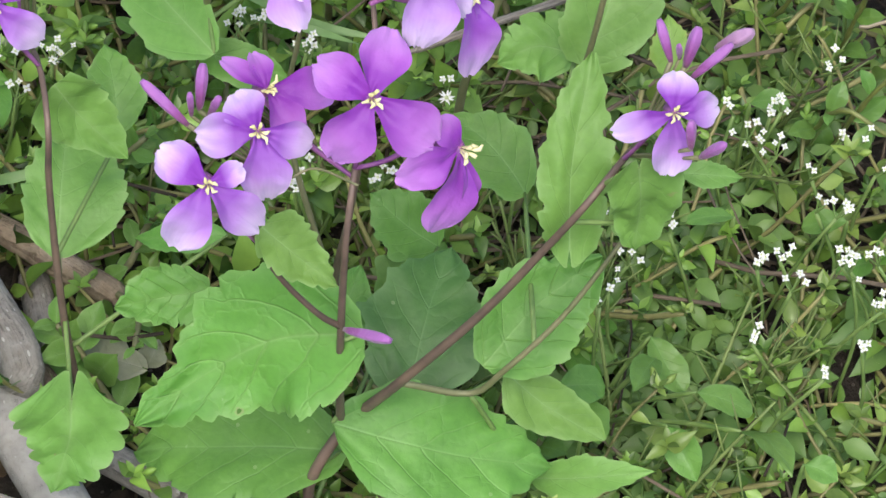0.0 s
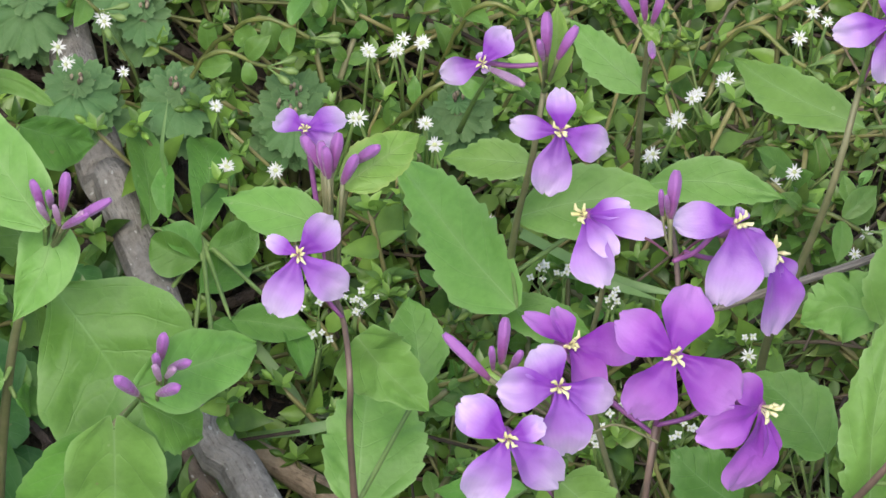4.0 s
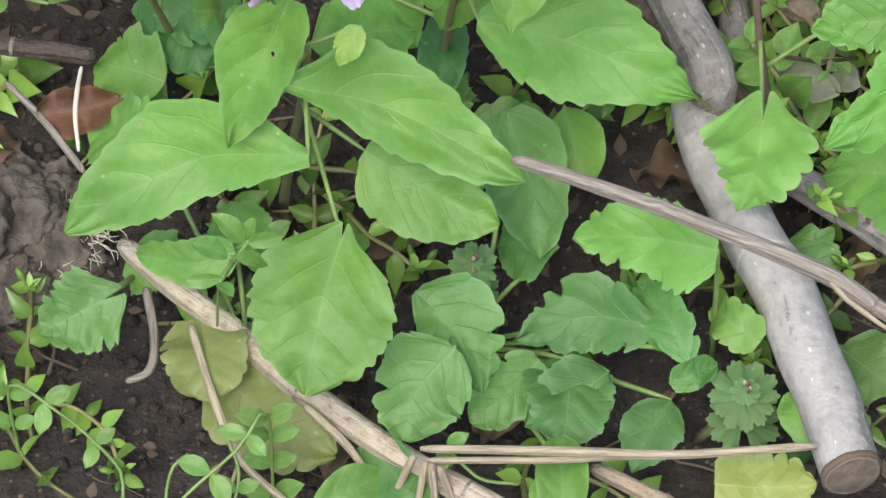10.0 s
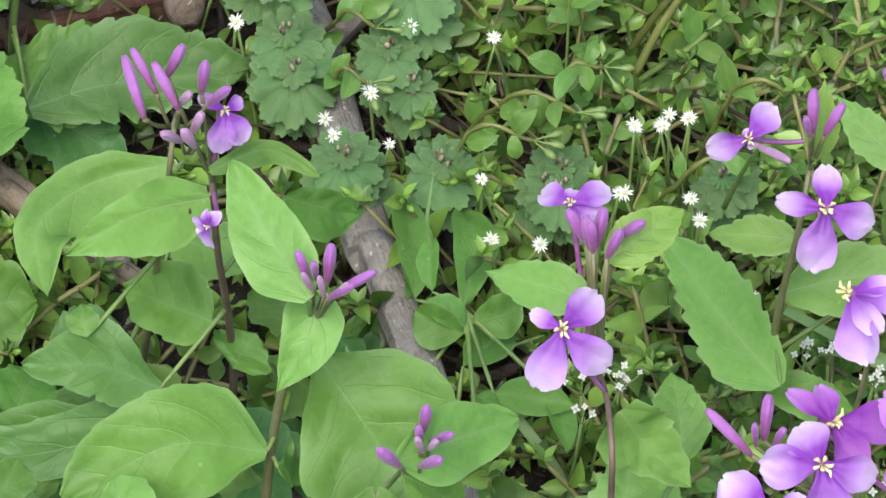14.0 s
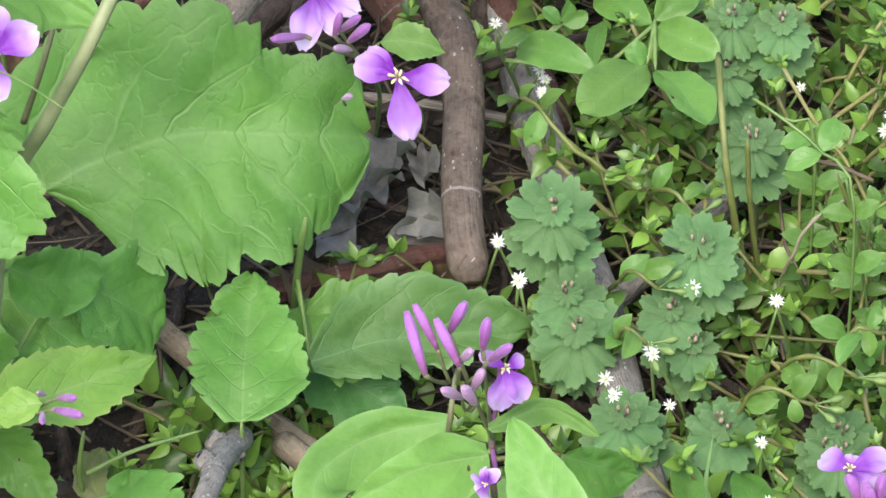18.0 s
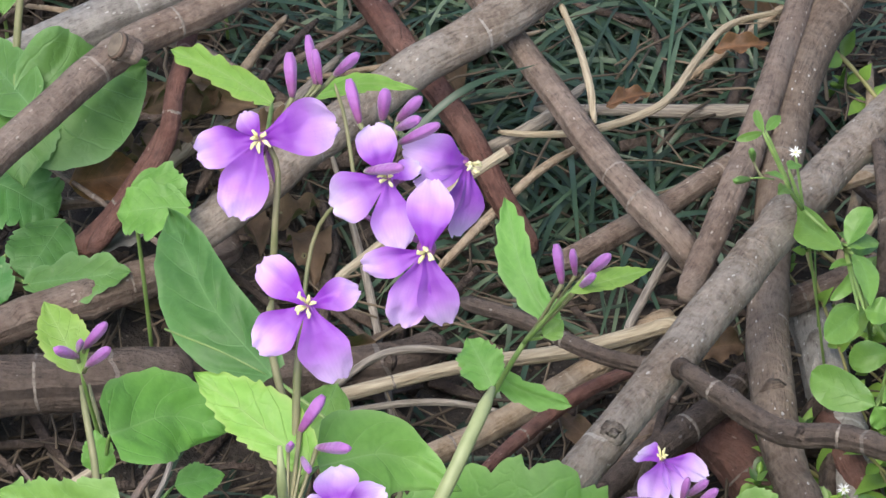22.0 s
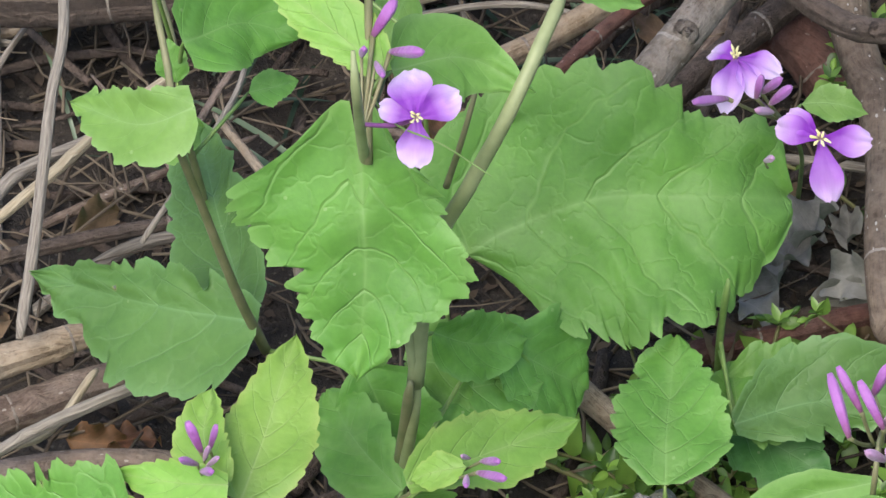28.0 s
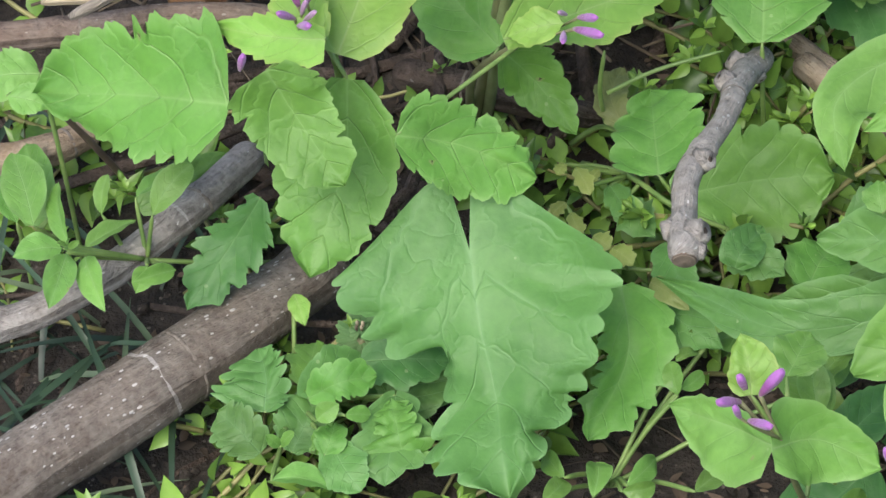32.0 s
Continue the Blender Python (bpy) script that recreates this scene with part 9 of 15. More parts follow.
frond(p, [(-0.1587, 0.6891, 0.0660), (-0.1681, 0.7188, 0.0600), (-0.1787, 0.7565, 0.0540)], (0.0035, 0.0069, 0.0121, 0.0110, 0.0081, 0.0046, 0.0006), (0.0035, 0.0058, 0.0069, 0.0069, 0.0058, 0.0035, 0.0006), "dull", 204, edge="coarse", teeth=7, deep=0.10, quilt=0.03)
stem(p, [(-0.1551, 0.6825, 0.0635), (-0.1587, 0.6891, 0.0660)], 0.0005, 0.0004, STEM_G, "petiole")
frond(p, [(-0.1555, 0.6595, 0.1500), (-0.1666, 0.6601, 0.1450), (-0.1815, 0.6713, 0.1400)], (0.0031, 0.0063, 0.0078, 0.0073, 0.0047, 0.0021, 0.0000), (0.0042, 0.0052, 0.0063, 0.0063, 0.0052, 0.0031, 0.0000), "bright", 205, edge="coarse", teeth=6, deep=0.14)
stem(p, [(-0.1602, 0.6603, 0.1420), (-0.1555, 0.6595, 0.1500)], 0.0005, 0.0004, STEM_G, "petiole")
leaf(p, (-0.1352, 0.6796, 0.0600), (-0.1279, 0.6744, 0.0360), 0.0213, "broad", "mid", 207)
stem(p, [(-0.1549, 0.6840, 0.0600), (-0.1352, 0.6796, 0.0600)], 0.0005, 0.0004, STEM_G, "petiole")
leaf(p, (-0.1282, 0.6907, 0.0500), (-0.1042, 0.6969, 0.0420), 0.0193, "broad", "mid", 208, roll=14)
stem(p, [(-0.1283, 0.6664, 0.0375), (-0.1282, 0.6907, 0.0500)], 0.0005, 0.0004, STEM_G, "petiole")
leaf(p, (-0.1128, 0.6971, 0.0500), (-0.0939, 0.7021, 0.0300), 0.0228, "lyre", "mid", 209)
stem(p, [(-0.1271, 0.6640, 0.0438), (-0.1128, 0.6971, 0.0500)], 0.0005, 0.0004, STEM_G, "petiole")
stem(p, [(-0.1174, 0.6980, 0.0920), (-0.1123, 0.6937, 0.1100), (-0.1091, 0.6973, 0.1200)], 0.00071, 0.00053, STEM_B)
flower(p, (-0.1112, 0.6382, 0.1680), [(102, 0.0087, 0.0084), (28, 0.0087, 0.0072), (165, 0.0072, 0.0047), (-92, 0.0091, 0.0074)], (0, -0.72, 0.7), PALE, (-0.1207, 0.6349, 0.1694), 210)
bud(p, (-0.1203, 0.6547, 0.1720), (-0.1160, 0.6578, 0.1780), 0.0015, BUDM, (-0.1212, 0.6377, 0.1645))
bud(p, (-0.1168, 0.6507, 0.1720), (-0.1099, 0.6443, 0.1780), 0.0013, BUDM, (-0.1212, 0.6377, 0.1645))
bud(p, (-0.1191, 0.6481, 0.1720), (-0.1163, 0.6381, 0.1780), 0.0009, BUDM, (-0.1212, 0.6377, 0.1645))
bud(p, (-0.1218, 0.6496, 0.1720), (-0.1203, 0.6453, 0.1780), 0.0009, BUDM, (-0.1212, 0.6377, 0.1645))
stem(p, [(-0.1215, 0.6493, 0.1640), (-0.1152, 0.6385, 0.1660), (-0.1064, 0.6315, 0.1680), (-0.0965, 0.6214, 0.1700)], 0.00020, 0.00016, STEM_G)
frond(p, [(-0.1183, 0.6500, 0.1680), (-0.1284, 0.6572, 0.1720), (-0.1404, 0.6656, 0.1760)], (0.0020, 0.0030, 0.0040, 0.0045, 0.0035, 0.0015, 0.0000), (0.0030, 0.0050, 0.0066, 0.0066, 0.0045, 0.0020, 0.0000), "young", 211, teeth=10, deep=0.07, quilt=0.016)
stem(p, [(-0.1207, 0.6479, 0.1643), (-0.1183, 0.6500, 0.1680)], 0.0005, 0.0004, STEM_G, "petiole")
frond(p, [(-0.1175, 0.6543, 0.1640), (-0.1058, 0.6652, 0.1570), (-0.0932, 0.6634, 0.1500)], (0.0031, 0.0077, 0.0087, 0.0071, 0.0036, 0.0015, 0.0000), (0.0020, 0.0031, 0.0061, 0.0082, 0.0046, 0.0020, 0.0000), "bright", 212, teeth=6, deep=0.04)
stem(p, [(-0.1215, 0.6493, 0.1640), (-0.1175, 0.6543, 0.1640)], 0.0005, 0.0004, STEM_G, "petiole")
frond(p, [(-0.1356, 0.7155, 0.1300), (-0.1492, 0.7308, 0.1350), (-0.1600, 0.7531, 0.1400)], (0.0022, 0.0055, 0.0088, 0.0094, 0.0066, 0.0033, 0.0000), (0.0033, 0.0055, 0.0066, 0.0061, 0.0050, 0.0028, 0.0000), "dark", 213, teeth=6, deep=0.02, quilt=0.045)
stem(p, [(-0.1091, 0.6973, 0.1200), (-0.1356, 0.7155, 0.1300)], 0.0005, 0.0004, STEM_G, "petiole")
leaf(p, (-0.1278, 0.7424, 0.1040), (-0.1351, 0.7285, 0.0920), 0.0124, "ovate", "mid", 214)
stem(p, [(-0.1278, 0.7424, 0.0000), (-0.1278, 0.7434, 0.0530), (-0.1278, 0.7424, 0.1040)], 0.0005, 0.0005, STEM_G, "petiole")
stem(p, [(-0.1222, 0.6449, 0.1500), (-0.1213, 0.6539, 0.1680), (-0.1206, 0.6610, 0.1820), (-0.1193, 0.6686, 0.1900)], 0.00091, 0.00066, STEM_B)
stem(p, [(-0.1281, 0.6836, 0.1780), (-0.1270, 0.6877, 0.1920), (-0.1266, 0.6940, 0.2000), (-0.1287, 0.6971, 0.2040)], 0.00075, 0.00050, STEM_B)
stem(p, [(-0.1213, 0.6539, 0.1680), (-0.1278, 0.6750, 0.1760), (-0.1281, 0.6836, 0.1780)], 0.00075, 0.00075, STEM_B)
stem(p, [(-0.1220, 0.6598, 0.1680), (-0.1206, 0.6832, 0.1880), (-0.1152, 0.6872, 0.1980), (-0.1058, 0.6882, 0.2040)], 0.00050, 0.00033, STEM_B)
flower(p, (-0.1294, 0.6950, 0.2060), [(192, 0.0122, 0.0083), (14, 0.0143, 0.0112), (254, 0.0150, 0.0102), (125, 0.0061, 0.0047)], (0, -0.72, 0.7), MIDV, (-0.1267, 0.6924, 0.1980), 215)
flower(p, (-0.1178, 0.6615, 0.1960), [(138, 0.0119, 0.0077), (20, 0.0095, 0.0063), (222, 0.0121, 0.0085), (-68, 0.0142, 0.0099)], (0, -0.72, 0.7), MIDV, (-0.1203, 0.6629, 0.1840), 216)
flower(p, (-0.1045, 0.6799, 0.2100), [(108, 0.0102, 0.0080), (208, 0.0116, 0.0098), (-80, 0.0130, 0.0084), (25, 0.0062, 0.0042)], (0, -0.72, 0.7), PALE, (-0.1129, 0.6875, 0.1995), 217)
flower(p, (-0.0972, 0.6696, 0.2020), [(85, 0.0125, 0.0088), (195, 0.0120, 0.0062), (-110, 0.0150, 0.0082), (-76, 0.0140, 0.0078)], (0.1, -0.85, 0.5), MIDV, (-0.1140, 0.6874, 0.1987), 218)
flower(p, (-0.0920, 0.6913, 0.2040), [(160, 0.0120, 0.0088), (-95, 0.0138, 0.0080), (190, 0.0113, 0.0042), (-117, 0.0123, 0.0072)], (0.7, -0.6, 0.3), MIDV, (-0.1129, 0.6875, 0.1995), 219)
bud(p, (-0.1236, 0.6998, 0.2120), (-0.1243, 0.7052, 0.2180), 0.0014, BUDM, (-0.1287, 0.6971, 0.2040))
bud(p, (-0.1198, 0.7035, 0.2120), (-0.1215, 0.7102, 0.2180), 0.0011, BUDM, (-0.1287, 0.6971, 0.2040))
bud(p, (-0.1189, 0.7035, 0.2120), (-0.1198, 0.7061, 0.2180), 0.0011, BUDM, (-0.1287, 0.6971, 0.2040))
bud(p, (-0.1167, 0.7063, 0.2120), (-0.1118, 0.7049, 0.2180), 0.0012, BUDM, (-0.1287, 0.6971, 0.2040))
bud(p, (-0.1107, 0.6927, 0.2120), (-0.1128, 0.6978, 0.2180), 0.0014, BUDM, (-0.1058, 0.6882, 0.2040))
bud(p, (-0.1067, 0.6936, 0.2120), (-0.1059, 0.6950, 0.2180), 0.0014, BUDM, (-0.1058, 0.6882, 0.2040))
bud(p, (-0.1040, 0.6936, 0.2120), (-0.0994, 0.6927, 0.2180), 0.0013, BUDM, (-0.1058, 0.6882, 0.2040))
bud(p, (-0.1039, 0.6913, 0.2120), (-0.0991, 0.6869, 0.2180), 0.0012, BUDM, (-0.1058, 0.6882, 0.2040))
bud(p, (-0.1030, 0.6873, 0.2120), (-0.0955, 0.6853, 0.2180), 0.0012, BUDM, (-0.1058, 0.6882, 0.2040))
bud(p, (-0.1083, 0.6794, 0.2120), (-0.1008, 0.6734, 0.2180), 0.0012, BUDM, (-0.1058, 0.6882, 0.2040))
frond(p, [(-0.1324, 0.7276, 0.1880), (-0.1444, 0.7429, 0.1830), (-0.1564, 0.7560, 0.1780)], (0.0009, 0.0016, 0.0027, 0.0027, 0.0022, 0.0016, 0.0000), (0.0009, 0.0022, 0.0027, 0.0024, 0.0027, 0.0016, 0.0000), "young", 220, teeth=5, deep=0.25)
stem(p, [(-0.1287, 0.6971, 0.2040), (-0.1324, 0.7276, 0.1880)], 0.0005, 0.0004, STEM_G, "petiole")
frond(p, [(-0.1240, 0.7195, 0.1960), (-0.1151, 0.7275, 0.1930), (-0.1049, 0.7297, 0.1900)], (0.0008, 0.0013, 0.0019, 0.0021, 0.0013, 0.0006, 0.0000), (0.0006, 0.0010, 0.0015, 0.0017, 0.0010, 0.0004, 0.0000), "young", 221, teeth=5, deep=0.12)
stem(p, [(-0.1287, 0.6971, 0.2040), (-0.1240, 0.7195, 0.1960)], 0.0005, 0.0004, STEM_G, "petiole")
stem(p, [(-0.1118, 0.6890, 0.1980), (-0.1144, 0.7000, 0.2060), (-0.1164, 0.7039, 0.2120)], 0.00042, 0.00033, STEM_B)
stem(p, [(-0.1535, 0.7063, 0.1500), (-0.1415, 0.6979, 0.1520), (-0.1327, 0.6940, 0.1500)], 0.00022, 0.00017, STEM_G)
p = thing("violet_cress_plant", (-0.1229, 0.7800, 0.0000), "slender violet cress side shoot with folded leaves", "flowering plant", "violet cress plants")
stem(p, [(-0.1279, 0.7798, 0.0000), (-0.1101, 0.7393, 0.0700), (-0.1024, 0.7330, 0.0950), (-0.0948, 0.7280, 0.1150), (-0.0876, 0.7241, 0.1320), (-0.0831, 0.7352, 0.1310), (-0.0798, 0.7477, 0.1260)], 0.00091, 0.00045, STEM_G)
frond(p, [(-0.0817, 0.7267, 0.1340), (-0.0882, 0.7354, 0.1400), (-0.0928, 0.7510, 0.1460)], (0.0016, 0.0022, 0.0033, 0.0044, 0.0031, 0.0013, 0.0000), (0.0016, 0.0027, 0.0027, 0.0027, 0.0027, 0.0016, 0.0000), "bright", 222, teeth=6, deep=0.14)
stem(p, [(-0.0871, 0.7254, 0.1319), (-0.0817, 0.7267, 0.1340)], 0.0005, 0.0004, STEM_G, "petiole")
leaf(p, (-0.0837, 0.7236, 0.1340), (-0.0800, 0.7263, 0.1360), 0.0054, "ovate", "bright", 223)
stem(p, [(-0.0871, 0.7254, 0.1319), (-0.0837, 0.7236, 0.1340)], 0.0005, 0.0004, STEM_G, "petiole")
leaf(p, (-0.0945, 0.7263, 0.1180), (-0.1002, 0.7366, 0.1220), 0.0088, "crisp", "bright", 224, wave=0.1)
frond(p, [(-0.1000, 0.7383, 0.1180), (-0.0942, 0.7339, 0.1147), (-0.0887, 0.7328, 0.1113), (-0.0799, 0.7326, 0.1080)], (0.0011, 0.0022, 0.0022, 0.0022, 0.0022, 0.0013, 0.0000), (0.0022, 0.0028, 0.0028, 0.0028, 0.0028, 0.0017, 0.0000), "bright", 225, teeth=5, deep=0.3, roll=25)
leaf(p, (-0.0780, 0.7209, 0.1480), (-0.0627, 0.7302, 0.1460), 0.0048, "lance", "young", 226, fold=0.2)
stem(p, [(-0.0876, 0.7241, 0.1320), (-0.0780, 0.7209, 0.1480)], 0.0005, 0.0004, STEM_G, "petiole")
bud(p, (-0.0795, 0.7233, 0.1480), (-0.0807, 0.7279, 0.1540), 0.0013, BUDM, (-0.0871, 0.7254, 0.1319))
bud(p, (-0.0771, 0.7259, 0.1480), (-0.0775, 0.7263, 0.1540), 0.0010, BUDM, (-0.0859, 0.7282, 0.1316))
bud(p, (-0.0752, 0.7259, 0.1480), (-0.0703, 0.7249, 0.1540), 0.0013, BUDM, (-0.0859, 0.7282, 0.1316))
bud(p, (-0.0760, 0.7226, 0.1480), (-0.0728, 0.7191, 0.1540), 0.0011, BUDM, (-0.0871, 0.7254, 0.1319))
p = thing("violet_cress_plant", (-0.1882, 0.7637, 0.0000), "violet cress with round leaves beside the stick", "flowering plant", "violet cress plants")
stem(p, [(-0.1760, 0.7471, 0.0000), (-0.1729, 0.7277, 0.0600), (-0.1728, 0.7196, 0.0900), (-0.1744, 0.7307, 0.0950), (-0.1789, 0.7452, 0.1000)], 0.00111, 0.00065, STEM_B)
frond(p, [(-0.1701, 0.7199, 0.1100), (-0.1599, 0.7318, 0.1040), (-0.1497, 0.7337, 0.0980)], (0.0067, 0.0090, 0.0101, 0.0095, 0.0067, 0.0039, 0.0000), (0.0056, 0.0079, 0.0095, 0.0090, 0.0062, 0.0028, 0.0000), "mid", 227, teeth=8, deep=0.03)
stem(p, [(-0.1740, 0.7279, 0.0937), (-0.1701, 0.7199, 0.1100)], 0.0005, 0.0004, STEM_G, "petiole")
leaf(p, (-0.1732, 0.7230, 0.0960), (-0.1748, 0.7276, 0.1040), 0.0068, "ovate", "mid", 228)
stem(p, [(-0.1736, 0.7251, 0.0925), (-0.1732, 0.7230, 0.0960)], 0.0005, 0.0004, STEM_G, "petiole")
leaf(p, (-0.1628, 0.7392, 0.0780), (-0.1524, 0.7407, 0.0800), 0.0081, "ovate", "mid", 229)
stem(p, [(-0.1728, 0.7236, 0.0750), (-0.1628, 0.7392, 0.0780)], 0.0005, 0.0004, STEM_G, "petiole")
leaf(p, (-0.1751, 0.7240, 0.1220), (-0.1841, 0.7387, 0.1280), 0.0100, "lance", "young", 230)
stem(p, [(-0.1750, 0.7325, 0.0956), (-0.1751, 0.7240, 0.1220)], 0.0005, 0.0004, STEM_G, "petiole")
bud(p, (-0.1754, 0.7245, 0.1260), (-0.1786, 0.7202, 0.1320), 0.0013, BUDM, (-0.1766, 0.7300, 0.1170))
bud(p, (-0.1733, 0.7221, 0.1260), (-0.1680, 0.7205, 0.1320), 0.0013, BUDM, (-0.1761, 0.7301, 0.1170))
bud(p, (-0.1746, 0.7271, 0.1260), (-0.1697, 0.7279, 0.1320), 0.0013, BUDM, (-0.1763, 0.7300, 0.1170))
bud(p, (-0.1756, 0.7262, 0.1260), (-0.1739, 0.7228, 0.1320), 0.0009, BUDM, (-0.1766, 0.7300, 0.1170))
leaf(p, (-0.1869, 0.7200, 0.0860), (-0.1707, 0.7289, 0.0780), 0.0148, "broad", "mid", 231)
stem(p, [(-0.1728, 0.7206, 0.0862), (-0.1869, 0.7200, 0.0860)], 0.0005, 0.0004, STEM_G, "petiole")
stem(p, [(-0.2270, 0.9155, 0.0440), (-0.2261, 0.9221, 0.0540), (-0.2253, 0.9292, 0.0620), (-0.2270, 0.9481, 0.0610), (-0.2292, 0.9656, 0.0580)], 0.00098, 0.00088, STEM_B)
frond(p, [(-0.2251, 0.9053, 0.0480), (-0.2100, 0.9060, 0.0460), (-0.1961, 0.9179, 0.0440)], (0.0053, 0.0119, 0.0146, 0.0133, 0.0080, 0.0040, 0.0004), (0.0080, 0.0146, 0.0186, 0.0172, 0.0106, 0.0053, 0.0007), "dull", 232, teeth=6, deep=0.02, quilt=0.02)
stem(p, [(-0.2268, 0.9171, 0.0465), (-0.2251, 0.9053, 0.0480)], 0.0005, 0.0004, STEM_G, "petiole")
frond(p, [(-0.2198, 0.8970, 0.0480), (-0.2308, 0.9140, 0.0460), (-0.2396, 0.9277, 0.0440)], (0.0027, 0.0060, 0.0073, 0.0073, 0.0053, 0.0032, 0.0004), (0.0027, 0.0060, 0.0073, 0.0073, 0.0053, 0.0032, 0.0004), "dull", 233, teeth=6, deep=0.02)
stem(p, [(-0.2269, 0.9163, 0.0453), (-0.2198, 0.8970, 0.0480)], 0.0005, 0.0004, STEM_G, "petiole")
leaf(p, (-0.2241, 0.9092, 0.0440), (-0.2214, 0.8850, 0.0340), 0.0198, "ovate", "dull", 234)
stem(p, [(-0.2270, 0.9155, 0.0440), (-0.2241, 0.9092, 0.0440)], 0.0005, 0.0004, STEM_G, "petiole")
leaf(p, (-0.2210, 0.9277, 0.0740), (-0.2391, 0.9467, 0.0720), 0.0147, "smooth", "bright", 235)
stem(p, [(-0.2253, 0.9292, 0.0620), (-0.2210, 0.9277, 0.0740)], 0.0005, 0.0004, STEM_G, "petiole")
leaf(p, (-0.2436, 0.9788, 0.0120), (-0.2452, 0.9900, 0.0140), 0.0088, "lyre", "mid", 236)
stem(p, [(-0.2436, 0.9788, 0.0000), (-0.2436, 0.9798, 0.0070), (-0.2436, 0.9788, 0.0120)], 0.0005, 0.0005, STEM_G, "petiole")
leaf(p, (-0.2522, 0.9661, 0.0120), (-0.2507, 0.9796, 0.0140), 0.0134, "lyre", "dull", 237)
stem(p, [(-0.2522, 0.9661, 0.0000), (-0.2522, 0.9671, 0.0070), (-0.2522, 0.9661, 0.0120)], 0.0005, 0.0005, STEM_G, "petiole")
leaf(p, (-0.2008, 0.9803, 0.0300), (-0.2083, 0.9850, 0.0320), 0.0045, "smooth", "bright", 238)
stem(p, [(-0.2292, 0.9656, 0.0580), (-0.2008, 0.9803, 0.0300)], 0.0005, 0.0004, STEM_G, "petiole")
leaf(p, (-0.1886, 0.9840, 0.0300), (-0.1946, 0.9940, 0.0320), 0.0042, "smooth", "bright", 239)
stem(p, [(-0.1886, 0.9840, 0.0000), (-0.1886, 0.9850, 0.0160), (-0.1886, 0.9840, 0.0300)], 0.0005, 0.0005, STEM_G, "petiole")
leaf(p, (-0.1920, 0.8665, 0.0500), (-0.1786, 0.8613, 0.0480), 0.0141, "broad", "mid", 240)
stem(p, [(-0.1920, 0.8665, 0.0000), (-0.1920, 0.8675, 0.0260), (-0.1920, 0.8665, 0.0500)], 0.0005, 0.0005, STEM_G, "petiole")
leaf(p, (-0.1782, 0.8596, 0.0500), (-0.1945, 0.8597, 0.0480), 0.0140, "lyre", "mid", 241)
stem(p, [(-0.1782, 0.8596, 0.0000), (-0.1782, 0.8606, 0.0260), (-0.1782, 0.8596, 0.0500)], 0.0005, 0.0005, STEM_G, "petiole")
branch([(-0.1391, 0.9509, 0.0620, 0.0027), (-0.1292, 0.9449, 0.0600, 0.0020), (-0.1212, 0.9441, 0.0580, 0.0016), (-0.1157, 0.9495, 0.0560, 0.0009)], "short dark broken twig with knots", BARK["dark"], 4, (False, True), 242, name="twig", scars=3)
branch([(-0.0998, 0.9602, 0.0560, 0.0013), (-0.0923, 0.9492, 0.0560, 0.0011), (-0.0828, 0.9459, 0.0520, 0.0008)], "thin grey side twig on the branch", TWIG_G, 2, (False, False), 243, name="twig")
p = thing("leaf_rosette", (-0.2371, 0.8914, 0.0000), "scalloped low leaves by the branch heap", "plant", "low leaf rosettes")
# dark and dull green: the shade they lie in is put into the colour
leaf(p, (-0.2326, 0.9032, 0.0200), (-0.2170, 0.8960, 0.0160), 0.0174, "lyre", "dark", 244)
stem(p, [(-0.2371, 0.8914, 0.0000), (-0.2349, 0.8983, 0.0110), (-0.2326, 0.9032, 0.0200)], 0.0005, 0.0005, STEM_G, "petiole")
leaf(p, (-0.2158, 0.8895, 0.0180), (-0.2222, 0.8757, 0.0140), 0.0172, "round", "dark", 245)
stem(p, [(-0.2371, 0.8914, 0.0000), (-0.2265, 0.8915, 0.0100), (-0.2158, 0.8895, 0.0180)], 0.0005, 0.0005, STEM_G, "petiole")
leaf(p, (-0.2362, 0.8793, 0.0140), (-0.2255, 0.8699, 0.0120), 0.0146, "round", "dark", 246)
stem(p, [(-0.2371, 0.8914, 0.0000), (-0.2366, 0.8864, 0.0080), (-0.2362, 0.8793, 0.0140)], 0.0005, 0.0005, STEM_G, "petiole")
leaf(p, (-0.2205, 0.8738, 0.0140), (-0.1956, 0.8716, 0.0200), 0.0118, "lyre", "dull", 247)
stem(p, [(-0.2371, 0.8914, 0.0000), (-0.2288, 0.8836, 0.0080), (-0.2205, 0.8738, 0.0140)], 0.0005, 0.0005, STEM_G, "petiole")
leaf(p, (-0.2415, 0.8938, 0.0120), (-0.2382, 0.9063, 0.0120), 0.0148, "round", "dark", 248)
stem(p, [(-0.2371, 0.8914, 0.0000), (-0.2393, 0.8936, 0.0070), (-0.2415, 0.8938, 0.0120)], 0.0005, 0.0005, STEM_G, "petiole")
leaf(p, (-0.2381, 0.8638, 0.0100), (-0.2324, 0.8525, 0.0080), 0.0158, "round", "dark", 249)
stem(p, [(-0.2371, 0.8914, 0.0000), (-0.2376, 0.8786, 0.0060), (-0.2381, 0.8638, 0.0100)], 0.0005, 0.0005, STEM_G, "petiole")
p = thing("violet_cress_plant", (-0.0791, 0.7628, -0.0000), "toothed violet cress leaf with a flower behind the branch", "flowering plant", "violet cress plants")
stem(p, [(-0.0696, 0.7231, 0.0000), (-0.0677, 0.7142, 0.0300), (-0.0645, 0.7092, 0.0550)], 0.00085, 0.00076, STEM_G)
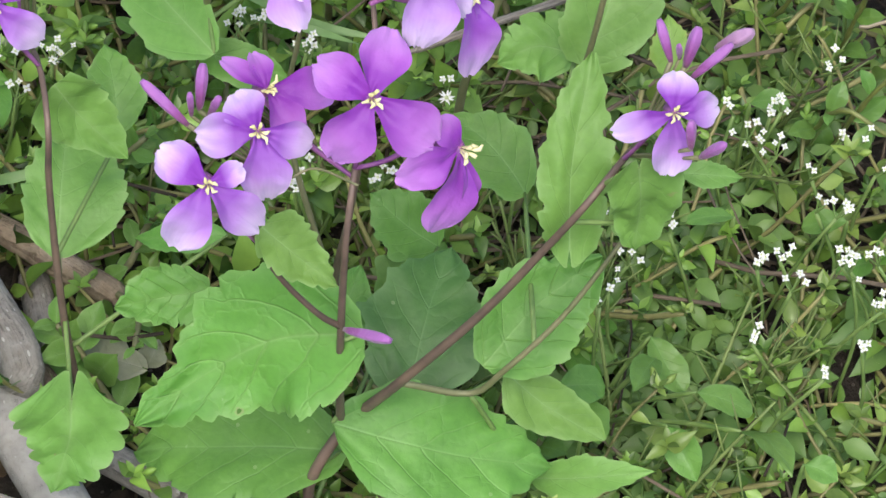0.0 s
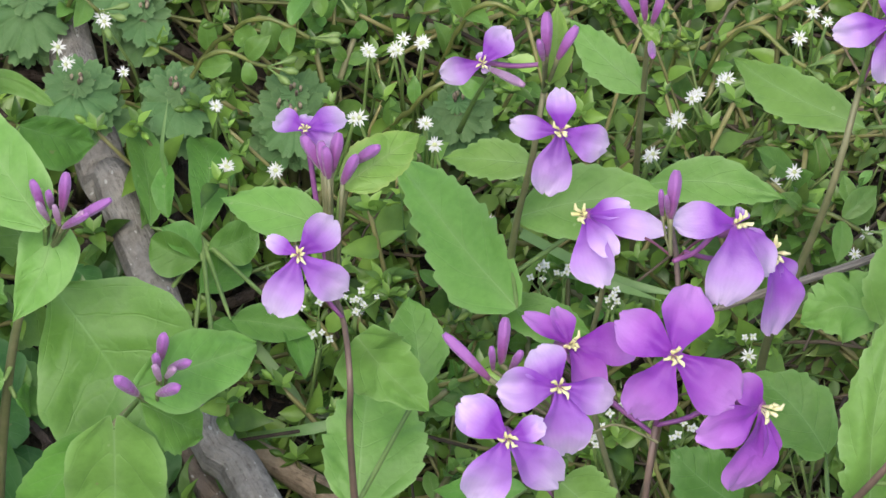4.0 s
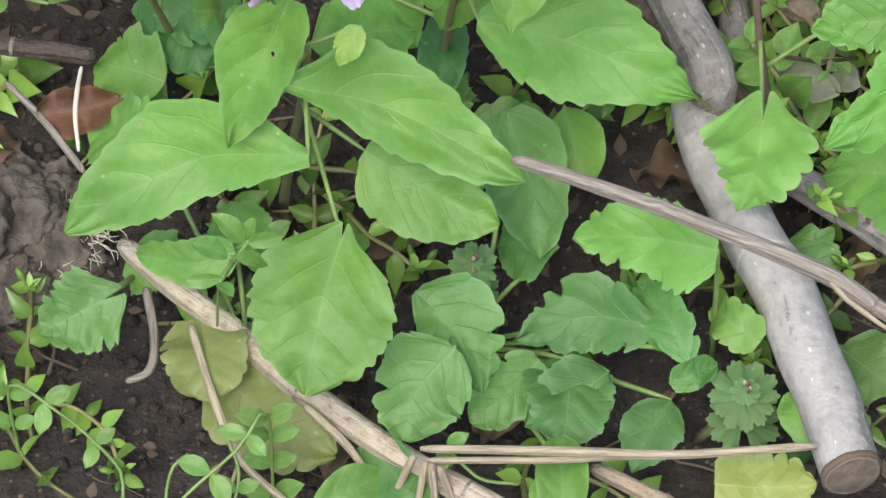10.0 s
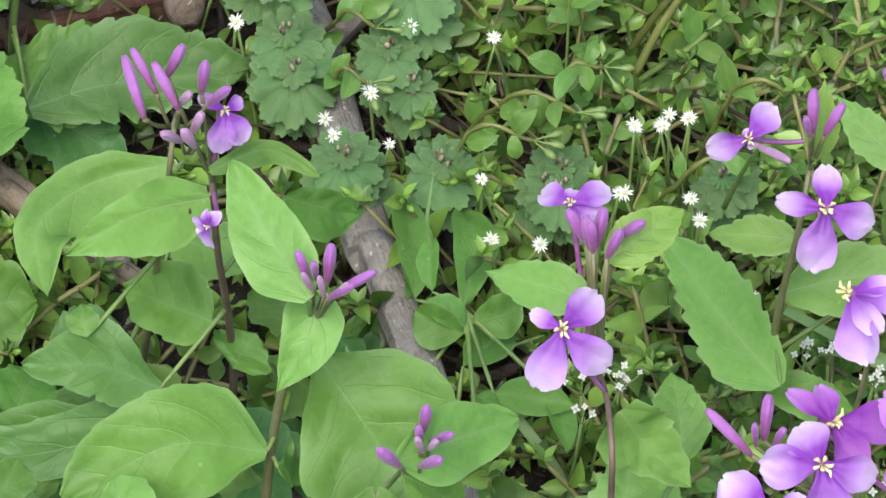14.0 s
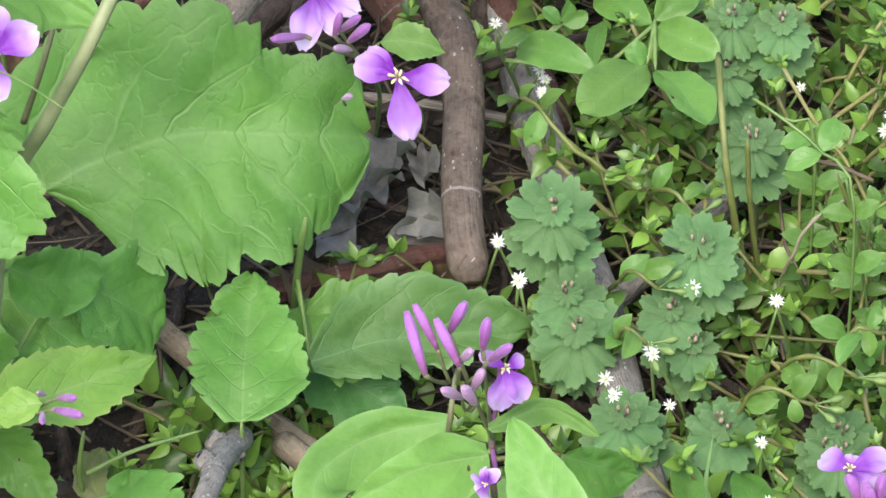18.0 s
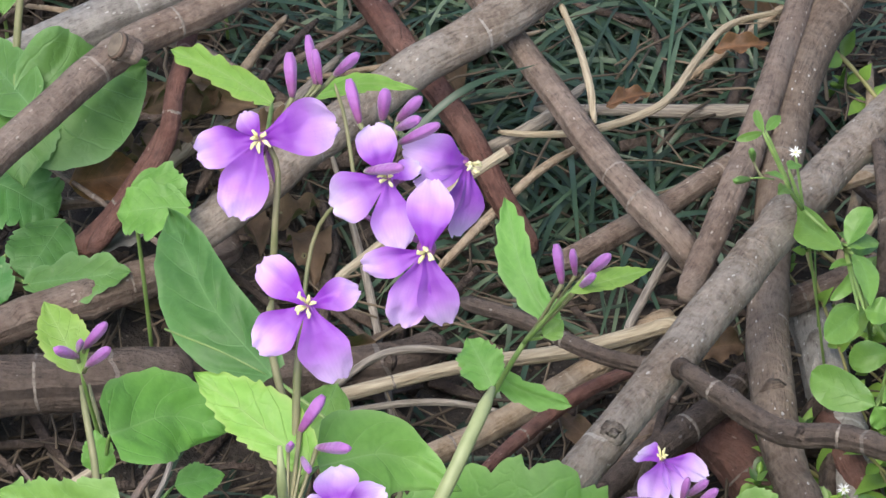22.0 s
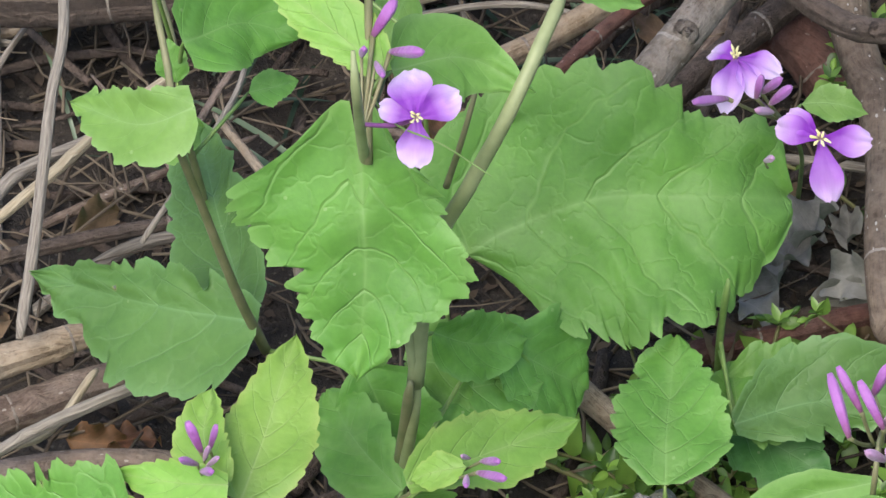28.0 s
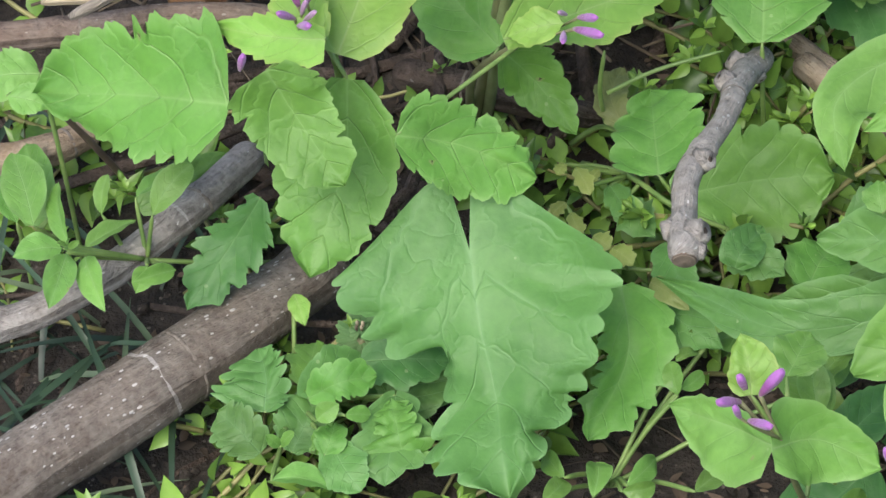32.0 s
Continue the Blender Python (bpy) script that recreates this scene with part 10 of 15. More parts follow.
stem(p, [(-0.0556, 0.7839, -0.0000), (-0.0523, 0.7605, 0.0400), (-0.0540, 0.7395, 0.0700)], 0.00058, 0.00039, STEM_G)
flower(p, (-0.0455, 0.7178, 0.0860), [(162, 0.0094, 0.0065), (-4, 0.0103, 0.0068), (-80, 0.0128, 0.0072), (140, 0.0086, 0.0052)], (0, -0.72, 0.7), MIDV, (-0.0540, 0.7395, 0.0700), 250)
flower(p, (-0.0629, 0.7365, 0.0900), [(150, 0.0063, 0.0065), (-20, 0.0098, 0.0060), (-100, 0.0109, 0.0071), (-60, 0.0093, 0.0053)], (0, -0.2, 0.95), PALE, (-0.0540, 0.7395, 0.0700), 251)
bud(p, (-0.0642, 0.7271, 0.0880), (-0.0702, 0.7199, 0.0940), 0.0013, BUDM, (-0.0540, 0.7395, 0.0700))
bud(p, (-0.0575, 0.7288, 0.0880), (-0.0533, 0.7266, 0.0940), 0.0011, BUDM, (-0.0540, 0.7395, 0.0700))
bud(p, (-0.0557, 0.7256, 0.0880), (-0.0513, 0.7242, 0.0940), 0.0012, BUDM, (-0.0540, 0.7395, 0.0700))
bud(p, (-0.0585, 0.7272, 0.0880), (-0.0572, 0.7274, 0.0940), 0.0011, BUDM, (-0.0540, 0.7395, 0.0700))
bud(p, (-0.0562, 0.7116, 0.0860), (-0.0541, 0.7062, 0.0920), 0.0009, BUDP, (-0.0562, 0.7189, 0.0770))
bud(p, (-0.0551, 0.7253, 0.0860), (-0.0580, 0.7197, 0.0920), 0.0010, BUDP, (-0.0540, 0.7395, 0.0700))
leaf(p, (-0.0508, 0.7445, 0.0700), (-0.0373, 0.7456, 0.0660), 0.0081, "lance", "bright", 252, fold=0.2)
stem(p, [(-0.0538, 0.7421, 0.0663), (-0.0508, 0.7445, 0.0700)], 0.0005, 0.0004, STEM_G, "petiole")
leaf(p, (-0.0668, 0.7078, 0.0140), (-0.0445, 0.6955, 0.0100), 0.0174, "broad", "dark", 256)
stem(p, [(-0.0684, 0.7175, 0.0188), (-0.0668, 0.7078, 0.0140)], 0.0005, 0.0004, STEM_G, "petiole")
leaf(p, (-0.0627, 0.6955, 0.0240), (-0.0658, 0.7141, 0.0260), 0.0127, "broad", "mid", 258)
stem(p, [(-0.0677, 0.7142, 0.0300), (-0.0627, 0.6955, 0.0240)], 0.0005, 0.0004, STEM_G, "petiole")
# dull green stands in for the shade behind the buds
frond(p, [(-0.0638, 0.6947, 0.0280), (-0.0470, 0.7031, 0.0260), (-0.0195, 0.7086, 0.0240)], (0.0023, 0.0069, 0.0109, 0.0132, 0.0092, 0.0058, 0.0012), (0.0023, 0.0046, 0.0069, 0.0081, 0.0058, 0.0035, 0.0000), "dull", 259, edge="coarse", teeth=9, deep=0.08)
stem(p, [(-0.0673, 0.7135, 0.0331), (-0.0638, 0.6947, 0.0280)], 0.0005, 0.0004, STEM_G, "petiole")

# bright leafy violet cress in the last view
p = thing("violet_cress_plant", (-0.1372, 0.6793, 0.0000), "young violet cress with bright toothed leaves and first buds", "flowering plant", "violet cress plants")
stem(p, [(-0.1378, 0.6793, 0.0000), (-0.1312, 0.6697, 0.0300), (-0.1253, 0.6591, 0.0600), (-0.1199, 0.6475, 0.0900)], 0.00126, 0.00108, STEM_B)
stem(p, [(-0.1380, 0.6789, 0.0040), (-0.1314, 0.6578, 0.0400), (-0.1159, 0.6392, 0.0720)], 0.00101, 0.00064, STEM_B)
frond(p, [(-0.1207, 0.6344, 0.0760), (-0.1072, 0.6465, 0.0710), (-0.0902, 0.6607, 0.0660)], (0.0022, 0.0054, 0.0081, 0.0081, 0.0049, 0.0022, 0.0000), (0.0022, 0.0027, 0.0043, 0.0075, 0.0054, 0.0027, 0.0000), "young", 260, teeth=12, deep=0.07)
stem(p, [(-0.1159, 0.6392, 0.0720), (-0.1207, 0.6344, 0.0760)], 0.0005, 0.0004, STEM_G, "petiole")
leaf(p, (-0.1090, 0.6352, 0.0800), (-0.1200, 0.6351, 0.0760), 0.0074, "ovate", "young", 261)
stem(p, [(-0.1159, 0.6392, 0.0720), (-0.1090, 0.6352, 0.0800)], 0.0005, 0.0004, STEM_G, "petiole")
bud(p, (-0.1061, 0.6348, 0.0820), (-0.1018, 0.6294, 0.0880), 0.0010, BUDM, (-0.1159, 0.6392, 0.0720))
bud(p, (-0.1066, 0.6319, 0.0820), (-0.1004, 0.6251, 0.0880), 0.0012, BUDM, (-0.1159, 0.6392, 0.0720))
bud(p, (-0.1085, 0.6312, 0.0820), (-0.1075, 0.6230, 0.0880), 0.0008, BUDM, (-0.1159, 0.6392, 0.0720))
bud(p, (-0.1083, 0.6355, 0.0820), (-0.1090, 0.6307, 0.0880), 0.0006, BUDP)
frond(p, [(-0.1258, 0.6559, 0.0500), (-0.1348, 0.6649, 0.0530), (-0.1425, 0.6772, 0.0560)], (0.0022, 0.0067, 0.0089, 0.0089, 0.0067, 0.0044, 0.0011), (0.0022, 0.0044, 0.0056, 0.0078, 0.0067, 0.0044, 0.0011), "mid", 262, teeth=8, deep=0.06)
stem(p, [(-0.1275, 0.6531, 0.0480), (-0.1258, 0.6559, 0.0500)], 0.0005, 0.0004, STEM_G, "petiole")
frond(p, [(-0.1260, 0.6631, 0.0400), (-0.1203, 0.6622, 0.0320), (-0.1124, 0.6560, 0.0240)], (0.0034, 0.0056, 0.0067, 0.0056, 0.0039, 0.0022, 0.0000), (0.0022, 0.0045, 0.0056, 0.0050, 0.0034, 0.0017, 0.0000), "mid", 263, edge="scallop", teeth=6, deep=0.14)
leaf(p, (-0.1256, 0.6845, 0.0440), (-0.1017, 0.6946, 0.0400), 0.0216, "broad", "mid", 264)
stem(p, [(-0.1297, 0.6671, 0.0375), (-0.1256, 0.6845, 0.0440)], 0.0005, 0.0004, STEM_G, "petiole")
frond(p, [(-0.1396, 0.6151, 0.0700), (-0.1279, 0.6196, 0.0620), (-0.1145, 0.6191, 0.0540)], (0.0043, 0.0085, 0.0085, 0.0075, 0.0053, 0.0032, 0.0000), (0.0021, 0.0053, 0.0075, 0.0096, 0.0080, 0.0059, 0.0011), "quilted", 265, edge="coarse", teeth=8, deep=0.14, quilt=0.016)
stem(p, [(-0.1178, 0.6415, 0.0680), (-0.1396, 0.6151, 0.0700)], 0.0005, 0.0004, STEM_G, "petiole")
p = thing("violet_cress_plant", (-0.1629, 0.6667, 0.0000), "bright yellow-green violet cress with toothed leaves and buds", "flowering plant", "violet cress plants")
stem(p, [(-0.1626, 0.6636, 0.0000), (-0.1582, 0.6499, 0.0300), (-0.1541, 0.6376, 0.0640), (-0.1562, 0.6367, 0.0730), (-0.1599, 0.6423, 0.0700)], 0.00116, 0.00071, STEM_G)
frond(p, [(-0.1500, 0.6226, 0.0840), (-0.1464, 0.6369, 0.0880), (-0.1426, 0.6574, 0.0920)], (0.0043, 0.0064, 0.0080, 0.0077, 0.0048, 0.0023, 0.0000), (0.0043, 0.0080, 0.0101, 0.0096, 0.0059, 0.0030, 0.0000), "young", 266, teeth=12, deep=0.05, quilt=0.02)
stem(p, [(-0.1562, 0.6367, 0.0730), (-0.1500, 0.6226, 0.0840)], 0.0005, 0.0004, STEM_G, "petiole")
frond(p, [(-0.1694, 0.6115, 0.0820), (-0.1881, 0.6193, 0.0750), (-0.2109, 0.6256, 0.0680)], (0.0043, 0.0096, 0.0117, 0.0112, 0.0075, 0.0037, 0.0000), (0.0096, 0.0160, 0.0155, 0.0144, 0.0117, 0.0069, 0.0000), "quilted", 267, edge="coarse", teeth=9, deep=0.11, quilt=0.016)
stem(p, [(-0.1562, 0.6367, 0.0730), (-0.1694, 0.6115, 0.0820)], 0.0005, 0.0004, STEM_G, "petiole")
frond(p, [(-0.1612, 0.6112, 0.0920), (-0.1569, 0.6097, 0.0820), (-0.1473, 0.6006, 0.0720)], (0.0042, 0.0063, 0.0084, 0.0073, 0.0058, 0.0042, 0.0000), (0.0063, 0.0094, 0.0099, 0.0089, 0.0073, 0.0047, 0.0000), "quilted", 268, edge="coarse", teeth=7, deep=0.09, quilt=0.016)
stem(p, [(-0.1562, 0.6367, 0.0730), (-0.1612, 0.6112, 0.0920)], 0.0005, 0.0004, STEM_G, "petiole")
frond(p, [(-0.1500, 0.6272, 0.0720), (-0.1511, 0.6195, 0.0580), (-0.1571, 0.6013, 0.0440)], (0.0032, 0.0064, 0.0097, 0.0107, 0.0086, 0.0043, 0.0000), (0.0032, 0.0075, 0.0107, 0.0129, 0.0097, 0.0054, 0.0000), "quilted", 269, edge="coarse", teeth=9, deep=0.07, quilt=0.016)
stem(p, [(-0.1559, 0.6368, 0.0719), (-0.1500, 0.6272, 0.0720)], 0.0005, 0.0004, STEM_G, "petiole")
frond(p, [(-0.1502, 0.6156, 0.0960), (-0.1613, 0.6196, 0.0920), (-0.1749, 0.6258, 0.0880)], (0.0042, 0.0052, 0.0052, 0.0047, 0.0026, 0.0010, 0.0000), (0.0021, 0.0031, 0.0037, 0.0042, 0.0026, 0.0010, 0.0000), "young", 270, teeth=8, deep=0.10)
stem(p, [(-0.1562, 0.6367, 0.0730), (-0.1502, 0.6156, 0.0960)], 0.0005, 0.0004, STEM_G, "petiole")
frond(p, [(-0.1524, 0.6189, 0.0920), (-0.1566, 0.6291, 0.0940), (-0.1561, 0.6401, 0.0960)], (0.0026, 0.0047, 0.0063, 0.0061, 0.0042, 0.0023, 0.0000), (0.0021, 0.0036, 0.0044, 0.0042, 0.0032, 0.0017, 0.0000), "young", 271, teeth=8, deep=0.07, quilt=0.02)
stem(p, [(-0.1562, 0.6367, 0.0730), (-0.1524, 0.6189, 0.0920)], 0.0005, 0.0004, STEM_G, "petiole")
bud(p, (-0.1558, 0.6219, 0.0980), (-0.1579, 0.6239, 0.1040), 0.0013, BUDM, (-0.1562, 0.6367, 0.0730))
bud(p, (-0.1543, 0.6226, 0.0980), (-0.1524, 0.6231, 0.1040), 0.0009, BUDM, (-0.1562, 0.6367, 0.0730))
bud(p, (-0.1561, 0.6187, 0.0980), (-0.1581, 0.6146, 0.1040), 0.0009, BUDM, (-0.1571, 0.6234, 0.0890))
bud(p, (-0.1552, 0.6170, 0.0980), (-0.1518, 0.6116, 0.1040), 0.0010, BUDM, (-0.1569, 0.6234, 0.0890))
bud(p, (-0.1651, 0.6075, 0.0960), (-0.1636, 0.6060, 0.1020), 0.0009, BUDM)
bud(p, (-0.1550, 0.6198, 0.0980), (-0.1532, 0.6178, 0.1040), 0.0007, BUDP, (-0.1565, 0.6248, 0.0890))
bud(p, (-0.1543, 0.6184, 0.0980), (-0.1511, 0.6151, 0.1040), 0.0007, BUDP, (-0.1563, 0.6248, 0.0890))
leaf(p, (-0.2128, 0.6376, 0.0600), (-0.2259, 0.6360, 0.0600), 0.0110, "crisp", "bright", 272)
stem(p, [(-0.2128, 0.6376, 0.0000), (-0.2128, 0.6386, 0.0310), (-0.2128, 0.6376, 0.0600)], 0.0005, 0.0005, STEM_G, "petiole")
stem(p, [(-0.2055, 0.6592, 0.0000), (-0.2099, 0.6477, 0.0300), (-0.2132, 0.6360, 0.0560), (-0.2205, 0.6428, 0.0590), (-0.2272, 0.6517, 0.0540)], 0.00081, 0.00054, STEM_P)
leaf(p, (-0.2185, 0.6317, 0.0600), (-0.2098, 0.6306, 0.0580), 0.0066, "lance", "bright", 273)
stem(p, [(-0.2150, 0.6377, 0.0568), (-0.2185, 0.6317, 0.0600)], 0.0005, 0.0004, STEM_G, "petiole")
p = thing("basal_leaf", (-0.1349, 0.6670, 0.0000), "dull green lobed basal leaf with eaten edges", "plant", "basal leaves")
frond(p, [(-0.1274, 0.6095, 0.0440), (-0.1254, 0.6003, 0.0367), (-0.1219, 0.5884, 0.0293), (-0.1173, 0.5660, 0.0220)], (0.0220, 0.0268, 0.0268, 0.0204, 0.0096, 0.0054, 0.0000), (0.0225, 0.0257, 0.0214, 0.0086, 0.0139, 0.0086, 0.0000), "dull", 274, back=0.28, edge="scallop", teeth=10, deep=0.12, bites=((1, 0.42, 0.05, 0.45), (1, 0.22, 0.012, 0.16), (-1, 0.62, 0.010, 0.18), (-1, 0.76, 0.012, 0.22)), quilt=0.016, wave=0.05)
stem(p, [(-0.1269, 0.6095, 0.0000), (-0.1269, 0.6105, 0.0230), (-0.1274, 0.6095, 0.0440)], 0.0005, 0.0005, STEM_G, "petiole")
frond(p, [(-0.1007, 0.6211, 0.0200), (-0.0987, 0.6067, 0.0160), (-0.1050, 0.5889, 0.0120)], (0.0022, 0.0066, 0.0088, 0.0088, 0.0066, 0.0044, 0.0000), (0.0066, 0.0098, 0.0066, 0.0044, 0.0044, 0.0033, 0.0000), "mid", 275, edge="coarse", teeth=7, deep=0.2)
stem(p, [(-0.1038, 0.6303, 0.0000), (-0.1038, 0.6313, 0.0110), (-0.1007, 0.6211, 0.0200)], 0.0005, 0.0005, STEM_G, "petiole")
p = thing("basal_leaf", (-0.0895, 0.6638, -0.0000), "broad basal leaf under the knobbly stub", "plant", "basal leaves")
frond(p, [(-0.0928, 0.6454, 0.0180), (-0.0775, 0.6511, 0.0170), (-0.0615, 0.6539, 0.0160)], (0.0034, 0.0067, 0.0112, 0.0112, 0.0101, 0.0067, 0.0000), (0.0022, 0.0045, 0.0079, 0.0118, 0.0112, 0.0067, 0.0011), "mid", 276, edge="scallop", teeth=7, deep=0.15, quilt=0.016)
stem(p, [(-0.0895, 0.6638, -0.0000), (-0.0912, 0.6563, 0.0100), (-0.0928, 0.6454, 0.0180)], 0.0005, 0.0005, STEM_G, "petiole")
frond(p, [(-0.1433, 0.5959, 0.0100), (-0.1395, 0.6029, 0.0120), (-0.1348, 0.6115, 0.0120)], (0.0033, 0.0055, 0.0077, 0.0077, 0.0055, 0.0033, 0.0006), (0.0033, 0.0055, 0.0066, 0.0066, 0.0055, 0.0033, 0.0006), "dull", 904, edge="coarse", teeth=5, deep=0.06)
frond(p, [(-0.0569, 0.6246, 0.0200), (-0.0500, 0.6176, 0.0220), (-0.0451, 0.6066, 0.0220)], (0.0022, 0.0044, 0.0066, 0.0076, 0.0066, 0.0044, 0.0011), (0.0022, 0.0044, 0.0055, 0.0066, 0.0055, 0.0033, 0.0011), "dull", 903, edge="coarse", teeth=5, deep=0.08)
frond(p, [(-0.0573, 0.6327, 0.0240), (-0.0528, 0.6326, 0.0260), (-0.0444, 0.6386, 0.0260)], (0.0022, 0.0044, 0.0066, 0.0077, 0.0066, 0.0044, 0.0011), (0.0022, 0.0044, 0.0066, 0.0077, 0.0066, 0.0044, 0.0011), "dull", 902, edge="coarse", teeth=5, deep=0.08)
frond(p, [(-0.1047, 0.6662, 0.0160), (-0.1074, 0.6719, 0.0180), (-0.1060, 0.6814, 0.0160)], (0.0017, 0.0029, 0.0034, 0.0034, 0.0029, 0.0017, 0.0006), (0.0017, 0.0029, 0.0034, 0.0034, 0.0029, 0.0017, 0.0006), "wilt", 901, edge="coarse", teeth=4, deep=0.2)
frond(p, [(-0.0952, 0.6220, 0.0200), (-0.0909, 0.6176, 0.0220), (-0.0870, 0.6152, 0.0200)], (0.0009, 0.0016, 0.0022, 0.0022, 0.0016, 0.0009, 0.0000), (0.0009, 0.0016, 0.0022, 0.0022, 0.0016, 0.0009, 0.0000), "wilt", 900, teeth=4, deep=0.05)
frond(p, [(-0.0794, 0.6294, 0.0160), (-0.0784, 0.6313, 0.0180), (-0.0746, 0.6403, 0.0160)], (0.0017, 0.0033, 0.0044, 0.0044, 0.0033, 0.0017, 0.0000), (0.0017, 0.0033, 0.0039, 0.0039, 0.0028, 0.0017, 0.0000), "dull", 899, teeth=4, deep=0.03)
frond(p, [(-0.1984, 0.6359, 0.0220), (-0.1913, 0.6403, 0.0240), (-0.1828, 0.6512, 0.0220)], (0.0017, 0.0028, 0.0040, 0.0040, 0.0028, 0.0017, 0.0000), (0.0017, 0.0028, 0.0040, 0.0040, 0.0034, 0.0017, 0.0000), "weed", 898, teeth=4, deep=0.0)
frond(p, [(-0.2194, 0.6325, 0.0200), (-0.2199, 0.6395, 0.0240), (-0.2240, 0.6523, 0.0220)], (0.0017, 0.0034, 0.0045, 0.0051, 0.0045, 0.0028, 0.0006), (0.0011, 0.0028, 0.0040, 0.0045, 0.0034, 0.0023, 0.0006), "mid", 897, teeth=4, deep=0.02)
frond(p, [(-0.0958, 0.6495, 0.0200), (-0.0990, 0.6701, 0.0220)], (0.0034, 0.0079, 0.0090, 0.0079, 0.0068, 0.0034, 0.0000), (0.0034, 0.0090, 0.0107, 0.0101, 0.0101, 0.0056, 0.0000), "mid", 277, edge="scallop", teeth=5, deep=0.16)
stem(p, [(-0.0895, 0.6638, -0.0000), (-0.0912, 0.6496, 0.0110), (-0.0958, 0.6495, 0.0200)], 0.0005, 0.0005, STEM_G, "petiole")
frond(p, [(-0.0402, 0.6004, 0.0400), (-0.0655, 0.5970, 0.0373), (-0.0823, 0.6062, 0.0347), (-0.0928, 0.6136, 0.0320)], (0.0064, 0.0064, 0.0054, 0.0048, 0.0032, 0.0016, 0.0000), (0.0086, 0.0075, 0.0064, 0.0054, 0.0032, 0.0013, 0.0000), "dull", 278, teeth=6, deep=0.03)
stem(p, [(-0.0448, 0.6071, 0.0000), (-0.0448, 0.6081, 0.0210), (-0.0402, 0.6004, 0.0400)], 0.0005, 0.0005, STEM_G, "petiole")
frond(p, [(-0.0922, 0.6225, 0.0160), (-0.0853, 0.6136, 0.0080)], (0.0022, 0.0055, 0.0066, 0.0066, 0.0044, 0.0022, 0.0000), (0.0022, 0.0044, 0.0055, 0.0050, 0.0044, 0.0022, 0.0000), "mid", 279, edge="coarse", teeth=4, deep=0.3)
stem(p, [(-0.0854, 0.6198, 0.0000), (-0.0854, 0.6208, 0.0090), (-0.0922, 0.6225, 0.0160)], 0.0005, 0.0005, STEM_G, "petiole")
leaf(p, (-0.0567, 0.5743, 0.0400), (-0.0670, 0.5873, 0.0400), 0.0105, "smooth", "weed", 282)
stem(p, [(-0.0567, 0.5743, 0.0000), (-0.0567, 0.5753, 0.0210), (-0.0567, 0.5743, 0.0400)], 0.0005, 0.0005, STEM_G, "petiole")
leaf(p, (-0.0607, 0.5855, 0.0340), (-0.0539, 0.5952, 0.0340), 0.0085, "smooth", "weed", 283)
stem(p, [(-0.0607, 0.5855, 0.0000), (-0.0607, 0.5865, 0.0180), (-0.0607, 0.5855, 0.0340)], 0.0005, 0.0005, STEM_G, "petiole")
p = thing("leaf_rosette", (-0.1521, 0.6048, 0.0000), "scalloped low leaves in front of the log", "plant", "low leaf rosettes")
# darker scalloped leaves, their green lowered partly for shade in the gaps
frond(p, [(-0.1674, 0.5888, 0.0180), (-0.1677, 0.5956, 0.0200), (-0.1703, 0.6028, 0.0200)], (0.0033, 0.0077, 0.0104, 0.0082, 0.0077, 0.0044, 0.0005), (0.0022, 0.0038, 0.0044, 0.0038, 0.0038, 0.0027, 0.0005), "dull", 284, edge="scallop", teeth=7, deep=0.20)
stem(p, [(-0.1521, 0.6048, 0.0000), (-0.1567, 0.6020, 0.0110), (-0.1674, 0.5888, 0.0180)], 0.0005, 0.0005, STEM_G, "petiole")
frond(p, [(-0.1621, 0.5838, 0.0120), (-0.1595, 0.5879, 0.0160), (-0.1581, 0.5952, 0.0160)], (0.0016, 0.0033, 0.0055, 0.0060, 0.0055, 0.0033, 0.0005), (0.0013, 0.0027, 0.0044, 0.0049, 0.0044, 0.0027, 0.0005), "dull", 285, edge="coarse", teeth=5, deep=0.15)
stem(p, [(-0.1521, 0.6048, 0.0000), (-0.1600, 0.5987, 0.0080), (-0.1621, 0.5838, 0.0120)], 0.0005, 0.0005, STEM_G, "petiole")
frond(p, [(-0.1588, 0.5910, 0.0200), (-0.1525, 0.5918, 0.0240), (-0.1459, 0.5954, 0.0220)], (0.0013, 0.0027, 0.0041, 0.0043, 0.0037, 0.0026, 0.0005), (0.0011, 0.0022, 0.0030, 0.0035, 0.0033, 0.0022, 0.0005), "mid", 286, edge="scallop", teeth=5, deep=0.18)
stem(p, [(-0.1521, 0.6048, 0.0000), (-0.1512, 0.6052, 0.0090), (-0.1588, 0.5910, 0.0200)], 0.0005, 0.0005, STEM_G, "petiole")
frond(p, [(-0.1402, 0.5992, 0.0060), (-0.1408, 0.6067, 0.0080), (-0.1422, 0.6173, 0.0080)], (0.0044, 0.0078, 0.0100, 0.0105, 0.0089, 0.0055, 0.0011), (0.0044, 0.0078, 0.0100, 0.0105, 0.0089, 0.0055, 0.0011), "dull", 287, edge="coarse", teeth=6, deep=0.10)
stem(p, [(-0.1521, 0.6048, 0.0000), (-0.1486, 0.6005, 0.0080), (-0.1402, 0.5992, 0.0060)], 0.0005, 0.0005, STEM_G, "petiole")
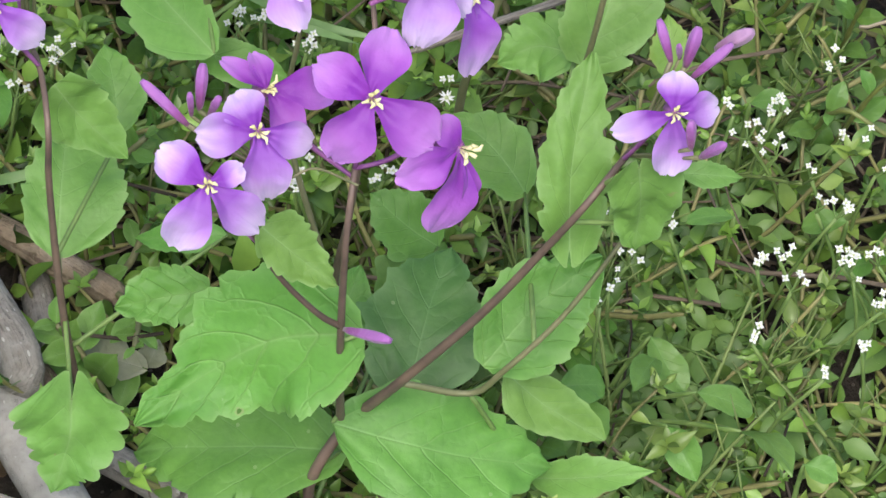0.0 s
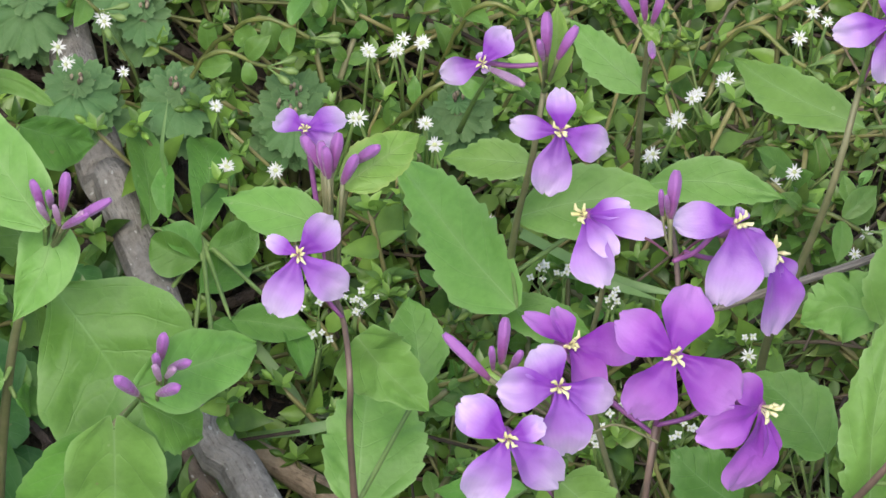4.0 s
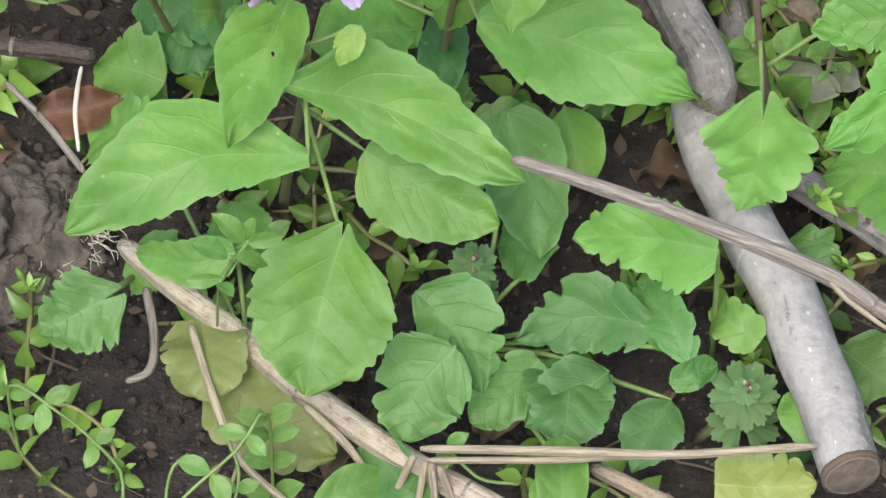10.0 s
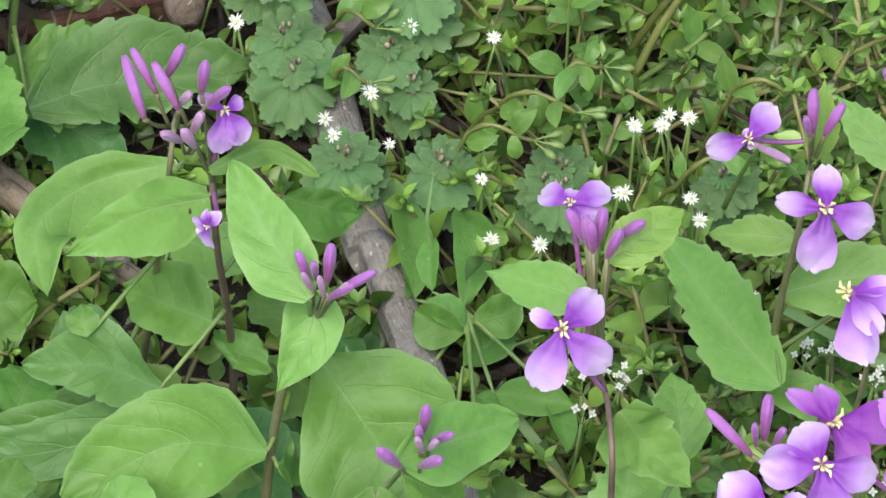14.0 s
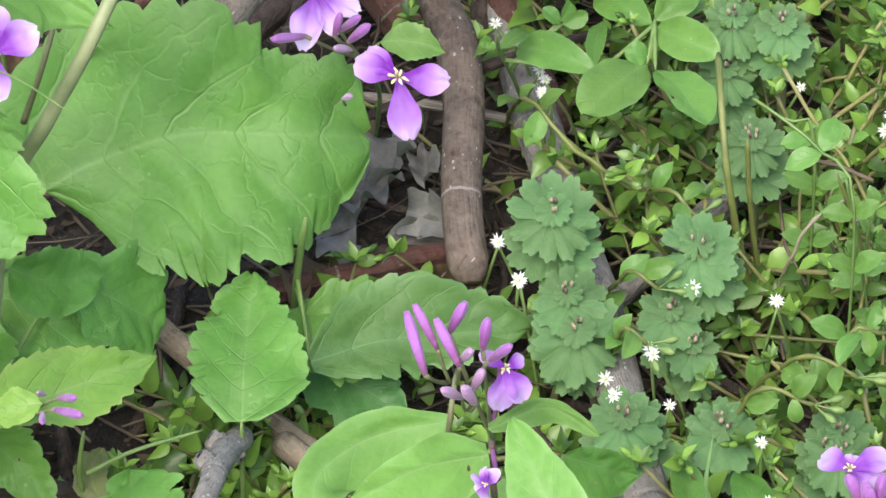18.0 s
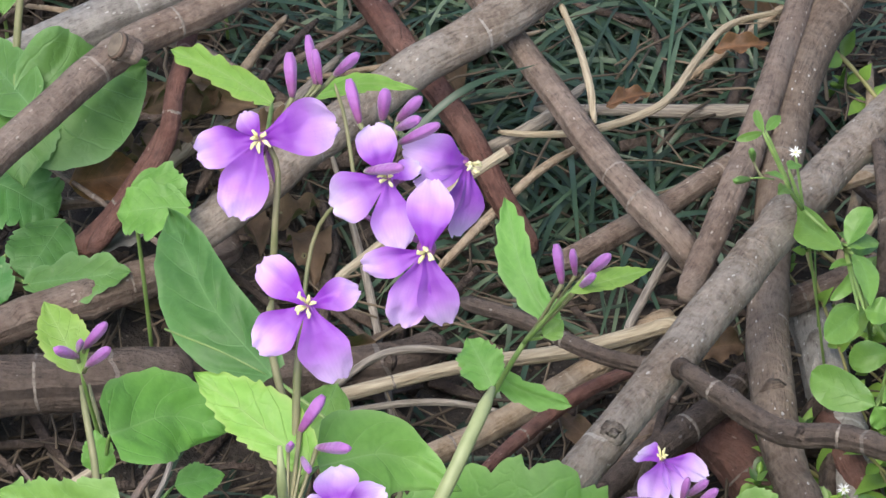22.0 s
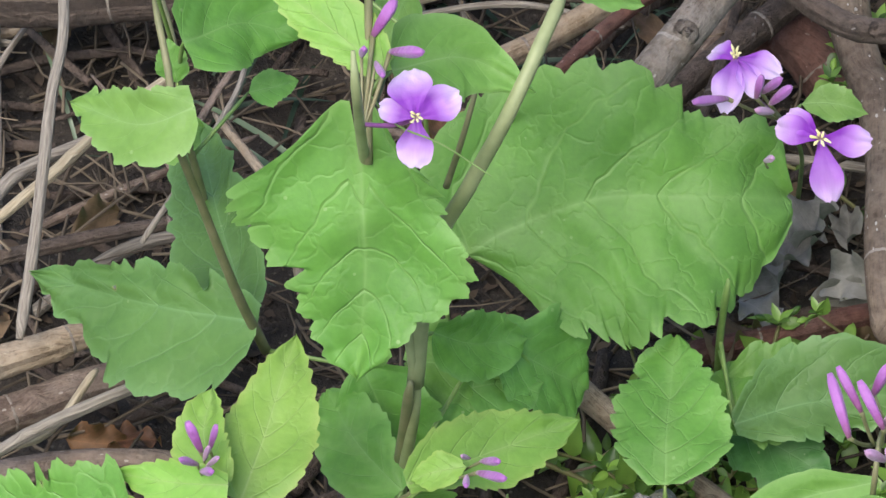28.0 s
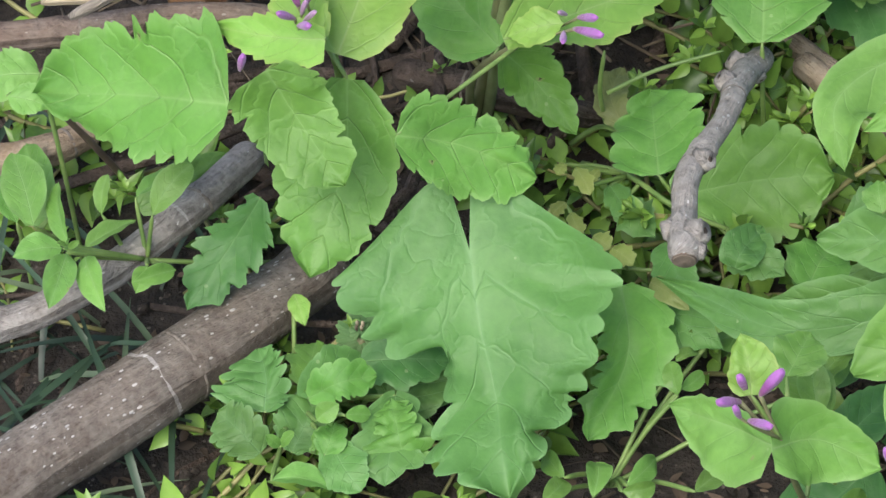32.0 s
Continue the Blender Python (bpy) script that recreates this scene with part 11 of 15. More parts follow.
frond(p, [(-0.1392, 0.5788, 0.0160), (-0.1403, 0.5828, 0.0200), (-0.1426, 0.5912, 0.0200)], (0.0130, 0.0114, 0.0087, 0.0043, 0.0035, 0.0027, 0.0005), (0.0065, 0.0060, 0.0052, 0.0039, 0.0035, 0.0027, 0.0005), "mid", 288, edge="scallop", teeth=6, deep=0.20)
stem(p, [(-0.1521, 0.6048, 0.0000), (-0.1504, 0.5950, 0.0060), (-0.1392, 0.5788, 0.0160)], 0.0005, 0.0005, STEM_G, "petiole")
frond(p, [(-0.1543, 0.5790, 0.0180), (-0.1533, 0.5816, 0.0200), (-0.1534, 0.5869, 0.0180)], (0.0011, 0.0022, 0.0030, 0.0030, 0.0024, 0.0013, 0.0003), (0.0011, 0.0022, 0.0028, 0.0030, 0.0024, 0.0013, 0.0003), "mid", 289, edge="scallop", teeth=3, deep=0.25)
stem(p, [(-0.1521, 0.6048, 0.0000), (-0.1608, 0.5906, 0.0060), (-0.1543, 0.5790, 0.0180)], 0.0005, 0.0005, STEM_G, "petiole")
frond(p, [(-0.1702, 0.6244, 0.0400), (-0.1763, 0.6203, 0.0310), (-0.1851, 0.6103, 0.0220)], (0.0017, 0.0044, 0.0066, 0.0066, 0.0050, 0.0022, 0.0000), (0.0017, 0.0028, 0.0033, 0.0055, 0.0044, 0.0028, 0.0000), "dark", 290, edge="coarse", teeth=5, deep=0.35)
stem(p, [(-0.1740, 0.6271, 0.0000), (-0.1740, 0.6281, 0.0210), (-0.1702, 0.6244, 0.0400)], 0.0005, 0.0005, STEM_G, "petiole")
p = thing("basal_leaf", (-0.0805, 0.7065, 0.0000), "dark toothed basal leaves on the branch", "plant", "basal leaves")
frond(p, [(-0.0762, 0.6727, 0.0340), (-0.0764, 0.6883, 0.0370), (-0.0757, 0.7074, 0.0400)], (0.0034, 0.0068, 0.0102, 0.0108, 0.0091, 0.0057, 0.0011), (0.0034, 0.0102, 0.0130, 0.0119, 0.0079, 0.0045, 0.0011), "quilted", 291, edge="coarse", teeth=9, deep=0.09)
stem(p, [(-0.0766, 0.6697, 0.0000), (-0.0766, 0.6707, 0.0180), (-0.0762, 0.6727, 0.0340)], 0.0005, 0.0005, STEM_G, "petiole")
leaf(p, (-0.0666, 0.7080, 0.0260), (-0.0459, 0.7056, 0.0220), 0.0220, "broad", "mid", 292)
stem(p, [(-0.0805, 0.7065, 0.0000), (-0.0735, 0.7083, 0.0140), (-0.0666, 0.7080, 0.0260)], 0.0005, 0.0005, STEM_G, "petiole")

# chickweed and other weeds

def weedy(x, y):
    """Where the ground is covered with weeds: east of the long grey branch."""
    return x > 0.062 - (y - 0.56) * 0.30 + 0.012 * noise.noise((x * 30, y * 30, 2))


def weedy_fine(x, y):
    return x > 0.125 - (y - 0.52) * 0.25


seed = 100
for i in range(5):
    for j in range(6):
        x0, y0 = -0.03 + i * 0.06, 0.48 + j * 0.065
        seed += 1
        low = y0 < 0.60 and x0 > 0.08
        weed_patch(x0, y0, x0 + 0.06, y0 + 0.065, 8 if x0 > 0.14 and y0 > 0.60 else 18 if x0 > 0.14 else 36 if low else 46, 0.0048 if low else 0.0060,
                   "dense mat of fresh green chickweed with small oval leaves", seed, weedy, 0.022 if low else 0.034)
for i in range(3):
    for j in range(4):
        seed += 1
        weed_patch(0.10 + i * 0.05, 0.50 + j * 0.06, 0.15 + i * 0.05, 0.56 + j * 0.06, 12, 0.0050,
                   "fine narrow-leaved weeds among the chickweed", seed, weedy_fine, 0.034, 0.05, WEEDFINE)
for k, (x0, y0, x1, y1, n) in enumerate(((-0.02, 0.60, 0.06, 0.70, 12), (-0.03, 0.70, 0.02, 0.84, 24), (0.06, 0.53, 0.12, 0.60, 20), (-0.01, 0.84, 0.10, 0.96, 40), (0.02, 0.55, 0.07, 0.60, 5))):
    weed_patch(x0, y0, x1, y1, n, 0.0065, "loose chickweed between the branches", 300 + k)
for k, (x0, y0, x1, y1, n) in enumerate(((-0.24, 0.62, -0.16, 0.70, 10), (-0.14, 0.60, -0.04, 0.72, 22), (-0.09, 0.48, -0.02, 0.60, 13), (-0.20, 0.56, -0.10, 0.62, 16), (-0.02, 0.48, 0.08, 0.56, 14), (-0.10, 0.62, 0.0, 0.74, 22))):
    weed_patch(x0, y0, x1, y1, n, 0.0070, "small weeds growing under the large leaves", 340 + k, None, 0.012)

white_flower((-0.0166, 0.7676, 0.0330), 0.90, 1)
white_flower((-0.0221, 0.7104, 0.0360), 1.18, 2)
white_flower((0.0136, 0.7145, 0.0300), 0.93, 3)
white_flower((0.0307, 0.7081, 0.0330), 0.93, 4)
white_flower((0.0053, 0.6904, 0.0360), 1.07, 5)
white_flower((-0.0041, 0.6892, 0.0300), 1.13, 6)
white_flower((-0.0020, 0.6825, 0.0330), 0.96, 7)
white_flower((0.0577, 0.6806, 0.0360), 0.93, 8)
white_flower((0.0633, 0.6863, 0.0300), 1.01, 9)
white_flower((0.0686, 0.6855, 0.0330), 1.05, 10)
white_flower((0.0648, 0.6840, 0.0360), 1.01, 11)
white_flower((0.0543, 0.6682, 0.0300), 1.02, 12)
white_flower((0.0269, 0.6697, 0.0330), 0.94, 13)
white_flower((0.0286, 0.6510, 0.0360), 0.89, 14)
white_flower((0.0382, 0.6551, 0.0300), 1.19, 15)
white_flower((0.0683, 0.6640, 0.0330), 0.98, 16)
white_flower((0.0691, 0.6557, 0.0360), 1.03, 17)
white_flower((0.0088, 0.6821, 0.0300), 0.91, 18)
white_flower((0.0657, 0.7546, 0.0330), 1.09, 19)
white_flower((0.0535, 0.7548, 0.0360), 1.17, 20)
white_flower((0.0550, 0.7656, 0.0300), 0.91, 21)
white_flower((0.0581, 0.7299, 0.0330), 1.19, 22)
white_flower((0.0833, 0.7340, 0.0360), 1.17, 23)
white_flower((-0.0268, 0.7274, 0.0300), 1.10, 24)
white_flower((-0.0184, 0.7685, 0.0330), 0.98, 25)
white_flower((0.1444, 0.6821, 0.0360), 1.11, 26)
white_flower((0.1491, 0.6948, 0.0300), 1.08, 27)
white_flower((0.1511, 0.6892, 0.0330), 0.89, 28)
white_flower((0.1289, 0.6716, 0.0360), 1.04, 29)
white_flower((0.1235, 0.6730, 0.0300), 1.04, 30)
white_flower((0.0691, 0.6857, 0.0330), 0.85, 31)
white_flower((0.0636, 0.6809, 0.0360), 0.88, 32)
white_flower((0.0584, 0.6858, 0.0300), 1.05, 33)
white_flower((0.0788, 0.6381, 0.0330), 1.04, 34)
white_flower((0.1121, 0.6521, 0.0360), 1.04, 35)
white_flower((0.1187, 0.6669, 0.0300), 0.97, 36)
white_flower((0.1357, 0.6462, 0.0330), 1.09, 37)
white_flower((0.1395, 0.6466, 0.0360), 1.07, 38)
white_flower((0.1957, 0.6950, 0.0300), 0.92, 39)
white_flower((0.1996, 0.7072, 0.0330), 1.01, 40)
white_flower((0.2130, 0.6688, 0.0360), 0.98, 41)
white_flower((0.2056, 0.6653, 0.0300), 1.07, 42)
white_flower((0.2074, 0.6610, 0.0330), 0.86, 43)
white_flower((0.1894, 0.6437, 0.0360), 0.99, 44)
white_flower((0.1764, 0.6515, 0.0300), 0.95, 45)
white_flower((0.2094, 0.6387, 0.0330), 1.16, 46)
white_flower((0.2025, 0.6235, 0.0360), 0.97, 47)
white_flower((0.2206, 0.6847, 0.0300), 1.04, 48)
white_flower((0.2320, 0.6850, 0.0330), 0.87, 49)
white_flower((0.2114, 0.6982, 0.0360), 1.02, 50)
white_flower((0.1973, 0.7054, 0.0300), 0.94, 51)
white_flower((0.1624, 0.6616, 0.0330), 1.19, 52)
white_flower((0.1703, 0.6898, 0.0360), 1.07, 53)
white_flower((0.1885, 0.6596, 0.0300), 1.17, 54)
white_flower((0.2321, 0.6953, 0.0330), 0.88, 55)
white_flower((0.0549, 0.6632, 0.0360), 1.19, 56)
white_flower((0.0523, 0.6185, 0.0300), 0.86, 57)
white_flower((0.1262, 0.6029, 0.0330), 1.05, 58)
white_flower((0.0537, 0.6631, 0.0360), 0.93, 59)
white_flower((0.0380, 0.6551, 0.0300), 0.96, 60)
white_flower((-0.0026, 0.6817, 0.0330), 1.02, 61)
white_flower((0.0283, 0.6512, 0.0360), 1.17, 62)
white_flower((0.0681, 0.6667, 0.0300), 1.01, 63)
white_flower((0.1216, 0.6692, 0.0330), 1.02, 64)
white_flower((0.1276, 0.6705, 0.0360), 1.00, 65)
white_flower((0.1175, 0.6655, 0.0300), 0.87, 66)
white_flower((0.1115, 0.6535, 0.0330), 0.88, 67)
white_flower((0.0694, 0.6557, 0.0360), 1.11, 68)
white_flower((0.0267, 0.6721, 0.0300), 1.09, 69)
white_flower((0.0785, 0.6377, 0.0330), 1.17, 70)
white_flower((-0.0287, 0.7863, 0.0360), 0.96, 71)
white_flower((-0.0182, 0.7756, 0.0300), 0.88, 72)
white_flower((-0.0163, 0.7674, 0.0330), 0.95, 73)
white_flower((0.0134, 0.7089, 0.0360), 1.15, 74)
white_flower((0.0303, 0.7113, 0.0300), 1.01, 75)
white_flower((-0.0265, 0.7240, 0.0330), 0.98, 76)
white_flower((-0.0218, 0.7108, 0.0360), 1.13, 77)
white_flower((0.0049, 0.6972, 0.0300), 1.14, 78)
white_flower((0.0362, 0.7707, 0.0330), 0.90, 79)
white_flower((-0.0406, 0.8455, 0.0800), 0.95, 80)
white_flower((-0.0191, 0.7784, 0.0300), 1.03, 81)
white_flower((-0.0177, 0.7722, 0.0330), 0.90, 82)
white_flower((-0.0182, 0.7650, 0.0360), 1.02, 83)
white_flower((0.1292, 0.6767, 0.0300), 1.11, 84)
white_flower((0.1226, 0.6699, 0.0330), 0.92, 85)
white_flower((0.1181, 0.6607, 0.0360), 1.13, 86)
white_flower((0.1124, 0.6572, 0.0300), 0.90, 87)
white_flower((0.1524, 0.6329, 0.0330), 0.99, 88)
white_flower((0.1489, 0.6252, 0.0360), 0.88, 89)
white_flower((0.1401, 0.6511, 0.0300), 0.92, 90)
white_flower((0.1446, 0.6843, 0.0330), 0.88, 91)
white_flower((0.0574, 0.6814, 0.0360), 1.00, 92)
white_flower((0.0638, 0.6868, 0.0300), 1.17, 93)
white_flower((0.0691, 0.6859, 0.0330), 1.04, 94)
cress_cluster((0.1854, 0.5897, 0.0299), 4, 95)
cress_cluster((0.1883, 0.5874, 0.0299), 4, 96)
cress_cluster((0.2029, 0.5860, 0.0342), 2, 97)
cress_cluster((0.1991, 0.5874, 0.0319), 3, 98)
cress_cluster((0.1902, 0.5957, 0.0333), 4, 99)
cress_cluster((0.1889, 0.5978, 0.0291), 4, 100)
cress_cluster((0.1930, 0.5710, 0.0331), 2, 101)
cress_cluster((0.1888, 0.5338, 0.0310), 2, 102)
cress_cluster((0.1764, 0.5421, 0.0320), 3, 103)
cress_cluster((0.1971, 0.5561, 0.0339), 3, 104)
cress_cluster((0.1962, 0.5588, 0.0321), 4, 105)
cress_cluster((0.1555, 0.5611, 0.0327), 3, 106)
cress_cluster((0.2007, 0.6041, 0.0353), 4, 107)
cress_cluster((0.1700, 0.6243, 0.0324), 2, 108)
cress_cluster((0.1001, 0.6131, 0.0357), 3, 109)
cress_cluster((0.0874, 0.6220, 0.0337), 2, 110)
cress_cluster((0.1271, 0.6067, 0.0302), 3, 111)
cress_cluster((0.0964, 0.5859, 0.0295), 4, 112)
cress_cluster((0.1121, 0.5839, 0.0325), 3, 113)
cress_cluster((0.1419, 0.5231, 0.0351), 2, 114)
cress_cluster((0.1485, 0.5498, 0.0351), 2, 115)
cress_cluster((0.1838, 0.5585, 0.0352), 4, 116)
cress_cluster((0.0522, 0.6172, 0.0312), 4, 117)
cress_cluster((0.1802, 0.5934, 0.0358), 2, 118)
cress_cluster((0.1827, 0.5893, 0.0330), 3, 119)
cress_cluster((0.1934, 0.5800, 0.0328), 2, 120)
cress_cluster((0.1961, 0.5680, 0.0350), 4, 121)
cress_cluster((0.2058, 0.5791, 0.0333), 2, 122)
cress_cluster((0.1597, 0.5682, 0.0327), 2, 123)
cress_cluster((0.1516, 0.5570, 0.0296), 2, 124)
cress_cluster((0.2034, 0.5593, 0.0311), 3, 125)
cress_cluster((0.1365, 0.5801, 0.0318), 4, 126)
cress_cluster((0.1352, 0.5862, 0.0293), 3, 127)
cress_cluster((0.1650, 0.5696, 0.0306), 3, 128)
cress_cluster((0.1851, 0.5520, 0.0340), 4, 129)
cress_cluster((0.1979, 0.5558, 0.0317), 2, 130)
cress_cluster((0.2023, 0.5490, 0.0307), 4, 131)
cress_cluster((0.1799, 0.5589, 0.0323), 4, 132)
cress_cluster((0.1962, 0.5375, 0.0342), 4, 133)
cress_cluster((0.1507, 0.5724, 0.0313), 3, 134)
cress_cluster((0.0949, 0.5823, 0.0321), 4, 135)
cress_cluster((0.0517, 0.6156, 0.0326), 4, 136)
cress_cluster((0.0446, 0.6145, 0.0325), 2, 137)
cress_cluster((0.0442, 0.6061, 0.0342), 3, 138)
cress_cluster((0.0900, 0.6218, 0.0346), 4, 139)
cress_cluster((0.0922, 0.6208, 0.0332), 2, 140)
cress_cluster((0.0873, 0.6206, 0.0327), 2, 141)
cress_cluster((0.1009, 0.6133, 0.0336), 3, 142)
cress_cluster((0.1000, 0.5877, 0.0329), 3, 143)
cress_cluster((0.0953, 0.5819, 0.0335), 2, 144)
cress_cluster((0.1104, 0.5828, 0.0320), 2, 145)
cress_cluster((0.1043, 0.5868, 0.0322), 4, 146)
p = thing("oval_leaf_weed", (-0.0001, 0.8487, 0.0000), "tall soft weed with opposite oval leaves", "plant", "oval-leaved weeds")
stem(p, [(-0.0001, 0.8487, 0.0000), (-0.0002, 0.8381, 0.0200), (0.0017, 0.8326, 0.0450), (0.0032, 0.8290, 0.0580), (0.0050, 0.8386, 0.0610), (0.0062, 0.8527, 0.0620)], 0.00080, 0.00060, STEM_B)
leaf(p, (0.0026, 0.8359, 0.0520), (-0.0035, 0.8583, 0.0523), 0.0071, "obovate", "weed", 293, rows=22, cols=9, fold=0.14)
stem(p, [(0.0023, 0.8312, 0.0499), (0.0026, 0.8359, 0.0520)], 0.0005, 0.0004, STEM_G, "petiole")
leaf(p, (0.0039, 0.8355, 0.0520), (0.0204, 0.8182, 0.0514), 0.0091, "smooth", "weed", 294, rows=22, cols=9, fold=0.14)
stem(p, [(0.0025, 0.8308, 0.0515), (0.0039, 0.8355, 0.0520)], 0.0005, 0.0004, STEM_G, "petiole")
leaf(p, (0.0069, 0.8530, 0.0520), (0.0125, 0.8443, 0.0497), 0.0103, "smooth", "weed", 295, rows=22, cols=9, fold=0.14)
stem(p, [(0.0062, 0.8527, 0.0620), (0.0069, 0.8530, 0.0520)], 0.0005, 0.0004, STEM_G, "petiole")
leaf(p, (0.0004, 0.8042, 0.0520), (0.0207, 0.8044, 0.0500), 0.0095, "obovate", "weed", 296, rows=22, cols=9, fold=0.14)
stem(p, [(0.0032, 0.8290, 0.0580), (0.0004, 0.8042, 0.0520)], 0.0005, 0.0004, STEM_G, "petiole")
leaf(p, (0.0004, 0.8028, 0.0520), (0.0064, 0.8211, 0.0486), 0.0067, "smooth", "weed", 297, rows=22, cols=9, fold=0.14)
stem(p, [(0.0032, 0.8290, 0.0580), (0.0004, 0.8028, 0.0520)], 0.0005, 0.0004, STEM_G, "petiole")
p = thing("oval_leaf_weed", (-0.0184, 0.8315, 0.0000), "branching soft weed with fresh oval leaves", "plant", "oval-leaved weeds")
stem(p, [(-0.0169, 0.8205, 0.0000), (-0.0193, 0.8181, 0.0160), (-0.0216, 0.8150, 0.0340), (-0.0186, 0.8201, 0.0460), (-0.0144, 0.8365, 0.0430), (-0.0161, 0.8517, 0.0380)], 0.00060, 0.00040, STEM_G)
stem(p, [(-0.0188, 0.8268, 0.0400), (-0.0243, 0.8275, 0.0500), (-0.0273, 0.8315, 0.0620)], 0.00051, 0.00030, STEM_G)
stem(p, [(-0.0034, 0.8418, 0.0200), (-0.0096, 0.8351, 0.0360), (-0.0143, 0.8309, 0.0480)], 0.00061, 0.00041, STEM_B)
leaf(p, (-0.0220, 0.8041, 0.0440), (-0.0364, 0.8117, 0.0467), 0.0090, "obovate", "weed", 298, rows=22, cols=9, fold=0.14)
stem(p, [(-0.0205, 0.8169, 0.0385), (-0.0220, 0.8041, 0.0440)], 0.0005, 0.0004, STEM_G, "petiole")
leaf(p, (-0.0208, 0.8050, 0.0440), (-0.0138, 0.8244, 0.0397), 0.0085, "obovate", "weed", 299, rows=22, cols=9, fold=0.14)
stem(p, [(-0.0205, 0.8169, 0.0385), (-0.0208, 0.8050, 0.0440)], 0.0005, 0.0004, STEM_G, "petiole")
leaf(p, (-0.0226, 0.8041, 0.0440), (-0.0201, 0.8029, 0.0393), 0.0056, "obovate", "weed", 300, rows=22, cols=9, fold=0.14)
stem(p, [(-0.0205, 0.8169, 0.0385), (-0.0226, 0.8041, 0.0440)], 0.0005, 0.0004, STEM_G, "petiole")
leaf(p, (-0.0195, 0.8041, 0.0440), (-0.0060, 0.7880, 0.0484), 0.0106, "obovate", "weed", 301, rows=22, cols=9, fold=0.14)
stem(p, [(-0.0205, 0.8169, 0.0385), (-0.0195, 0.8041, 0.0440)], 0.0005, 0.0004, STEM_G, "petiole")
leaf(p, (-0.0193, 0.8214, 0.0440), (-0.0285, 0.8205, 0.0414), 0.0070, "obovate", "weed", 302, rows=22, cols=9, fold=0.14)
stem(p, [(-0.0190, 0.8195, 0.0445), (-0.0193, 0.8214, 0.0440)], 0.0005, 0.0004, STEM_G, "petiole")
leaf(p, (-0.0181, 0.8233, 0.0440), (-0.0064, 0.8249, 0.0393), 0.0070, "obovate", "weed", 303, rows=22, cols=9, fold=0.14)
leaf(p, (-0.0193, 0.8242, 0.0440), (-0.0178, 0.8397, 0.0393), 0.0055, "obovate", "weed", 304, rows=22, cols=9, fold=0.14)
stem(p, [(-0.0176, 0.8242, 0.0453), (-0.0193, 0.8242, 0.0440)], 0.0005, 0.0004, STEM_G, "petiole")
leaf(p, (-0.0146, 0.8373, 0.0440), (-0.0045, 0.8459, 0.0435), 0.0067, "smooth", "weed", 305, rows=22, cols=9, fold=0.14)
leaf(p, (-0.0153, 0.8382, 0.0440), (-0.0173, 0.8598, 0.0393), 0.0055, "obovate", "weed", 306, rows=22, cols=9, fold=0.14)
leaf(p, (-0.0152, 0.8373, 0.0440), (-0.0252, 0.8364, 0.0405), 0.0066, "obovate", "weed", 307, rows=22, cols=9, fold=0.14)
leaf(p, (-0.0245, 0.8353, 0.0440), (-0.0328, 0.8302, 0.0401), 0.0085, "obovate", "weed", 308, rows=22, cols=9, fold=0.14)
stem(p, [(-0.0222, 0.8273, 0.0463), (-0.0245, 0.8353, 0.0440)], 0.0005, 0.0004, STEM_G, "petiole")
leaf(p, (-0.0251, 0.8353, 0.0440), (-0.0230, 0.8507, 0.0462), 0.0048, "obovate", "weed", 309, rows=22, cols=9, fold=0.14)
stem(p, [(-0.0222, 0.8273, 0.0463), (-0.0251, 0.8353, 0.0440)], 0.0005, 0.0004, STEM_G, "petiole")
leaf(p, (-0.0268, 0.8338, 0.0600), (-0.0321, 0.8472, 0.0558), 0.0039, "smooth", "weed", 310, rows=22, cols=9, fold=0.14)
stem(p, [(-0.0270, 0.8310, 0.0605), (-0.0268, 0.8338, 0.0600)], 0.0005, 0.0004, STEM_G, "petiole")
leaf(p, (-0.0268, 0.8342, 0.0600), (-0.0230, 0.8397, 0.0598), 0.0045, "smooth", "weed", 311, rows=22, cols=9, fold=0.14)
stem(p, [(-0.0270, 0.8310, 0.0605), (-0.0268, 0.8342, 0.0600)], 0.0005, 0.0004, STEM_G, "petiole")
leaf(p, (-0.0270, 0.8319, 0.0600), (-0.0328, 0.8240, 0.0652), 0.0034, "smooth", "weed", 312, rows=22, cols=9, fold=0.14)
leaf(p, (-0.0262, 0.8329, 0.0600), (-0.0326, 0.8225, 0.0576), 0.0034, "obovate", "weed", 313, rows=22, cols=9, fold=0.14)
stem(p, [(-0.0270, 0.8310, 0.0605), (-0.0262, 0.8329, 0.0600)], 0.0005, 0.0004, STEM_G, "petiole")
p = thing("oval_leaf_weed", (0.0034, 0.7956, 0.0000), "soft weed with a tuft of oval leaves", "plant", "oval-leaved weeds")
stem(p, [(0.0034, 0.7921, 0.0000), (0.0038, 0.7850, 0.0240), (0.0052, 0.7780, 0.0440)], 0.00070, 0.00050, STEM_G)
leaf(p, (0.0048, 0.7801, 0.0420), (-0.0061, 0.7984, 0.0371), 0.0094, "obovate", "weed", 314, rows=22, cols=9, fold=0.14)
leaf(p, (0.0052, 0.7810, 0.0420), (0.0132, 0.7902, 0.0442), 0.0083, "obovate", "weed", 315, rows=22, cols=9, fold=0.14)
stem(p, [(0.0050, 0.7789, 0.0415), (0.0052, 0.7810, 0.0420)], 0.0005, 0.0004, STEM_G, "petiole")
leaf(p, (0.0054, 0.7792, 0.0420), (0.0190, 0.7685, 0.0442), 0.0093, "obovate", "weed", 316, rows=22, cols=9, fold=0.14)
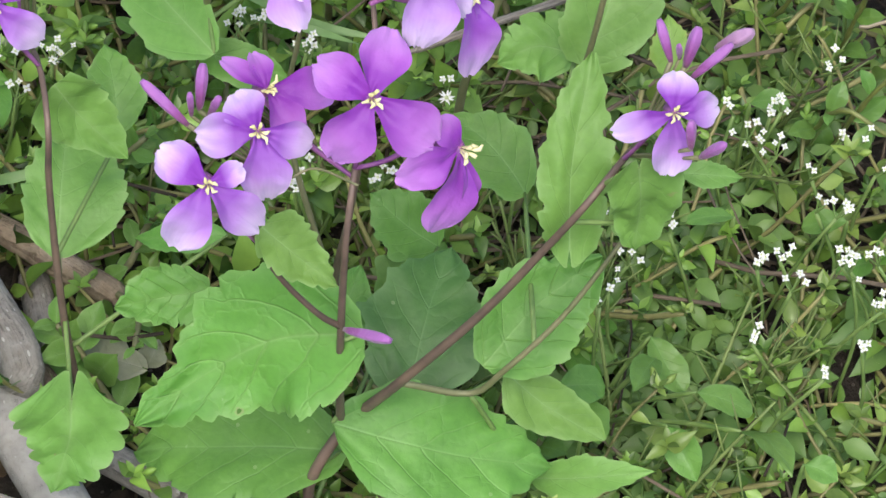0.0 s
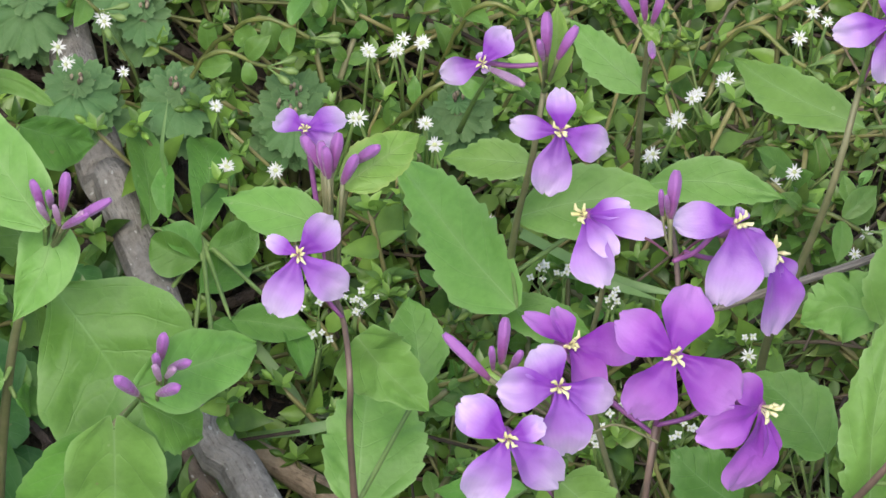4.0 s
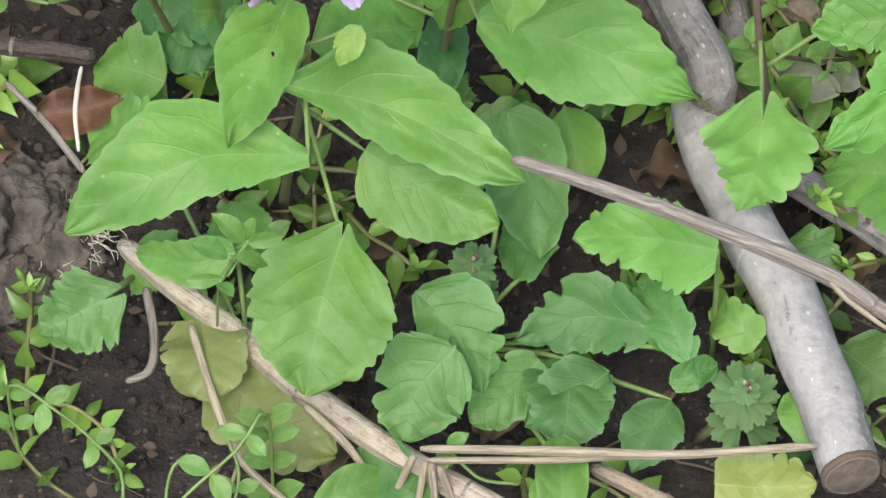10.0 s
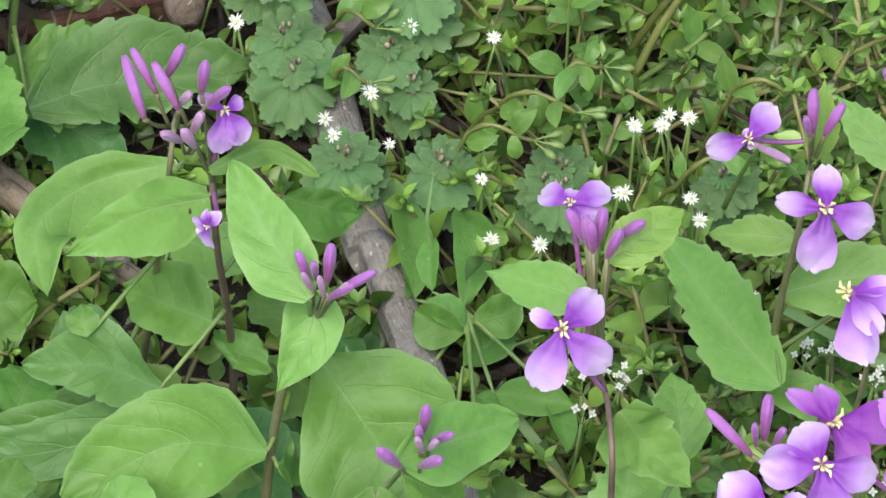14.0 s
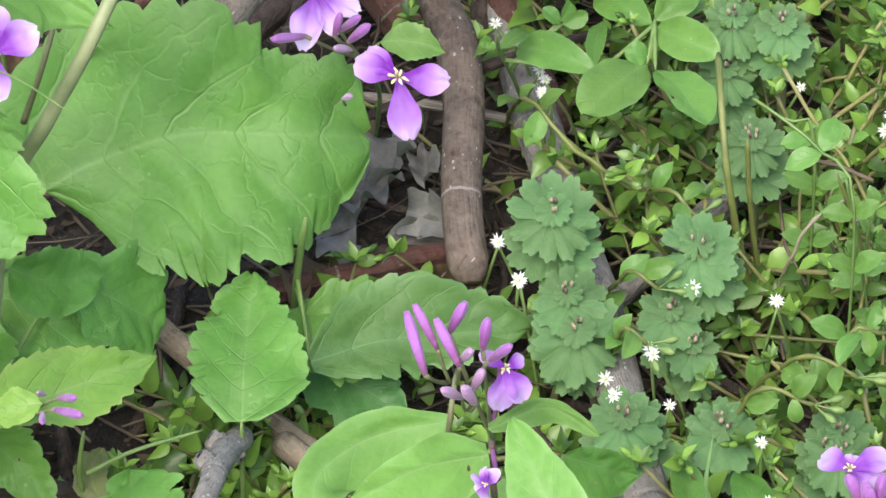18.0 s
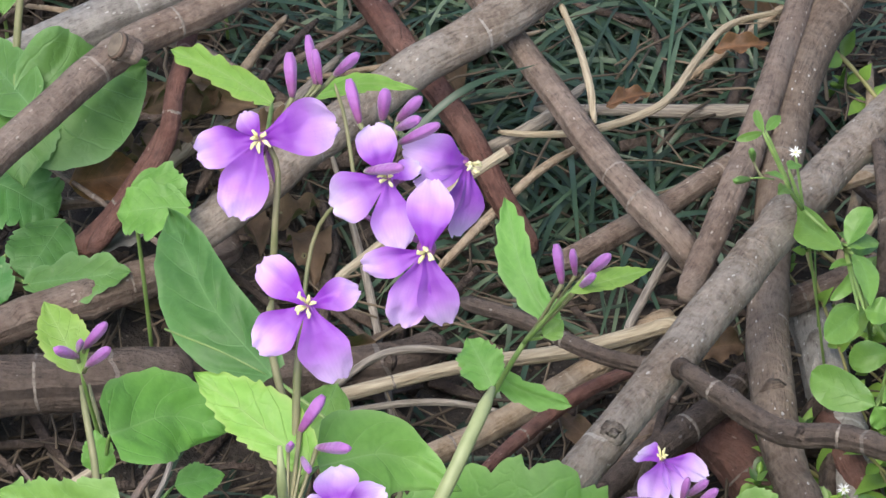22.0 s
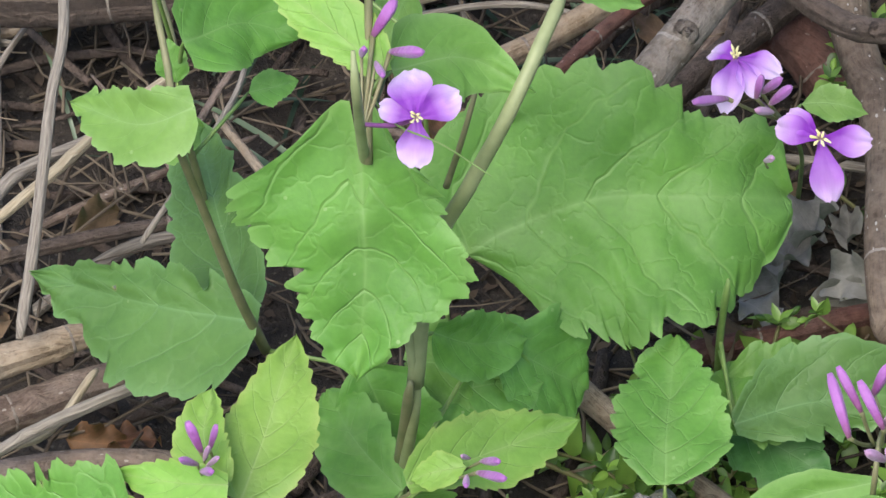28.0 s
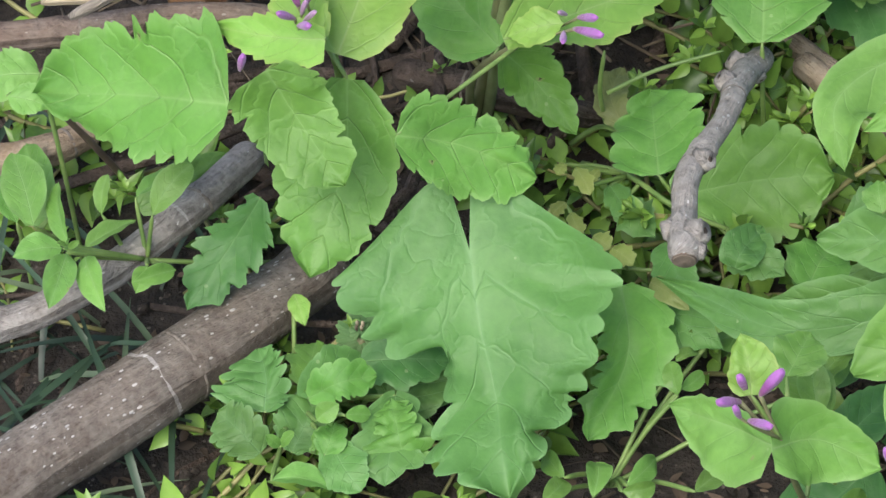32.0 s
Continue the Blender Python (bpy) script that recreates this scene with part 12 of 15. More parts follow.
leaf(p, (0.0054, 0.7818, 0.0420), (0.0163, 0.7911, 0.0384), 0.0078, "smooth", "weed", 317, rows=22, cols=9, fold=0.14)
stem(p, [(0.0050, 0.7789, 0.0415), (0.0054, 0.7818, 0.0420)], 0.0005, 0.0004, STEM_G, "petiole")
leaf(p, (0.0037, 0.7680, 0.0420), (-0.0097, 0.7502, 0.0443), 0.0125, "obovate", "weed", 318, rows=22, cols=9, fold=0.14)
stem(p, [(0.0052, 0.7780, 0.0440), (0.0037, 0.7680, 0.0420)], 0.0005, 0.0004, STEM_G, "petiole")
leaf(p, (0.0055, 0.7663, 0.0420), (0.0160, 0.7490, 0.0427), 0.0119, "obovate", "weed", 319, rows=22, cols=9, fold=0.14)
stem(p, [(0.0052, 0.7780, 0.0440), (0.0055, 0.7663, 0.0420)], 0.0005, 0.0004, STEM_G, "petiole")
leaf(p, (-0.0063, 0.7653, 0.0420), (-0.0238, 0.7775, 0.0374), 0.0082, "obovate", "weed", 320, rows=22, cols=9, fold=0.14)
stem(p, [(0.0052, 0.7780, 0.0440), (-0.0063, 0.7653, 0.0420)], 0.0005, 0.0004, STEM_G, "petiole")
leaf(p, (0.0043, 0.7697, 0.0420), (-0.0011, 0.7689, 0.0443), 0.0055, "obovate", "weed", 321, rows=22, cols=9, fold=0.14)
stem(p, [(0.0052, 0.7780, 0.0440), (0.0043, 0.7697, 0.0420)], 0.0005, 0.0004, STEM_G, "petiole")
p = thing("oval_leaf_weed", (-0.0031, 0.8280, 0.0000), "small chickweed shoot with a white flower", "plant", "oval-leaved weeds")
stem(p, [(-0.0006, 0.8281, 0.0000), (-0.0031, 0.8130, 0.0260), (-0.0044, 0.8043, 0.0440)], 0.00051, 0.00041, STEM_G)
leaf(p, (-0.0013, 0.8008, 0.0440), (-0.0027, 0.8206, 0.0392), 0.0047, "smooth", "weed", 322, rows=22, cols=9, fold=0.14)
stem(p, [(-0.0044, 0.8043, 0.0440), (-0.0013, 0.8008, 0.0440)], 0.0005, 0.0004, STEM_G, "petiole")
leaf(p, (-0.0037, 0.7999, 0.0440), (0.0017, 0.8097, 0.0392), 0.0036, "obovate", "weed", 323, rows=22, cols=9, fold=0.14)
stem(p, [(-0.0044, 0.8043, 0.0440), (-0.0037, 0.7999, 0.0440)], 0.0005, 0.0004, STEM_G, "petiole")
leaf(p, (0.0065, 0.7964, 0.0440), (0.0047, 0.8074, 0.0429), 0.0031, "obovate", "weed", 324, rows=22, cols=9, fold=0.14)
stem(p, [(-0.0044, 0.8043, 0.0440), (0.0065, 0.7964, 0.0440)], 0.0005, 0.0004, STEM_G, "petiole")
leaf(p, (0.0053, 0.7973, 0.0440), (0.0125, 0.7992, 0.0464), 0.0056, "obovate", "weed", 325, rows=22, cols=9, fold=0.14)
stem(p, [(-0.0044, 0.8043, 0.0440), (0.0053, 0.7973, 0.0440)], 0.0005, 0.0004, STEM_G, "petiole")
leaf(p, (-0.0019, 0.7963, 0.0440), (0.0030, 0.7980, 0.0409), 0.0049, "obovate", "weed", 326, rows=22, cols=9, fold=0.14)
stem(p, [(-0.0044, 0.8043, 0.0440), (-0.0019, 0.7963, 0.0440)], 0.0005, 0.0004, STEM_G, "petiole")
leaf(p, (-0.0049, 0.8007, 0.0440), (-0.0086, 0.8006, 0.0473), 0.0027, "smooth", "weed", 327, rows=22, cols=9, fold=0.14)
stem(p, [(-0.0044, 0.8043, 0.0440), (-0.0049, 0.8007, 0.0440)], 0.0005, 0.0004, STEM_G, "petiole")
p = thing("oval_leaf_weed", (-0.0275, 0.7915, 0.0000), "chickweed shoot with white star flowers", "plant", "oval-leaved weeds")
stem(p, [(-0.0213, 0.7916, 0.0000), (-0.0245, 0.7789, 0.0260), (-0.0271, 0.7688, 0.0440), (-0.0277, 0.7614, 0.0560)], 0.00049, 0.00039, STEM_G)
leaf(p, (-0.0276, 0.7664, 0.0480), (-0.0324, 0.7681, 0.0438), 0.0044, "obovate", "weed", 328, rows=22, cols=9, fold=0.14)
leaf(p, (-0.0270, 0.7655, 0.0480), (-0.0217, 0.7751, 0.0447), 0.0039, "smooth", "weed", 329, rows=22, cols=9, fold=0.14)
leaf(p, (-0.0288, 0.7680, 0.0480), (-0.0312, 0.7670, 0.0489), 0.0028, "obovate", "weed", 330, rows=22, cols=9, fold=0.14)
stem(p, [(-0.0273, 0.7670, 0.0470), (-0.0288, 0.7680, 0.0480)], 0.0005, 0.0004, STEM_G, "petiole")
leaf(p, (-0.0149, 0.7828, 0.0400), (-0.0126, 0.7886, 0.0403), 0.0033, "obovate", "weed", 331, rows=22, cols=9, fold=0.14)
stem(p, [(-0.0255, 0.7752, 0.0327), (-0.0149, 0.7828, 0.0400)], 0.0005, 0.0004, STEM_G, "petiole")
leaf(p, (-0.0143, 0.7819, 0.0400), (-0.0089, 0.7838, 0.0416), 0.0038, "obovate", "weed", 332, rows=22, cols=9, fold=0.14)
stem(p, [(-0.0258, 0.7739, 0.0350), (-0.0143, 0.7819, 0.0400)], 0.0005, 0.0004, STEM_G, "petiole")
leaf(p, (-0.0149, 0.7819, 0.0400), (-0.0185, 0.7837, 0.0432), 0.0033, "obovate", "weed", 333, rows=22, cols=9, fold=0.14)
stem(p, [(-0.0258, 0.7739, 0.0350), (-0.0149, 0.7819, 0.0400)], 0.0005, 0.0004, STEM_G, "petiole")
leaf(p, (-0.0075, 0.7682, 0.0400), (-0.0060, 0.7874, 0.0358), 0.0046, "smooth", "weed", 334, rows=22, cols=9, fold=0.14)
stem(p, [(-0.0265, 0.7714, 0.0395), (-0.0075, 0.7682, 0.0400)], 0.0005, 0.0004, STEM_G, "petiole")
p = thing("oval_leaf_weed", (-0.0266, 0.8653, 0.0000), "chickweed shoot with rounded leaves over the branches", "plant", "oval-leaved weeds")
stem(p, [(-0.0247, 0.8673, 0.0000), (-0.0257, 0.8414, 0.0400), (-0.0297, 0.8348, 0.0620), (-0.0390, 0.8384, 0.0700), (-0.0440, 0.8558, 0.0650), (-0.0485, 0.8740, 0.0620)], 0.00050, 0.00030, STEM_G)
leaf(p, (-0.0302, 0.8301, 0.0660), (-0.0419, 0.8478, 0.0617), 0.0075, "obovate", "weed", 335, rows=22, cols=9, fold=0.14)
stem(p, [(-0.0309, 0.8353, 0.0630), (-0.0302, 0.8301, 0.0660)], 0.0005, 0.0004, STEM_G, "petiole")
leaf(p, (-0.0290, 0.8311, 0.0660), (-0.0243, 0.8378, 0.0712), 0.0063, "obovate", "weed", 336, rows=22, cols=9, fold=0.14)
stem(p, [(-0.0309, 0.8353, 0.0630), (-0.0290, 0.8311, 0.0660)], 0.0005, 0.0004, STEM_G, "petiole")
leaf(p, (-0.0284, 0.8302, 0.0660), (-0.0228, 0.8354, 0.0640), 0.0059, "obovate", "weed", 337, rows=22, cols=9, fold=0.14)
stem(p, [(-0.0297, 0.8348, 0.0620), (-0.0284, 0.8302, 0.0660)], 0.0005, 0.0004, STEM_G, "petiole")
leaf(p, (-0.0277, 0.8283, 0.0660), (-0.0235, 0.8079, 0.0686), 0.0051, "smooth", "weed", 338, rows=22, cols=9, fold=0.14)
stem(p, [(-0.0297, 0.8348, 0.0620), (-0.0277, 0.8283, 0.0660)], 0.0005, 0.0004, STEM_G, "petiole")
leaf(p, (-0.0260, 0.8100, 0.0660), (-0.0331, 0.8003, 0.0664), 0.0073, "obovate", "weed", 339, rows=22, cols=9, fold=0.14)
stem(p, [(-0.0297, 0.8348, 0.0620), (-0.0260, 0.8100, 0.0660)], 0.0005, 0.0004, STEM_G, "petiole")
leaf(p, (-0.0248, 0.8100, 0.0660), (-0.0194, 0.8087, 0.0657), 0.0067, "obovate", "weed", 340, rows=22, cols=9, fold=0.14)
stem(p, [(-0.0297, 0.8348, 0.0620), (-0.0248, 0.8100, 0.0660)], 0.0005, 0.0004, STEM_G, "petiole")
leaf(p, (-0.0477, 0.8521, 0.0800), (-0.0496, 0.8578, 0.0817), 0.0020, "obovate", "weed", 341, rows=22, cols=9, fold=0.14)
stem(p, [(-0.0421, 0.8493, 0.0669), (-0.0477, 0.8521, 0.0800)], 0.0005, 0.0004, STEM_G, "petiole")
leaf(p, (-0.0473, 0.8527, 0.0800), (-0.0442, 0.8575, 0.0804), 0.0025, "smooth", "weed", 342, rows=22, cols=9, fold=0.14)
stem(p, [(-0.0421, 0.8493, 0.0669), (-0.0473, 0.8527, 0.0800)], 0.0005, 0.0004, STEM_G, "petiole")
leaf(p, (-0.0479, 0.8521, 0.0800), (-0.0536, 0.8494, 0.0801), 0.0020, "obovate", "weed", 343, rows=22, cols=9, fold=0.14)
stem(p, [(-0.0421, 0.8493, 0.0669), (-0.0479, 0.8521, 0.0800)], 0.0005, 0.0004, STEM_G, "petiole")
leaf(p, (-0.0426, 0.8360, 0.0800), (-0.0476, 0.8421, 0.0764), 0.0022, "smooth", "weed", 344, rows=22, cols=9, fold=0.14)
stem(p, [(-0.0390, 0.8384, 0.0700), (-0.0426, 0.8360, 0.0800)], 0.0005, 0.0004, STEM_G, "petiole")
leaf(p, (-0.0417, 0.8331, 0.0800), (-0.0436, 0.8241, 0.0860), 0.0033, "smooth", "weed", 345, rows=22, cols=9, fold=0.14)
stem(p, [(-0.0390, 0.8384, 0.0700), (-0.0417, 0.8331, 0.0800)], 0.0005, 0.0004, STEM_G, "petiole")
leaf(p, (-0.0419, 0.8398, 0.0800), (-0.0400, 0.8441, 0.0780), 0.0032, "obovate", "weed", 346, rows=22, cols=9, fold=0.14)
stem(p, [(-0.0390, 0.8384, 0.0700), (-0.0419, 0.8398, 0.0800)], 0.0005, 0.0004, STEM_G, "petiole")
stem(p, [(-0.0451, 0.8411, 0.0760), (-0.0486, 0.8392, 0.0780), (-0.0516, 0.8385, 0.0780)], 0.00020, 0.00020, STEM_G)
bud(p, (-0.0504, 0.8386, 0.0780), (-0.0530, 0.8310, 0.0840), 0.0011, LEAF["weed"], (-0.0505, 0.8388, 0.0780))
bud(p, (-0.0497, 0.8449, 0.0780), (-0.0498, 0.8415, 0.0840), 0.0010, LEAF["weed"], (-0.0473, 0.8399, 0.0772))
p = thing("oval_leaf_weed", (-0.1950, 0.6352, 0.0000), "trailing chickweed with a star of fresh leaves", "plant", "oval-leaved weeds")
stem(p, [(-0.1738, 0.6410, 0.0000), (-0.1804, 0.6274, 0.0160), (-0.1938, 0.6196, 0.0260), (-0.2038, 0.6232, 0.0230), (-0.2114, 0.6252, 0.0220)], 0.00064, 0.00036, STEM_G)
leaf(p, (-0.2069, 0.6132, 0.0380), (-0.2118, 0.6299, 0.0363), 0.0053, "obovate", "bright", 347, rows=22, cols=9, fold=0.14)
stem(p, [(-0.2001, 0.6218, 0.0241), (-0.2069, 0.6132, 0.0380)], 0.0005, 0.0004, STEM_G, "petiole")
leaf(p, (-0.2076, 0.6120, 0.0380), (-0.2165, 0.6076, 0.0404), 0.0069, "smooth", "bright", 348, rows=22, cols=9, fold=0.14)
stem(p, [(-0.2001, 0.6218, 0.0241), (-0.2076, 0.6120, 0.0380)], 0.0005, 0.0004, STEM_G, "petiole")
leaf(p, (-0.2067, 0.6109, 0.0380), (-0.2065, 0.5920, 0.0438), 0.0062, "smooth", "bright", 349, rows=22, cols=9, fold=0.14)
stem(p, [(-0.1988, 0.6214, 0.0245), (-0.2067, 0.6109, 0.0380)], 0.0005, 0.0004, STEM_G, "petiole")
leaf(p, (-0.2033, 0.6121, 0.0380), (-0.1951, 0.6218, 0.0353), 0.0063, "smooth", "bright", 350, rows=22, cols=9, fold=0.14)
stem(p, [(-0.1963, 0.6205, 0.0253), (-0.2033, 0.6121, 0.0380)], 0.0005, 0.0004, STEM_G, "petiole")
leaf(p, (-0.2030, 0.6100, 0.0380), (-0.1969, 0.5960, 0.0387), 0.0062, "smooth", "bright", 351, rows=22, cols=9, fold=0.14)
stem(p, [(-0.1951, 0.6200, 0.0256), (-0.2030, 0.6100, 0.0380)], 0.0005, 0.0004, STEM_G, "petiole")
leaf(p, (-0.2013, 0.6208, 0.0380), (-0.2006, 0.6276, 0.0422), 0.0043, "obovate", "bright", 352, rows=22, cols=9, fold=0.14)
stem(p, [(-0.1976, 0.6209, 0.0249), (-0.2013, 0.6208, 0.0380)], 0.0005, 0.0004, STEM_G, "petiole")
leaf(p, (-0.1905, 0.6083, 0.0380), (-0.1920, 0.6020, 0.0370), 0.0044, "smooth", "bright", 353, rows=22, cols=9, fold=0.14)
stem(p, [(-0.1938, 0.6196, 0.0260), (-0.1905, 0.6083, 0.0380)], 0.0005, 0.0004, STEM_G, "petiole")
leaf(p, (-0.1848, 0.6073, 0.0380), (-0.1915, 0.6003, 0.0425), 0.0040, "smooth", "bright", 354, rows=22, cols=9, fold=0.14)
stem(p, [(-0.1938, 0.6196, 0.0260), (-0.1848, 0.6073, 0.0380)], 0.0005, 0.0004, STEM_G, "petiole")
leaf(p, (-0.1913, 0.6211, 0.0380), (-0.1839, 0.6294, 0.0438), 0.0061, "obovate", "bright", 355, rows=22, cols=9, fold=0.14)
stem(p, [(-0.1938, 0.6196, 0.0260), (-0.1913, 0.6211, 0.0380)], 0.0005, 0.0004, STEM_G, "petiole")
leaf(p, (-0.1953, 0.6253, 0.0380), (-0.1872, 0.6361, 0.0342), 0.0051, "smooth", "bright", 356, rows=22, cols=9, fold=0.14)
stem(p, [(-0.1938, 0.6196, 0.0260), (-0.1953, 0.6253, 0.0380)], 0.0005, 0.0004, STEM_G, "petiole")
leaf(p, (-0.2143, 0.6175, 0.0380), (-0.2230, 0.6396, 0.0341), 0.0092, "smooth", "bright", 357, rows=22, cols=9, fold=0.14)
stem(p, [(-0.2104, 0.6250, 0.0221), (-0.2143, 0.6175, 0.0380)], 0.0005, 0.0004, STEM_G, "petiole")
leaf(p, (-0.2040, 0.6045, 0.0480), (-0.2057, 0.6034, 0.0500), 0.0014, "obovate", "weed", 358, rows=22, cols=9, fold=0.14)
stem(p, [(-0.1938, 0.6196, 0.0260), (-0.2040, 0.6045, 0.0480)], 0.0005, 0.0004, STEM_G, "petiole")
leaf(p, (-0.2037, 0.6038, 0.0480), (-0.2014, 0.6039, 0.0504), 0.0014, "obovate", "weed", 359, rows=22, cols=9, fold=0.14)
stem(p, [(-0.1938, 0.6196, 0.0260), (-0.2037, 0.6038, 0.0480)], 0.0005, 0.0004, STEM_G, "petiole")
leaf(p, (-0.2038, 0.6031, 0.0480), (-0.2046, 0.6089, 0.0452), 0.0012, "smooth", "weed", 360, rows=22, cols=9, fold=0.14)
stem(p, [(-0.1938, 0.6196, 0.0260), (-0.2038, 0.6031, 0.0480)], 0.0005, 0.0004, STEM_G, "petiole")
p = thing("oval_leaf_weed", (-0.1044, 0.6634, 0.0000), "wilting yellowish weed with trailing green stems", "plant", "oval-leaved weeds")
stem(p, [(-0.1164, 0.6710, 0.0040), (-0.1102, 0.6705, 0.0100), (-0.1046, 0.6631, 0.0160), (-0.0989, 0.6523, 0.0200)], 0.00056, 0.00045, STEM_G)
stem(p, [(-0.1133, 0.6640, 0.0060), (-0.1028, 0.6544, 0.0140), (-0.0915, 0.6425, 0.0180), (-0.0806, 0.6420, 0.0120)], 0.00064, 0.00051, STEM_G)
stem(p, [(-0.1073, 0.6365, 0.0080), (-0.1011, 0.6319, 0.0120), (-0.0932, 0.6315, 0.0120)], 0.00046, 0.00037, STEM_G)
stem(p, [(-0.0947, 0.6517, 0.0140), (-0.0852, 0.6448, 0.0120), (-0.0806, 0.6408, 0.0100)], 0.00046, 0.00037, STEM_G)
stem(p, [(-0.1064, 0.6620, 0.0300), (-0.0968, 0.6647, 0.0340), (-0.0835, 0.6685, 0.0360)], 0.00046, 0.00037, STEM_G)
stem(p, [(-0.1084, 0.6698, 0.0100), (-0.1088, 0.6680, 0.0240), (-0.1074, 0.6697, 0.0340)], 0.00056, 0.00045, STEM_G)
leaf(p, (-0.1150, 0.6536, 0.0180), (-0.1164, 0.6506, 0.0180), 0.0025, "lyre", "yellow", 361, rows=30, cols=9)
stem(p, [(-0.1068, 0.6580, 0.0110), (-0.1150, 0.6536, 0.0180)], 0.0005, 0.0004, STEM_G, "petiole")
leaf(p, (-0.1126, 0.6522, 0.0180), (-0.1092, 0.6456, 0.0180), 0.0038, "lyre", "yellow", 362, rows=30, cols=9)
stem(p, [(-0.1041, 0.6556, 0.0130), (-0.1126, 0.6522, 0.0180)], 0.0005, 0.0004, STEM_G, "petiole")
leaf(p, (-0.1140, 0.6433, 0.0180), (-0.1165, 0.6395, 0.0180), 0.0029, "lyre", "yellow", 363, rows=30, cols=9)
stem(p, [(-0.1073, 0.6365, 0.0080), (-0.1140, 0.6433, 0.0180)], 0.0005, 0.0004, STEM_G, "petiole")
leaf(p, (-0.1126, 0.6404, 0.0180), (-0.1099, 0.6346, 0.0180), 0.0033, "lyre", "yellow", 364, rows=30, cols=9)
stem(p, [(-0.1073, 0.6365, 0.0080), (-0.1126, 0.6404, 0.0180)], 0.0005, 0.0004, STEM_G, "petiole")
leaf(p, (-0.1076, 0.6347, 0.0180), (-0.1040, 0.6319, 0.0180), 0.0040, "lyre", "yellow", 365, rows=30, cols=9)
stem(p, [(-0.1034, 0.6337, 0.0105), (-0.1076, 0.6347, 0.0180)], 0.0005, 0.0004, STEM_G, "petiole")
leaf(p, (-0.1035, 0.6319, 0.0180), (-0.0992, 0.6278, 0.0180), 0.0044, "lyre", "yellow", 366, rows=30, cols=9)
stem(p, [(-0.1011, 0.6319, 0.0120), (-0.1035, 0.6319, 0.0180)], 0.0005, 0.0004, STEM_G, "petiole")
leaf(p, (-0.1099, 0.6478, 0.0180), (-0.1080, 0.6523, 0.0180), 0.0022, "lyre", "yellow", 367, rows=30, cols=9)
stem(p, [(-0.1028, 0.6544, 0.0140), (-0.1099, 0.6478, 0.0180)], 0.0005, 0.0004, STEM_G, "petiole")
leaf(p, (-0.1033, 0.6470, 0.0140), (-0.0959, 0.6384, 0.0140), 0.0078, "broad", "dull", 368)
stem(p, [(-0.1000, 0.6514, 0.0150), (-0.1033, 0.6470, 0.0140)], 0.0005, 0.0004, STEM_G, "petiole")
leaf(p, (-0.0935, 0.6370, 0.0140), (-0.0884, 0.6214, 0.0140), 0.0089, "broad", "dull", 369)
stem(p, [(-0.0942, 0.6315, 0.0120), (-0.0935, 0.6370, 0.0140)], 0.0005, 0.0004, STEM_G, "petiole")
leaf(p, (-0.0814, 0.6389, 0.0140), (-0.0696, 0.6291, 0.0140), 0.0100, "broad", "dull", 370)
stem(p, [(-0.0819, 0.6421, 0.0127), (-0.0814, 0.6389, 0.0140)], 0.0005, 0.0004, STEM_G, "petiole")
leaf(p, (-0.1060, 0.6514, 0.0140), (-0.1006, 0.6412, 0.0140), 0.0056, "broad", "dull", 371)
stem(p, [(-0.1028, 0.6544, 0.0140), (-0.1060, 0.6514, 0.0140)], 0.0005, 0.0004, STEM_G, "petiole")
leaf(p, (-0.0958, 0.6240, 0.0140), (-0.0804, 0.6103, 0.0140), 0.0099, "broad", "dull", 372)
stem(p, [(-0.0952, 0.6316, 0.0120), (-0.0958, 0.6240, 0.0140)], 0.0005, 0.0004, STEM_G, "petiole")
p = thing("leaf_rosette", (-0.1653, 0.6015, 0.0000), "low scalloped leaves beside the log", "plant", "low leaf rosettes")
frond(p, [(-0.1678, 0.5820, 0.0140), (-0.1714, 0.5839, 0.0180), (-0.1764, 0.5885, 0.0180)], (0.0016, 0.0033, 0.0044, 0.0049, 0.0049, 0.0033, 0.0005), (0.0016, 0.0033, 0.0044, 0.0046, 0.0044, 0.0033, 0.0005), "dull", 373, edge="scallop", teeth=6, deep=0.22)
stem(p, [(-0.1653, 0.6015, 0.0000), (-0.1659, 0.5958, 0.0100), (-0.1678, 0.5820, 0.0140)], 0.0005, 0.0005, STEM_G, "petiole")
leaf(p, (-0.1596, 0.5946, 0.0180), (-0.1487, 0.6036, 0.0160), 0.0104, "round", "dull", 377)
stem(p, [(-0.1653, 0.6015, 0.0000), (-0.1624, 0.5991, 0.0100), (-0.1596, 0.5946, 0.0180)], 0.0005, 0.0005, STEM_G, "petiole")
leaf(p, (-0.1596, 0.5946, 0.0180), (-0.1598, 0.6081, 0.0160), 0.0088, "lyre", "mid", 378)
stem(p, [(-0.1653, 0.6015, 0.0000), (-0.1624, 0.5991, 0.0100), (-0.1596, 0.5946, 0.0180)], 0.0005, 0.0005, STEM_G, "petiole")
leaf(p, (-0.1567, 0.5851, 0.0180), (-0.1534, 0.5826, 0.0160), 0.0065, "lyre", "mid", 379)
stem(p, [(-0.1653, 0.6015, 0.0000), (-0.1610, 0.5943, 0.0100), (-0.1567, 0.5851, 0.0180)], 0.0005, 0.0005, STEM_G, "petiole")
leaf(p, (-0.1499, 0.6019, 0.0180), (-0.1326, 0.6041, 0.0160), 0.0121, "broad", "dark", 380)
stem(p, [(-0.1653, 0.6015, 0.0000), (-0.1576, 0.6027, 0.0100), (-0.1499, 0.6019, 0.0180)], 0.0005, 0.0005, STEM_G, "petiole")
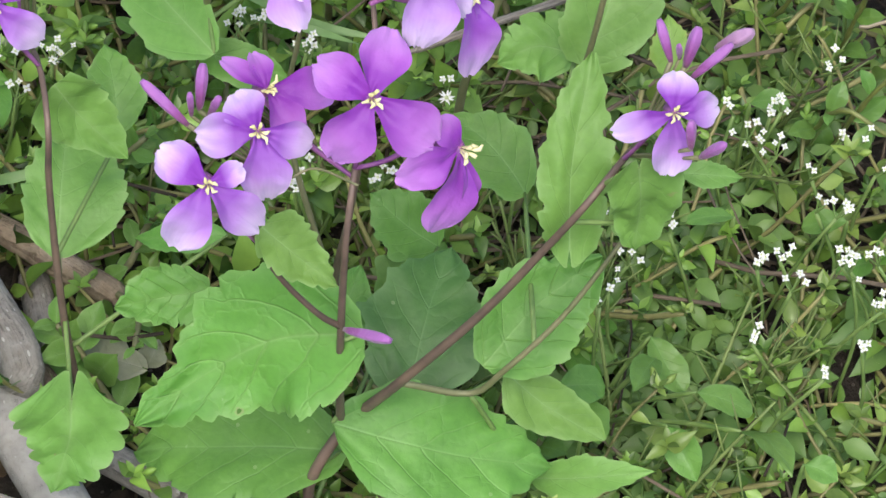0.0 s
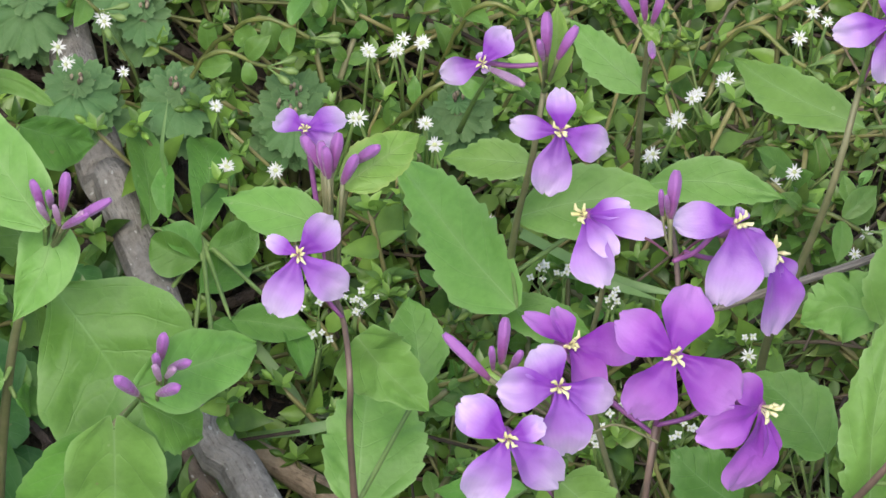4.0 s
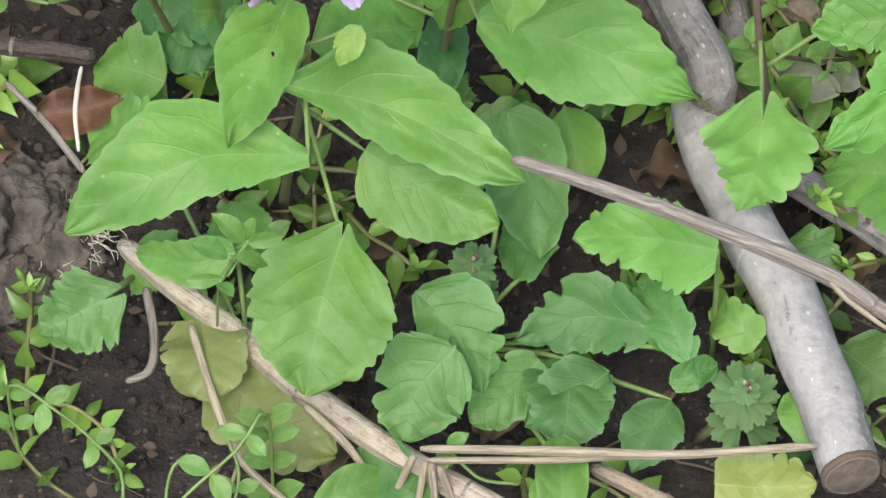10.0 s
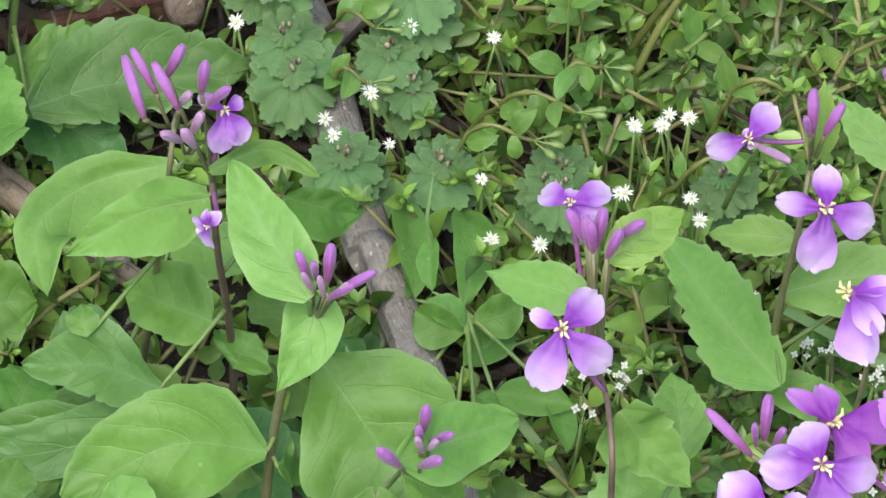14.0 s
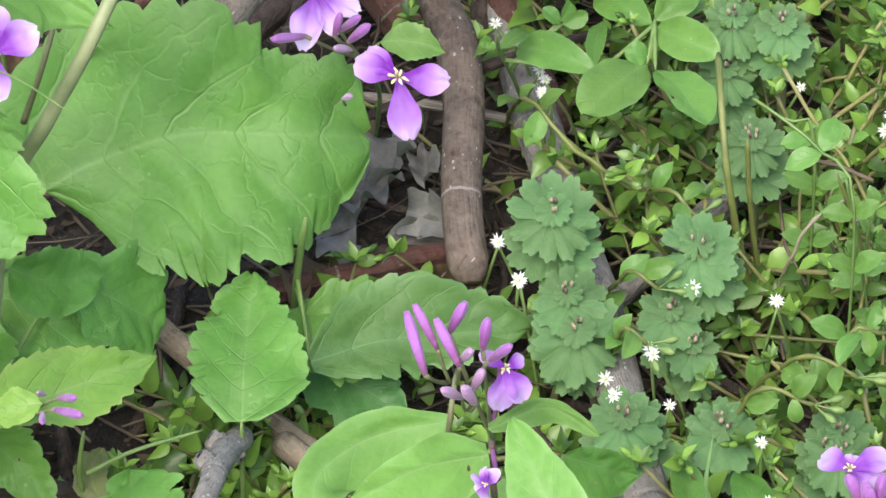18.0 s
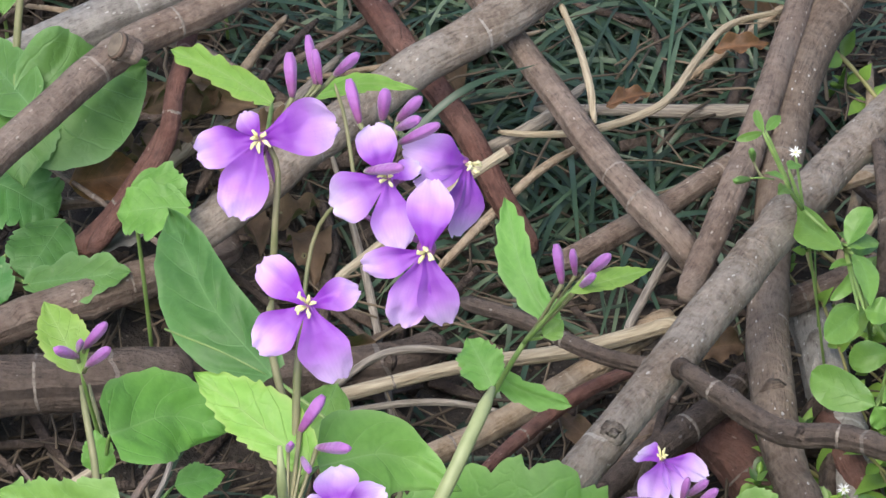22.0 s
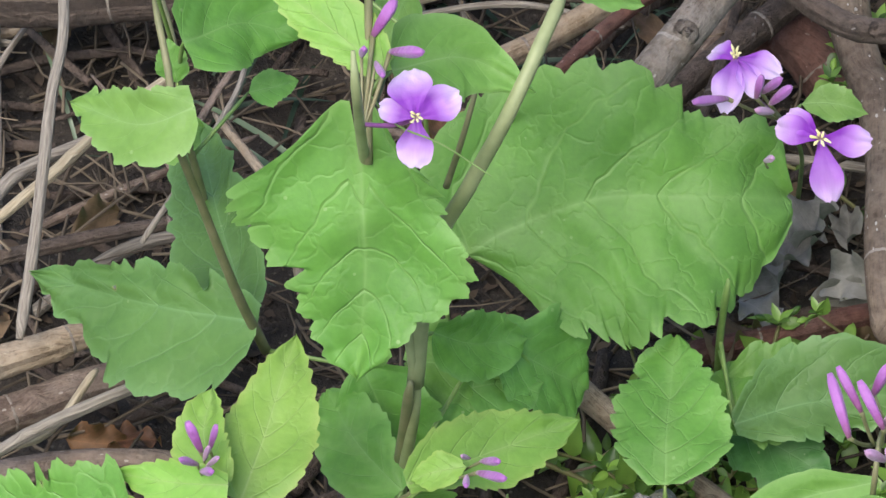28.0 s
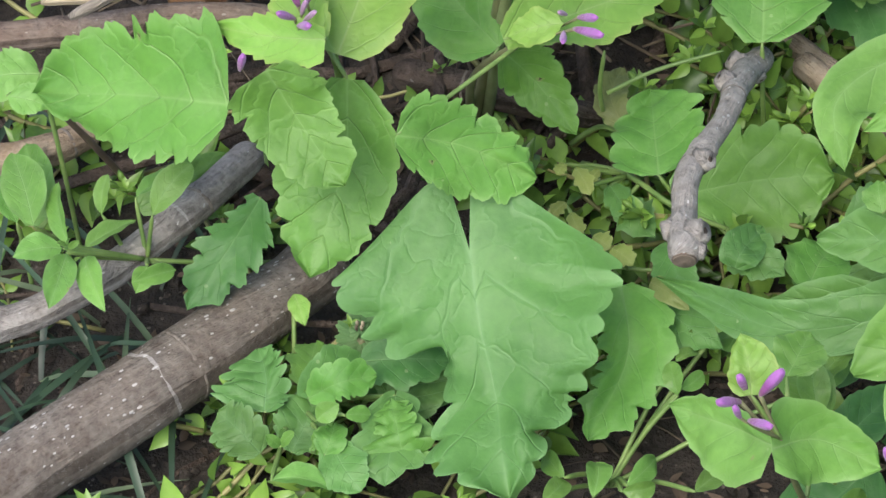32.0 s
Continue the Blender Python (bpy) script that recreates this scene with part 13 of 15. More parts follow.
leaf(p, (-0.1424, 0.5938, 0.0180), (-0.1424, 0.5735, 0.0160), 0.0141, "lyre", "dull", 381)
stem(p, [(-0.1653, 0.6015, 0.0000), (-0.1538, 0.5987, 0.0100), (-0.1424, 0.5938, 0.0180)], 0.0005, 0.0005, STEM_G, "petiole")
leaf(p, (-0.1530, 0.5811, 0.0180), (-0.1466, 0.5720, 0.0160), 0.0097, "round", "dull", 382)
stem(p, [(-0.1653, 0.6015, 0.0000), (-0.1591, 0.5923, 0.0100), (-0.1530, 0.5811, 0.0180)], 0.0005, 0.0005, STEM_G, "petiole")
leaf(p, (-0.1639, 0.5725, 0.0180), (-0.1527, 0.5724, 0.0160), 0.0065, "smooth", "bright", 383)
stem(p, [(-0.1653, 0.6015, 0.0000), (-0.1646, 0.5880, 0.0100), (-0.1639, 0.5725, 0.0180)], 0.0005, 0.0005, STEM_G, "petiole")
leaf(p, (-0.1654, 0.6184, 0.0180), (-0.1625, 0.6119, 0.0160), 0.0042, "ovate", "young", 384)
stem(p, [(-0.1653, 0.6015, 0.0000), (-0.1653, 0.6110, 0.0100), (-0.1654, 0.6184, 0.0180)], 0.0005, 0.0005, STEM_G, "petiole")
leaf(p, (-0.1558, 0.5825, 0.0240), (-0.1513, 0.5846, 0.0268), 0.0044, "smooth", "bright", 385, rows=22, cols=9, fold=0.14)
stem(p, [(-0.1653, 0.6015, 0.0000), (-0.1605, 0.5930, 0.0130), (-0.1558, 0.5825, 0.0240)], 0.0005, 0.0005, STEM_G, "petiole")
leaf(p, (-0.1505, 0.5840, 0.0240), (-0.1463, 0.5872, 0.0201), 0.0034, "obovate", "bright", 386, rows=22, cols=9, fold=0.14)
stem(p, [(-0.1653, 0.6015, 0.0000), (-0.1579, 0.5938, 0.0130), (-0.1505, 0.5840, 0.0240)], 0.0005, 0.0005, STEM_G, "petiole")
leaf(p, (-0.1620, 0.5761, 0.0240), (-0.1640, 0.5750, 0.0289), 0.0024, "obovate", "bright", 387, rows=22, cols=9, fold=0.14)
stem(p, [(-0.1653, 0.6015, 0.0000), (-0.1637, 0.5898, 0.0130), (-0.1620, 0.5761, 0.0240)], 0.0005, 0.0005, STEM_G, "petiole")
leaf(p, (-0.1618, 0.5761, 0.0240), (-0.1585, 0.5752, 0.0298), 0.0024, "obovate", "bright", 388, rows=22, cols=9, fold=0.14)
stem(p, [(-0.1653, 0.6015, 0.0000), (-0.1636, 0.5898, 0.0130), (-0.1618, 0.5761, 0.0240)], 0.0005, 0.0005, STEM_G, "petiole")
leaf(p, (-0.1619, 0.5759, 0.0240), (-0.1619, 0.5816, 0.0222), 0.0020, "obovate", "bright", 389, rows=22, cols=9, fold=0.14)
stem(p, [(-0.1653, 0.6015, 0.0000), (-0.1636, 0.5897, 0.0130), (-0.1619, 0.5759, 0.0240)], 0.0005, 0.0005, STEM_G, "petiole")
p = thing("oval_leaf_weed", (-0.1014, 0.5872, 0.0000), "low weed with small fresh oval leaves", "plant", "oval-leaved weeds")
leaf(p, (-0.1081, 0.5768, 0.0160), (-0.1126, 0.5838, 0.0146), 0.0044, "smooth", "weed", 390, rows=22, cols=9, fold=0.14)
stem(p, [(-0.1014, 0.5872, 0.0000), (-0.1047, 0.5830, 0.0090), (-0.1081, 0.5768, 0.0160)], 0.0005, 0.0005, STEM_G, "petiole")
leaf(p, (-0.1023, 0.5724, 0.0160), (-0.1030, 0.5834, 0.0121), 0.0052, "obovate", "bright", 391, rows=22, cols=9, fold=0.14)
stem(p, [(-0.1014, 0.5872, 0.0000), (-0.1018, 0.5808, 0.0090), (-0.1023, 0.5724, 0.0160)], 0.0005, 0.0005, STEM_G, "petiole")
leaf(p, (-0.0961, 0.5753, 0.0160), (-0.0917, 0.5853, 0.0119), 0.0048, "smooth", "bright", 392, rows=22, cols=9, fold=0.14)
stem(p, [(-0.1014, 0.5872, 0.0000), (-0.0987, 0.5822, 0.0090), (-0.0961, 0.5753, 0.0160)], 0.0005, 0.0005, STEM_G, "petiole")
leaf(p, (-0.0970, 0.5739, 0.0160), (-0.0908, 0.5760, 0.0154), 0.0039, "obovate", "weed", 393, rows=22, cols=9, fold=0.14)
stem(p, [(-0.1014, 0.5872, 0.0000), (-0.0992, 0.5816, 0.0090), (-0.0970, 0.5739, 0.0160)], 0.0005, 0.0005, STEM_G, "petiole")
leaf(p, (-0.0881, 0.5974, 0.0160), (-0.0900, 0.6031, 0.0192), 0.0044, "obovate", "weed", 394, rows=22, cols=9, fold=0.14)
stem(p, [(-0.1014, 0.5872, 0.0000), (-0.0947, 0.5933, 0.0090), (-0.0881, 0.5974, 0.0160)], 0.0005, 0.0005, STEM_G, "petiole")
leaf(p, (-0.0877, 0.5988, 0.0160), (-0.0839, 0.6052, 0.0133), 0.0034, "obovate", "bright", 395, rows=22, cols=9, fold=0.14)
stem(p, [(-0.1014, 0.5872, 0.0000), (-0.0945, 0.5940, 0.0090), (-0.0877, 0.5988, 0.0160)], 0.0005, 0.0005, STEM_G, "petiole")
leaf(p, (-0.0893, 0.6056, 0.0160), (-0.0854, 0.6103, 0.0129), 0.0034, "obovate", "bright", 396, rows=22, cols=9, fold=0.14)
stem(p, [(-0.1014, 0.5872, 0.0000), (-0.0953, 0.5974, 0.0090), (-0.0893, 0.6056, 0.0160)], 0.0005, 0.0005, STEM_G, "petiole")
leaf(p, (-0.0622, 0.5997, 0.0160), (-0.0561, 0.6063, 0.0167), 0.0056, "obovate", "weed", 397, rows=22, cols=9, fold=0.14)
stem(p, [(-0.1014, 0.5872, 0.0000), (-0.0818, 0.5944, 0.0090), (-0.0622, 0.5997, 0.0160)], 0.0005, 0.0005, STEM_G, "petiole")
leaf(p, (-0.0797, 0.6172, 0.0160), (-0.0811, 0.6089, 0.0209), 0.0030, "obovate", "bright", 398, rows=22, cols=9, fold=0.14)
stem(p, [(-0.1014, 0.5872, 0.0000), (-0.0905, 0.6032, 0.0090), (-0.0797, 0.6172, 0.0160)], 0.0005, 0.0005, STEM_G, "petiole")
leaf(p, (-0.1118, 0.5707, 0.0160), (-0.1082, 0.5774, 0.0143), 0.0045, "obovate", "weed", 399, rows=22, cols=9, fold=0.14)
stem(p, [(-0.1014, 0.5872, 0.0000), (-0.1066, 0.5799, 0.0090), (-0.1118, 0.5707, 0.0160)], 0.0005, 0.0005, STEM_G, "petiole")
leaf(p, (-0.0831, 0.5744, 0.0160), (-0.0776, 0.5835, 0.0114), 0.0046, "obovate", "bright", 400, rows=22, cols=9, fold=0.14)
stem(p, [(-0.1014, 0.5872, 0.0000), (-0.0922, 0.5818, 0.0090), (-0.0831, 0.5744, 0.0160)], 0.0005, 0.0005, STEM_G, "petiole")
leaf(p, (-0.2163, 0.6341, 0.0200), (-0.2228, 0.6459, 0.0234), 0.0067, "obovate", "mid", 401, rows=22, cols=9, fold=0.14)
stem(p, [(-0.2163, 0.6341, 0.0000), (-0.2163, 0.6351, 0.0110), (-0.2163, 0.6341, 0.0200)], 0.0005, 0.0005, STEM_G, "petiole")
leaf(p, (-0.2230, 0.6331, 0.0200), (-0.2284, 0.6470, 0.0184), 0.0063, "obovate", "mid", 402, rows=22, cols=9, fold=0.14)
stem(p, [(-0.2230, 0.6331, 0.0000), (-0.2230, 0.6341, 0.0110), (-0.2230, 0.6331, 0.0200)], 0.0005, 0.0005, STEM_G, "petiole")
p = thing("oval_leaf_weed", (0.0237, 0.6531, 0.0000), "broad soft weed with upright oval leaves", "plant", "oval-leaved weeds")
stem(p, [(0.0247, 0.6472, 0.0000), (0.0239, 0.6428, 0.0140), (0.0232, 0.6414, 0.0260)], 0.00082, 0.00055, STEM_G)
stem(p, [(0.0245, 0.6440, 0.0100), (0.0312, 0.6436, 0.0120), (0.0390, 0.6452, 0.0140)], 0.00046, 0.00037, STEM_G)
leaf(p, (0.0226, 0.6422, 0.0260), (0.0234, 0.6710, 0.0223), 0.0095, "obovate", "mid", 403, rows=22, cols=9, fold=0.14)
leaf(p, (0.0133, 0.6445, 0.0260), (0.0110, 0.6728, 0.0253), 0.0086, "smooth", "mid", 404, rows=22, cols=9, fold=0.14)
stem(p, [(0.0232, 0.6414, 0.0260), (0.0133, 0.6445, 0.0260)], 0.0005, 0.0004, STEM_G, "petiole")
leaf(p, (0.0167, 0.6466, 0.0260), (0.0171, 0.6569, 0.0303), 0.0051, "obovate", "mid", 405, rows=22, cols=9, fold=0.14)
stem(p, [(0.0232, 0.6414, 0.0260), (0.0167, 0.6466, 0.0260)], 0.0005, 0.0004, STEM_G, "petiole")
leaf(p, (0.0231, 0.6371, 0.0260), (0.0154, 0.6417, 0.0293), 0.0071, "smooth", "mid", 406, rows=22, cols=9, fold=0.14)
stem(p, [(0.0232, 0.6414, 0.0260), (0.0231, 0.6371, 0.0260)], 0.0005, 0.0004, STEM_G, "petiole")
leaf(p, (0.0242, 0.6385, 0.0260), (0.0343, 0.6423, 0.0264), 0.0091, "obovate", "mid", 407, rows=22, cols=9, fold=0.14)
stem(p, [(0.0232, 0.6414, 0.0260), (0.0242, 0.6385, 0.0260)], 0.0005, 0.0004, STEM_G, "petiole")
leaf(p, (0.0230, 0.6356, 0.0260), (0.0132, 0.6397, 0.0283), 0.0091, "obovate", "mid", 408, rows=22, cols=9, fold=0.14)
stem(p, [(0.0232, 0.6414, 0.0260), (0.0230, 0.6356, 0.0260)], 0.0005, 0.0004, STEM_G, "petiole")
leaf(p, (0.0281, 0.6206, 0.0260), (0.0439, 0.6149, 0.0283), 0.0078, "smooth", "mid", 409, rows=22, cols=9, fold=0.14)
stem(p, [(0.0232, 0.6414, 0.0260), (0.0281, 0.6206, 0.0260)], 0.0005, 0.0004, STEM_G, "petiole")
leaf(p, (0.0390, 0.6211, 0.0260), (0.0417, 0.6057, 0.0258), 0.0060, "smooth", "mid", 410, rows=22, cols=9, fold=0.14)
stem(p, [(0.0232, 0.6414, 0.0260), (0.0390, 0.6211, 0.0260)], 0.0005, 0.0004, STEM_G, "petiole")
leaf(p, (0.0252, 0.5977, 0.0260), (0.0272, 0.5920, 0.0262), 0.0049, "obovate", "mid", 411, rows=22, cols=9, fold=0.14)
stem(p, [(0.0232, 0.6414, 0.0260), (0.0252, 0.5977, 0.0260)], 0.0005, 0.0004, STEM_G, "petiole")
leaf(p, (0.0101, 0.6223, 0.0200), (0.0052, 0.6227, 0.0214), 0.0060, "obovate", "dark", 412, rows=22, cols=9, fold=0.14)
stem(p, [(0.0233, 0.6418, 0.0230), (0.0101, 0.6223, 0.0200)], 0.0005, 0.0004, STEM_G, "petiole")
leaf(p, (-0.0049, 0.6003, 0.0200), (-0.0028, 0.5896, 0.0248), 0.0040, "smooth", "dark", 413, rows=22, cols=9, fold=0.14)
stem(p, [(-0.0049, 0.6003, 0.0000), (-0.0049, 0.6013, 0.0110), (-0.0049, 0.6003, 0.0200)], 0.0005, 0.0005, STEM_G, "petiole")
p = thing("oval_leaf_weed", (0.1497, 0.5477, 0.0000), "low weed with broad oval leaves", "plant", "oval-leaved weeds")
leaf(p, (0.1414, 0.5373, 0.0260), (0.1470, 0.5282, 0.0221), 0.0091, "obovate", "weed", 414, rows=22, cols=9, fold=0.14)
stem(p, [(0.1497, 0.5477, 0.0000), (0.1456, 0.5435, 0.0140), (0.1414, 0.5373, 0.0260)], 0.0005, 0.0005, STEM_G, "petiole")
leaf(p, (0.1400, 0.5387, 0.0260), (0.1491, 0.5386, 0.0255), 0.0087, "obovate", "weed", 415, rows=22, cols=9, fold=0.14)
stem(p, [(0.1497, 0.5477, 0.0000), (0.1448, 0.5442, 0.0140), (0.1400, 0.5387, 0.0260)], 0.0005, 0.0005, STEM_G, "petiole")
leaf(p, (0.1590, 0.5494, 0.0260), (0.1646, 0.5396, 0.0212), 0.0068, "obovate", "weed", 416, rows=22, cols=9, fold=0.14)
stem(p, [(0.1497, 0.5477, 0.0000), (0.1543, 0.5495, 0.0140), (0.1590, 0.5494, 0.0260)], 0.0005, 0.0005, STEM_G, "petiole")
leaf(p, (0.1593, 0.5442, 0.0260), (0.1530, 0.5331, 0.0310), 0.0058, "smooth", "weed", 417, rows=22, cols=9, fold=0.14)
stem(p, [(0.1497, 0.5477, 0.0000), (0.1545, 0.5469, 0.0140), (0.1593, 0.5442, 0.0260)], 0.0005, 0.0005, STEM_G, "petiole")
leaf(p, (0.1657, 0.5360, 0.0260), (0.1762, 0.5326, 0.0228), 0.0058, "obovate", "weed", 418, rows=22, cols=9, fold=0.14)
stem(p, [(0.1497, 0.5477, 0.0000), (0.1577, 0.5429, 0.0140), (0.1657, 0.5360, 0.0260)], 0.0005, 0.0005, STEM_G, "petiole")
leaf(p, (0.1728, 0.5267, 0.0260), (0.1796, 0.5128, 0.0307), 0.0076, "smooth", "weed", 419, rows=22, cols=9, fold=0.14)
stem(p, [(0.1497, 0.5477, 0.0000), (0.1612, 0.5382, 0.0140), (0.1728, 0.5267, 0.0260)], 0.0005, 0.0005, STEM_G, "petiole")
leaf(p, (0.1593, 0.5287, 0.0260), (0.1639, 0.5191, 0.0212), 0.0067, "smooth", "weed", 420, rows=22, cols=9, fold=0.14)
stem(p, [(0.1497, 0.5477, 0.0000), (0.1545, 0.5392, 0.0140), (0.1593, 0.5287, 0.0260)], 0.0005, 0.0005, STEM_G, "petiole")
leaf(p, (0.1863, 0.6039, 0.0260), (0.1935, 0.6015, 0.0278), 0.0044, "obovate", "weed", 421, rows=22, cols=9, fold=0.14)
stem(p, [(0.1863, 0.6039, 0.0000), (0.1863, 0.6049, 0.0140), (0.1863, 0.6039, 0.0260)], 0.0005, 0.0005, STEM_G, "petiole")
leaf(p, (0.1832, 0.5185, 0.0260), (0.1892, 0.5150, 0.0250), 0.0057, "smooth", "weed", 422, rows=22, cols=9, fold=0.14)
stem(p, [(0.1832, 0.5185, 0.0000), (0.1832, 0.5195, 0.0140), (0.1832, 0.5185, 0.0260)], 0.0005, 0.0005, STEM_G, "petiole")
leaf(p, (0.2006, 0.5741, 0.0260), (0.1927, 0.5763, 0.0219), 0.0050, "obovate", "weed", 423, rows=22, cols=9, fold=0.14)
stem(p, [(0.2006, 0.5741, 0.0000), (0.2006, 0.5751, 0.0140), (0.2006, 0.5741, 0.0260)], 0.0005, 0.0005, STEM_G, "petiole")
leaf(p, (0.1790, 0.5765, 0.0260), (0.1695, 0.5752, 0.0265), 0.0044, "obovate", "weed", 424, rows=22, cols=9, fold=0.14)
stem(p, [(0.1790, 0.5765, 0.0000), (0.1790, 0.5775, 0.0140), (0.1790, 0.5765, 0.0260)], 0.0005, 0.0005, STEM_G, "petiole")
leaf(p, (-0.0496, 0.5623, 0.0300), (-0.0546, 0.5602, 0.0329), 0.0058, "obovate", "weed", 425, rows=22, cols=9, fold=0.14)
stem(p, [(-0.0496, 0.5623, 0.0000), (-0.0496, 0.5633, 0.0160), (-0.0496, 0.5623, 0.0300)], 0.0005, 0.0005, STEM_G, "petiole")
p = thing("oval_leaf_weed", (0.0174, 0.6005, 0.0000), "low leaves beside the grey branch", "plant", "oval-leaved weeds")
leaf(p, (0.0224, 0.6306, 0.0220), (0.0316, 0.6435, 0.0185), 0.0092, "obovate", "mid", 426, rows=22, cols=9, fold=0.14)
stem(p, [(0.0174, 0.6005, 0.0000), (0.0199, 0.6166, 0.0120), (0.0224, 0.6306, 0.0220)], 0.0005, 0.0005, STEM_G, "petiole")
leaf(p, (0.0244, 0.6235, 0.0220), (0.0330, 0.6173, 0.0207), 0.0081, "smooth", "mid", 427, rows=22, cols=9, fold=0.14)
stem(p, [(0.0174, 0.6005, 0.0000), (0.0209, 0.6130, 0.0120), (0.0244, 0.6235, 0.0220)], 0.0005, 0.0005, STEM_G, "petiole")
leaf(p, (0.0283, 0.6052, 0.0220), (0.0257, 0.5926, 0.0240), 0.0050, "obovate", "mid", 428, rows=22, cols=9, fold=0.14)
stem(p, [(0.0174, 0.6005, 0.0000), (0.0228, 0.6038, 0.0120), (0.0283, 0.6052, 0.0220)], 0.0005, 0.0005, STEM_G, "petiole")
leaf(p, (0.0117, 0.6482, 0.0220), (0.0165, 0.6673, 0.0204), 0.0072, "obovate", "mid", 429, rows=22, cols=9, fold=0.14)
stem(p, [(0.0117, 0.6482, 0.0000), (0.0117, 0.6492, 0.0120), (0.0117, 0.6482, 0.0220)], 0.0005, 0.0005, STEM_G, "petiole")
henbit((-0.0152, 0.7240, 0.0400), 0.0095, 147)
henbit((0.0142, 0.7148, 0.0400), 0.0087, 148)
henbit((-0.0118, 0.7104, 0.0300), 0.0083, 149)
henbit((-0.0096, 0.7038, 0.0260), 0.0092, 150)
henbit((0.0089, 0.7062, 0.0300), 0.0069, 151)
henbit((-0.0005, 0.6769, 0.0300), 0.0074, 152)
henbit((0.0198, 0.6754, 0.0280), 0.0070, 153)
henbit((0.0428, 0.6716, 0.0260), 0.0074, 154)
henbit((0.0259, 0.7496, 0.0360), 0.0071, 155)
henbit((0.0854, 0.7440, 0.0400), 0.0094, 156)
henbit((0.0604, 0.7510, 0.0300), 0.0059, 157)
henbit((0.0134, 0.7023, 0.0240), 0.0058, 158)
henbit((0.0217, 0.7780, 0.0440), 0.0074, 159)
henbit((0.0207, 0.7729, 0.0340), 0.0067, 160)
henbit((0.0324, 0.7764, 0.0440), 0.0069, 161)
henbit((0.0253, 0.7526, 0.0340), 0.0066, 162)
henbit((0.0402, 0.8266, 0.0340), 0.0062, 163)
henbit((-0.0101, 0.7083, 0.0220), 0.0081, 164)
henbit((0.0466, 0.4907, 0.0100), 0.0063, 165)
henbit((-0.0024, 0.5146, 0.0160), 0.0045, 166)
henbit((-0.1514, 0.6107, 0.0140), 0.0055, 167)
henbit((0.0430, 0.6764, 0.0260), 0.0075, 168)
henbit((0.0190, 0.6789, 0.0260), 0.0068, 169)
henbit((0.0404, 0.6743, 0.0240), 0.0068, 170)
henbit((0.0771, 0.6773, 0.0240), 0.0064, 171)
henbit((0.0021, 0.6791, 0.0260), 0.0079, 172)
henbit((0.0756, 0.6752, 0.0240), 0.0064, 173)

weed_patch(-0.126, 0.619, -0.086, 0.688, 26, 0.0062, "loose yellowish weeds under the broad leaves", 340, rise=0.016, run=0.035)
weed_patch(-0.091, 0.631, -0.051, 0.691, 22, 0.0062, "loose weeds under the broad leaves", 341, rise=0.016, run=0.035)
weed_patch(-0.234, 0.648, -0.183, 0.676, 10, 0.0062, "loose weeds beside the log", 342, rise=0.016, run=0.035)
weed_patch(-0.183, 0.588, -0.141, 0.618, 16, 0.0062, "loose weeds in front of the log", 343, rise=0.016, run=0.035)
weed_patch(-0.109, 0.692, -0.065, 0.712, 14, 0.0062, "loose weeds under the broad leaves", 344, rise=0.016, run=0.035)

# trailing stems through the weeds
runner([(0.2026, 0.6893, 0.0200), (0.2249, 0.6823, 0.0360), (0.2380, 0.6887, 0.0360)], 700)
runner([(0.1871, 0.6772, 0.0200), (0.1994, 0.6604, 0.0360), (0.2274, 0.6571, 0.0360)], 701)
runner([(0.2007, 0.6759, 0.0200), (0.2002, 0.6729, 0.0360), (0.2056, 0.6859, 0.0360)], 702, r=0.00036, dry=True)
runner([(0.2140, 0.6587, 0.0200), (0.2208, 0.6519, 0.0360), (0.2323, 0.6593, 0.0360)], 703, r=0.00036, dry=True)
runner([(0.1952, 0.6455, 0.0200), (0.2046, 0.6287, 0.0360), (0.2196, 0.6308, 0.0360)], 704)
runner([(0.1996, 0.6134, 0.0200), (0.2002, 0.5932, 0.0360), (0.2093, 0.5866, 0.0360)], 705)
runner([(0.2280, 0.6249, 0.0200), (0.2159, 0.6136, 0.0360), (0.2081, 0.6137, 0.0360)], 706, r=0.00036, dry=True)
runner([(0.2113, 0.6361, 0.0200), (0.2136, 0.6253, 0.0360), (0.2207, 0.6289, 0.0360)], 707)
runner([(0.2032, 0.6097, 0.0200), (0.2097, 0.5983, 0.0360), (0.2204, 0.5974, 0.0360)], 708)
runner([(0.2084, 0.7105, 0.0200), (0.2104, 0.6983, 0.0360), (0.2208, 0.7033, 0.0360)], 709)
runner([(0.2159, 0.6648, 0.0200), (0.2173, 0.6580, 0.0360), (0.2244, 0.6652, 0.0360)], 710, r=0.00036, dry=True)
runner([(0.2281, 0.6547, 0.0200), (0.2131, 0.6476, 0.0360), (0.2041, 0.6490, 0.0360)], 711)
runner([(-0.0286, 0.7930, 0.0200), (-0.0218, 0.7636, 0.0360), (-0.0128, 0.7503, 0.0360), (-0.0017, 0.7391, 0.0360)], 712)
runner([(-0.0033, 0.7645, 0.0200), (0.0069, 0.7368, 0.0360), (0.0141, 0.7292, 0.0360)], 713)
runner([(-0.0082, 0.7370, 0.0200), (-0.0001, 0.7128, 0.0360), (0.0063, 0.7079, 0.0360)], 714)
runner([(0.0158, 0.7061, 0.0200), (0.0336, 0.6897, 0.0360), (0.0460, 0.6846, 0.0360)], 715)
runner([(-0.0057, 0.7165, 0.0200), (-0.0010, 0.6976, 0.0360), (0.0042, 0.6934, 0.0360)], 716)
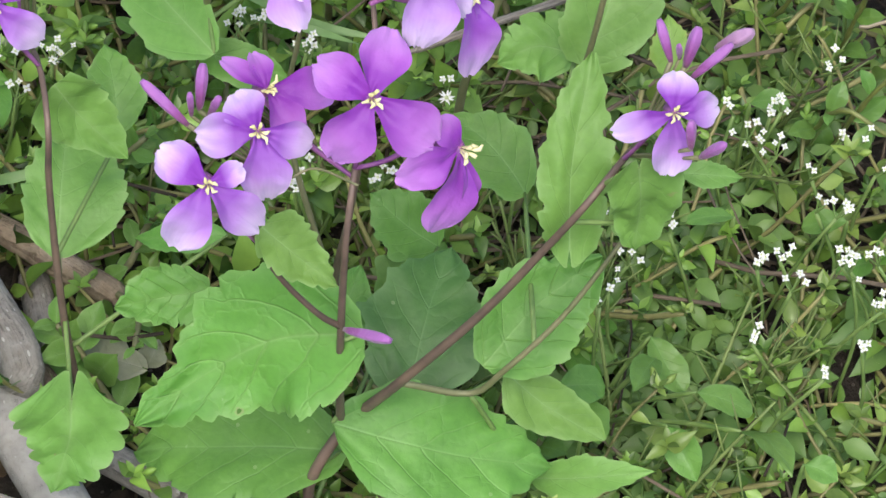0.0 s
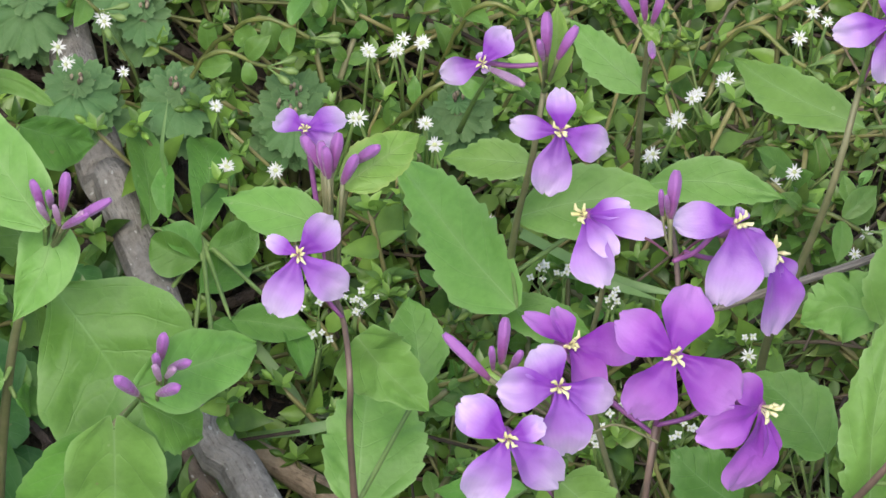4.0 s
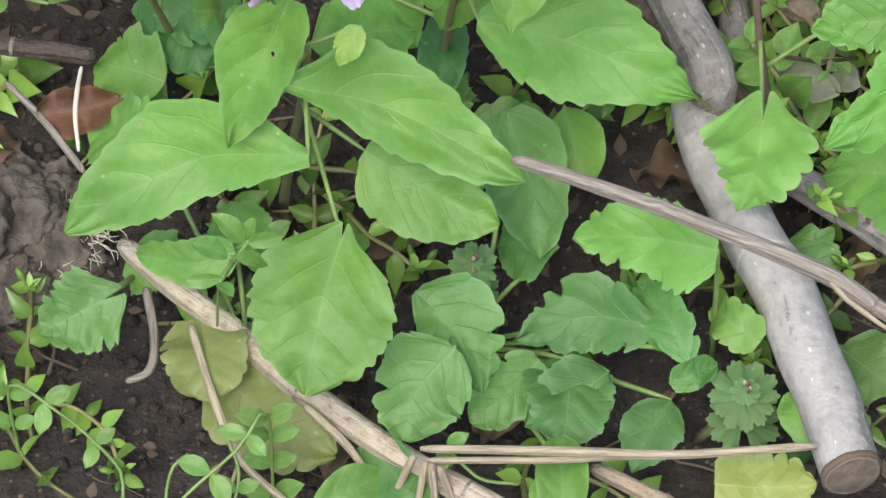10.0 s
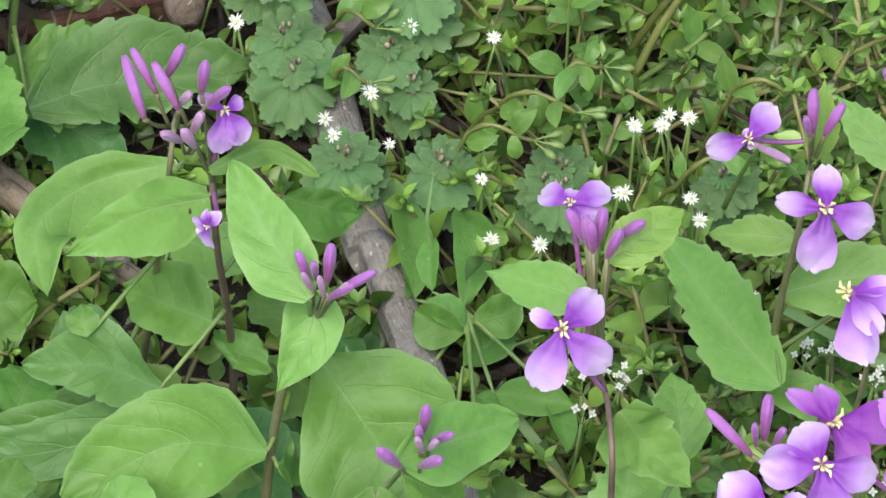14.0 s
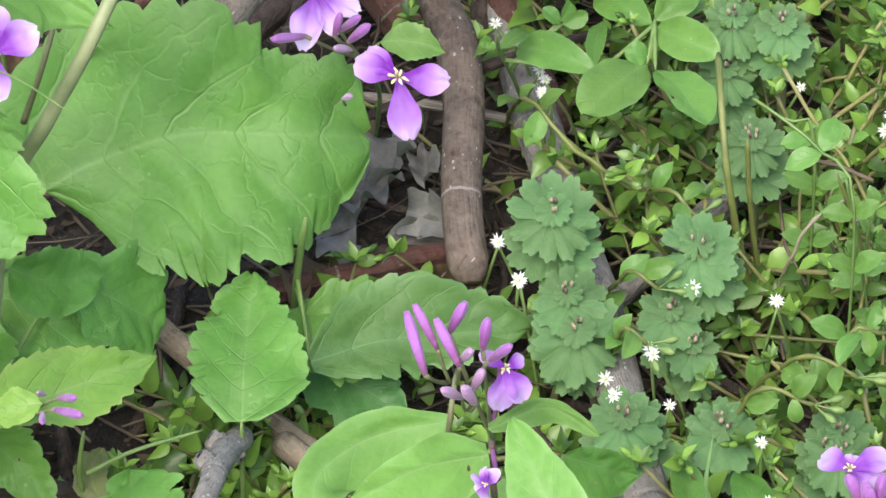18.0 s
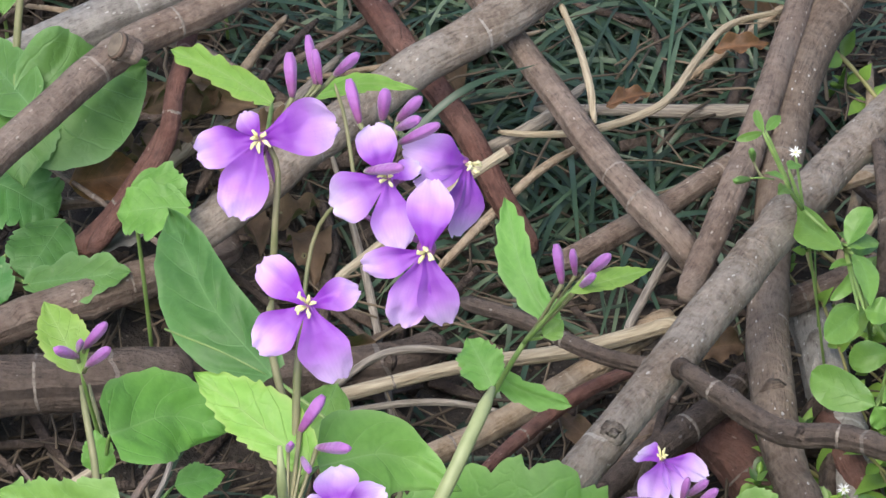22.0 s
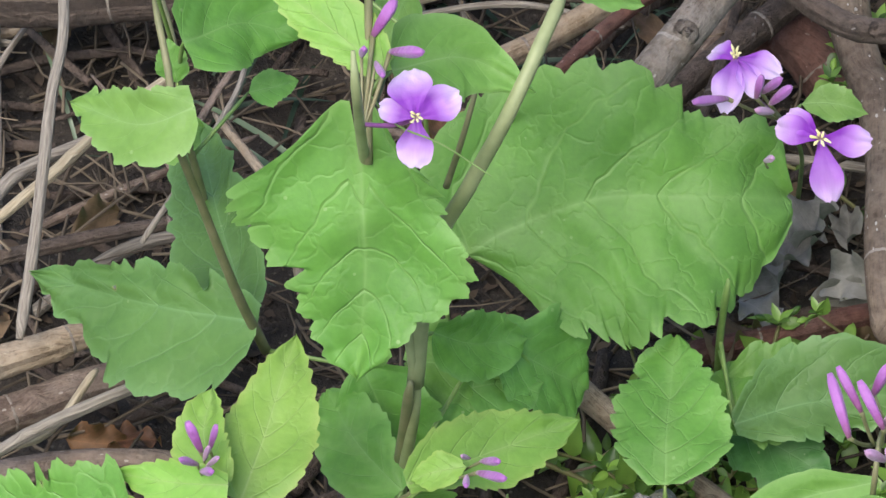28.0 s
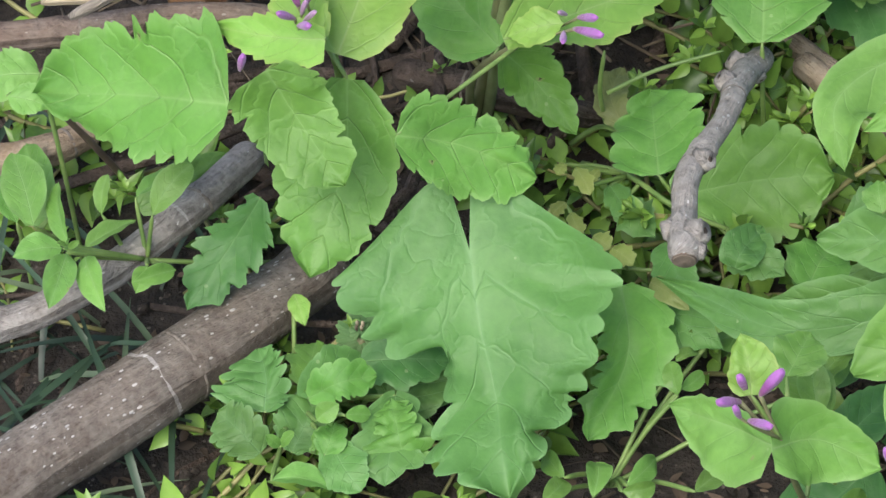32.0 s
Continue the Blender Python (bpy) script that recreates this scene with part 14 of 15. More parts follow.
runner([(0.0359, 0.7037, 0.0200), (0.0443, 0.6952, 0.0360), (0.0521, 0.6969, 0.0360)], 717)
runner([(0.0270, 0.7341, 0.0200), (0.0357, 0.7236, 0.0360), (0.0452, 0.7351, 0.0360)], 718, r=0.00036, dry=True)
runner([(0.0140, 0.6847, 0.0200), (0.0249, 0.6796, 0.0360), (0.0372, 0.6768, 0.0360)], 719)
runner([(0.0542, 0.6871, 0.0200), (0.0685, 0.6689, 0.0360), (0.0779, 0.6745, 0.0360)], 720)
runner([(0.1218, 0.6949, 0.0200), (0.1323, 0.6843, 0.0360), (0.1449, 0.6745, 0.0360)], 721)
runner([(0.1389, 0.6617, 0.0200), (0.1415, 0.6373, 0.0360), (0.1507, 0.6310, 0.0360)], 722)
runner([(0.0690, 0.7020, 0.0200), (0.0793, 0.6914, 0.0360), (0.0926, 0.6877, 0.0360)], 723)
runner([(0.1643, 0.6456, 0.0200), (0.1695, 0.6301, 0.0360), (0.1774, 0.6326, 0.0360)], 724, r=0.00036, dry=True)
runner([(0.1268, 0.7090, 0.0200), (0.1347, 0.6951, 0.0360), (0.1505, 0.6929, 0.0360)], 725, r=0.00036, dry=True)
litter_sheet("dry_straws", -0.03, 0.52, 0.20, 0.95, 900, 771, STRAW, "dry straws and stalks lying between the weeds", 0.035, 0.0004, 0.030, weedy)

# vetch
vetch([(-0.0855, 0.4900, 0.0140), (-0.0761, 0.4841, 0.0140), (-0.0702, 0.4787, 0.0140), (-0.0649, 0.4723, 0.0140), (-0.0643, 0.4676, 0.0120)], 4, 0.0056, 174, "vetch seedling with oval leaflets on bare soil")
p = thing("vetch_sprig", (-0.0497, 0.5125, 0.0000), "vetch sprig with paired oval leaflets", "plant", "vetch sprigs")
stem(p, [(-0.0477, 0.4928, 0.0300), (-0.0460, 0.4851, 0.0560), (-0.0435, 0.4865, 0.0600), (-0.0408, 0.4881, 0.0640)], 0.00024, 0.00016, STEM_G)
leaf(p, (-0.0420, 0.4886, 0.0620), (-0.0472, 0.4912, 0.0674), 0.0036, "smooth", "weed", 430, rows=22, cols=9, fold=0.14)
leaf(p, (-0.0443, 0.4857, 0.0620), (-0.0504, 0.4852, 0.0670), 0.0039, "obovate", "weed", 431, rows=22, cols=9, fold=0.14)
stem(p, [(-0.0431, 0.4867, 0.0605), (-0.0443, 0.4857, 0.0620)], 0.0005, 0.0004, STEM_G, "petiole")
leaf(p, (-0.0412, 0.4885, 0.0620), (-0.0348, 0.4902, 0.0620), 0.0030, "smooth", "weed", 432, rows=22, cols=9, fold=0.14)
leaf(p, (-0.0434, 0.4855, 0.0620), (-0.0377, 0.4869, 0.0578), 0.0036, "smooth", "weed", 433, rows=22, cols=9, fold=0.14)
leaf(p, (-0.0452, 0.4816, 0.0620), (-0.0514, 0.4806, 0.0625), 0.0027, "obovate", "weed", 434, rows=22, cols=9, fold=0.14)
stem(p, [(-0.0438, 0.4863, 0.0595), (-0.0452, 0.4816, 0.0620)], 0.0005, 0.0004, STEM_G, "petiole")
leaf(p, (-0.0456, 0.4805, 0.0620), (-0.0429, 0.4751, 0.0657), 0.0027, "smooth", "weed", 435, rows=22, cols=9, fold=0.14)
stem(p, [(-0.0441, 0.4861, 0.0590), (-0.0456, 0.4805, 0.0620)], 0.0005, 0.0004, STEM_G, "petiole")
leaf(p, (-0.0413, 0.4892, 0.0620), (-0.0398, 0.4911, 0.0661), 0.0027, "obovate", "weed", 436, rows=22, cols=9, fold=0.14)
vetch([(-0.0383, 0.4742, 0.0300), (-0.0432, 0.4684, 0.0280), (-0.0510, 0.4627, 0.0240), (-0.0560, 0.4593, 0.0200)], 6, 0.0061, 175, "vetch shoot with narrow leaflets on bare soil")
vetch([(-0.0445, 0.4630, 0.0140), (-0.0435, 0.4687, 0.0200), (-0.0464, 0.4743, 0.0260)], 3, 0.0048, 176)
vetch([(-0.0759, 0.4641, 0.0080), (-0.0760, 0.4676, 0.0100), (-0.0755, 0.4688, 0.0100)], 2, 0.0046, 177)
vetch([(-0.0563, 0.4617, 0.0160), (-0.0554, 0.4686, 0.0200), (-0.0524, 0.4709, 0.0220)], 2, 0.0060, 178)
vetch([(0.0450, 0.7100, 0.0600), (0.0384, 0.7184, 0.0660), (0.0317, 0.7225, 0.0700), (0.0250, 0.7270, 0.0720)], 5, 0.0079, 179)
vetch([(0.0503, 0.7228, 0.0100), (0.0469, 0.7168, 0.0400), (0.0436, 0.7164, 0.0600)], 2, 0.0071, 180)
vetch([(0.0496, 0.7248, 0.0400), (0.0598, 0.7252, 0.0460), (0.0714, 0.7296, 0.0480)], 3, 0.0058, 181)
vetch([(0.0380, 0.7383, 0.0500), (0.0321, 0.7391, 0.0540), (0.0252, 0.7415, 0.0580)], 4, 0.0074, 182)
vetch([(-0.0450, 0.5662, 0.0300), (-0.0463, 0.5534, 0.0280), (-0.0520, 0.5567, 0.0200)], 3, 0.0050, 183)
vetch([(-0.0406, 0.5171, 0.0220), (-0.0454, 0.5109, 0.0240), (-0.0486, 0.5087, 0.0200)], 3, 0.0061, 184)
vetch([(-0.0082, 0.4758, 0.0160), (-0.0011, 0.4712, 0.0140), (0.0059, 0.4713, 0.0120)], 3, 0.0050, 185)
p = thing("weed_stalk", (0.0259, 0.7326, 0.0000), "tall thin olive weed stalks in the chickweed", "plant")
stem(p, [(0.0283, 0.7325, 0.0000), (0.0239, 0.7332, 0.0200), (0.0203, 0.7342, 0.0440), (0.0187, 0.7479, 0.0550), (0.0184, 0.7611, 0.0520)], 0.00086, 0.00069, STEM_O)
stem(p, [(0.0296, 0.7358, 0.0000), (0.0270, 0.7370, 0.0160), (0.0250, 0.7372, 0.0360), (0.0243, 0.7380, 0.0500)], 0.00067, 0.00054, STEM_O)
stem(p, [(0.0568, 0.7289, 0.0000), (0.0643, 0.7261, 0.0200), (0.0716, 0.7236, 0.0360), (0.0797, 0.7199, 0.0560)], 0.00086, 0.00069, STEM_O)
stem(p, [(0.0553, 0.7208, 0.0000), (0.0500, 0.7241, 0.0240), (0.0458, 0.7209, 0.0440), (0.0420, 0.7200, 0.0580)], 0.00057, 0.00045, STEM_O)
stem(p, [(-0.0129, 0.7510, 0.0360), (-0.0024, 0.7492, 0.0260), (0.0118, 0.7505, 0.0160), (0.0142, 0.7508, 0.0140)], 0.00059, 0.00047, STEM_O)
stem(p, [(-0.0216, 0.7554, 0.0200), (-0.0026, 0.7413, 0.0120), (0.0069, 0.7370, 0.0060)], 0.00049, 0.00039, STEM_O)
stem(p, [(-0.0062, 0.7214, 0.0140), (0.0206, 0.7115, 0.0140), (0.0485, 0.7066, 0.0120)], 0.00048, 0.00038, STEM_O)
stem(p, [(0.0138, 0.7217, 0.0100), (0.0490, 0.7180, 0.0100)], 0.00048, 0.00039, STEM_O)
p = thing("weed_stalk", (0.2111, 0.6972, 0.0000), "reddish trailing weed stems over the soil", "plant")
stem(p, [(0.1972, 0.6597, 0.0060), (0.2144, 0.6531, 0.0100), (0.2355, 0.6590, 0.0080)], 0.00057, 0.00045, STEM_P)
stem(p, [(0.1902, 0.6912, 0.0060), (0.2138, 0.6848, 0.0100), (0.2361, 0.6822, 0.0100)], 0.00048, 0.00039, STEM_O)
stem(p, [(0.2128, 0.7275, 0.0060), (0.2268, 0.7278, 0.0120), (0.2362, 0.7286, 0.0160)], 0.00069, 0.00055, STEM_P)
stem(p, [(0.2116, 0.7054, 0.0060), (0.2327, 0.7053, 0.0120)], 0.00049, 0.00039, STEM_P)
stem(p, [(0.1923, 0.6661, 0.0060), (0.2099, 0.6743, 0.0080), (0.2257, 0.6829, 0.0080)], 0.00048, 0.00038, STEM_P)
stem(p, [(0.1741, 0.6471, 0.0080), (0.1830, 0.6341, 0.0140), (0.1873, 0.6263, 0.0160)], 0.00056, 0.00044, STEM_O)
stem(p, [(0.2032, 0.6263, 0.0080), (0.2101, 0.6108, 0.0140), (0.2174, 0.6068, 0.0140)], 0.00055, 0.00044, STEM_P)
stem(p, [(0.1179, 0.7280, 0.0100), (0.1312, 0.7244, 0.0200), (0.1403, 0.7247, 0.0260)], 0.00077, 0.00062, STEM_O)
stem(p, [(0.0596, 0.7099, 0.0200), (0.0642, 0.7130, 0.0300), (0.0700, 0.7158, 0.0400)], 0.00095, 0.00076, STEM_O)
stem(p, [(0.1191, 0.6879, 0.0100), (0.1217, 0.6914, 0.0300)], 0.00066, 0.00053, STEM_O)
stem(p, [(0.2056, 0.6904, 0.0060), (0.2090, 0.6998, 0.0200), (0.2144, 0.7109, 0.0200)], 0.00039, 0.00031, STEM_P)
stem(p, [(0.1218, 0.6959, 0.0080), (0.1367, 0.6960, 0.0140)], 0.00038, 0.00031, STEM_O)

rng = random.Random(5)
for k in range(9):
    x, y = rng.uniform(-0.085, 0.02), rng.uniform(0.50, 0.66)
    p = thing("leaf_rosette", (x, y, lie(x, y)), "low green leaves in the shade of the cress", "plant", "low leaf rosettes")
    for j in range(5):
        a, ln = rng.uniform(0, 6.28), rng.uniform(0.012, 0.024)
        z = lie(x, y) + rng.uniform(0.006, 0.022)
        leaf(p, (x + 0.004 * math.cos(a), y + 0.004 * math.sin(a), z), (x + ln * math.cos(a), y + ln * math.sin(a), z + rng.uniform(-0.004, 0.006)), ln * rng.uniform(0.5, 0.8),
             rng.choice(("ovate", "broad", "smooth", "round")), rng.choice(("mid", "dark", "dark", "weed")), 900 + k * 5 + j, rows=30, cols=9)


rng = random.Random(21)
for k in range(90):
    x, y = rng.uniform(0.06, 0.25), rng.uniform(0.51, 0.76)
    if weedy_fine(x, y) and not (x > 0.20 and y > 0.68):
        bittercress(x, y, rng.randint(6, 9), rng.uniform(0.014, 0.022), 400 + k)
for k in range(130):
    x, y = rng.uniform(0.0, 0.25), rng.uniform(0.54, 0.92)
    if weedy(x, y) and not (x > 0.15 and y > 0.58):
        chickweed_shoot(x, y, rng.uniform(0, 6.28), rng.uniform(0.008, 0.030), rng.uniform(0.018, 0.036), rng.uniform(0.006, 0.0105), 1200 + k)


# strap grass, straws, dead leaves
grass_clump(-0.1570, 0.9938, 60, 0.050, 500)
grass_clump(-0.1272, 1.0128, 60, 0.050, 501)
grass_clump(-0.1295, 0.9408, 60, 0.050, 502)
grass_clump(-0.1041, 0.9327, 90, 0.050, 503)
grass_clump(-0.0967, 0.9855, 90, 0.055, 504)
grass_clump(-0.0763, 0.9723, 80, 0.055, 505)
grass_clump(-0.0885, 1.0132, 80, 0.055, 506)
grass_clump(-0.1133, 0.9629, 80, 0.050, 507)
grass_clump(-0.0629, 0.9527, 50, 0.050, 508)
grass_clump(-0.1690, 0.9983, 50, 0.045, 509)
grass_clump(-0.1354, 0.8866, 40, 0.040, 510)
grass_clump(-0.0646, 1.0205, 50, 0.050, 511)
grass_clump(-0.1290, 0.8485, 26, 0.040, 512)
grass_clump(-0.2209, 0.6081, 40, 0.045, 513)
grass_clump(-0.2295, 0.6460, 24, 0.040, 514)
grass_clump(-0.1825, 0.9912, 30, 0.040, 515)
grass_clump(-0.1860, 0.8001, 18, 0.040, 516)
grass_clump(-0.2277, 0.5936, 30, 0.050, 517)
grass_clump(-0.0433, 0.9047, 14, 0.030, 518)
grass_blade([(0.0267, 0.6010, 0.0140), (0.0424, 0.5935, 0.0260), (0.0599, 0.5998, 0.0240)], 0.0024, GLEAF, "single bright green grass blade")
grass_blade([(0.0197, 0.6539, 0.0200), (0.0159, 0.6551, 0.0340), (0.0172, 0.6624, 0.0440)], 0.0010, GLEAF, "thin green grass blade")
grass_blade([(0.0322, 0.6202, 0.0200), (0.0409, 0.6096, 0.0140), (0.0443, 0.6033, 0.0080)], 0.0022, GLEAF, "green grass blade among twigs")
grass_blade([(0.0853, 0.6376, 0.0300), (0.1015, 0.6223, 0.0340), (0.1164, 0.6169, 0.0340)], 0.0024, GLEAF, "green grass blade behind the flowers")
grass_blade([(0.0903, 0.6275, 0.0300), (0.0996, 0.6159, 0.0400), (0.1106, 0.6145, 0.0360)], 0.0022, GLEAF, "green grass blade behind the flowers")
grass_blade([(0.0636, 0.6419, 0.0200), (0.0617, 0.6335, 0.0400), (0.0608, 0.6334, 0.0500)], 0.0011, GLEAF, "thin green upright stem")
grass_blade([(-0.1322, 0.8682, 0.0600), (-0.1160, 0.8783, 0.0700), (-0.1007, 0.8927, 0.0660)], 0.0018, GRASS, "dark arching strap leaf")
grass_blade([(-0.0370, 0.8620, 0.0100), (-0.0368, 0.8511, 0.0400), (-0.0372, 0.8508, 0.0600)], 0.0010, GLEAF, "thin grey-green grass blade")
grass_blade([(0.0302, 0.7893, 0.0200), (0.0269, 0.7959, 0.0600), (0.0258, 0.7948, 0.0800)], 0.0027, GLEAF, "upright grey-green grass blade")

def heap(x, y):
    return x < 0.01 - (y - 0.80) * 0.2


litter_sheet("dry_straw", -0.29, 0.70, 0.02, 1.10, 2300, 41, STRAW, "dry straws and splinters in the heap", 0.028, 0.00034, 0.020, heap)
litter_sheet("dry_straw", -0.12, 0.44, 0.10, 0.66, 160, 42, STRAW, "dry straws on the soil under the leaves", 0.020, 0.0003, 0.004)
litter_sheet("dry_straw", 0.10, 0.58, 0.30, 0.82, 520, 43, STRAW, "dry straws between the weeds", 0.030, 0.0004, 0.014)
litter_sheet("twig_litter", -0.29, 0.60, 0.04, 1.10, 420, 44, BARK["dark"], "thin dark twigs in the heap", 0.045, 0.0012, 0.014)
for k, (x0, y0, x1, y1, n) in enumerate(((-0.12, 0.42, 0.12, 0.70, 1500), (-0.30, 0.55, -0.04, 0.80, 1400), (-0.30, 0.78, 0.02, 1.12, 2600), (0.0, 0.60, 0.28, 0.90, 1500))):
    bark_bits(x0, y0, x1, y1, n, 60 + k, "crumbs of bark and dead leaf on the soil")
soil_crumbs(-0.11, 0.42, 0.02, 0.56, 2600, 91)
soil_crumbs(0.10, 0.50, 0.27, 0.80, 1500, 92)
soil_crumbs(-0.27, 0.56, -0.05, 0.70, 1200, 93)
rng = random.Random(78)
for k in range(64):
    x, y, a, ln = rng.uniform(-0.27, 0.0), rng.uniform(0.76, 1.06), rng.uniform(0, 3.14), rng.uniform(0.04, 0.10)
    if heap(x, y):
        z, r = lie(x, y) + rng.uniform(0.006, 0.030), rng.uniform(0.0007, 0.0018)
        d, b = Vector((math.cos(a), math.sin(a), rng.uniform(-0.12, 0.12))) * ln, Vector((rng.uniform(-.006, .006), rng.uniform(-.006, .006), 0.003))
        c = Vector((x, y, z))
        branch([(*(c - d / 2), r), (*(c + b), r * 1.1), (*(c + d / 2), r * 0.7)], "thin dry twig lost in the heap", rng.choice((TWIG, TWIG_G, BARK["dark"], BARK["brown"], BARK["tan"])), 2, (False, False), 1000 + k, name="twig")
rng = random.Random(77)
for k in range(46):
    x, y = rng.uniform(-0.28, 0.0), rng.uniform(0.72, 1.08)
    if heap(x, y):
        dead_leaf(x, y, lie(x, y) + rng.uniform(0.004, 0.016), rng.uniform(0.012, 0.024), rng.uniform(0.005, 0.011), rng.uniform(0, 6.28), 700 + k)
for k in range(22):
    x, y = rng.uniform(-0.10, 0.10), rng.uniform(0.46, 0.64)
    dead_leaf(x, y, lie(x, y) + 0.003, rng.uniform(0.012, 0.024), rng.uniform(0.006, 0.012), rng.uniform(0, 6.28), 800 + k, label="small brown dead leaf on the soil")
for k in range(16):
    x, y = rng.uniform(0.12, 0.27), rng.uniform(0.62, 0.80)
    dead_leaf(x, y, lie(x, y) + 0.006, rng.uniform(0.008, 0.018), rng.uniform(0.005, 0.010), rng.uniform(0, 6.28), 840 + k, label="small brown dead leaf among the weeds")

dead_leaf(-0.0886, 0.9219, 0.0300, 0.0120, 0.0045, 0.50, 186, "rust", "ovate", "rusty brown dead leaf in the strap grass")
dead_leaf(-0.0644, 0.9436, 0.0300, 0.0135, 0.0054, 0.20, 187, "rust", "ovate", "rusty brown dead leaf in the strap grass")
dead_leaf(-0.2156, 0.9728, 0.0300, 0.0167, 0.0084, -1.00, 188, "rust", "ovate", "rusty brown dead leaf under the branches")
dead_leaf(-0.2138, 0.8982, 0.0240, 0.0186, 0.0120, 0.20, 189, "rust", "ovate", "rusty brown dead leaf under the branches")
dead_leaf(-0.2012, 0.9308, 0.0200, 0.0177, 0.0082, 0.60, 190, "litter", "ovate", "curled brown dead leaf lying on the heap")
dead_leaf(-0.1894, 0.9354, 0.0200, 0.0191, 0.0082, -0.40, 191, "litter", "ovate", "curled brown dead leaf lying on the heap")
dead_leaf(-0.1648, 0.8881, 0.0180, 0.0158, 0.0079, 0.90, 192, "litter", "ovate", "curled brown dead leaf lying on the heap")
dead_leaf(-0.1665, 0.8800, 0.0180, 0.0144, 0.0066, 2.20, 193, "litter", "ovate", "curled brown dead leaf lying on the heap")
dead_leaf(-0.0640, 0.7574, 0.0100, 0.0169, 0.0133, 0.40, 194, "ash", "broad", "grey skeletal dead leaf beside the branch")
dead_leaf(-0.0545, 0.7624, 0.0100, 0.0182, 0.0133, 1.20, 195, "ash", "broad", "grey skeletal dead leaf beside the branch")
dead_leaf(-0.0471, 0.7555, 0.0100, 0.0145, 0.0108, -0.40, 196, "ash", "broad", "grey skeletal dead leaf beside the branch")
dead_leaf(-0.0577, 0.7489, 0.0100, 0.0156, 0.0108, 2.20, 197, "ash", "broad", "grey skeletal dead leaf beside the branch")
dead_leaf(-0.0505, 0.7472, 0.0100, 0.0156, 0.0096, 0.10, 198, "ash", "broad", "grey skeletal dead leaf beside the branch")
dead_leaf(-0.0436, 0.7639, 0.0100, 0.0109, 0.0073, 1.60, 199, "ash", "broad", "grey skeletal dead leaf beside the branch")
dead_leaf(-0.0660, 0.7474, 0.0100, 0.0120, 0.0096, -0.80, 200, "ash", "broad", "grey skeletal dead leaf beside the branch")
dead_leaf(-0.0561, 0.7370, 0.0120, 0.0071, 0.0048, 0.20, 201, "rust", "ovate", "rusty brown dead leaf beside the branch")
dead_leaf(-0.0847, 0.5529, 0.0100, 0.0170, 0.0096, 0.10, 202, "rust", "ovate", "rusty brown dead leaf on the soil")
dead_leaf(-0.2046, 0.7036, 0.0120, 0.0142, 0.0095, 0.10, 203, "rust", "ovate", "rusty brown dead leaf beside the log")
dead_leaf(-0.1977, 0.7039, 0.0100, 0.0130, 0.0071, 0.10, 204, "rust", "ovate", "rusty brown dead leaf beside the log")
dead_leaf(-0.1314, 0.7697, 0.0300, 0.0145, 0.0097, 1.60, 205, "rust", "ovate", "rusty brown dead leaf under the plant")
dead_leaf(0.2222, 0.6641, 0.0100, 0.0070, 0.0046, 0.30, 206, "rust", "ovate", "rusty brown dead leaf among the weeds")
clod(-0.0878, 0.5392, 0.0096, 7, CLODSOIL, "dry crumbly lump of soil beside the leaves")
clod(-0.0801, 0.5341, 0.0074, 8, CLODSOIL, "dry crumbly lump of soil beside the leaves")
clod(-0.0881, 0.5264, 0.0084, 9, CLODSOIL, "dry crumbly lump of soil beside the leaves")
clod(-0.0830, 0.5483, 0.0064, 10, CLODSOIL, "dry crumbly lump of soil beside the leaves")
clod(-0.0900, 0.5495, 0.0064, 11, CLODSOIL, "dry crumbly lump of soil beside the leaves")
clod(-0.0980, 0.5327, 0.0127, 12, CLODSOIL, "dry crumbly lump of soil beside the leaves")
clod(0.2340, 0.7390, 0.0086, 13, CLODSOIL, "dry crumbly lump of soil beside the leaves")
clod(0.2160, 0.6411, 0.0069, 14, CLODSOIL, "dry crumbly lump of soil beside the leaves")
clod(0.2316, 0.6493, 0.0070, 15, CLODSOIL, "dry crumbly lump of soil beside the leaves")
clod(-0.0961, 0.5063, 0.0063, 3, PALESTONE, "pale grey flat stone on the soil", "stone", 0.5)
dead_leaf(-0.2162, 1.0034, 0.0140, 0.0186, 0.0057, 4.00, 216, "rust", "lance", "rusty brown dead leaf against the stone")
dead_leaf(-0.2122, 1.0058, 0.0140, 0.0172, 0.0052, 4.30, 217, "rust", "lance", "rusty brown dead leaf against the stone")
dead_leaf(-0.1972, 0.9256, 0.0260, 0.0162, 0.0081, 0.30, 218, "litter", "crisp", "crumpled brown dead leaf under the branches")
dead_leaf(-0.1836, 0.9048, 0.0260, 0.0173, 0.0080, 0.20, 219, "litter", "crisp", "crumpled brown dead leaf under the branches")
dead_leaf(-0.1774, 0.8988, 0.0260, 0.0159, 0.0066, -0.20, 220, "litter", "crisp", "crumpled brown dead leaf under the branches")
dead_leaf(-0.1895, 0.9194, 0.0260, 0.0148, 0.0081, 0.90, 221, "litter", "crisp", "crumpled brown dead leaf under the branches")
dead_leaf(-0.1984, 0.9150, 0.0260, 0.0134, 0.0067, -0.30, 222, "litter", "crisp", "crumpled brown dead leaf under the branches")
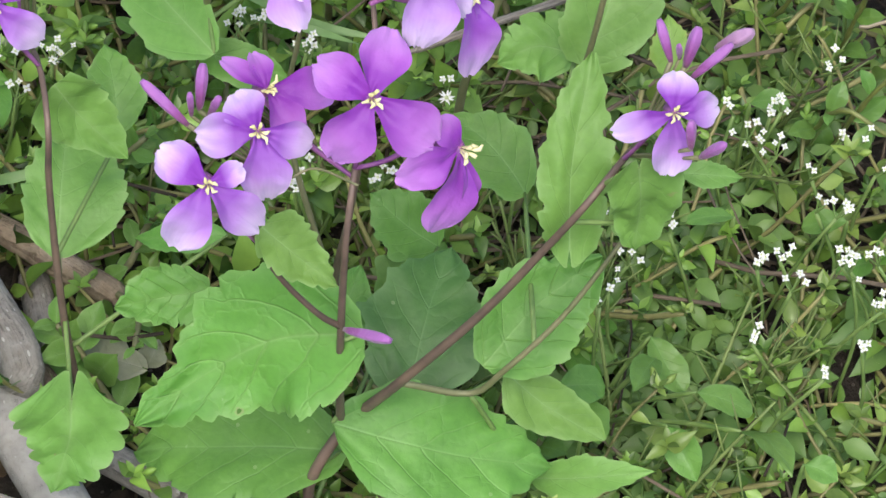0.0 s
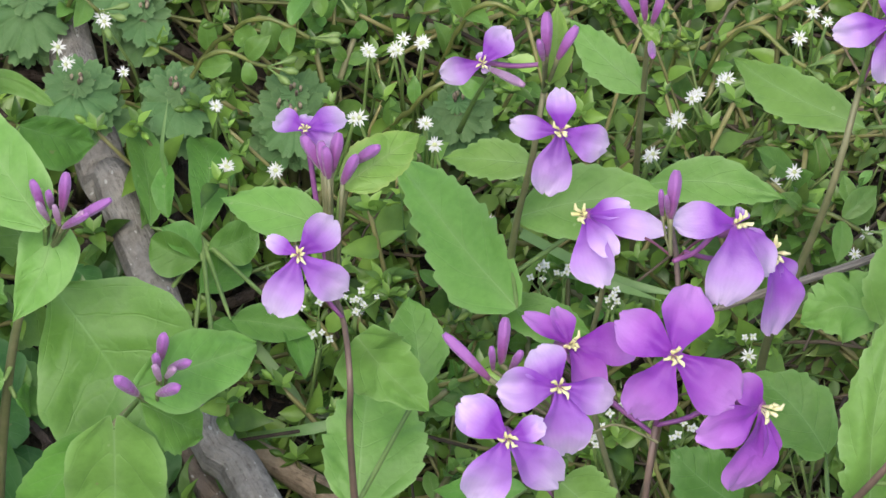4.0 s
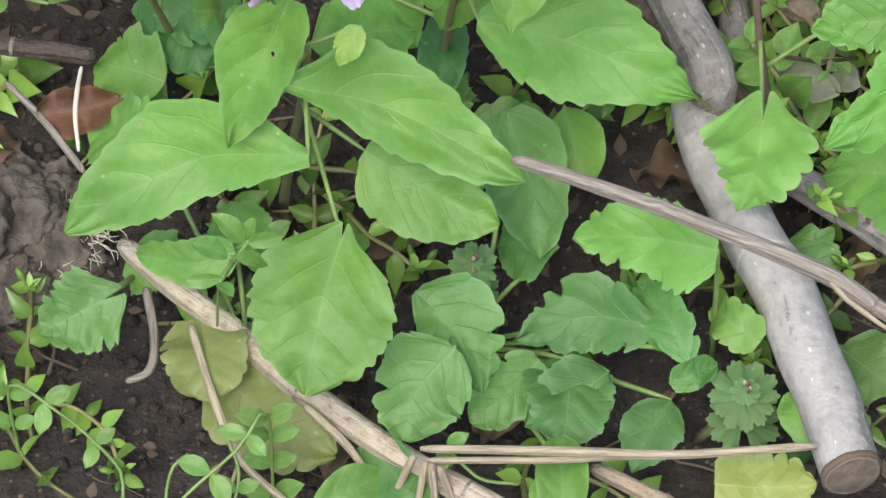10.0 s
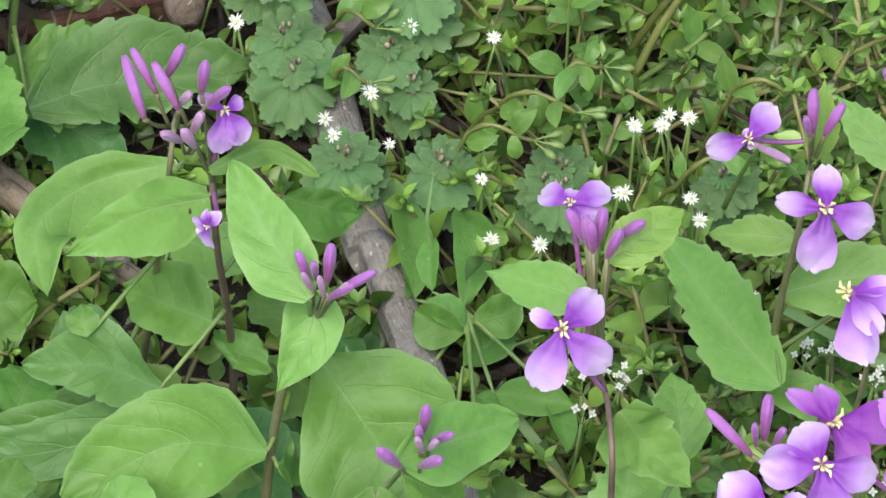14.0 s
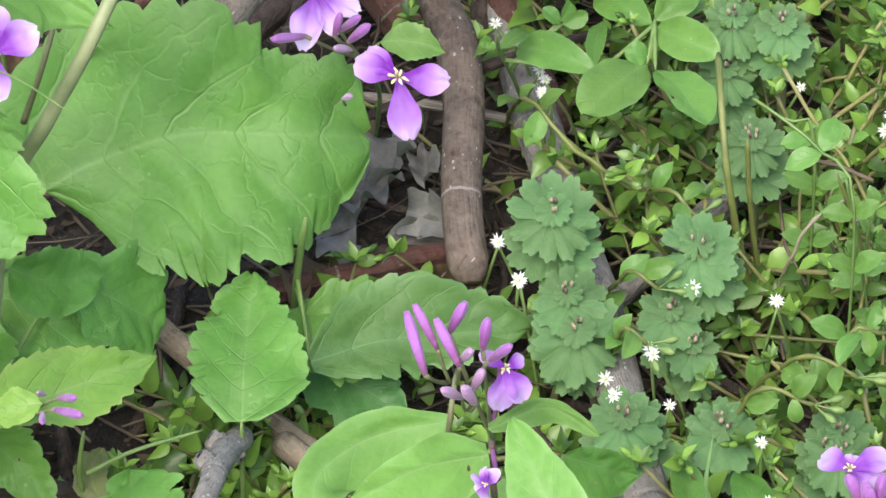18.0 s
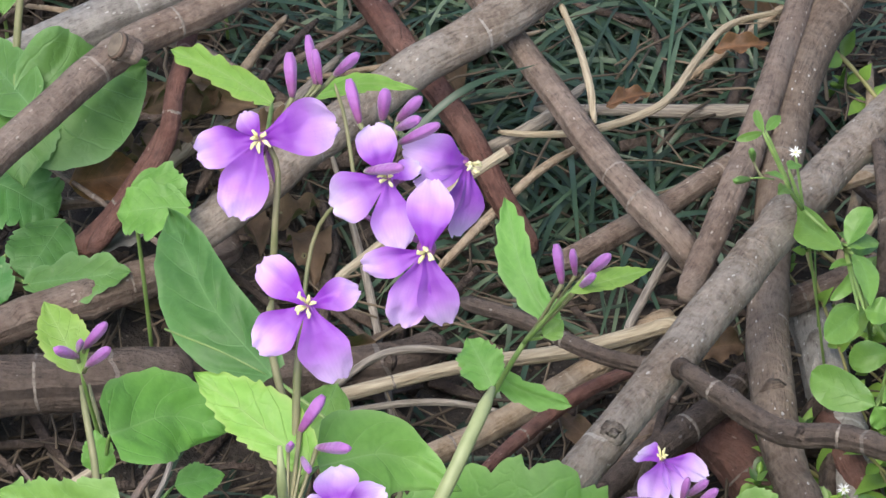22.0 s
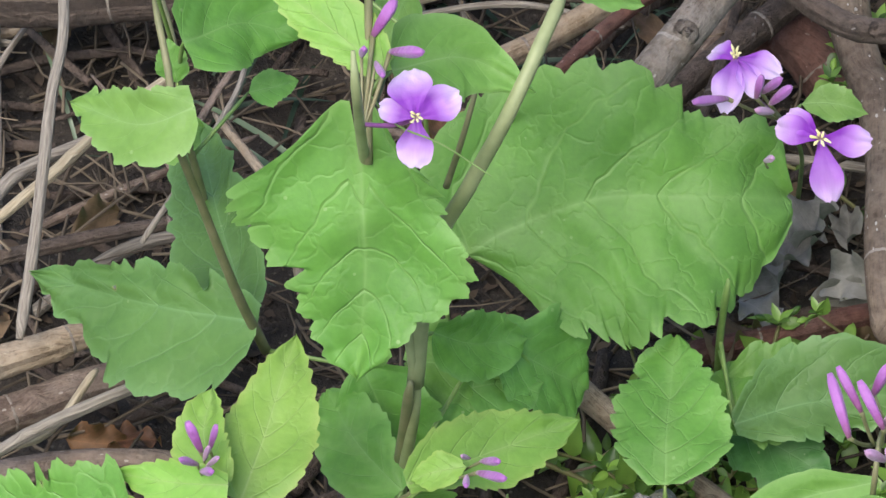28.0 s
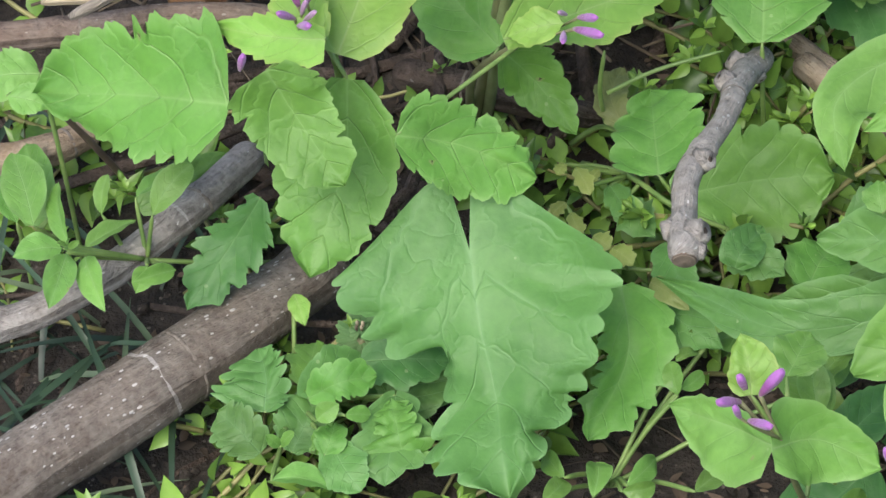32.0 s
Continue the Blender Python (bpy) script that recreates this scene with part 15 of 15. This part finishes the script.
dead_leaf(-0.1728, 0.9156, 0.0260, 0.0147, 0.0067, 0.50, 223, "litter", "crisp", "crumpled brown dead leaf under the branches")
dead_leaf(-0.2010, 0.9044, 0.0260, 0.0120, 0.0053, 1.20, 224, "litter", "crisp", "crumpled brown dead leaf under the branches")
dead_leaf(-0.2010, 0.9305, 0.0220, 0.0163, 0.0081, 2.62, 940, "litter")
dead_leaf(-0.1886, 0.9290, 0.0200, 0.0136, 0.0068, 1.05, 941, "litter")
dead_leaf(-0.1799, 0.9125, 0.0180, 0.0148, 0.0074, 0.35, 942, "ash")
dead_leaf(-0.2051, 0.9164, 0.0160, 0.0176, 0.0088, 1.75, 943, "litter")
dead_leaf(-0.1688, 0.9045, 0.0180, 0.0147, 0.0073, 2.97, 944, "litter")
dead_leaf(-0.2063, 0.8856, 0.0140, 0.0159, 0.0080, 0.70, 945, "ash")
dead_leaf(-0.1906, 0.9174, 0.0120, 0.0162, 0.0081, 2.27, 946, "litter")
dead_leaf(-0.1816, 0.9344, 0.0140, 0.0123, 0.0061, 1.40, 947, "litter")
clod(-0.2523, 1.0480, 0.0490, 12, MOSSSTONE, "dark mossy stone behind the branch heap", "stone", 0.35)
root_tuft((-0.0774, 0.5387, 0.0200), 80, 0.0078, 1)
root_tuft((-0.0809, 0.5325, 0.0180), 60, 0.0062, 2)
root_tuft((-0.0750, 0.5413, 0.0200), 50, 0.0052, 3)
branch([(-0.0743, 0.5465, 0.0340, 0.0004), (-0.0754, 0.5451, 0.0280, 0.0005), (-0.0758, 0.5422, 0.0240, 0.0005), (-0.0752, 0.5374, 0.0200, 0.0004)], "thin white dry root standing up", ROOTS, 0, (False, False), 437, name="twig")
branch([(0.0188, 0.6009, 0.0125, 0.0022), (0.0233, 0.5888, 0.0121, 0.0030), (0.0311, 0.5761, 0.0117, 0.0030), (0.0382, 0.5657, 0.0113, 0.0028), (0.0462, 0.5579, 0.0109, 0.0026), (0.0493, 0.5497, 0.0105, 0.0022)], "dark rotting bark with white flecks beside the grey branch", BARK["spotty"], 4, (False, False), 68, name="bark_strip")
